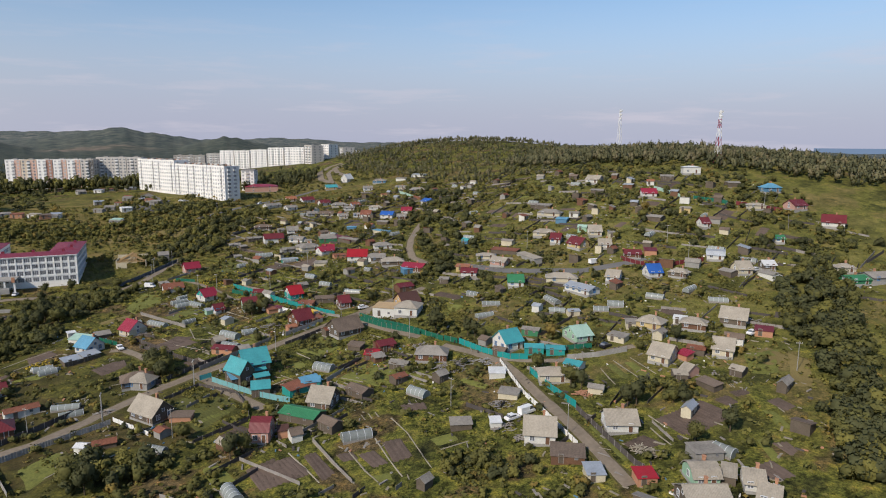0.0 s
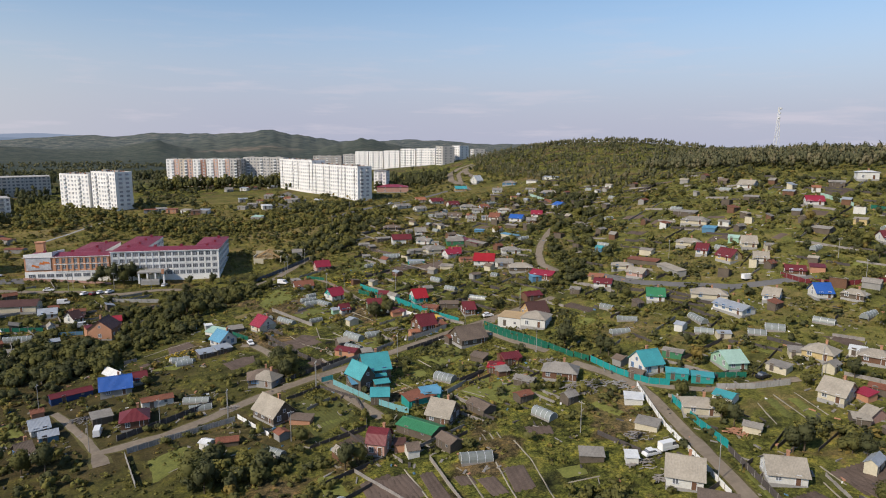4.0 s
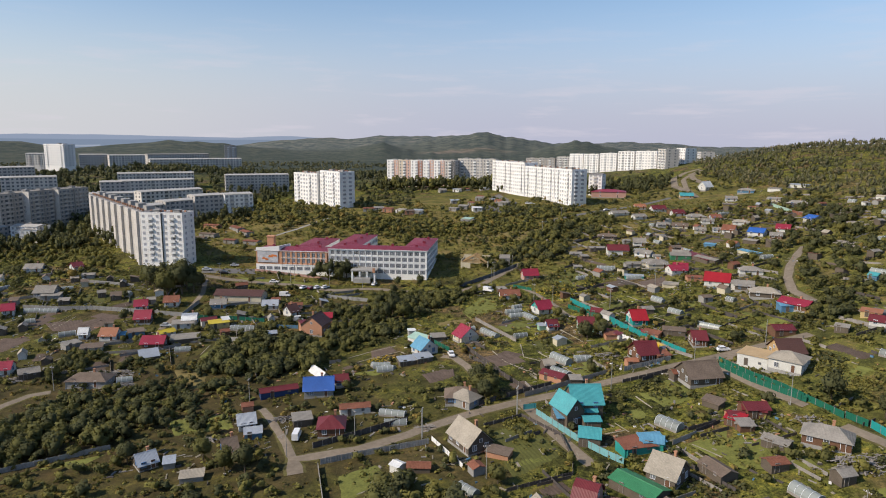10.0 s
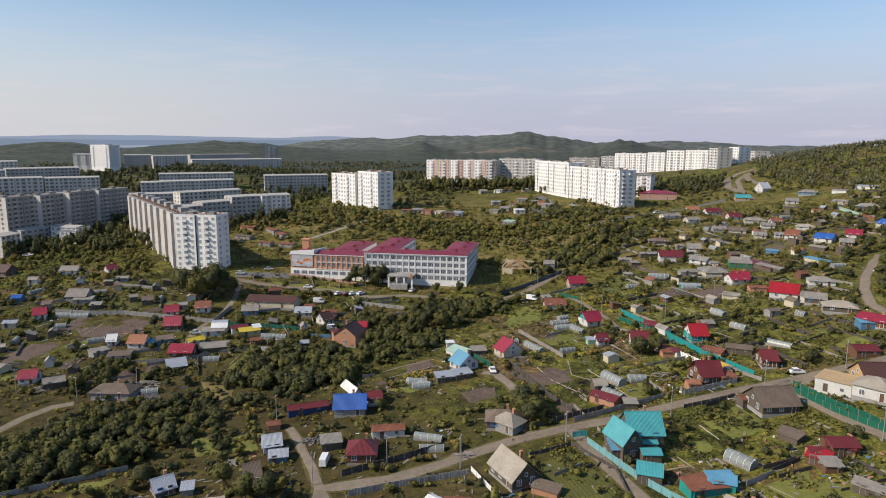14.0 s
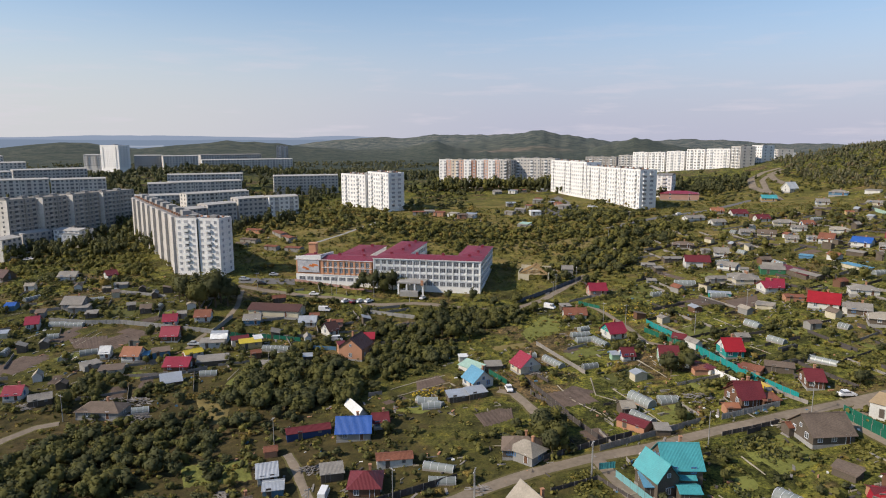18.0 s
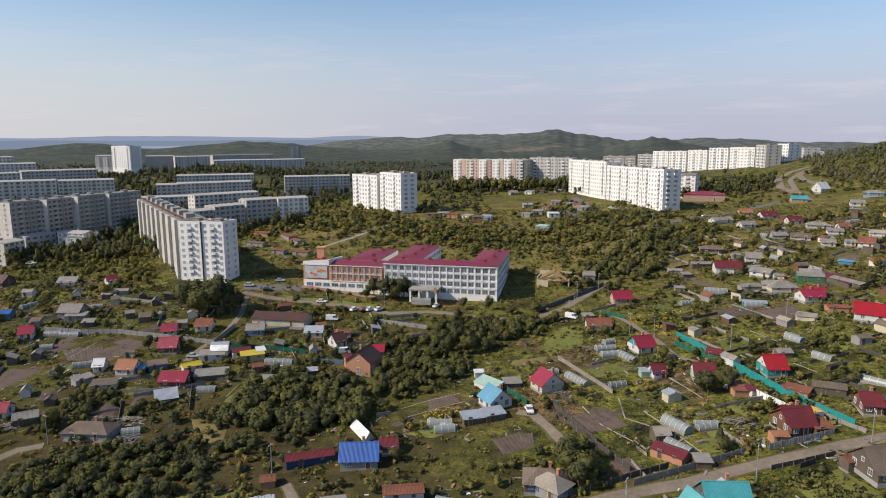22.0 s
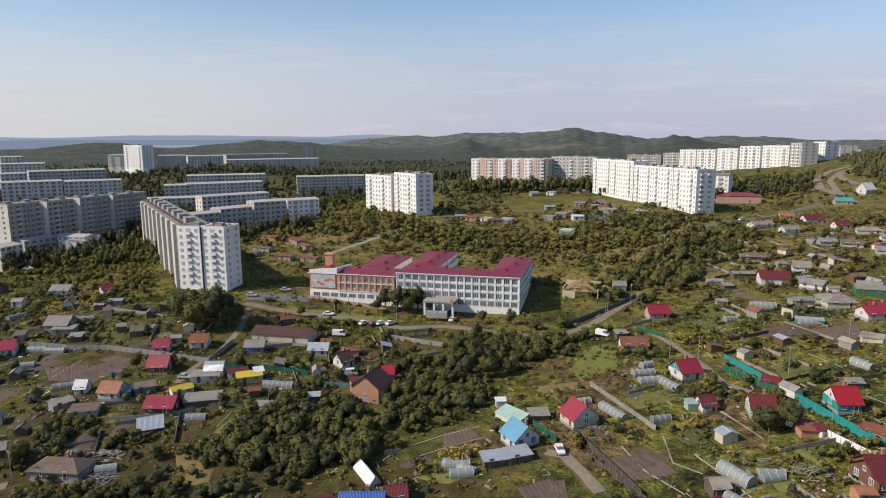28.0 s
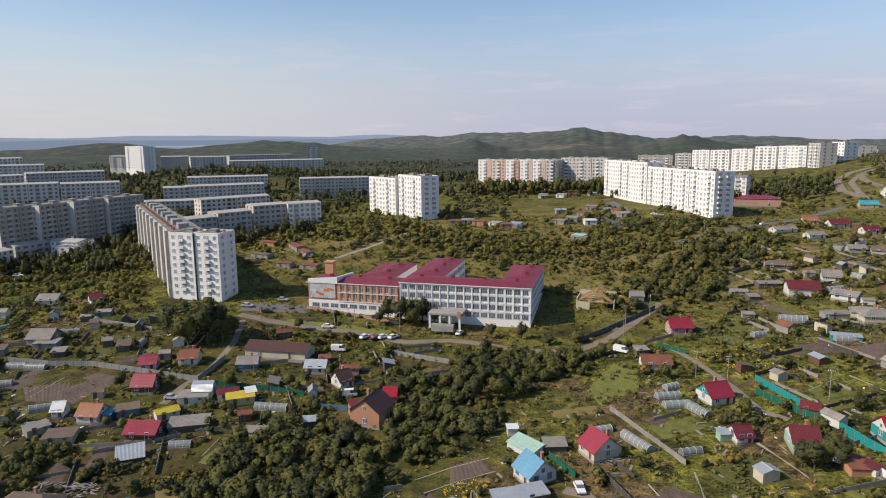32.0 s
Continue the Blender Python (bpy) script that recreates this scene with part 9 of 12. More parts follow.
tree_at(-135.8, 177.1, 7, 1)
tree_at(-109.0, 233.5, 6, 2)
tree_at(-36.6, 243.4, 9, 4)
tree_at(-38.0, 235.2, 8, 0)
tree_at(-31.5, 237.2, 8, 1)
tree_at(-65.3, 128.8, 7, 2)
tree_at(-58.4, 124.7, 7, 1)
tree_at(-53.1, 123.5, 8, 0)
tree_at(-83.4, 127.7, 6, 0)
tree_at(-205.2, 244.4, 5, 0)
tree_at(-70.9, 293.9, 9, 0)
tree_at(-66.7, 294.0, 10, 4)
tree_at(-62.2, 294.0, 8, 1)
tree_at(-75.5, 300.5, 5, 2)
tree_at(1.0, 172.3, 6.5, 1)
tree_at(32.5, 177.1, 4.5, 0)
tree_at(32.6, 175.0, 4.5, 1)
tree_at(3.8, 170.1, 5.5, 0)
tree_at(-79, 291.5, 9.5, 0)
tree_at(-74, 290.5, 10.5, 4)
tree_at(-69.5, 290, 8.5, 1)
tree_at(-81, 288, 6.5, 0)
tree_at(-40, 283, 5.5, 0)
tree_at(119.1, 309.0, 5.5, 7)
tree_at(113.3, 49.9, 6.5, 4)
tree_at(240.9, 247.9, 5.5, 5)
tree_at(154.5, 366.5, 5.7, 0)
tree_at(201.3, 290.9, 4.8, 7)
tree_at(138.1, 420.0, 3.6, 2)
tree_at(214.2, 159.7, 5.9, 6)
tree_at(95.4, 45.8, 4.0, 1)
tree_at(196.1, 169.8, 4.6, 4)
tree_at(169.4, 112.1, 3.7, 3)
tree_at(220.5, 178.5, 4.2, 0)
tree_at(103.0, 342.7, 5.4, 3)
tree_at(121.9, 265.6, 4.2, 0)
tree_at(120.9, 414.1, 4.3, 1)
tree_at(105.3, 382.3, 5.5, 4)
tree_at(23.7, 62.1, 5.7, 0)
tree_at(112.7, 117.1, 6.2, 7)
tree_at(144.9, 248.1, 4.4, 1)
tree_at(121.8, 172.2, 5.6, 1)
tree_at(-137.6, 191.1, 3.5, 2)
tree_at(186.5, 174.6, 3.7, 2)
tree_at(151.5, 391.9, 5.7, 5)
tree_at(228.1, 131.4, 5.1, 3)
tree_at(35.7, 148.6, 3.3, 2)
tree_at(121.7, 127.2, 4.4, 1)
tree_at(-191.5, 273.8, 6.2, 7)
tree_at(78.7, 190.1, 4.4, 4)
tree_at(151.7, 371.9, 4.0, 6)
tree_at(185.7, 174.2, 4.7, 6)
tree_at(133.1, 129.9, 3.8, 6)
tree_at(-154.1, 251.9, 4.1, 0)
tree_at(45.1, 257.2, 3.8, 4)
tree_at(158.2, 335.8, 5.9, 4)
tree_at(-181.1, 193.9, 5.3, 3)
tree_at(131.2, 225.1, 5.0, 2)
tree_at(-88.1, 240.1, 4.9, 4)
tree_at(173.5, 401.2, 5.5, 6)
tree_at(-98.4, 241.3, 4.2, 3)
tree_at(210.0, 160.5, 5.3, 1)
tree_at(136.5, 405.0, 5.9, 1)
tree_at(27.8, 228.5, 5.5, 6)
tree_at(144.5, 223.5, 5.7, 2)
tree_at(174.4, 351.3, 3.3, 4)
tree_at(158.0, 386.5, 3.3, 2)
tree_at(141.5, 246.5, 3.3, 1)
tree_at(87.6, 357.8, 6.5, 6)
tree_at(215.9, 190.1, 6.1, 7)
tree_at(235.1, 277.6, 5.2, 2)
tree_at(140.0, 80.2, 5.5, 6)
tree_at(208.4, 149.4, 6.2, 0)
tree_at(3.9, 161.9, 4.1, 6)
tree_at(-140.5, 227.2, 6.2, 0)
tree_at(107.4, 285.8, 5.6, 0)
tree_at(209.7, 184.0, 5.8, 6)
tree_at(151.7, 386.4, 5.3, 0)
tree_at(147.7, 83.0, 3.7, 7)
tree_at(96.5, 327.6, 4.5, 6)
tree_at(89.1, 341.6, 4.0, 1)
tree_at(4.2, 117.8, 5.6, 1)
tree_at(152.3, 378.4, 5.1, 2)
tree_at(117.7, 278.8, 6.0, 6)
tree_at(61.0, 280.6, 4.0, 1)
tree_at(114.3, 67.3, 4.2, 2)
tree_at(-177.4, 219.5, 4.5, 0)
tree_at(193.3, 339.3, 4.1, 4)
tree_at(-130.6, 208.8, 3.6, 1)
tree_at(117.2, 129.0, 4.4, 0)
tree_at(121.5, 178.0, 5.6, 0)
tree_at(238.0, 264.0, 6.5, 4)
tree_at(-157.8, 205.8, 4.4, 3)
tree_at(20.3, 124.9, 3.6, 3)
tree_at(165.9, 268.0, 4.2, 6)
tree_at(205.4, 272.3, 3.2, 3)
tree_at(-92.1, 236.5, 4.9, 5)
tree_at(246.6, 255.9, 4.4, 4)
tree_at(113.9, 390.0, 4.9, 2)
tree_at(97.9, 333.6, 3.6, 1)
tree_at(133.6, 372.7, 3.5, 5)
tree_at(244.9, 254.1, 3.6, 1)
tree_at(148.8, 414.7, 6.5, 2)
tree_at(209.3, 289.2, 6.2, 6)
tree_at(165.1, 300.6, 5.9, 6)
tree_at(53.1, 230.8, 4.7, 4)
tree_at(132.1, 408.8, 4.6, 7)
tree_at(-125.1, 208.0, 3.9, 3)
tree_at(104.4, 51.4, 5.9, 1)
tree_at(-226.5, 232.8, 6.4, 7)
tree_at(-201.2, 278.0, 4.5, 6)
tree_at(151.9, 386.3, 4.0, 7)
tree_at(219.1, 314.2, 4.9, 2)

# ---- small things ----
CARS = {}
PAINT = {"white": (0.75, 0.75, 0.74), "silver": (0.40, 0.42, 0.44), "black": (0.02, 0.02, 0.022), "maroon": (0.16, 0.02, 0.03), "yellow": (0.65, 0.42, 0.03)}
TYRE = mat("tyre_rubber", (0.025, 0.025, 0.025), 0.9, 0.2)


def car(x, y, az, colour, kind="car"):
    """A parked car or van: lofted body, glazed cabin, lamps and four wheels."""
    at = pose(x, y, gz(x, y) + 0.15, 0, 0, az)
    if (colour, kind) in CARS:
        return copy_thing(CARS[colour, kind], at)
    ob = thing(kind, at, f"parked {colour} {'delivery van' if kind == 'van' else 'saloon car'} on bare ground", kind, "parked vehicles")
    body = mat("car_paint_" + colour, PAINT[colour], 0.3, 0.06, 0.5, 2, 0.0, spec=0.6)
    side = [(-2.1, 0.3), (2.1, 0.3), (2.15, 0.75), (1.1, 0.95), (-1.7, 0.98), (-2.12, 0.8)] if kind == "car" else [(-2.3, 0.35), (2.4, 0.35), (2.4, 0.95), (1.9, 1.2), (-2.3, 1.2)]
    cabin = [(-1.55, 0.96), (0.95, 0.96), (0.35, 1.45), (-1.1, 1.47)] if kind == "car" else [(-2.3, 1.2), (1.9, 1.2), (1.4, 2.05), (-2.28, 2.1)]
    bm = bmesh.new()
    prism(bm, [(a, -0.85, b) for a, b in side], (0, 1.7, 0))
    bmesh.ops.bevel(bm, geom=bm.edges[:], offset=0.07, segments=2, affect="EDGES")
    part("body", bm, body, ob)
    bm = bmesh.new()
    prism(bm, [(a, -0.74, b - 0.03) for a, b in cabin], (0, 1.48, 0))
    part("glazing", bm, GLASS, ob)
    bm = bmesh.new()
    (a0, b0), (a1, b1) = cabin[3], cabin[2]
    box(bm, a0 - 0.02, a1 + 0.02, -0.76, 0.76, max(b0, b1) - 0.06, max(b0, b1) + 0.03)
    part("roof", bm, body, ob)
    if kind == "van":
        bm = bmesh.new()
        box(bm, -2.32, 0.5, -0.78, 0.78, 1.15, 2.08)
        part("cargo_body", bm, body, ob)
    for u in (-1.3, 1.35):
        for s in (-1, 1):
            bm = bmesh.new()
            bmesh.ops.create_cone(bm, cap_ends=True, segments=14, radius1=0.32, radius2=0.32, depth=0.2, matrix=pose(u, s * 0.78, 0.17, 90))
            part("wheel", bm, TYRE, ob)
    for s in (-1, 1):
        bm = bmesh.new()
        e = side[2][0]
        box(bm, e - 0.05, e + 0.03, s * 0.62 - 0.16, s * 0.62 + 0.16, 0.6, 0.74)
        part("headlight", bm, PLASTIC, ob)
    CARS[colour, kind] = ob
    return ob


POLES = []


def pole(x, y):
    """A street pole of concrete with a crossarm, insulators and a lamp arm."""
    at = pose(x, y, gz(x, y), 0, 0, (x * 7) % 180)
    if POLES:
        return copy_thing(POLES[0], at)
    ob = thing("utility_pole", at, "grey concrete utility pole with a wooden crossarm", "utility pole", "utility poles")
    bm = bmesh.new()
    bmesh.ops.create_cone(bm, cap_ends=True, segments=8, radius1=0.11, radius2=0.07, depth=8.5, matrix=pose(0, 0, 3.75))
    part("shaft", bm, CONC, ob)
    bm = bmesh.new()
    box(bm, -0.8, 0.8, -0.06, 0.06, 7.4, 7.52)
    part("crossarm", bm, GREYWOOD, ob)
    for u in (-0.7, -0.25, 0.25, 0.7):
        bm = bmesh.new()
        bmesh.ops.create_cone(bm, cap_ends=True, segments=8, radius1=0.06, radius2=0.04, depth=0.18, matrix=pose(u, 0, 7.61))
        part("insulator", bm, WHITE, ob)
    POLES.append(ob)
    return ob


PRNG = np.random.default_rng(5)


def pile(x, y, r, n, h, az, material, label):
    """A heap of planks and boards thrown over one another."""
    bm = bmesh.new()
    for i in range(n):
        a, d = PRNG.uniform(0, 6.283), r * math.sqrt(PRNG.uniform(0, 1))
        u, v = math.cos(a) * d, math.sin(a) * d * 0.7
        m = pose(u, v, h * (1 - d / r) * PRNG.uniform(0.2, 1) + 0.05, PRNG.uniform(-14, 14), PRNG.uniform(-14, 14), az + PRNG.normal() * 25)
        k = PRNG.uniform(0.8, 2.4)
        q = box(bm, -k / 2, k / 2, -0.12, 0.12, -0.04, 0.06)
        bmesh.ops.transform(bm, matrix=m, verts=q)
    me = bpy.data.meshes.new("scrap_heap")
    bm.to_mesh(me)
    bm.free()
    me.materials.append(material)
    ob = new("scrap_heap", me)
    ob.matrix_basis = pose(x, y, gz(x, y))
    return tagged(ob, label, "scrap heap", kind="stuff")


def mast(x, y, h, colour):
    """A lattice radio mast in red and white bands."""
    ob = thing("radio_mast", pose(x, y, gz(x, y)), "tall slender red and white lattice radio mast", "radio mast", "radio masts")
    for k in range(6):
        z0, z1 = h * k / 6, h * (k + 1) / 6
        w0, w1 = 1.5 * (1 - k / 7.5), 1.5 * (1 - (k + 1) / 7.5)
        bm = bmesh.new()
        for sx in (-1, 1):
            for sy in (-1, 1):
                prism(bm, [(sx * w0 - 0.09, sy * w0 - 0.09, z0), (sx * w0 + 0.09, sy * w0 - 0.09, z0), (sx * w0 + 0.09, sy * w0 + 0.09, z0), (sx * w0 - 0.09, sy * w0 + 0.09, z0)], (sx * (w1 - w0), sy * (w1 - w0), z1 - z0))
        for s in (-1, 1):
            prism(bm, [(-w0, s * w0 - 0.05, z0), (-w0 + 0.14, s * w0 - 0.05, z0), (-w0 + 0.14, s * w0 + 0.05, z0), (-w0, s * w0 + 0.05, z0)], (w0 + w1, 0, z1 - z0))
            prism(bm, [(s * w0 - 0.05, w0, z0), (s * w0 + 0.05, w0, z0), (s * w0 + 0.05, w0 - 0.14, z0), (s * w0 - 0.05, w0 - 0.14, z0)], (0, -w0 - w1, z1 - z0))
        part("lattice_section", bm, WHITE if k % 2 or colour == "white" else ROOFS["crimson"], ob)
    for k in range(3):
        bm = bmesh.new()
        bmesh.ops.create_cone(bm, cap_ends=True, segments=10, radius1=0.7, radius2=0.7, depth=0.4, matrix=pose(0.8 - k * 0.5, -0.8, h * (0.97 - 0.09 * k), 90))
        part("dish", bm, WHITE, ob)
    return ob


mast(322.9, 334.6, 33.0, "white")
mast(303.7, 227.6, 30.0, "red")
car(-10.1, 195.6, -75, "white", "car")
car(2.0, 272.3, -30, "white", "van")
car(-51.3, 284.8, 80, "white", "car")
car(-82.4, 275.4, 60, "white", "car")
car(-78.8, 275.4, 60, "maroon", "car")
car(-76.4, 276.6, 60, "white", "car")
car(-72.9, 277.3, 60, "white", "car")
car(-98.3, 281.3, 5, "white", "car")
car(-136.2, 293.7, 5, "silver", "car")
car(-122.7, 225.1, 5, "silver", "car")
car(-73.5, 234.5, 20, "white", "van")
car(-87.6, 263.6, 5, "white", "van")
car(-125.8, 289.8, 5, "black", "car")
car(-46.1, 140.5, 95, "white", "van")
car(159.6, 82.3, 5, "white", "car")
car(77.3, 83.3, 10, "white", "car")
car(81.6, 83.7, 10, "white", "van")
car(121.4, 102.3, 10, "black", "car")
car(-135.6, 293.3, 5, "silver", "car")
car(-125.4, 302.3, 5, "silver", "car")
car(29.9, 458.2, 0, "white", "car")
car(32.5, 455.6, 0, "silver", "car")
car(80.5, 428.5, 25, "white", "car")
car(-286.9, 339.2, 0, "silver", "car")
car(-285.4, 340.4, 0, "white", "car")
car(163.2, 160.7, 5, "white", "van")
car(201.6, 116.0, 5, "white", "car")
car(73.4, 184.8, 10, "white", "car")
pole(-14.2, 139.0)
pole(9.6, 150.8)
pole(36.2, 163.8)
pole(62.6, 177.1)
pole(86.4, 186.3)
pole(77.1, 147.8)
pole(-45.8, 131.1)
pole(-130.8, 170.1)
pole(-152.9, 172.9)
pole(-66.1, 161.7)
pole(-31.0, 139.5)
pole(3.4, 284.4)
pole(20.8, 252.5)
pole(48.9, 237.0)
pole(71.0, 258.2)
pole(28.1, 248.4)
pole(-71.9, 281.9)
pole(-90.6, 282.3)
pole(-124.4, 282.2)
pole(-56.1, 280.3)
pole(-89.4, 284.9)
pole(83.8, 69.7)
pole(68.0, 98.5)
pole(133.9, 96.3)
pole(149.7, 60.6)
pole(190.0, 137.2)
pole(219.4, 195.5)
pole(256.7, 157.6)
pole(197.8, 156.6)
pole(155.4, 197.8)
pole(13.7, 306.3)
pole(4.7, 295.4)
pole(34.0, 376.1)
pole(48.3, 407.1)
pole(-14.1, 139.9)
pole(9.8, 151.2)
pole(1.8, 120.5)
pile(40.2, 187.7, 5, 60, 1.6, 20, GREYWOOD, "stacked heap of grey salvaged timber")
pile(-113.7, 173.8, 5, 70, 1.2, 10, GREYWOOD, "heap of grey planks and scrap")
pile(-124.9, 182.7, 5, 60, 1.0, 60, GREYWOOD, "heap of grey planks and scrap")
pile(78.7, 119.5, 4.5, 70, 1.6, 30, GREYWOOD, "heap of grey planks and scrap")
pile(83.4, 120.4, 4, 50, 1.2, 0, GREYWOOD, "heap of grey planks and scrap")
pile(79.1, 91.6, 3.5, 40, 1.0, 0, GREYWOOD, "heap of grey planks and scrap")
pile(167.8, 88.4, 3, 30, 1, 0, GREYWOOD, "heap of grey planks and scrap")
pile(-40.0, 144.5, 3, 30, 0.8, 0, GREYWOOD, "heap of grey planks and scrap")
pile(-53.1, 151.6, 3, 40, 1.0, 50, GREYWOOD, "heap of grey planks and scrap")
pile(-67.9, 140.1, 3, 30, 1.0, 0, GREYWOOD, "heap of grey planks and scrap")
pile(30.4, 235.3, 3, 30, 0.8, -30, PLANKS, "heap of pale boards and rubble")
pile(-2.8, 207.7, 3, 30, 0.8, 0, GREYWOOD, "heap of grey planks and scrap")
pile(90.6, 111.9, 3, 30, 0.8, 0, PLANKS, "heap of pale boards and rubble")
pile(-13.1, 144.8, 3, 25, 0.7, 0, GREYWOOD, "heap of grey planks and scrap")
pile(1.9, 133.2, 3, 25, 0.8, 0, WALLS["brick"], "heap of orange bricks and boards")
pile(-86.8, 216.5, 3, 25, 0.6, -40, GREYWOOD, "heap of grey planks and scrap")
pile(75.1, 74.4, 3, 40, 1, 0, GREYWOOD, "heap of grey planks and scrap")
pile(93.2, 55.8, 2.5, 30, 0.8, 0, PLANKS, "heap of pale boards and rubble")
pile(-147.6, 176.8, 3, 40, 1, 20, GREYWOOD, "heap of grey planks and scrap")
pile(0.2, 293.5, 3, 30, 0.8, 20, GREYWOOD, "heap of grey planks and scrap")
pile(78.6, 119.1, 6, 110, 2.4, 20, GREYWOOD, "collapsed grey timber shed among scattered planks")
pile(88.2, 116.9, 4.5, 70, 1.0, 0, CONC, "heap of grey rubble and concrete blocks")
pile(77.9, 138.9, 4, 60, 1.2, 40, GREYWOOD, "heap of grey planks and scrap")
pile(54.7, 170.6, 2.2, 30, 2.0, 0, PLANKS, "heap of pale boards and rubble")
pile(-117.4, 183.9, 4.5, 70, 1.4, 10, GREYWOOD, "heap of grey planks and scrap")
pile(-111.9, 175.2, 4, 60, 1.0, 50, GREYWOOD, "heap of grey planks and scrap")
pile(3.6, 132.6, 3, 50, 1.4, 15, GREYWOOD, "heap of grey planks and scrap")
pile(-4.5, 127.8, 3, 30, 0.8, 30, PLANKS, "heap of pale boards and rubble")
pile(74.1, 81.3, 3.5, 45, 1.0, 0, GREYWOOD, "heap of grey planks and scrap")
pile(94.1, 52.6, 3, 45, 1.0, 0, PLANKS, "heap of pale boards and rubble")
pile(99.5, 83.7, 3, 45, 0.8, 0, WALLS["brick"], "heap of orange bricks and boards")
pile(26.5, 109.3, 3.5, 60, 1.2, 0, GREYWOOD, "heap of grey planks and scrap")
car(55.9, 189.3, -70, "yellow", "van")

CLEAR = np.array([(o.matrix_basis.translation.x, o.matrix_basis.translation.y) for o in scene.objects if o.parent is None and o.get("category") in ("house", "shed", "greenhouse", "apartment block")])


# ---- school ----
def school(x, y, z, az):
    """The three-storey school: a white main building round a court, and the orange-brick hall building beside it."""
    ob = thing("school", pose(x, y, z, 0, 0, az), "three-storey white and orange-brick school with maroon metal roofs", "school")
    maroon = ROOFS["maroon_school"]
    wallw = mat("school_white_wall", (0.80, 0.785, 0.75), 0.8, 0.12, 0.3, 2)
    win = window_mesh(2.2, 1.75, PLASTIC, 2)

    def wing(x0, x1, y0, y1, h, wall, name="wing"):
        bm = bmesh.new()
        box(bm, x0, x1, y0, y1, -3, h)
        part(name, bm, wall, ob)
        bm = bmesh.new()
        k, o = min(x1 - x0, y1 - y0) / 2, 0.5
        rise = 0.9
        if x1 - x0 > y1 - y0:
            v = [bm.verts.new(p) for p in ((x0 - o, y0 - o, h), (x1 + o, y0 - o, h), (x1 + o, y1 + o, h), (x0 - o, y1 + o, h), (x0 + k, (y0 + y1) / 2, h + rise), (x1 - k, (y0 + y1) / 2, h + rise))]
            fs = ((0, 1, 5, 4), (1, 2, 5), (2, 3, 4, 5), (3, 0, 4), (3, 2, 1, 0))
        else:
            v = [bm.verts.new(p) for p in ((x0 - o, y0 - o, h), (x1 + o, y0 - o, h), (x1 + o, y1 + o, h), (x0 - o, y1 + o, h), ((x0 + x1) / 2, y0 + k, h + rise), ((x0 + x1) / 2, y1 - k, h + rise))]
            fs = ((0, 1, 4), (1, 2, 5, 4), (2, 3, 5), (3, 0, 4, 5), (3, 2, 1, 0))
        for f in fs:
            bm.faces.new([v[i] for i in f])
        part("roof", bm, maroon, ob, "maroon ribbed metal roof")
        bm = bmesh.new()
        box(bm, x0 - 0.55, x1 + 0.55, y0 - 0.55, y0 - 0.45, h - 0.25, h + 0.05)
        part("eave_board", bm, WHITE, ob)
        for q in range(max(2, int(max(x1 - x0, y1 - y0) / 12))):
            bm = bmesh.new()
            u = (x0 + x1) / 2 + ((q + 0.5) * (x1 - x0) / max(2, int((x1 - x0) / 12)) - (x1 - x0) / 2 if x1 - x0 > y1 - y0 else 2)
            w = (y0 + y1) / 2 + (1.5 if x1 - x0 > y1 - y0 else (q + 0.5) * (y1 - y0) / max(2, int((y1 - y0) / 12)) - (y1 - y0) / 2)
            box(bm, u - 0.6, u + 0.6, w - 0.5, w + 0.5, h, h + 1.7)
            part("roof_vent", bm, maroon, ob)

    def row(x0, x1, yy, n, levels, rz=0, along="x", fixed=0.0, mesh=win):
        for zz in levels:
            for i in range(n):
                u = x0 + (x1 - x0) * (i + 0.5) / n
                shared("window", mesh, ob, m=pose(u, yy, zz, 0, 0, rz) if along == "x" else pose(fixed, u, zz, 0, 0, rz))

    H = 12.0
    wing(37, 85, 0, 13, H, wallw)
    wing(73, 85, 13.1, 42, H, wallw)
    wing(37, 50, 13.1, 50, H, wallw)
    row(37.5, 84.5, 0, 16, (0.5, 3.5, 6.5, 9.4))
    row(1, 41.5, 0, 12, (0.5, 3.5, 6.5, 9.4), 90, "y", 85)
    row(14, 49, 0, 10, (1.2, 4.9, 8.6), 90, "y", 50)
    for i in range(17):
        bm = bmesh.new()
        u = 37 + 48 * i / 16
        box(bm, u - 0.18, u + 0.18, -0.3, 0, 3.2, H - 0.3)
        part("pilaster", bm, WHITE, ob)
    for zz in (2.6, 5.6, 8.6, 11.3):
        bm = bmesh.new()
        box(bm, 37, 85.1, -0.2, 0.0, zz, zz + 0.45)
        part("string_course", bm, WHITE, ob)
    # entrance canopy
    bm = bmesh.new()
    box(bm, 50, 62, -9, -0.2, 2.9, 3.5)
    part("canopy", bm, CONC, ob, "flat grey entrance canopy")
    for u in (50.6, 54.3, 57.8, 61.4):
        bm = bmesh.new()
        box(bm, u - 0.35, u + 0.35, -8.8, -8.1, -2, 2.9)
        part("canopy_pillar", bm, WHITE, ob)
    bm = bmesh.new()
    box(bm, 60.6, 61.8, -9.3, -9.0, 2.4, 4.6)
    part("clock_panel", bm, WALLS["brick"], ob)
    # hall building
    brick = mat("school_orange_brick", (0.52, 0.27, 0.16), 0.9, 0.18, 0.3, 6)
    wing(0, 36, 0, 14, 10.4, brick, "hall")
    wing(16, 30, 14.1, 44, 10.4, wallw, "hall_wing")
    bm = bmesh.new()
    box(bm, -0.1, 36.1, -0.12, 0, -3, 3.6)
    part("plinth_storey", bm, wallw, ob)
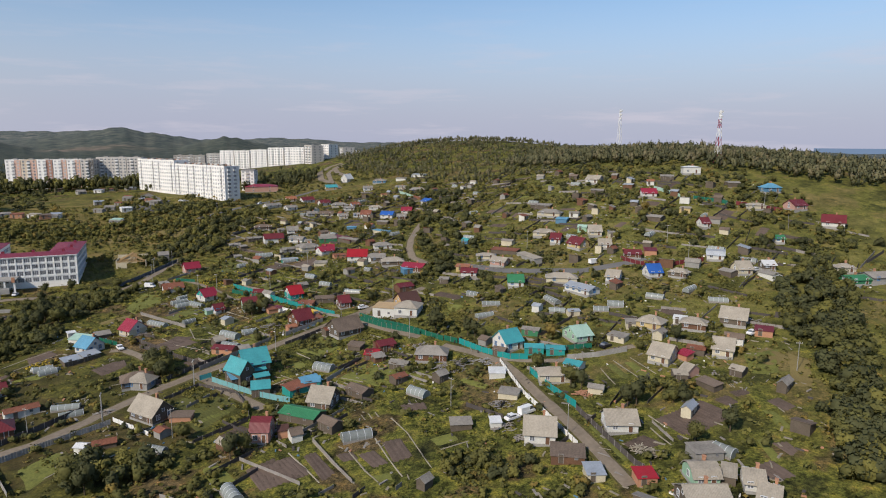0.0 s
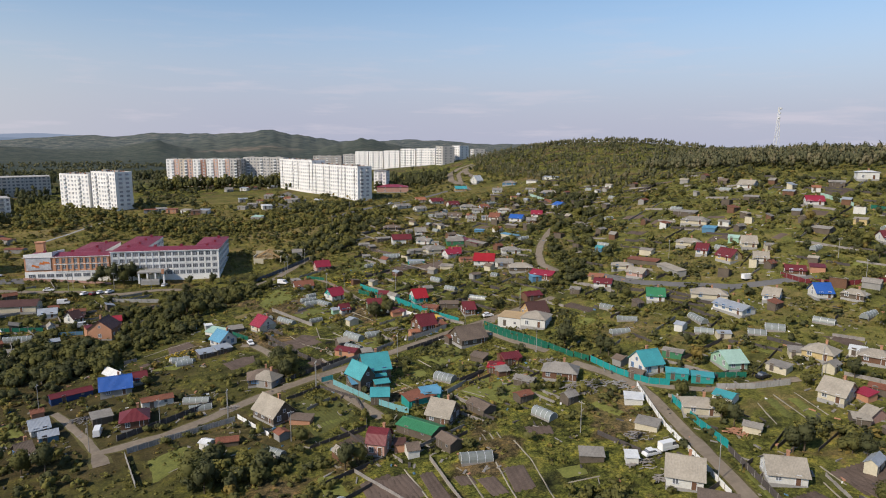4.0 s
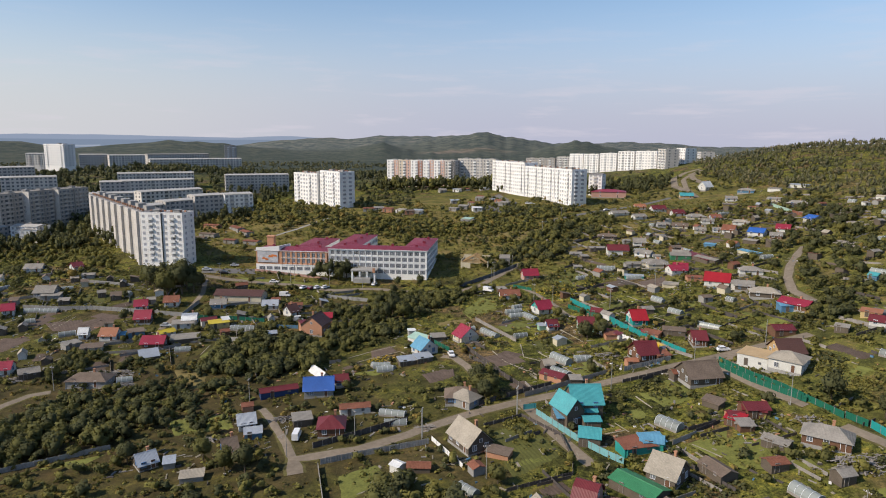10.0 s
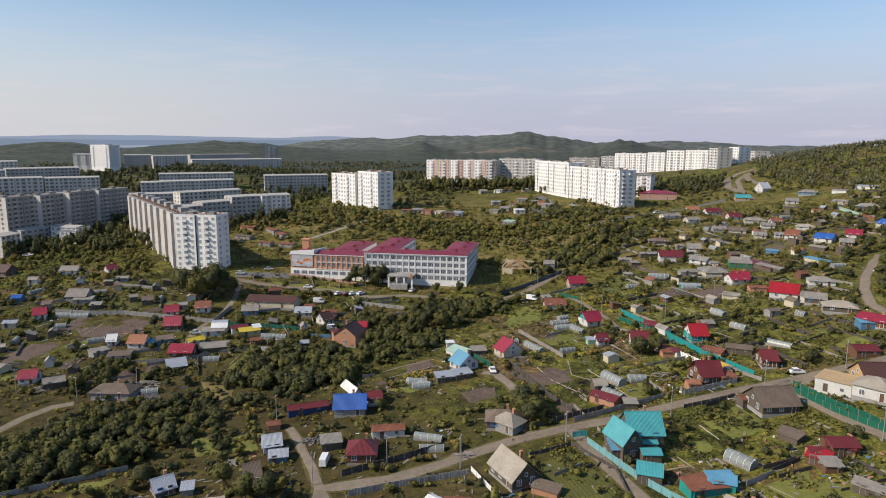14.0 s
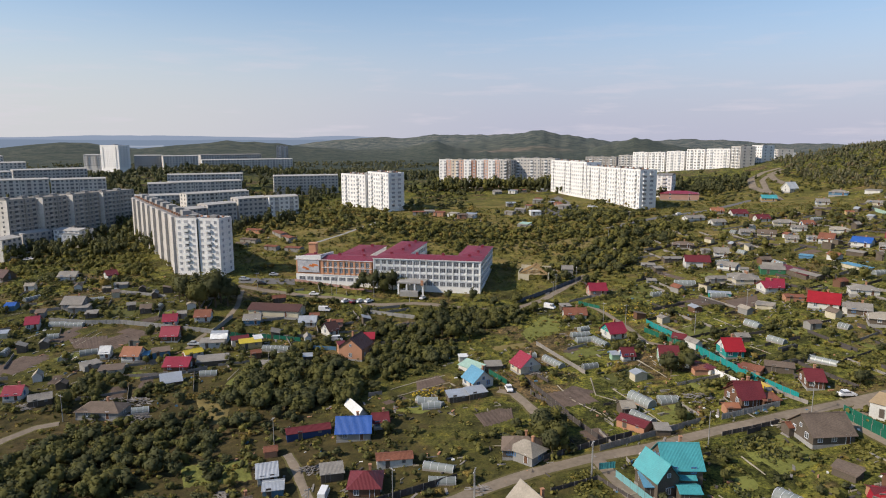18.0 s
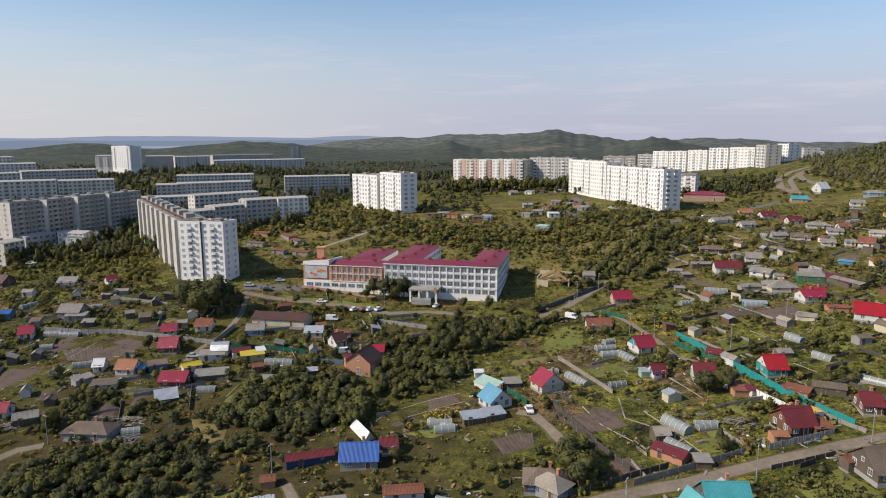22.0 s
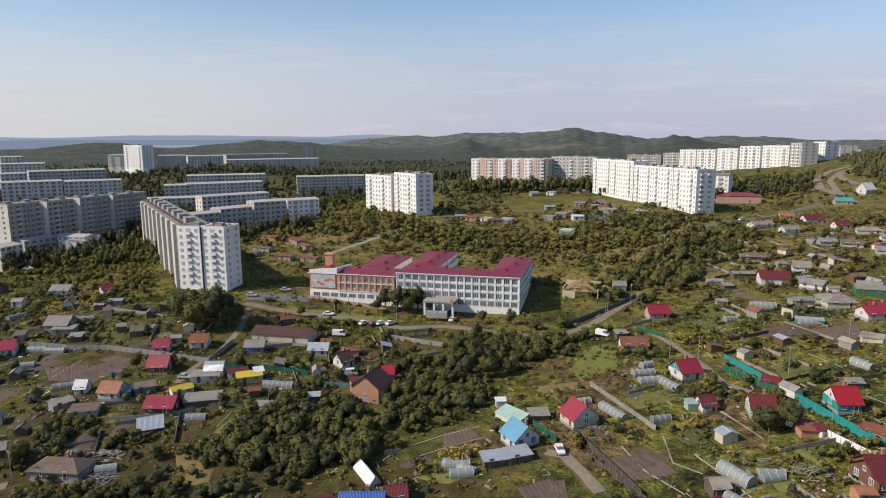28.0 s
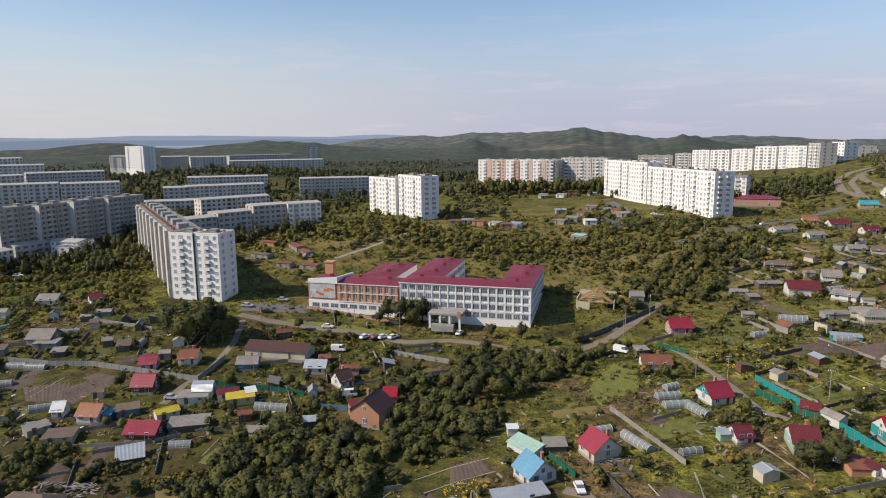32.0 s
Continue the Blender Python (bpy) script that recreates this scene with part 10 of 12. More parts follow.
    row(1, 35.5, -0.12, 9, (0.9,), mesh=window_mesh(2.8, 1.5, PLASTIC, 3))
    row(13, 35.5, 0, 9, (4.6, 7.4), mesh=window_mesh(1.3, 1.9, PLASTIC, 1))
    for i in range(10):
        bm = bmesh.new()
        u = 12.8 + 22.7 * i / 9
        box(bm, u - 0.45, u + 0.45, -0.3, 0, 3.6, 10.2)
        part("pilaster", bm, brick, ob)
    for zz in (3.4, 6.7):
        bm = bmesh.new()
        box(bm, 12.5, 36.1, -0.4, -0.13, zz, zz + 0.25)
        part("string_course", bm, WHITE, ob)
    # front of the hall with the coloured relief and a tilted parapet
    bm = bmesh.new()
    prism(bm, [(0, -0.2, 10.4), (12, -0.2, 10.4), (12, -0.2, 12.6), (0, -0.2, 11.6)], (0, 0.7, 0))
    prism(bm, [(11.4, 0, 10.4), (11.4, 16, 10.4), (11.4, 16, 11.4), (11.4, 0, 12.6)], (0.6, 0, 0))
    part("parapet", bm, WHITE, ob)
    bm = bmesh.new()
    box(bm, 0.8, 11.2, -0.34, -0.2, 4.4, 10.0)
    panel = part("relief_panel", bm, mat("relief_grey", (0.42, 0.42, 0.44), 0.9, 0.5, 0.6, 3), ob, "grey and orange mosaic relief")
    for k, (u, w, a, b) in enumerate(((3, 5.4, 8.6, 1.2), (6.2, 6.4, 7.0, 2.2), (4.5, 4.8, 9.2, 0.7), (7.6, 8.2, 5.6, 2.6))):
        bm = bmesh.new()
        prism(bm, [(u, -0.38, 4.9 + b), (u + w * 0.4, -0.38, 4.7 + b), (u + w * 0.34, -0.38, 5.5 + b), (u + 0.5, -0.38, 5.9 + b)], (0, 0.04, 0))
        part("relief_shape", bm, mat("relief_orange", (0.55, 0.17, 0.05), 0.8, 0.2), panel)
    bm = bmesh.new()
    box(bm, -1.8, 1.7, 19, 22, 0, 14.2)
    box(bm, -2.1, 2.0, 18.7, 22.3, 14.2, 14.7)
    part("brick_chimney", bm, brick, ob)
    # steps
    bm = bmesh.new()
    for i in range(4):
        box(bm, 52, 60, -11 - 0.35 * i, -10.65 - 0.35 * i + (0.35 * i), -2, 0.5 - 0.17 * i)
    part("stair", bm, CONC, ob)
    return ob


ROOFS["maroon_school"] = roofing("school_maroon", (0.20, 0.028, 0.045), 0.5)
school(-112.5, 298.2, 16.9, -2.8)


def stepped_wing(x0, y0, x1, y1, z0, n=8):
    """The long wing behind the tower: saw-tooth sections, each a little set back, with plain ribbed west ends."""
    ob = thing("apartment_block", pose(x0, y0, z0), "long grey nine-storey saw-tooth wing with plain ribbed ends", "apartment block", "apartment blocks")
    d = Vector((x1 - x0, y1 - y0, 0)) / n
    az = math.degrees(math.atan2(d.y, d.x))
    Ls = d.length
    H = 26.4
    win = window_mesh(1.35, 1.4, PLASTIC, 1)
    for i in range(n):
        m = pose(d.x * i, d.y * i, 0, 0, 0, az)
        bm = bmesh.new()
        box(bm, 0.1, Ls - 0.1, -13 + 0.0, 0.0, -8, H)
        sec = part("section", bm, PANELG, ob)
        sec.matrix_basis = m
        bm = bmesh.new()
        box(bm, Ls * 0.12, Ls * 0.42, 0.0, 1.3, -8, H + 0.3)
        rib = part("stair_bay", bm, PANELG, ob)
        rib.matrix_basis = m
        bm = bmesh.new()
        box(bm, 0.5, Ls - 0.5, -12.6, -0.4, H, H + 0.15)
        r = part("roof", bm, ROOFFELT, ob)
        r.matrix_basis = m
        bm = bmesh.new()
        box(bm, Ls * 0.3, Ls * 0.7, -8.5, -4.5, H + 0.15, H + 2.3)
        r = part("lift_house", bm, CONC, ob)
        r.matrix_basis = m
        for q in range(3):
            bm = bmesh.new()
            box(bm, Ls * (0.2 + 0.3 * q), Ls * (0.2 + 0.3 * q) + 0.9, -3.0, -2.0, H + 0.1, H + 1.2)
            r = part("vent_shaft", bm, WALLS["brick"], ob)
            r.matrix_basis = m
    return ob


stepped_wing(*WING, 19)

# ---- woods and thickets ----
rng = np.random.default_rng(11)


def inside(n, poly):
    """n random points inside a polygon."""
    poly = np.array(poly, float)
    lo, hi = poly.min(0), poly.max(0)
    got = []
    while len(got) < n:
        p = rng.uniform(lo, hi)
        c = False
        for (x0, y0), (x1, y1) in zip(poly, np.roll(poly, -1, 0)):
            if (y0 > p[1]) != (y1 > p[1]) and p[0] < (x1 - x0) * (p[1] - y0) / (y1 - y0) + x0:
                c = not c
        if c:
            got.append(p)
    return np.array(got)


STREET = np.array(ROADS)
BEDS = np.array(PLOTS)


def keep_clear(xy, d=5.0):
    """Leaves out points that stand in a house."""
    xy = xy[(np.hypot(xy[:, None, 0] - CLEAR[None, :, 0], xy[:, None, 1] - CLEAR[None, :, 1]) > d).all(1)]
    xy = xy[(np.hypot(xy[:, None, 0] - STREET[None, :, 0], xy[:, None, 1] - STREET[None, :, 1]) > 3.2).all(1)]
    return xy[(np.hypot(xy[:, None, 0] - BEDS[None, :, 0], xy[:, None, 1] - BEDS[None, :, 1]) > 2.4).all(1)]


def clumped(xy):
    """Keeps the points that fall in the thicker parts of a patchy growth."""
    return np.array([q for q in xy if noise.noise((q[0] * 0.07, q[1] * 0.07, 2.0)) > -0.02])


WOODTREE = []
for k in range(6):
    v, f, nn = crown_arrays(rng, 4, 32, 0.24, 1.5)
    WOODTREE.append((v * (2.2, 2.2, 2.6) + (0, 0, 4.2), f, nn))
HEDGE = SHRUBS
BIG = []
for k in range(5):
    v, f, nn = crown_arrays(rng, 6, 130, 0.145, 1.1)
    BIG.append((v * (3.3, 3.3, 2.9) + (0, 0, 2.7), f, nn))
MID = []
for k in range(8):
    v, f, nn = crown_arrays(rng, 4, 50, 0.21, 0.85)
    MID.append((v * (2.7, 2.7, 2.3) + (0, 0, 1.9), f, nn))
TUFT = []
for k in range(5):
    v, f, nn = crown_arrays(rng, 3, 8, 0.44, 0.6, hearts=False)
    TUFT.append((v * (1.2, 1.2, 0.9) + (0, 0, 0.5), f, nn))
HILLTREE = []
for k in range(6):
    v, f, nn = crown_arrays(rng, 4, 36, 0.22, 1.7)
    HILLTREE.append((v * (1.9, 1.9, 2.7) + (0, 0, 4.4), f, nn))
# leaf colours of the far woods, paler and greyer to stand in for haze
HAZED_LEAF = [leafy("hill_leaf_hazed_dark", (0.115, 0.118, 0.064)), leafy("hill_leaf_hazed_mid", (0.170, 0.164, 0.086)), leafy("hill_leaf_hazed_light", (0.215, 0.190, 0.108))]
xy = (keep_clear(inside(50, [(-94, 199), (-90, 215), (-81, 218), (-66, 216), (-53, 207), (-50, 195), (-55, 184), (-68, 179), (-86, 183)]), 5.0))
scatter("thicket", xy, rng.uniform(0.42, 1.08, len(xy)), BIG, LEAF[0], "dense dark green bushes in the gully", "bushes", rng)
xy = (keep_clear(inside(45, [(-94, 199), (-90, 215), (-81, 218), (-66, 216), (-53, 207), (-50, 195), (-55, 184), (-68, 179), (-86, 183)]), 5.0))
scatter("thicket", xy, rng.uniform(0.42, 1.08, len(xy)), BIG, LEAF[1], "dense dark green bushes in the gully", "bushes", rng)
xy = (keep_clear(inside(31, [(-94, 199), (-90, 215), (-81, 218), (-66, 216), (-53, 207), (-50, 195), (-55, 184), (-68, 179), (-86, 183)]), 5.0))
scatter("thicket", xy, rng.uniform(0.42, 1.08, len(xy)), BIG, LEAF[1], "dense dark green bushes in the gully", "bushes", rng)
xy = (keep_clear(inside(13, [(-87, 224), (-67, 220), (-44, 231), (-48, 249), (-63, 253), (-70, 236)]), 5.0))
scatter("thicket", xy, rng.uniform(0.3, 0.792, len(xy)), BIG, LEAF[0], "dense dark green bushes in the gully", "bushes", rng)
xy = (keep_clear(inside(19, [(-87, 224), (-67, 220), (-44, 231), (-48, 249), (-63, 253), (-70, 236)]), 5.0))
scatter("thicket", xy, rng.uniform(0.3, 0.792, len(xy)), BIG, LEAF[1], "dense dark green bushes in the gully", "bushes", rng)
xy = (keep_clear(inside(17, [(-87, 224), (-67, 220), (-44, 231), (-48, 249), (-63, 253), (-70, 236)]), 5.0))
scatter("thicket", xy, rng.uniform(0.3, 0.792, len(xy)), BIG, LEAF[1], "dense dark green bushes in the gully", "bushes", rng)
xy = (keep_clear(inside(50, [(-47, 244), (-25, 240), (-12, 257), (-11, 270), (-28, 273), (-44, 265), (-51, 264)]), 5.0))
scatter("thicket", xy, rng.uniform(0.3, 0.864, len(xy)), BIG, LEAF[0], "dense dark green bushes in the gully", "bushes", rng)
xy = (keep_clear(inside(45, [(-47, 244), (-25, 240), (-12, 257), (-11, 270), (-28, 273), (-44, 265), (-51, 264)]), 5.0))
scatter("thicket", xy, rng.uniform(0.3, 0.864, len(xy)), BIG, LEAF[1], "dense dark green bushes in the gully", "bushes", rng)
xy = (keep_clear(inside(31, [(-47, 244), (-25, 240), (-12, 257), (-11, 270), (-28, 273), (-44, 265), (-51, 264)]), 5.0))
scatter("thicket", xy, rng.uniform(0.3, 0.864, len(xy)), BIG, LEAF[1], "dense dark green bushes in the gully", "bushes", rng)
xy = (keep_clear(inside(22, [(-52, 270), (-12, 268), (-1, 280), (-8, 254), (-47, 246)]), 5.0))
scatter("thicket", xy, rng.uniform(0.24, 0.72, len(xy)), BIG, LEAF[0], "dense dark green bushes in the gully", "bushes", rng)
xy = (keep_clear(inside(32, [(-52, 270), (-12, 268), (-1, 280), (-8, 254), (-47, 246)]), 5.0))
scatter("thicket", xy, rng.uniform(0.24, 0.72, len(xy)), BIG, LEAF[1], "dense dark green bushes in the gully", "bushes", rng)
xy = (keep_clear(inside(29, [(-52, 270), (-12, 268), (-1, 280), (-8, 254), (-47, 246)]), 5.0))
scatter("thicket", xy, rng.uniform(0.24, 0.72, len(xy)), BIG, LEAF[1], "dense dark green bushes in the gully", "bushes", rng)
xy = (keep_clear(inside(50, [(-134, 142), (-119, 156), (-97, 150), (-87, 137), (-93, 137), (-116, 122)]), 5.0))
scatter("thicket", xy, rng.uniform(0.36, 1.008, len(xy)), BIG, LEAF[0], "dense dark green bushes in the gully", "bushes", rng)
xy = (keep_clear(inside(45, [(-134, 142), (-119, 156), (-97, 150), (-87, 137), (-93, 137), (-116, 122)]), 5.0))
scatter("thicket", xy, rng.uniform(0.36, 1.008, len(xy)), BIG, LEAF[1], "dense dark green bushes in the gully", "bushes", rng)
xy = (keep_clear(inside(31, [(-134, 142), (-119, 156), (-97, 150), (-87, 137), (-93, 137), (-116, 122)]), 5.0))
scatter("thicket", xy, rng.uniform(0.36, 1.008, len(xy)), BIG, LEAF[1], "dense dark green bushes in the gully", "bushes", rng)
xy = (keep_clear(inside(42, [(-130, 164), (-103, 172), (-86, 173), (-77, 153), (-91, 146), (-118, 154)]), 5.0))
scatter("thicket", xy, rng.uniform(0.24, 0.72, len(xy)), BIG, LEAF[0], "dense dark green bushes in the gully", "bushes", rng)
xy = (keep_clear(inside(39, [(-130, 164), (-103, 172), (-86, 173), (-77, 153), (-91, 146), (-118, 154)]), 5.0))
scatter("thicket", xy, rng.uniform(0.24, 0.72, len(xy)), BIG, LEAF[1], "dense dark green bushes in the gully", "bushes", rng)
xy = (keep_clear(inside(27, [(-130, 164), (-103, 172), (-86, 173), (-77, 153), (-91, 146), (-118, 154)]), 5.0))
scatter("thicket", xy, rng.uniform(0.24, 0.72, len(xy)), BIG, LEAF[1], "dense dark green bushes in the gully", "bushes", rng)
xy = (keep_clear(inside(28, [(-95, 190), (-80, 203), (-65, 210), (-58, 195), (-61, 181), (-83, 180)]), 5.0))
scatter("thicket", xy, rng.uniform(0.3, 0.864, len(xy)), BIG, LEAF[0], "dense dark green bushes in the gully", "bushes", rng)
xy = (keep_clear(inside(26, [(-95, 190), (-80, 203), (-65, 210), (-58, 195), (-61, 181), (-83, 180)]), 5.0))
scatter("thicket", xy, rng.uniform(0.3, 0.864, len(xy)), BIG, LEAF[1], "dense dark green bushes in the gully", "bushes", rng)
xy = (keep_clear(inside(18, [(-95, 190), (-80, 203), (-65, 210), (-58, 195), (-61, 181), (-83, 180)]), 5.0))
scatter("thicket", xy, rng.uniform(0.3, 0.864, len(xy)), BIG, LEAF[1], "dense dark green bushes in the gully", "bushes", rng)
xy = (keep_clear(inside(32, [(-55, 201), (-42, 213), (-28, 224), (-31, 248), (-47, 239), (-54, 217)]), 5.0))
scatter("thicket", xy, rng.uniform(0.24, 0.72, len(xy)), BIG, LEAF[0], "dense dark green bushes in the gully", "bushes", rng)
xy = (keep_clear(inside(29, [(-55, 201), (-42, 213), (-28, 224), (-31, 248), (-47, 239), (-54, 217)]), 5.0))
scatter("thicket", xy, rng.uniform(0.24, 0.72, len(xy)), BIG, LEAF[1], "dense dark green bushes in the gully", "bushes", rng)
xy = (keep_clear(inside(20, [(-55, 201), (-42, 213), (-28, 224), (-31, 248), (-47, 239), (-54, 217)]), 5.0))
scatter("thicket", xy, rng.uniform(0.24, 0.72, len(xy)), BIG, LEAF[1], "dense dark green bushes in the gully", "bushes", rng)
xy = (keep_clear(inside(17, [(-31, 243), (-23, 248), (-7, 266), (-10, 282), (-26, 277), (-34, 266)]), 5.0))
scatter("thicket", xy, rng.uniform(0.3, 0.864, len(xy)), BIG, LEAF[0], "dense dark green bushes in the gully", "bushes", rng)
xy = (keep_clear(inside(16, [(-31, 243), (-23, 248), (-7, 266), (-10, 282), (-26, 277), (-34, 266)]), 5.0))
scatter("thicket", xy, rng.uniform(0.3, 0.864, len(xy)), BIG, LEAF[1], "dense dark green bushes in the gully", "bushes", rng)
xy = (keep_clear(inside(11, [(-31, 243), (-23, 248), (-7, 266), (-10, 282), (-26, 277), (-34, 266)]), 5.0))
scatter("thicket", xy, rng.uniform(0.3, 0.864, len(xy)), BIG, LEAF[1], "dense dark green bushes in the gully", "bushes", rng)
xy = (keep_clear(inside(42, [(-134, 170), (-142, 192), (-139, 200), (-123, 195), (-112, 193), (-110, 187), (-123, 185), (-136, 182), (-130, 166)]), 5.0))
scatter("thicket", xy, rng.uniform(0.18, 0.648, len(xy)), BIG, LEAF[0], "dense dark green bushes in the gully", "bushes", rng)
xy = (keep_clear(inside(39, [(-134, 170), (-142, 192), (-139, 200), (-123, 195), (-112, 193), (-110, 187), (-123, 185), (-136, 182), (-130, 166)]), 5.0))
scatter("thicket", xy, rng.uniform(0.18, 0.648, len(xy)), BIG, LEAF[1], "dense dark green bushes in the gully", "bushes", rng)
xy = (keep_clear(inside(27, [(-134, 170), (-142, 192), (-139, 200), (-123, 195), (-112, 193), (-110, 187), (-123, 185), (-136, 182), (-130, 166)]), 5.0))
scatter("thicket", xy, rng.uniform(0.18, 0.648, len(xy)), BIG, LEAF[1], "dense dark green bushes in the gully", "bushes", rng)
xy = (keep_clear(inside(78, [(-3, 320), (14.9, 345.0), (29.7, 376.9), (46.4, 390.1), (75.5, 410.5), (80.2, 391.3), (64.7, 365.6), (48, 350), (39, 324), (22, 309), (12, 295)]), 5.0))
scatter("thicket", xy, rng.uniform(0.36, 1.08, len(xy)), BIG, LEAF[0], "dense dark green trees along the stream bed", "bushes", rng)
xy = (keep_clear(inside(71, [(-3, 320), (14.9, 345.0), (29.7, 376.9), (46.4, 390.1), (75.5, 410.5), (80.2, 391.3), (64.7, 365.6), (48, 350), (39, 324), (22, 309), (12, 295)]), 5.0))
scatter("thicket", xy, rng.uniform(0.36, 1.08, len(xy)), BIG, LEAF[1], "dense dark green trees along the stream bed", "bushes", rng)
xy = (keep_clear(inside(50, [(-3, 320), (14.9, 345.0), (29.7, 376.9), (46.4, 390.1), (75.5, 410.5), (80.2, 391.3), (64.7, 365.6), (48, 350), (39, 324), (22, 309), (12, 295)]), 5.0))
scatter("thicket", xy, rng.uniform(0.36, 1.08, len(xy)), BIG, LEAF[2], "dense dark green trees along the stream bed", "bushes", rng)
xy = (keep_clear(inside(22, [(-3, 329), (15.9, 349.6), (29.7, 376.9), (52.8, 413.1), (78.1, 425.3), (49.8, 358.6), (18, 318)]), 5.0))
scatter("thicket", xy, rng.uniform(0.24, 0.72, len(xy)), BIG, LEAF[0], "weedy bushes on the waste slope", "bushes", rng)
xy = (keep_clear(inside(32, [(-3, 329), (15.9, 349.6), (29.7, 376.9), (52.8, 413.1), (78.1, 425.3), (49.8, 358.6), (18, 318)]), 5.0))
scatter("thicket", xy, rng.uniform(0.24, 0.72, len(xy)), BIG, LEAF[1], "weedy bushes on the waste slope", "bushes", rng)
xy = (keep_clear(inside(29, [(-3, 329), (15.9, 349.6), (29.7, 376.9), (52.8, 413.1), (78.1, 425.3), (49.8, 358.6), (18, 318)]), 5.0))
scatter("thicket", xy, rng.uniform(0.24, 0.72, len(xy)), BIG, LEAF[2], "weedy bushes on the waste slope", "bushes", rng)
xy = (keep_clear(inside(59, [(-70.3, 359.5), (-55.4, 372.1), (-31.4, 372.8), (-4.0, 355.5), (16.9, 363.8), (31.4, 397.6), (52.8, 413.1), (30.2, 416.1), (-4.0, 407.4), (-24.2, 401.8), (-56.1, 397.5), (-77.1, 392.5)]), 5.0))
scatter("thicket", xy, rng.uniform(0.21, 0.648, len(xy)), BIG, LEAF[0], "weedy bushes on the waste slope", "bushes", rng)
xy = (keep_clear(inside(84, [(-70.3, 359.5), (-55.4, 372.1), (-31.4, 372.8), (-4.0, 355.5), (16.9, 363.8), (31.4, 397.6), (52.8, 413.1), (30.2, 416.1), (-4.0, 407.4), (-24.2, 401.8), (-56.1, 397.5), (-77.1, 392.5)]), 5.0))
scatter("thicket", xy, rng.uniform(0.21, 0.648, len(xy)), BIG, LEAF[1], "weedy bushes on the waste slope", "bushes", rng)
xy = (keep_clear(inside(76, [(-70.3, 359.5), (-55.4, 372.1), (-31.4, 372.8), (-4.0, 355.5), (16.9, 363.8), (31.4, 397.6), (52.8, 413.1), (30.2, 416.1), (-4.0, 407.4), (-24.2, 401.8), (-56.1, 397.5), (-77.1, 392.5)]), 5.0))
scatter("thicket", xy, rng.uniform(0.21, 0.648, len(xy)), BIG, LEAF[2], "weedy bushes on the waste slope", "bushes", rng)
xy = (keep_clear(inside(90, [(-70.3, 359.5), (-31.4, 372.8), (16.9, 363.8), (31.4, 397.6), (-3.9, 419.6), (-77.5, 398.2)]), 5.0))
scatter("thicket", xy, rng.uniform(0.35, 0.8, len(xy)), BIG, LEAF[2], "weedy bushes on the waste slope", "bushes", rng)
xy = (keep_clear(inside(27, [(-30.4, 440.6), (6.7, 432.7), (34.0, 421.5), (52.8, 413.1), (57.8, 442.8), (36.6, 445.2), (12.5, 485.5), (0.9, 515.6), (-11.6, 450.8)]), 5.0))
scatter("thicket", xy, rng.uniform(0.24, 0.72, len(xy)), BIG, LEAF[0], "weedy bushes on the waste slope", "bushes", rng)
xy = (keep_clear(inside(39, [(-30.4, 440.6), (6.7, 432.7), (34.0, 421.5), (52.8, 413.1), (57.8, 442.8), (36.6, 445.2), (12.5, 485.5), (0.9, 515.6), (-11.6, 450.8)]), 5.0))
scatter("thicket", xy, rng.uniform(0.24, 0.72, len(xy)), BIG, LEAF[1], "weedy bushes on the waste slope", "bushes", rng)
xy = (keep_clear(inside(35, [(-30.4, 440.6), (6.7, 432.7), (34.0, 421.5), (52.8, 413.1), (57.8, 442.8), (36.6, 445.2), (12.5, 485.5), (0.9, 515.6), (-11.6, 450.8)]), 5.0))
scatter("thicket", xy, rng.uniform(0.24, 0.72, len(xy)), BIG, LEAF[2], "weedy bushes on the waste slope", "bushes", rng)
xy = (keep_clear(inside(110, [(-192.1, 500.1), (-199, 594), (-118.1, 445.2), (-81.7, 420.2), (-75.9, 386.6), (-96.4, 382.4), (-120.1, 379.1), (-155.5, 400.5)]), 5.0))
scatter("thicket", xy, rng.uniform(0.3, 0.8, len(xy)), BIG, LEAF[2], "weedy bushes on the waste slope", "bushes", rng)
xy = (keep_clear(inside(22, [(-187.5, 385.1), (-182.7, 435.6), (-203.5, 531.1), (-149.6, 407.8), (-157.3, 378.5), (-165.7, 359.1)]), 5.0))
scatter("thicket", xy, rng.uniform(0.18, 0.576, len(xy)), BIG, LEAF[0], "weedy bushes on the waste slope", "bushes", rng)
xy = (keep_clear(inside(32, [(-187.5, 385.1), (-182.7, 435.6), (-203.5, 531.1), (-149.6, 407.8), (-157.3, 378.5), (-165.7, 359.1)]), 5.0))
scatter("thicket", xy, rng.uniform(0.18, 0.576, len(xy)), BIG, LEAF[1], "weedy bushes on the waste slope", "bushes", rng)
xy = (keep_clear(inside(29, [(-187.5, 385.1), (-182.7, 435.6), (-203.5, 531.1), (-149.6, 407.8), (-157.3, 378.5), (-165.7, 359.1)]), 5.0))
scatter("thicket", xy, rng.uniform(0.18, 0.576, len(xy)), BIG, LEAF[2], "weedy bushes on the waste slope", "bushes", rng)
xy = (keep_clear(inside(63, [(-265, 300), (-303, 366), (-264, 363), (-252, 385), (-206, 324), (-180, 294), (-163, 280), (-203, 293), (-239, 301)]), 5.0))
scatter("thicket", xy, rng.uniform(0.18, 0.648, len(xy)), BIG, LEAF[0], "weedy bushes on the waste slope", "bushes", rng)
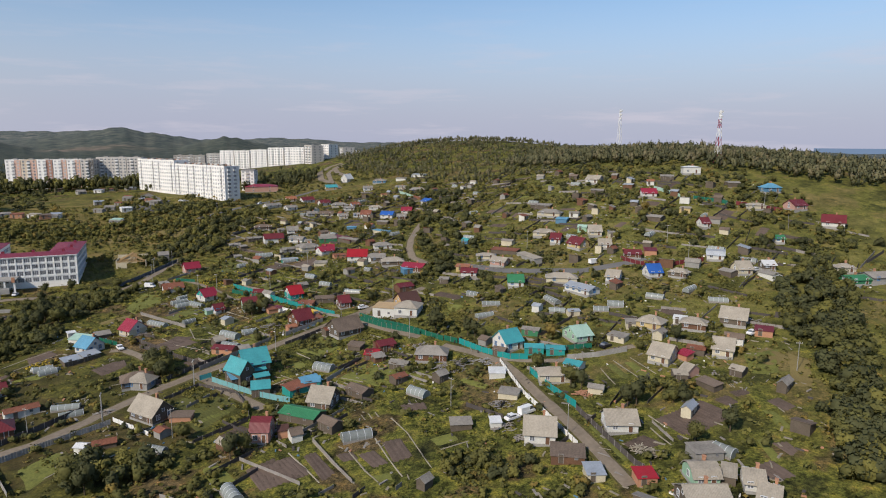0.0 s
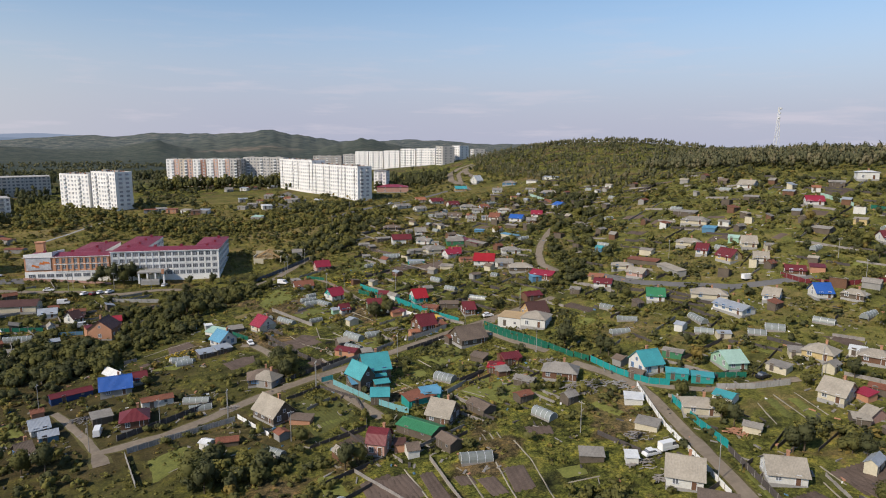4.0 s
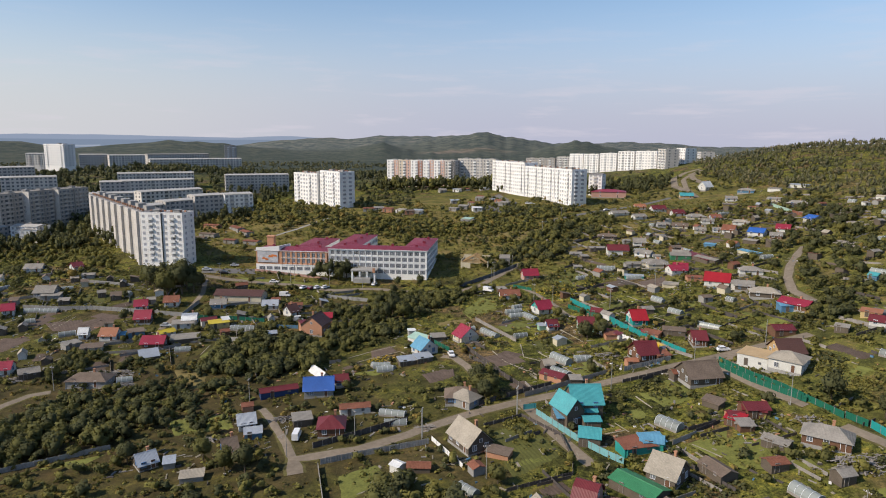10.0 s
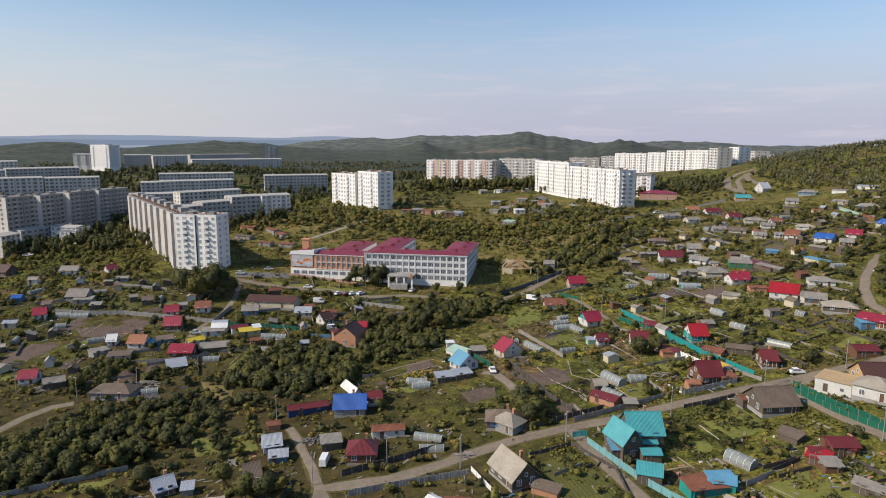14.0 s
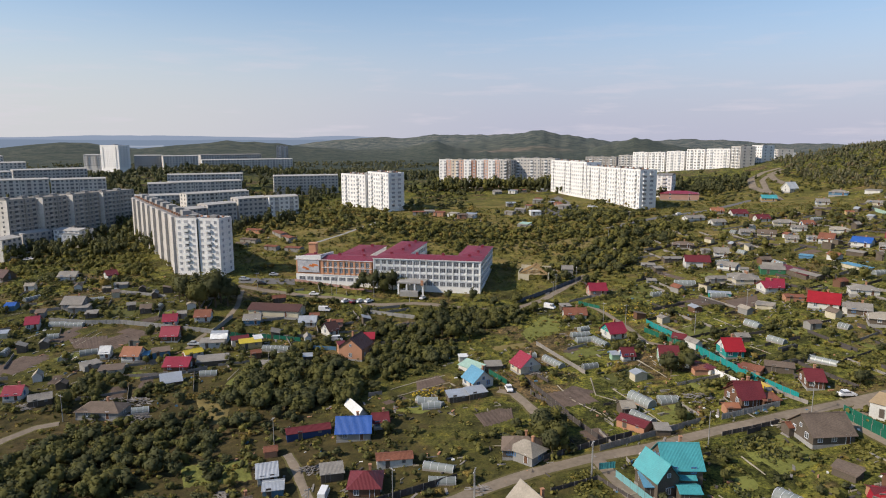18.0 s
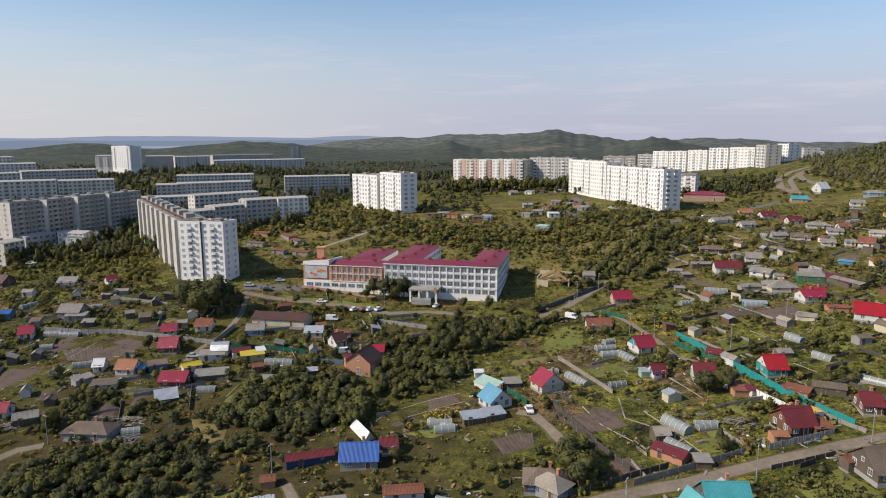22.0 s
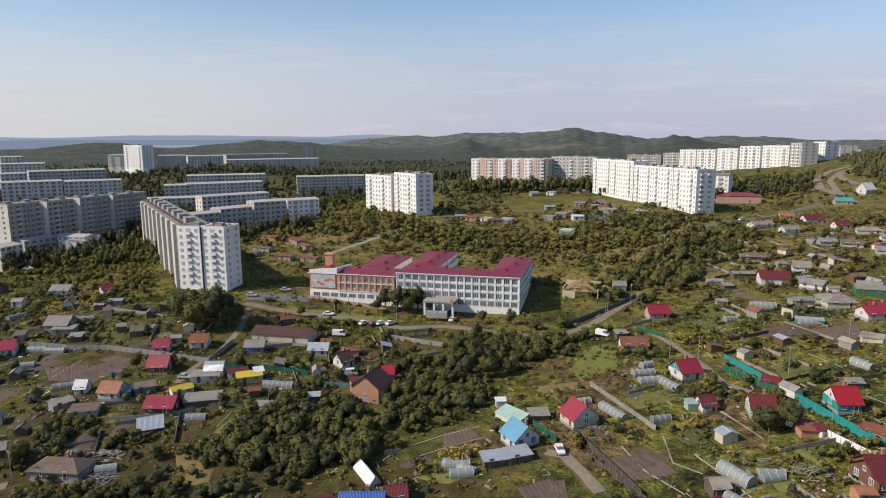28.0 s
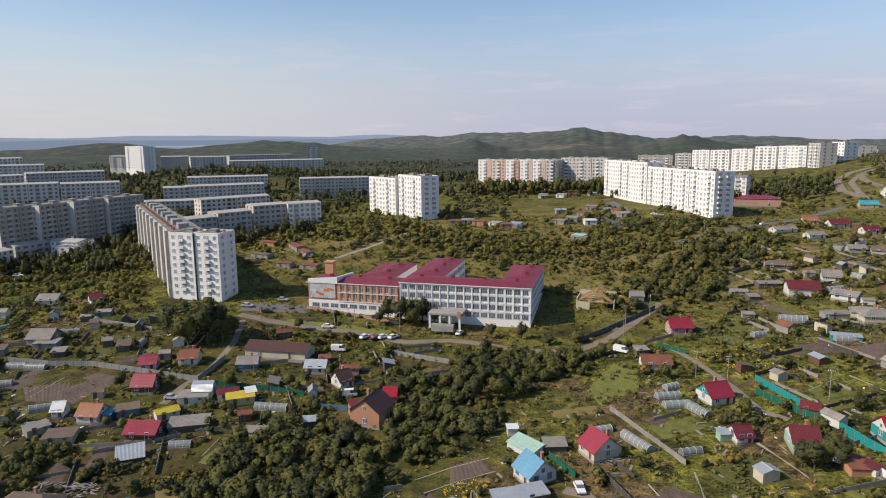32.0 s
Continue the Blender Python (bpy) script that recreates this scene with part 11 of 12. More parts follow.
xy = (keep_clear(inside(91, [(-265, 300), (-303, 366), (-264, 363), (-252, 385), (-206, 324), (-180, 294), (-163, 280), (-203, 293), (-239, 301)]), 5.0))
scatter("thicket", xy, rng.uniform(0.18, 0.648, len(xy)), BIG, LEAF[1], "weedy bushes on the waste slope", "bushes", rng)
xy = (keep_clear(inside(81, [(-265, 300), (-303, 366), (-264, 363), (-252, 385), (-206, 324), (-180, 294), (-163, 280), (-203, 293), (-239, 301)]), 5.0))
scatter("thicket", xy, rng.uniform(0.18, 0.648, len(xy)), BIG, LEAF[2], "weedy bushes on the waste slope", "bushes", rng)
xy = (keep_clear(inside(70, [(-264, 325), (-254, 351), (-234, 360), (-183, 298), (-203, 293)]), 5.0))
scatter("thicket", xy, rng.uniform(0.3, 0.8, len(xy)), BIG, LEAF[2], "weedy bushes on the waste slope", "bushes", rng)
xy = (keep_clear(inside(42, [(-362, 396), (-368, 417), (-345, 430), (-286, 432), (-324, 516), (-303, 502), (-237, 370), (-296, 402), (-360, 442)]), 5.0))
scatter("thicket", xy, rng.uniform(0.3, 0.792, len(xy)), BIG, LEAF[0], "dark street trees between the blocks", "bushes", rng)
xy = (keep_clear(inside(39, [(-362, 396), (-368, 417), (-345, 430), (-286, 432), (-324, 516), (-303, 502), (-237, 370), (-296, 402), (-360, 442)]), 5.0))
scatter("thicket", xy, rng.uniform(0.3, 0.792, len(xy)), BIG, LEAF[1], "dark street trees between the blocks", "bushes", rng)
xy = (keep_clear(inside(27, [(-362, 396), (-368, 417), (-345, 430), (-286, 432), (-324, 516), (-303, 502), (-237, 370), (-296, 402), (-360, 442)]), 5.0))
scatter("thicket", xy, rng.uniform(0.3, 0.792, len(xy)), BIG, LEAF[2], "dark street trees between the blocks", "bushes", rng)
xy = (keep_clear(inside(520, [(-430, 330), (-200, 330), (-179.1, 415.5), (-260, 480), (-430, 480)]), 9))
scatter("wood", xy, rng.uniform(0.95, 1.5, len(xy)), WOODTREE, LEAF[0], "dark street trees between the blocks", "trees", rng)
xy = (keep_clear(inside(300, [(-430, 330), (-200, 330), (-179.1, 415.5), (-260, 480), (-430, 480)]), 9))
scatter("wood", xy, rng.uniform(0.8, 1.3, len(xy)), WOODTREE, LEAF[1], "green street trees between the blocks", "trees", rng)
xy = (keep_clear(inside(1100, [(-520, 560), (-120, 560), (-60, 640), (-60, 900), (-560, 900)]), 9))
scatter("wood", xy, rng.uniform(0.9, 1.5, len(xy)), WOODTREE, LEAF[0], "dense mixed wood of dark and yellowing trees", "trees", rng)
xy = (keep_clear(inside(900, [(-560, 380), (-320, 430), (-170.4, 398.4), (-180, 560), (-560, 600)]), 9))
scatter("wood", xy, rng.uniform(1.0, 1.6, len(xy)), WOODTREE, LEAF[0], "dense mixed wood of dark and yellowing trees", "trees", rng)
xy = (keep_clear(inside(120, [(-19.8, 534.9), (-120, 560), (-120, 600), (150, 640), (150, 560), (110, 530)]), 9))
scatter("wood", xy, rng.uniform(0.7, 1.2, len(xy)), WOODTREE, LEAF[0], "dense mixed wood of dark and yellowing trees", "trees", rng)
xy = (keep_clear(inside(90, [(94.1, 515.1), (150, 530), (175, 590), (110, 590)]), 9))
scatter("wood", xy, rng.uniform(0.9, 1.4, len(xy)), WOODTREE, LEAF[0], "dense mixed wood of dark and yellowing trees", "trees", rng)
xy = (keep_clear(inside(900, [(268, 265), (290, 215), (320, 165), (370, 110), (420, 110), (420, 230), (405, 330), (400, 420), (260, 400), (255, 330)]), 9))
scatter("wood", xy, rng.uniform(0.75, 1.2, len(xy)), HILLTREE, HAZED_LEAF[0], "wooded hilltop with haze greyed into its leaf colours", "trees", rng)
xy = (keep_clear(inside(600, [(185, 520), (230, 420), (255, 400), (400, 420), (390, 560), (310, 690), (205, 660)]), 9))
scatter("wood", xy, rng.uniform(0.45, 0.8, len(xy)), HILLTREE, HAZED_LEAF[0], "wooded hilltop with haze greyed into its leaf colours", "trees", rng)
xy = (keep_clear(inside(1020, [(268, 265), (290, 215), (320, 165), (370, 110), (420, 110), (420, 230), (405, 330), (400, 420), (260, 400), (255, 330)]), 9))
scatter("wood", xy, rng.uniform(0.75, 1.2, len(xy)), HILLTREE, HAZED_LEAF[1], "wooded hilltop with haze greyed into its leaf colours", "trees", rng)
xy = (keep_clear(inside(680, [(185, 520), (230, 420), (255, 400), (400, 420), (390, 560), (310, 690), (205, 660)]), 9))
scatter("wood", xy, rng.uniform(0.45, 0.8, len(xy)), HILLTREE, HAZED_LEAF[1], "wooded hilltop with haze greyed into its leaf colours", "trees", rng)
xy = (keep_clear(inside(480, [(268, 265), (290, 215), (320, 165), (370, 110), (420, 110), (420, 230), (405, 330), (400, 420), (260, 400), (255, 330)]), 9))
scatter("wood", xy, rng.uniform(0.75, 1.2, len(xy)), HILLTREE, HAZED_LEAF[2], "wooded hilltop with haze greyed into its leaf colours", "trees", rng)
xy = (keep_clear(inside(320, [(185, 520), (230, 420), (255, 400), (400, 420), (390, 560), (310, 690), (205, 660)]), 9))
scatter("wood", xy, rng.uniform(0.45, 0.8, len(xy)), HILLTREE, HAZED_LEAF[2], "wooded hilltop with haze greyed into its leaf colours", "trees", rng)
xy = clumped(keep_clear(inside(1400, [(-130, 120), (-60, 90), (0, 60), (60, 20), (130, 30), (170, 120), (250, 110), (290, 200), (250, 330), (190, 420), (108.1, 433.0), (40, 330), (0, 240), (-60, 180)]), 4.0))
scatter("bushes", xy, rng.uniform(0.24, 0.82, len(xy)), MID, LEAF[0], "green garden bushes and weeds between the plots", "bushes", rng)
xy = clumped(keep_clear(inside(2200, [(-130, 120), (-60, 90), (0, 60), (60, 20), (130, 30), (170, 120), (250, 110), (290, 200), (250, 330), (190, 420), (108.1, 433.0), (40, 330), (0, 240), (-60, 180)]), 4.0))
scatter("bushes", xy, rng.uniform(0.24, 0.82, len(xy)), MID, LEAF[1], "green garden bushes and weeds between the plots", "bushes", rng)
xy = clumped(keep_clear(inside(1700, [(-130, 120), (-60, 90), (0, 60), (60, 20), (130, 30), (170, 120), (250, 110), (290, 200), (250, 330), (190, 420), (108.1, 433.0), (40, 330), (0, 240), (-60, 180)]), 4.0))
scatter("bushes", xy, rng.uniform(0.24, 0.82, len(xy)), MID, LEAF[2], "green garden bushes and weeds between the plots", "bushes", rng)
xy = clumped(keep_clear(inside(450, [(-130, 120), (-60, 90), (0, 60), (60, 20), (130, 30), (170, 120), (250, 110), (290, 200), (250, 330), (190, 420), (108.1, 433.0), (40, 330), (0, 240), (-60, 180)]), 4.0))
scatter("bushes", xy, rng.uniform(0.24, 0.82, len(xy)), MID, LEAF[3], "green garden bushes and weeds between the plots", "bushes", rng)
xy = clumped(keep_clear(inside(1000, [(-260, 160), (-130, 120), (-60, 180), (-40, 270), (-110, 285), (-180, 290), (-300, 300)]), 4.0))
scatter("bushes", xy, rng.uniform(0.24, 0.78, len(xy)), MID, LEAF[0], "green garden bushes and weeds between the plots", "bushes", rng)
xy = clumped(keep_clear(inside(900, [(-260, 160), (-130, 120), (-60, 180), (-40, 270), (-110, 285), (-180, 290), (-300, 300)]), 4.0))
scatter("bushes", xy, rng.uniform(0.24, 0.78, len(xy)), MID, LEAF[1], "green garden bushes and weeds between the plots", "bushes", rng)
xy = clumped(keep_clear(inside(350, [(-260, 160), (-130, 120), (-60, 180), (-40, 270), (-110, 285), (-180, 290), (-300, 300)]), 4.0))
scatter("bushes", xy, rng.uniform(0.24, 0.78, len(xy)), MID, LEAF[2], "green garden bushes and weeds between the plots", "bushes", rng)
xy = clumped(keep_clear(inside(70, [(-300, 300), (-110, 310), (60, 330), (108.1, 433.0), (67.9, 486.1), (-141.2, 460.3), (-300, 420)]), 5))
scatter("bushes", xy, rng.uniform(0.6, 1.25, len(xy)), MID, LEAF[0], "yellow-green bushes over the waste slope", "bushes", rng)
xy = clumped(keep_clear(inside(260, [(-300, 300), (-110, 310), (60, 330), (108.1, 433.0), (67.9, 486.1), (-141.2, 460.3), (-300, 420)]), 5))
scatter("bushes", xy, rng.uniform(0.6, 1.25, len(xy)), MID, LEAF[1], "yellow-green bushes over the waste slope", "bushes", rng)
xy = clumped(keep_clear(inside(520, [(-300, 300), (-110, 310), (60, 330), (108.1, 433.0), (67.9, 486.1), (-141.2, 460.3), (-300, 420)]), 5))
scatter("bushes", xy, rng.uniform(0.6, 1.25, len(xy)), MID, LEAF[2], "yellow-green bushes over the waste slope", "bushes", rng)
xy = clumped(keep_clear(inside(130, [(-300, 300), (-110, 310), (60, 330), (108.1, 433.0), (67.9, 486.1), (-141.2, 460.3), (-300, 420)]), 5))
scatter("bushes", xy, rng.uniform(0.6, 1.25, len(xy)), MID, LEAF[3], "yellow-green bushes over the waste slope", "bushes", rng)
xy = (keep_clear(inside(7000, [(-320, 110), (0, 30), (150, 10), (260, 90), (300, 240), (200, 440), (88.0, 489.3), (-130.9, 437.8), (-330, 380)]), 3.0))
scatter("weeds", xy, rng.uniform(0.45, 1.2, len(xy)), TUFT, LEAF[1], "tall weeds and grass tufts over the plots", "weeds", rng)
xy = (keep_clear(inside(9000, [(-320, 110), (0, 30), (150, 10), (260, 90), (300, 240), (200, 440), (88.0, 489.3), (-130.9, 437.8), (-330, 380)]), 3.0))
scatter("weeds", xy, rng.uniform(0.45, 1.2, len(xy)), TUFT, LEAF[2], "tall weeds and grass tufts over the plots", "weeds", rng)
xy = (keep_clear(inside(7000, [(-320, 110), (0, 30), (150, 10), (260, 90), (300, 240), (200, 440), (88.0, 489.3), (-130.9, 437.8), (-330, 380)]), 3.0))
scatter("weeds", xy, rng.uniform(0.45, 1.2, len(xy)), TUFT, LEAF[2], "tall weeds and grass tufts over the plots", "weeds", rng)
xy = (keep_clear(inside(3000, [(-320, 110), (0, 30), (150, 10), (260, 90), (300, 240), (200, 440), (88.0, 489.3), (-130.9, 437.8), (-330, 380)]), 3.0))
scatter("weeds", xy, rng.uniform(0.45, 1.2, len(xy)), TUFT, LEAF[3], "tall weeds and grass tufts over the plots", "weeds", rng)
xy = (keep_clear(inside(90, [(-190, 110), (-110, 90), (-60, 100), (-55, 135), (-100, 160), (-190, 165)]), 5.0))
scatter("thicket", xy, rng.uniform(0.35, 0.9, len(xy)), BIG, LEAF[0], "dense dark bushes on the waste ground", "bushes", rng)
xy = (keep_clear(inside(80, [(-190, 110), (-110, 90), (-60, 100), (-55, 135), (-100, 160), (-190, 165)]), 5.0))
scatter("thicket", xy, rng.uniform(0.3, 0.8, len(xy)), BIG, LEAF[1], "dense dark bushes on the waste ground", "bushes", rng)
xy = (keep_clear(inside(60, [(-115, 150), (-70, 145), (-60, 190), (-100, 200)]), 5.0))
scatter("thicket", xy, rng.uniform(0.3, 0.75, len(xy)), BIG, LEAF[0], "dense dark bushes on the waste ground", "bushes", rng)
xy = (keep_clear(inside(90, [(198, 584), (233, 457), (244, 381), (254, 324), (228, 287), (210, 345), (207, 441), (190, 512)]), 5))
scatter("wood", xy, rng.uniform(0.45, 0.85, len(xy)), HILLTREE, HAZED_LEAF[0], "edge of the hill wood above the gardens", "trees", rng)
xy = (keep_clear(inside(90, [(198, 584), (233, 457), (244, 381), (254, 324), (228, 287), (210, 345), (207, 441), (190, 512)]), 5))
scatter("wood", xy, rng.uniform(0.45, 0.85, len(xy)), HILLTREE, HAZED_LEAF[1], "edge of the hill wood above the gardens", "trees", rng)
xy = (keep_clear(inside(40, [(198, 584), (233, 457), (244, 381), (254, 324), (228, 287), (210, 345), (207, 441), (190, 512)]), 5))
scatter("wood", xy, rng.uniform(0.45, 0.85, len(xy)), HILLTREE, HAZED_LEAF[2], "edge of the hill wood above the gardens", "trees", rng)
xy = (keep_clear(inside(42, [(-74, 257), (-41, 246), (-29, 221), (-38, 200), (-49, 193), (-62, 201)]), 5.0))
scatter("thicket", xy, rng.uniform(0.3, 0.864, len(xy)), BIG, LEAF[0], "dense dark green bushes in the gully", "bushes", rng)
xy = (keep_clear(inside(39, [(-74, 257), (-41, 246), (-29, 221), (-38, 200), (-49, 193), (-62, 201)]), 5.0))
scatter("thicket", xy, rng.uniform(0.3, 0.864, len(xy)), BIG, LEAF[1], "dense dark green bushes in the gully", "bushes", rng)
xy = (keep_clear(inside(27, [(-74, 257), (-41, 246), (-29, 221), (-38, 200), (-49, 193), (-62, 201)]), 5.0))
scatter("thicket", xy, rng.uniform(0.3, 0.864, len(xy)), BIG, LEAF[1], "dense dark green bushes in the gully", "bushes", rng)
xy = (keep_clear(inside(10, [(-23, 119), (-13, 120), (-4, 110), (-5, 98), (-20, 104)]), 5.0))
scatter("thicket", xy, rng.uniform(0.42, 1.008, len(xy)), BIG, LEAF[0], "dark green trees over the lower gardens", "bushes", rng)
xy = (keep_clear(inside(9, [(-23, 119), (-13, 120), (-4, 110), (-5, 98), (-20, 104)]), 5.0))
scatter("thicket", xy, rng.uniform(0.42, 1.008, len(xy)), BIG, LEAF[1], "dark green trees over the lower gardens", "bushes", rng)
xy = (keep_clear(inside(6, [(-23, 119), (-13, 120), (-4, 110), (-5, 98), (-20, 104)]), 5.0))
scatter("thicket", xy, rng.uniform(0.42, 1.008, len(xy)), BIG, LEAF[2], "dark green trees over the lower gardens", "bushes", rng)
xy = (keep_clear(inside(11, [(47, 76), (56, 76), (68, 67), (77, 61), (74, 57), (46, 72)]), 5.0))
scatter("thicket", xy, rng.uniform(0.24, 0.648, len(xy)), BIG, LEAF[0], "green bushes over the lower gardens", "bushes", rng)
xy = (keep_clear(inside(16, [(47, 76), (56, 76), (68, 67), (77, 61), (74, 57), (46, 72)]), 5.0))
scatter("thicket", xy, rng.uniform(0.24, 0.648, len(xy)), BIG, LEAF[1], "green bushes over the lower gardens", "bushes", rng)
xy = (keep_clear(inside(15, [(47, 76), (56, 76), (68, 67), (77, 61), (74, 57), (46, 72)]), 5.0))
scatter("thicket", xy, rng.uniform(0.24, 0.648, len(xy)), BIG, LEAF[2], "green bushes over the lower gardens", "bushes", rng)
xy = (keep_clear(inside(6, [(120, 76), (126, 72), (119, 63), (112, 67)]), 5.0))
scatter("thicket", xy, rng.uniform(0.42, 0.864, len(xy)), BIG, LEAF[0], "dark green trees among the gardens", "bushes", rng)
xy = (keep_clear(inside(5, [(120, 76), (126, 72), (119, 63), (112, 67)]), 5.0))
scatter("thicket", xy, rng.uniform(0.42, 0.864, len(xy)), BIG, LEAF[1], "dark green trees among the gardens", "bushes", rng)
xy = (keep_clear(inside(4, [(120, 76), (126, 72), (119, 63), (112, 67)]), 5.0))
scatter("thicket", xy, rng.uniform(0.42, 0.864, len(xy)), BIG, LEAF[2], "dark green trees among the gardens", "bushes", rng)
xy = (keep_clear(inside(4, [(114, 81), (118, 78), (112, 72), (108, 75)]), 5.0))
scatter("thicket", xy, rng.uniform(0.36, 0.792, len(xy)), BIG, LEAF[0], "dark green trees among the gardens", "bushes", rng)
xy = (keep_clear(inside(3, [(114, 81), (118, 78), (112, 72), (108, 75)]), 5.0))
scatter("thicket", xy, rng.uniform(0.36, 0.792, len(xy)), BIG, LEAF[1], "dark green trees among the gardens", "bushes", rng)
xy = (keep_clear(inside(2, [(114, 81), (118, 78), (112, 72), (108, 75)]), 5.0))
scatter("thicket", xy, rng.uniform(0.36, 0.792, len(xy)), BIG, LEAF[2], "dark green trees among the gardens", "bushes", rng)
xy = (keep_clear(inside(17, [(184, 93), (191, 88), (162, 68), (168, 76)]), 5.0))
scatter("thicket", xy, rng.uniform(0.36, 0.864, len(xy)), BIG, LEAF[0], "dark green copse beside the meadow", "bushes", rng)
xy = (keep_clear(inside(15, [(184, 93), (191, 88), (162, 68), (168, 76)]), 5.0))
scatter("thicket", xy, rng.uniform(0.36, 0.864, len(xy)), BIG, LEAF[1], "dark green copse beside the meadow", "bushes", rng)
xy = (keep_clear(inside(10, [(184, 93), (191, 88), (162, 68), (168, 76)]), 5.0))
scatter("thicket", xy, rng.uniform(0.36, 0.864, len(xy)), BIG, LEAF[2], "dark green copse beside the meadow", "bushes", rng)
xy = (keep_clear(inside(21, [(-129, 234), (-90, 197), (-72, 215), (-80, 240), (-92, 227)]), 5.0))
scatter("thicket", xy, rng.uniform(0.24, 0.648, len(xy)), BIG, LEAF[0], "dense dark green bushes in the gully", "bushes", rng)
xy = (keep_clear(inside(19, [(-129, 234), (-90, 197), (-72, 215), (-80, 240), (-92, 227)]), 5.0))
scatter("thicket", xy, rng.uniform(0.24, 0.648, len(xy)), BIG, LEAF[1], "dense dark green bushes in the gully", "bushes", rng)
xy = (keep_clear(inside(13, [(-129, 234), (-90, 197), (-72, 215), (-80, 240), (-92, 227)]), 5.0))
scatter("thicket", xy, rng.uniform(0.24, 0.648, len(xy)), BIG, LEAF[1], "dense dark green bushes in the gully", "bushes", rng)
xy = (keep_clear(inside(18, [(-4, 284), (19, 272), (36, 264), (48, 259), (46, 251), (24, 254), (7, 258)]), 5.0))
scatter("thicket", xy, rng.uniform(0.18, 0.504, len(xy)), BIG, LEAF[0], "green bushes between the gardens", "bushes", rng)
xy = (keep_clear(inside(26, [(-4, 284), (19, 272), (36, 264), (48, 259), (46, 251), (24, 254), (7, 258)]), 5.0))
scatter("thicket", xy, rng.uniform(0.18, 0.504, len(xy)), BIG, LEAF[1], "green bushes between the gardens", "bushes", rng)
xy = (keep_clear(inside(23, [(-4, 284), (19, 272), (36, 264), (48, 259), (46, 251), (24, 254), (7, 258)]), 5.0))
scatter("thicket", xy, rng.uniform(0.18, 0.504, len(xy)), BIG, LEAF[2], "green bushes between the gardens", "bushes", rng)
xy = (keep_clear(inside(4, [(81.0, 517.9), (91.0, 514.5), (88.4, 500.3), (78.5, 503.7)]), 3))
scatter("wood", xy, rng.uniform(1.0, 1.55, len(xy)), WOODTREE, LEAF[0], "tall street trees in front of the blocks", "trees", rng)
xy = (keep_clear(inside(5, [(-297, 335), (-297, 349), (-289, 341), (-289, 327)]), 3))
scatter("wood", xy, rng.uniform(1.0, 1.55, len(xy)), WOODTREE, LEAF[1], "tall street trees in front of the blocks", "trees", rng)
xy = (keep_clear(inside(7, [(-300, 353), (-296, 371), (-288, 363), (-293, 345)]), 3))
scatter("wood", xy, rng.uniform(1.0, 1.55, len(xy)), WOODTREE, LEAF[0], "tall street trees in front of the blocks", "trees", rng)
xy = (keep_clear(inside(7, [(-292, 367), (-274, 366), (-267, 358), (-285, 359)]), 3))
scatter("wood", xy, rng.uniform(1.0, 1.55, len(xy)), WOODTREE, LEAF[0], "tall street trees in front of the blocks", "trees", rng)
xy = (keep_clear(inside(5, [(-273, 364), (-275, 378), (-268, 370), (-266, 356)]), 3))
scatter("wood", xy, rng.uniform(1.0, 1.55, len(xy)), WOODTREE, LEAF[0], "tall street trees in front of the blocks", "trees", rng)
xy = (keep_clear(inside(10, [(-212.4, 358.4), (-198.2, 378.1), (-192.8, 369.1), (-206.7, 349.9)]), 3))
scatter("wood", xy, rng.uniform(1.0, 1.55, len(xy)), WOODTREE, LEAF[1], "tall street trees in front of the blocks", "trees", rng)
xy = (keep_clear(inside(7, [(-198.0, 378.7), (-184.5, 389.7), (-180.3, 381.3), (-192.6, 369.7)]), 3))
scatter("wood", xy, rng.uniform(1.0, 1.55, len(xy)), WOODTREE, LEAF[0], "tall street trees in front of the blocks", "trees", rng)
xy = (keep_clear(inside(7, [(-185.2, 393.1), (-169.1, 399.4), (-166.3, 392.2), (-182.0, 384.8)]), 3))
scatter("wood", xy, rng.uniform(1.0, 1.55, len(xy)), WOODTREE, LEAF[0], "tall street trees in front of the blocks", "trees", rng)
xy = (keep_clear(inside(7, [(-167.2, 397.5), (-150.9, 402.8), (-147.2, 395.8), (-164.4, 390.3)]), 3))
scatter("wood", xy, rng.uniform(1.0, 1.55, len(xy)), WOODTREE, LEAF[0], "tall street trees in front of the blocks", "trees", rng)
xy = (keep_clear(inside(14, [(-302, 456), (-270, 478), (-264, 468), (-296, 447)]), 3))
scatter("wood", xy, rng.uniform(1.0, 1.55, len(xy)), WOODTREE, LEAF[0], "tall street trees in front of the blocks", "trees", rng)
xy = (keep_clear(inside(18, [(-254, 452), (-225, 492), (-219, 482), (-249, 443)]), 3))
scatter("wood", xy, rng.uniform(1.0, 1.55, len(xy)), WOODTREE, LEAF[1], "tall street trees in front of the blocks", "trees", rng)
xy = (keep_clear(inside(22, [(-300, 506), (-255, 543), (-249, 534), (-294, 497)]), 3))
scatter("wood", xy, rng.uniform(1.0, 1.55, len(xy)), WOODTREE, LEAF[0], "tall street trees in front of the blocks", "trees", rng)
xy = (keep_clear(inside(8, [(-313, 497), (-294, 510), (-288, 501), (-307, 488)]), 3))
scatter("wood", xy, rng.uniform(1.0, 1.55, len(xy)), WOODTREE, LEAF[0], "tall street trees in front of the blocks", "trees", rng)
xy = (keep_clear(inside(22, [(-245, 587), (-192, 613), (-188, 603), (-241, 577)]), 3))
scatter("wood", xy, rng.uniform(1.0, 1.55, len(xy)), WOODTREE, LEAF[0], "tall street trees in front of the blocks", "trees", rng)
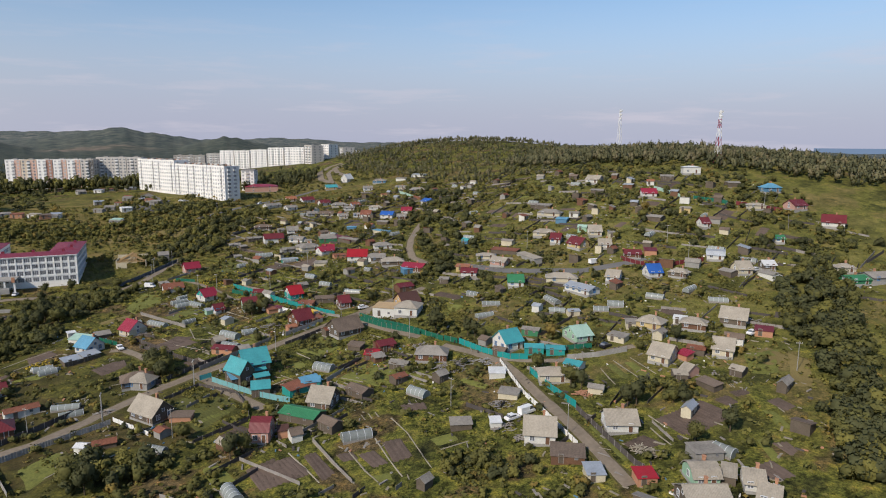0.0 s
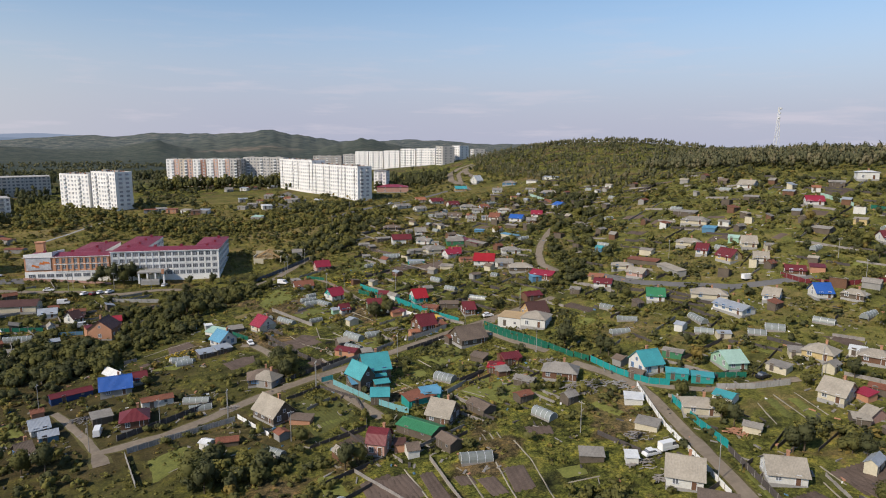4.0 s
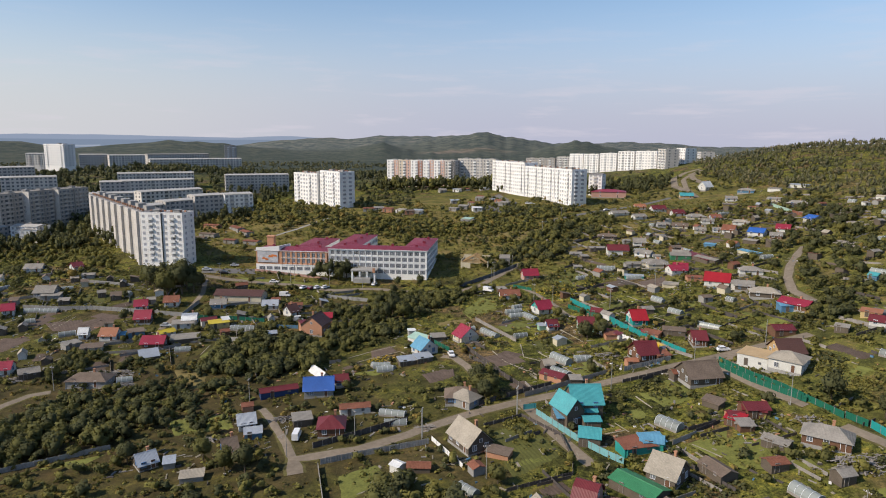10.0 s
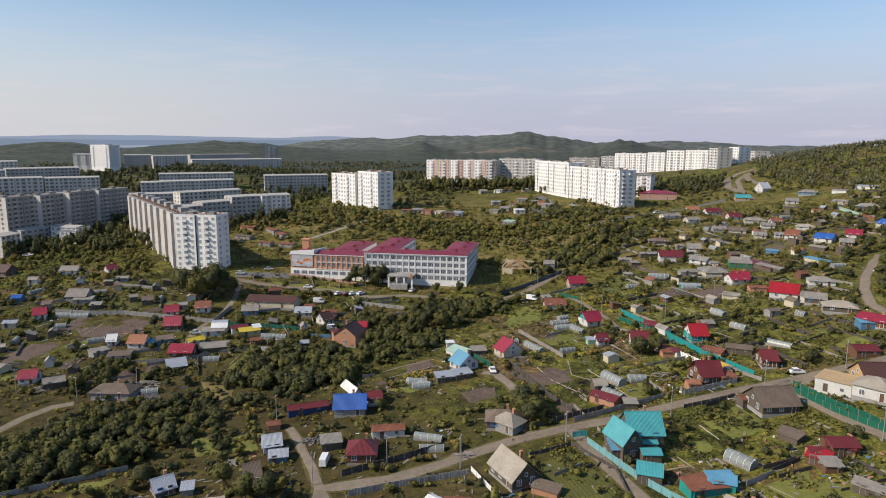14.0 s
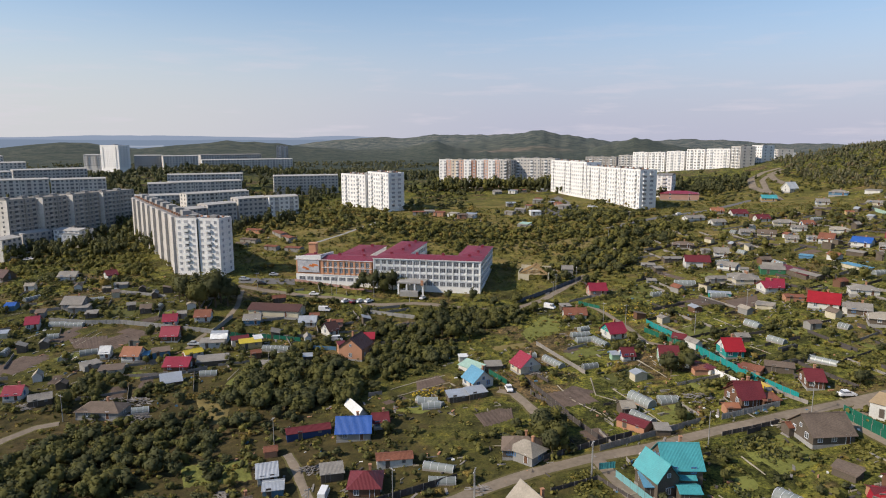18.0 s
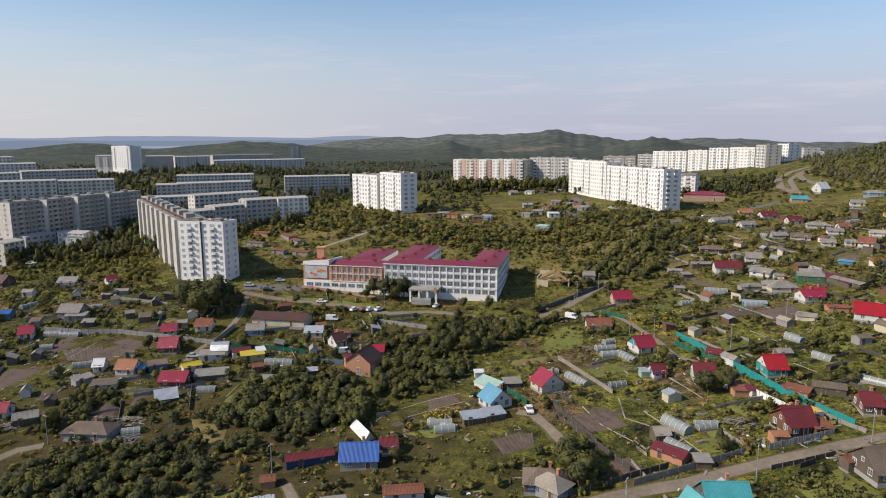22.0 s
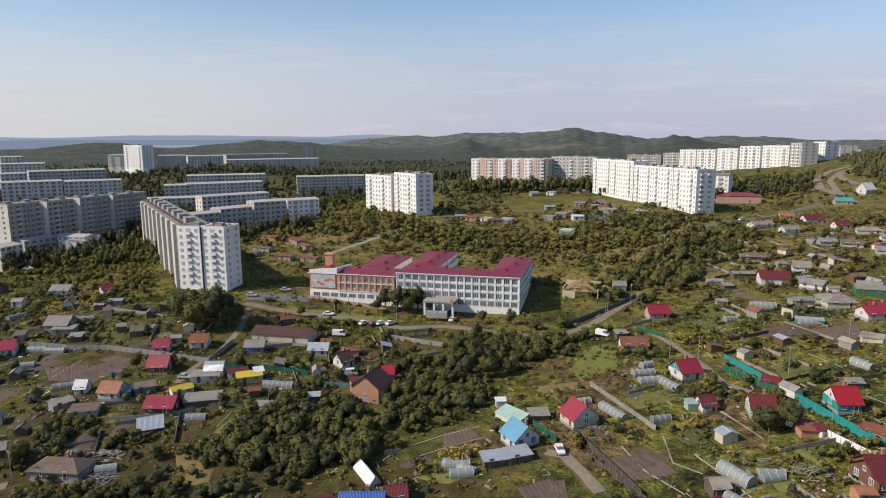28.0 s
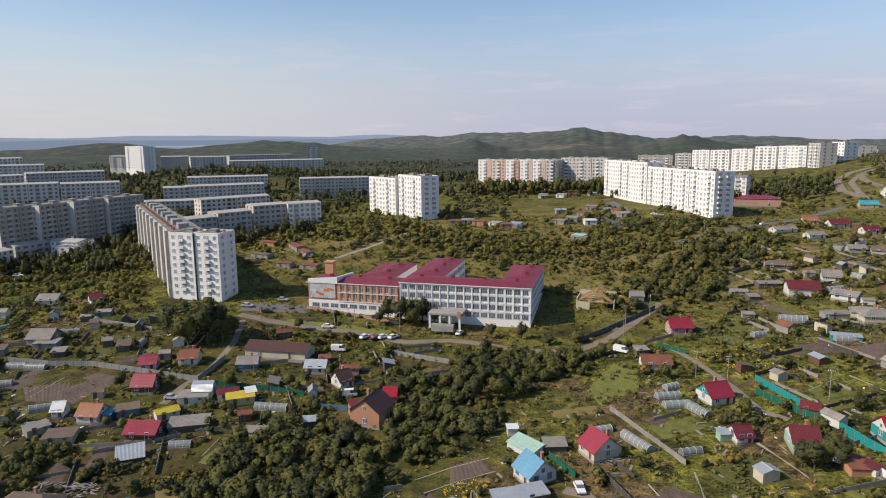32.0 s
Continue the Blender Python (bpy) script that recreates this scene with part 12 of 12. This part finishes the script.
xy = (keep_clear(inside(7, [(-448, 488), (-442, 508), (-434, 500), (-440, 480)]), 3))
scatter("wood", xy, rng.uniform(1.0, 1.55, len(xy)), WOODTREE, LEAF[0], "tall street trees in front of the blocks", "trees", rng)
xy = (keep_clear(inside(22, [(-448, 515), (-412, 561), (-405, 552), (-441, 507)]), 3))
scatter("wood", xy, rng.uniform(1.0, 1.55, len(xy)), WOODTREE, LEAF[1], "tall street trees in front of the blocks", "trees", rng)
xy = (keep_clear(inside(14, [(-406, 445), (-378, 472), (-370, 464), (-398, 437)]), 3))
scatter("wood", xy, rng.uniform(1.0, 1.55, len(xy)), WOODTREE, LEAF[0], "tall street trees in front of the blocks", "trees", rng)
xy = (keep_clear(inside(14, [(-378, 472), (-348, 497), (-341, 488), (-371, 464)]), 3))
scatter("wood", xy, rng.uniform(1.0, 1.55, len(xy)), WOODTREE, LEAF[0], "tall street trees in front of the blocks", "trees", rng)
xy = (keep_clear(inside(42, [(-403, 748), (-315, 813), (-310, 803), (-398, 738)]), 3))
scatter("wood", xy, rng.uniform(1.0, 1.55, len(xy)), WOODTREE, LEAF[1], "tall street trees in front of the blocks", "trees", rng)
xy = (keep_clear(inside(8, [(-566, 758), (-545, 761), (-538, 753), (-559, 749)]), 3))
scatter("wood", xy, rng.uniform(1.0, 1.55, len(xy)), WOODTREE, LEAF[0], "tall street trees in front of the blocks", "trees", rng)
xy = (keep_clear(inside(12, [(-509, 775), (-482, 793), (-476, 784), (-503, 766)]), 3))
scatter("wood", xy, rng.uniform(1.0, 1.55, len(xy)), WOODTREE, LEAF[0], "tall street trees in front of the blocks", "trees", rng)
xy = (keep_clear(inside(16, [(-476, 785), (-445, 816), (-439, 806), (-470, 776)]), 3))
scatter("wood", xy, rng.uniform(1.0, 1.55, len(xy)), WOODTREE, LEAF[0], "tall street trees in front of the blocks", "trees", rng)
xy = (keep_clear(inside(8, [(-547, 587), (-540, 608), (-532, 600), (-539, 579)]), 3))
scatter("wood", xy, rng.uniform(1.0, 1.55, len(xy)), WOODTREE, LEAF[0], "tall street trees in front of the blocks", "trees", rng)
xy = (keep_clear(inside(13, [(-519, 558), (-493, 583), (-486, 575), (-511, 551)]), 3))
scatter("wood", xy, rng.uniform(1.0, 1.55, len(xy)), WOODTREE, LEAF[0], "tall street trees in front of the blocks", "trees", rng)
xy = (keep_clear(inside(25, [(-343, 574), (-284, 607), (-279, 598), (-337, 564)]), 3))
scatter("wood", xy, rng.uniform(1.0, 1.55, len(xy)), WOODTREE, LEAF[0], "tall street trees in front of the blocks", "trees", rng)
xy = (keep_clear(inside(12, [(-521, 729), (-489, 718), (-483, 709), (-514, 720)]), 3))
scatter("wood", xy, rng.uniform(1.0, 1.55, len(xy)), WOODTREE, LEAF[0], "tall street trees in front of the blocks", "trees", rng)
xy = (keep_clear(inside(4, [(-489, 718), (-483, 727), (-477, 718), (-482, 709)]), 3))
scatter("wood", xy, rng.uniform(1.0, 1.55, len(xy)), WOODTREE, LEAF[0], "tall street trees in front of the blocks", "trees", rng)
xy = (keep_clear(inside(6, [(-364, 879), (-349, 885), (-345, 875), (-360, 868)]), 3))
scatter("wood", xy, rng.uniform(1.0, 1.55, len(xy)), WOODTREE, LEAF[1], "tall street trees in front of the blocks", "trees", rng)
xy = (keep_clear(inside(32, [(-452, 835), (-395, 898), (-390, 888), (-447, 825)]), 3))
scatter("wood", xy, rng.uniform(1.0, 1.55, len(xy)), WOODTREE, LEAF[0], "tall street trees in front of the blocks", "trees", rng)
AREA = [(-151, 394), (-144, 443), (-81, 413), (-7, 402), (53, 412), (54, 393), (-7, 381), (-75, 383), (-125, 384)]
for count, leaf in ((150, 1), (190, 2), (60, 3), (70, 0)):
    xy = keep_clear(inside(count, AREA), 4)
    scatter("bushes", xy, rng.uniform(0.55, 1.15, len(xy)), MID, LEAF[leaf], "yellow-green bushes in a band across the slope", "bushes", rng)
AREA = [(-119, 580), (-102, 636), (-66, 575), (-52, 449), (-85, 432)]
for count, leaf in ((60, 0), (45, 1)):
    xy = keep_clear(inside(count, AREA), 4)
    scatter("bushes", xy, rng.uniform(0.55, 1.15, len(xy)), MID, LEAF[leaf], "dark bushes on the shaded knoll", "bushes", rng)
AREA = [(15, 444), (63, 438), (74, 415), (28, 407), (3, 424)]
for count, leaf in ((70, 0), (80, 1), (25, 2)):
    xy = keep_clear(inside(count, AREA), 4)
    scatter("bushes", xy, rng.uniform(0.55, 1.15, len(xy)), MID, LEAF[leaf], "green bushes below the white block", "bushes", rng)
AREA = [(-140, 348), (-126, 386), (-96, 382), (-7, 384), (26, 366), (12, 345), (-22, 359), (-75, 379)]
for count, leaf in ((60, 1), (80, 2)):
    xy = keep_clear(inside(count, AREA), 4)
    scatter("bushes", xy, rng.uniform(0.3, 0.6, len(xy)), MID, LEAF[leaf], "scattered weeds and low bushes on the dry slope", "bushes", rng)
xy = (keep_clear(inside(170, [(108, 190), (150, 230), (190, 330), (215, 430), (190, 430), (150, 330), (105, 235)]), 5.0))
scatter("copse", xy, rng.uniform(0.5, 1.0, len(xy)), BIG, LEAF[0], "dark trees along the grassy bank", "trees", rng)
xy = (keep_clear(inside(110, [(108, 190), (150, 230), (190, 330), (215, 430), (190, 430), (150, 330), (105, 235)]), 5.0))
scatter("copse", xy, rng.uniform(0.4, 0.9, len(xy)), BIG, LEAF[1], "dark trees along the grassy bank", "trees", rng)
xy = (keep_clear(inside(160, [(200, 120), (260, 100), (290, 190), (260, 300), (215, 260)]), 5.0))
scatter("copse", xy, rng.uniform(0.3, 0.8, len(xy)), BIG, LEAF[0], "scattered dark trees on the upper slope", "trees", rng)
xy = (keep_clear(inside(160, [(200, 120), (260, 100), (300, 190), (260, 320), (215, 260)]), 5.0))
scatter("copse", xy, rng.uniform(0.3, 0.7, len(xy)), BIG, LEAF[1], "scattered dark trees on the upper slope", "trees", rng)
for count, leaf in ((70, 0), (90, 1), (60, 2)):
    xy = keep_clear(inside(count, [(98, 468), (150, 480), (250, 470), (262, 555), (200, 605), (110, 560)]), 6)
    scatter("bushes", xy, rng.uniform(0.5, 1.2, len(xy)), MID, LEAF[leaf], "bushes on the slope below the wooded hill", "bushes", rng)
FLOWER = mat("yellow_flowers", (0.46, 0.33, 0.035), 0.8, 0.4, 0.5, 2, 0.0, island=0.3)
xy = inside(130, [(-39.5, 194.1), (-30.7, 200.3), (-25.8, 195.1), (-34.0, 189.1)])
scatter("flowers", xy, rng.uniform(0.22, 0.5, len(xy)), TUFT, FLOWER, "yellow flowers in bloom between the gardens", "flowers", rng)
xy = inside(170, [(29.4, 275.2), (48.2, 277.1), (47.1, 256.6), (29.4, 252.6)])
scatter("flowers", xy, rng.uniform(0.22, 0.5, len(xy)), TUFT, FLOWER, "yellow flowers in bloom between the gardens", "flowers", rng)
xy = inside(90, [(22.6, 273.3), (35.6, 270.0), (34.5, 260.3), (22.7, 262.2)])
scatter("flowers", xy, rng.uniform(0.22, 0.5, len(xy)), TUFT, FLOWER, "yellow flowers in bloom between the gardens", "flowers", rng)
# trees beside the meadow
AREA = [(203, 107), (216, 111), (235, 105), (185, 66), (170, 71), (170, 80)]
for count, leaf in ((46, 0), (30, 1), (11, 2)):
    xy = keep_clear(inside(count, AREA), 5)
    scatter("copse", xy, rng.uniform(0.6, 1.25, len(xy)), BIG, LEAF[leaf], "dark green copse beside the meadow", "trees", rng)
AREA = [(169, 71), (185, 66), (140, 33), (145, 47), (158, 60)]
for count, leaf in ((34, 0), (22, 1), (8, 2)):
    xy = keep_clear(inside(count, AREA), 5)
    scatter("copse", xy, rng.uniform(0.6, 1.25, len(xy)), BIG, LEAF[leaf], "dark green copse beside the meadow", "trees", rng)
AREA = [(144, 46), (140, 33), (123, 17), (115, 26)]
for count, leaf in ((26, 0), (17, 1), (6, 2)):
    xy = keep_clear(inside(count, AREA), 5)
    scatter("copse", xy, rng.uniform(0.6, 1.25, len(xy)), BIG, LEAF[leaf], "dark green copse beside the meadow", "trees", rng)
# the belt of trees before the cream blocks, and the woods of the valley beyond the town
for count, leaf in ((110, 0), (70, 1), (40, 2)):
    xy = inside(count, [(-104, 598), (-96, 612), (-60, 602), (-26, 592), (10, 590), (16, 570), (-50, 578)])
    scatter("wood", xy, rng.uniform(1.1, 1.75, len(xy)), WOODTREE, LEAF[leaf], "belt of tall trees before the pale blocks", "trees", rng)
FARTREE = []
for k in range(6):
    v, f, nn = crown_arrays(rng, 3, 16, 0.34, 1.2)
    FARTREE.append((v * (4.6, 4.6, 4.2) + (0, 0, 4.0), f, nn))
for count, leaf, r0, r1 in ((2600, 0, 640, 1150), (1900, 1, 640, 1150), (1500, 0, 1050, 1600), (1200, 1, 1050, 1600)):
    a, r = np.radians(rng.uniform(-46, 21, count)), np.sqrt(rng.uniform(r0 ** 2, r1 ** 2, count))
    xy = np.column_stack([r * np.sin(a), r * np.cos(a)])
    xy = xy[[noise.noise((p[0] * 0.006, p[1] * 0.004, 5.0)) > -0.12 for p in xy]]
    xy = xy[~((xy[:, 0] > 60) & (xy[:, 1] < 950))]
    xy = keep_clear(xy, 18)
    scatter("far_wood", xy, rng.uniform(0.5, 0.95, len(xy)), FARTREE, HAZED_LEAF[leaf], "distant mixed woods in the valley beyond the town", "trees", rng)
# ---- clutter of the yards ----
def clutter(name, n, material, label, lo, hi, tall):
    """Boards, barrels, crates and scraps lying about the houses, joined."""
    home = CLEAR[CLEAR[:, 1] < 470]
    at = home[rng.integers(len(home), size=n)]
    ang, far = rng.uniform(0, 6.283, n), rng.uniform(3.5, 11, n)
    x, y = at[:, 0] + np.cos(ang) * far, at[:, 1] + np.sin(ang) * far
    z = ground(x, y)
    a = np.radians(rng.choice([25.0, 115.0, 70.0], n) + rng.normal(size=n) * 10)
    c, d = np.cos(a), np.sin(a)
    L, W, H = rng.uniform(lo, hi, n) / 2, rng.uniform(0.12, 0.6, n) / 2, rng.uniform(0.1, tall, n)
    cube = np.array([(-1, -1, 0), (1, -1, 0), (1, 1, 0), (-1, 1, 0), (-1, -1, 1), (1, -1, 1), (1, 1, 1), (-1, 1, 1)], float)
    px, py = cube[None, :, 0] * L[:, None], cube[None, :, 1] * W[:, None]
    v = np.stack([x[:, None] + px * c[:, None] - py * d[:, None], y[:, None] + px * d[:, None] + py * c[:, None], z[:, None] - 0.1 + cube[None, :, 2] * (H[:, None] + 0.1)], 2)
    quads = np.array([(4, 5, 6, 7), (0, 1, 5, 4), (1, 2, 6, 5), (2, 3, 7, 6), (3, 0, 4, 7)])
    f = (np.arange(n)[:, None, None] * 8 + quads[None]).reshape(-1, 4)
    tagged(new(name, raw_mesh(name, v.reshape(-1, 3), f, [material])), label, "yard clutter", kind="stuff")


clutter("board_scraps", 1500, PLANKS, "pale boards and offcuts lying about the yards", 0.6, 2.8, 0.22)
clutter("old_timber", 1300, GREYWOOD, "grey weathered timber lying about the yards", 0.6, 3.2, 0.3)
clutter("white_scraps", 220, WHITE, "white scraps, sheets and barrels about the yards", 0.4, 1.2, 0.35)
clutter("dark_scraps", 900, DARKWOOD, "dark boxes and scrap about the yards", 0.5, 2.2, 0.45)
clutter("rusty_scraps", 500, WALLS["brick"], "brick heaps and rusty scraps about the yards", 0.4, 1.6, 0.3)
clutter("blue_scraps", 160, WALLS["blue"], "blue barrels and sheets about the yards", 0.4, 1.0, 0.5)


def plot_lines(n, box4, material, name, label, h, cat):
    """Low board fences that part the gardens, joined."""
    vs, fs, k = [], [], 0
    for _ in range(n):
        x, y = rng.uniform(box4[0], box4[1]), rng.uniform(box4[2], box4[3])
        if np.hypot(CLEAR[:, 0] - x, CLEAR[:, 1] - y).min() > 22:
            continue
        a, tall = math.radians(rng.choice([24.0, 114.0]) + rng.normal() * 6), rng.uniform(0.75, 1.2)
        for i in range(int(rng.integers(4, 11))):
            p, q = (x + math.cos(a) * 2 * i, y + math.sin(a) * 2 * i), (x + math.cos(a) * (2 * i + 1.94), y + math.sin(a) * (2 * i + 1.94))
            m = ((p[0] + q[0]) / 2, (p[1] + q[1]) / 2)
            if np.hypot(CLEAR[:, 0] - m[0], CLEAR[:, 1] - m[1]).min() < 3.6 or np.hypot(STREET[:, 0] - m[0], STREET[:, 1] - m[1]).min() < 3.6:
                continue
            o = (-math.sin(a) * 0.04, math.cos(a) * 0.04)
            hh = h * tall * rng.uniform(0.96, 1.04)
            zp, zq = gz(*p), gz(*q)
            vs += [(p[0] - o[0], p[1] - o[1], zp - 0.2), (q[0] - o[0], q[1] - o[1], zq - 0.2), (q[0] + o[0], q[1] + o[1], zq - 0.2), (p[0] + o[0], p[1] + o[1], zp - 0.2), (p[0] - o[0], p[1] - o[1], zp + hh), (q[0] - o[0], q[1] - o[1], zq + hh), (q[0] + o[0], q[1] + o[1], zq + hh), (p[0] + o[0], p[1] + o[1], zp + hh)]
            fs += [[k + i for i in g] for g in ((4, 5, 6, 7), (0, 1, 5, 4), (1, 2, 6, 5), (2, 3, 7, 6), (3, 0, 4, 7))]
            k += 8
    tagged(new(name, raw_mesh(name, vs, fs, [material])), label, cat, kind="stuff")


ALL_PLOTS, WEST_PLOTS = (0, 270, 60, 430), (-230, -50, 180, 285)
plot_lines(260, ALL_PLOTS, DARKWOOD, "garden_fences", "low dark board fences between the gardens", 1.0, "garden fences")
plot_lines(200, ALL_PLOTS, GREYWOOD, "garden_fences", "low grey board fences between the gardens", 0.9, "garden fences")
plot_lines(70, WEST_PLOTS, GREYWOOD, "garden_fences", "low grey board fences between the gardens", 1.0, "garden fences")


def crop_rows(n, box4, leaf, label):
    """Vegetable plants in straight rows, plot after plot, joined."""
    got = []
    while len(got) < n:
        x, y = rng.uniform(box4[0], box4[1]), rng.uniform(box4[2], box4[3])
        if not 6 < np.hypot(CLEAR[:, 0] - x, CLEAR[:, 1] - y).min() < 20:
            continue
        got.append((x, y))
    pts = []
    for x, y in got:
        a = math.radians(rng.choice([24.0, 114.0]) + rng.normal() * 5)
        c, d = math.cos(a), math.sin(a)
        k, m = int(rng.integers(4, 8)), int(rng.integers(7, 14))
        u, v = np.meshgrid(np.arange(m) * 0.85, np.arange(k) * 1.25)
        u, v = u.ravel() + rng.normal(size=u.size) * 0.12, v.ravel() + rng.normal(size=u.size) * 0.08
        pts.append(np.column_stack([x + u * c - v * d, y + u * d + v * c]))
    xy = keep_clear(np.concatenate(pts), 3.5)
    scatter("crop_rows", xy, rng.uniform(0.5, 0.85, len(xy)), TUFT, LEAF[leaf], label, "crop rows", rng)


crop_rows(90, ALL_PLOTS, 1, "green rows of garden crops")
crop_rows(80, ALL_PLOTS, 2, "light green rows of garden crops")
crop_rows(50, ALL_PLOTS, 0, "dark green rows of garden crops")
crop_rows(22, WEST_PLOTS, 1, "green rows of garden crops")
crop_rows(14, WEST_PLOTS, 3, "yellow flowering rows of garden crops")


def ruined_shed(x, y, az):
    """A roofless shed: two cream walls, a tie beam frame and bare rafters."""
    ob = thing("ruined_shed", pose(x, y, gz(x, y), 0, 0, az), "roofless cream-walled shed with bare timber rafters", "shed")
    cream = WALLS["cream"]
    for x0, x1, y0, y1, h in ((-7, 7, 4.6, 5, 5.0), (-7, -6.6, -4, 4.6, 3.6), (6.6, 7, -4, 4.6, 3.2), (-7, -2, -4.3, -4, 2.6)):
        bm = bmesh.new()
        box(bm, x0, x1, y0, y1, -2, h)
        part("wall", bm, cream, ob)
    timber = WALLS["tan"]
    for i in range(7):
        v = -4.2 + 8.2 * i / 6
        for q in (-1, 1):
            bm = bmesh.new()
            prism(bm, [(q * 6.4, v - 0.12, 2.6), (q * 6.4, v + 0.12, 2.6), (q * 6.4, v + 0.12, 2.9), (q * 6.4, v - 0.12, 2.9)], (-q * 6.4, 0, 3.4))
            part("rafter", bm, timber, ob)
        if i % 2 == 0:
            bm = bmesh.new()
            box(bm, -6.4, 6.4, v - 0.1, v + 0.1, 2.5, 2.75)
            part("tie_beam", bm, timber, ob)
            bm = bmesh.new()
            box(bm, -0.1, 0.1, v - 0.1, v + 0.1, 2.75, 5.9)
            part("king_post", bm, timber, ob)
    bm = bmesh.new()
    box(bm, -0.12, 0.12, -4.3, 4.2, 5.95, 6.2)
    part("ridge_beam", bm, timber, ob)
    return ob


ruined_shed(-4.6, 318.5, -8)
for u in range(7):
    shrub_at(-110 + 5.0 * u, 294.6 - 0.25 * u, 0.9 + 0.15 * (u % 3), u, 0)

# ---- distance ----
# haze and daylight put into the colour: these backdrop strips glow by themselves
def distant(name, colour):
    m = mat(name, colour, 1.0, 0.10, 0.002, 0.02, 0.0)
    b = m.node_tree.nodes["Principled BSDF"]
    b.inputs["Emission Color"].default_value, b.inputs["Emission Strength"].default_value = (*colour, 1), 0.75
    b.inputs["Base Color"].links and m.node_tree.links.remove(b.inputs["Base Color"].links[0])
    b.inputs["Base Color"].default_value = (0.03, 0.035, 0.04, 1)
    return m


ang = np.radians(np.linspace(-78, -8, 120))
for rr, base, amp, seed, colour, lab in ((4640, 114, 10, 3.1, (0.36, 0.43, 0.56), "farthest ridge on the horizon, glowing strip with haze blue painted in"), (4600, 90, 8, 8.4, (0.27, 0.34, 0.45), "far ridge beyond the lake, glowing strip with haze blue painted in")):
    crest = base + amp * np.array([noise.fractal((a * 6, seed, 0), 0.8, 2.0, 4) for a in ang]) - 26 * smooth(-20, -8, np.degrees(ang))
    foot = np.column_stack([rr * np.sin(ang), rr * np.cos(ang), np.full(120, -30.0)])
    top = np.column_stack([rr * np.sin(ang), rr * np.cos(ang), crest])
    q = np.arange(119)
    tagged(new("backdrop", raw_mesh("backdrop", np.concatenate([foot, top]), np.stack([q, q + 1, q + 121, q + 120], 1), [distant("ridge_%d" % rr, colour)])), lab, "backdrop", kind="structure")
ang = np.radians(np.linspace(-37, -31.5, 12))
shore = [np.column_stack([4560 * np.sin(ang), 4560 * np.cos(ang), z + 1.5 * np.sin(ang * 90)]) for z in (46.0, 56.0)]
q = np.arange(11)
lake = new("backdrop", raw_mesh("backdrop", np.concatenate(shore), np.stack([q, q + 1, q + 13, q + 12], 1), [distant("far_lake_glow", (0.44, 0.50, 0.60))]))
tagged(lake, "pale glowing strip for the distant lake below the far ridge", "backdrop", kind="structure")
ang = np.radians(np.linspace(55.6, 77.6, 16))
shore = [np.column_stack([4560 * np.sin(ang), 4560 * np.cos(ang), np.full(16, z)]) for z in (-82, 39)]
q = np.arange(15)
tagged(new("backdrop", raw_mesh("backdrop", np.concatenate(shore), np.stack([q, q + 1, q + 17, q + 16], 1), [distant("far_sea_glow", (0.20, 0.30, 0.47))])), "blue glowing strip for the sea beyond the hill", "backdrop", kind="structure")
for o in TREES:
    for k in (*o.children, o):
        bpy.data.objects.remove(k)
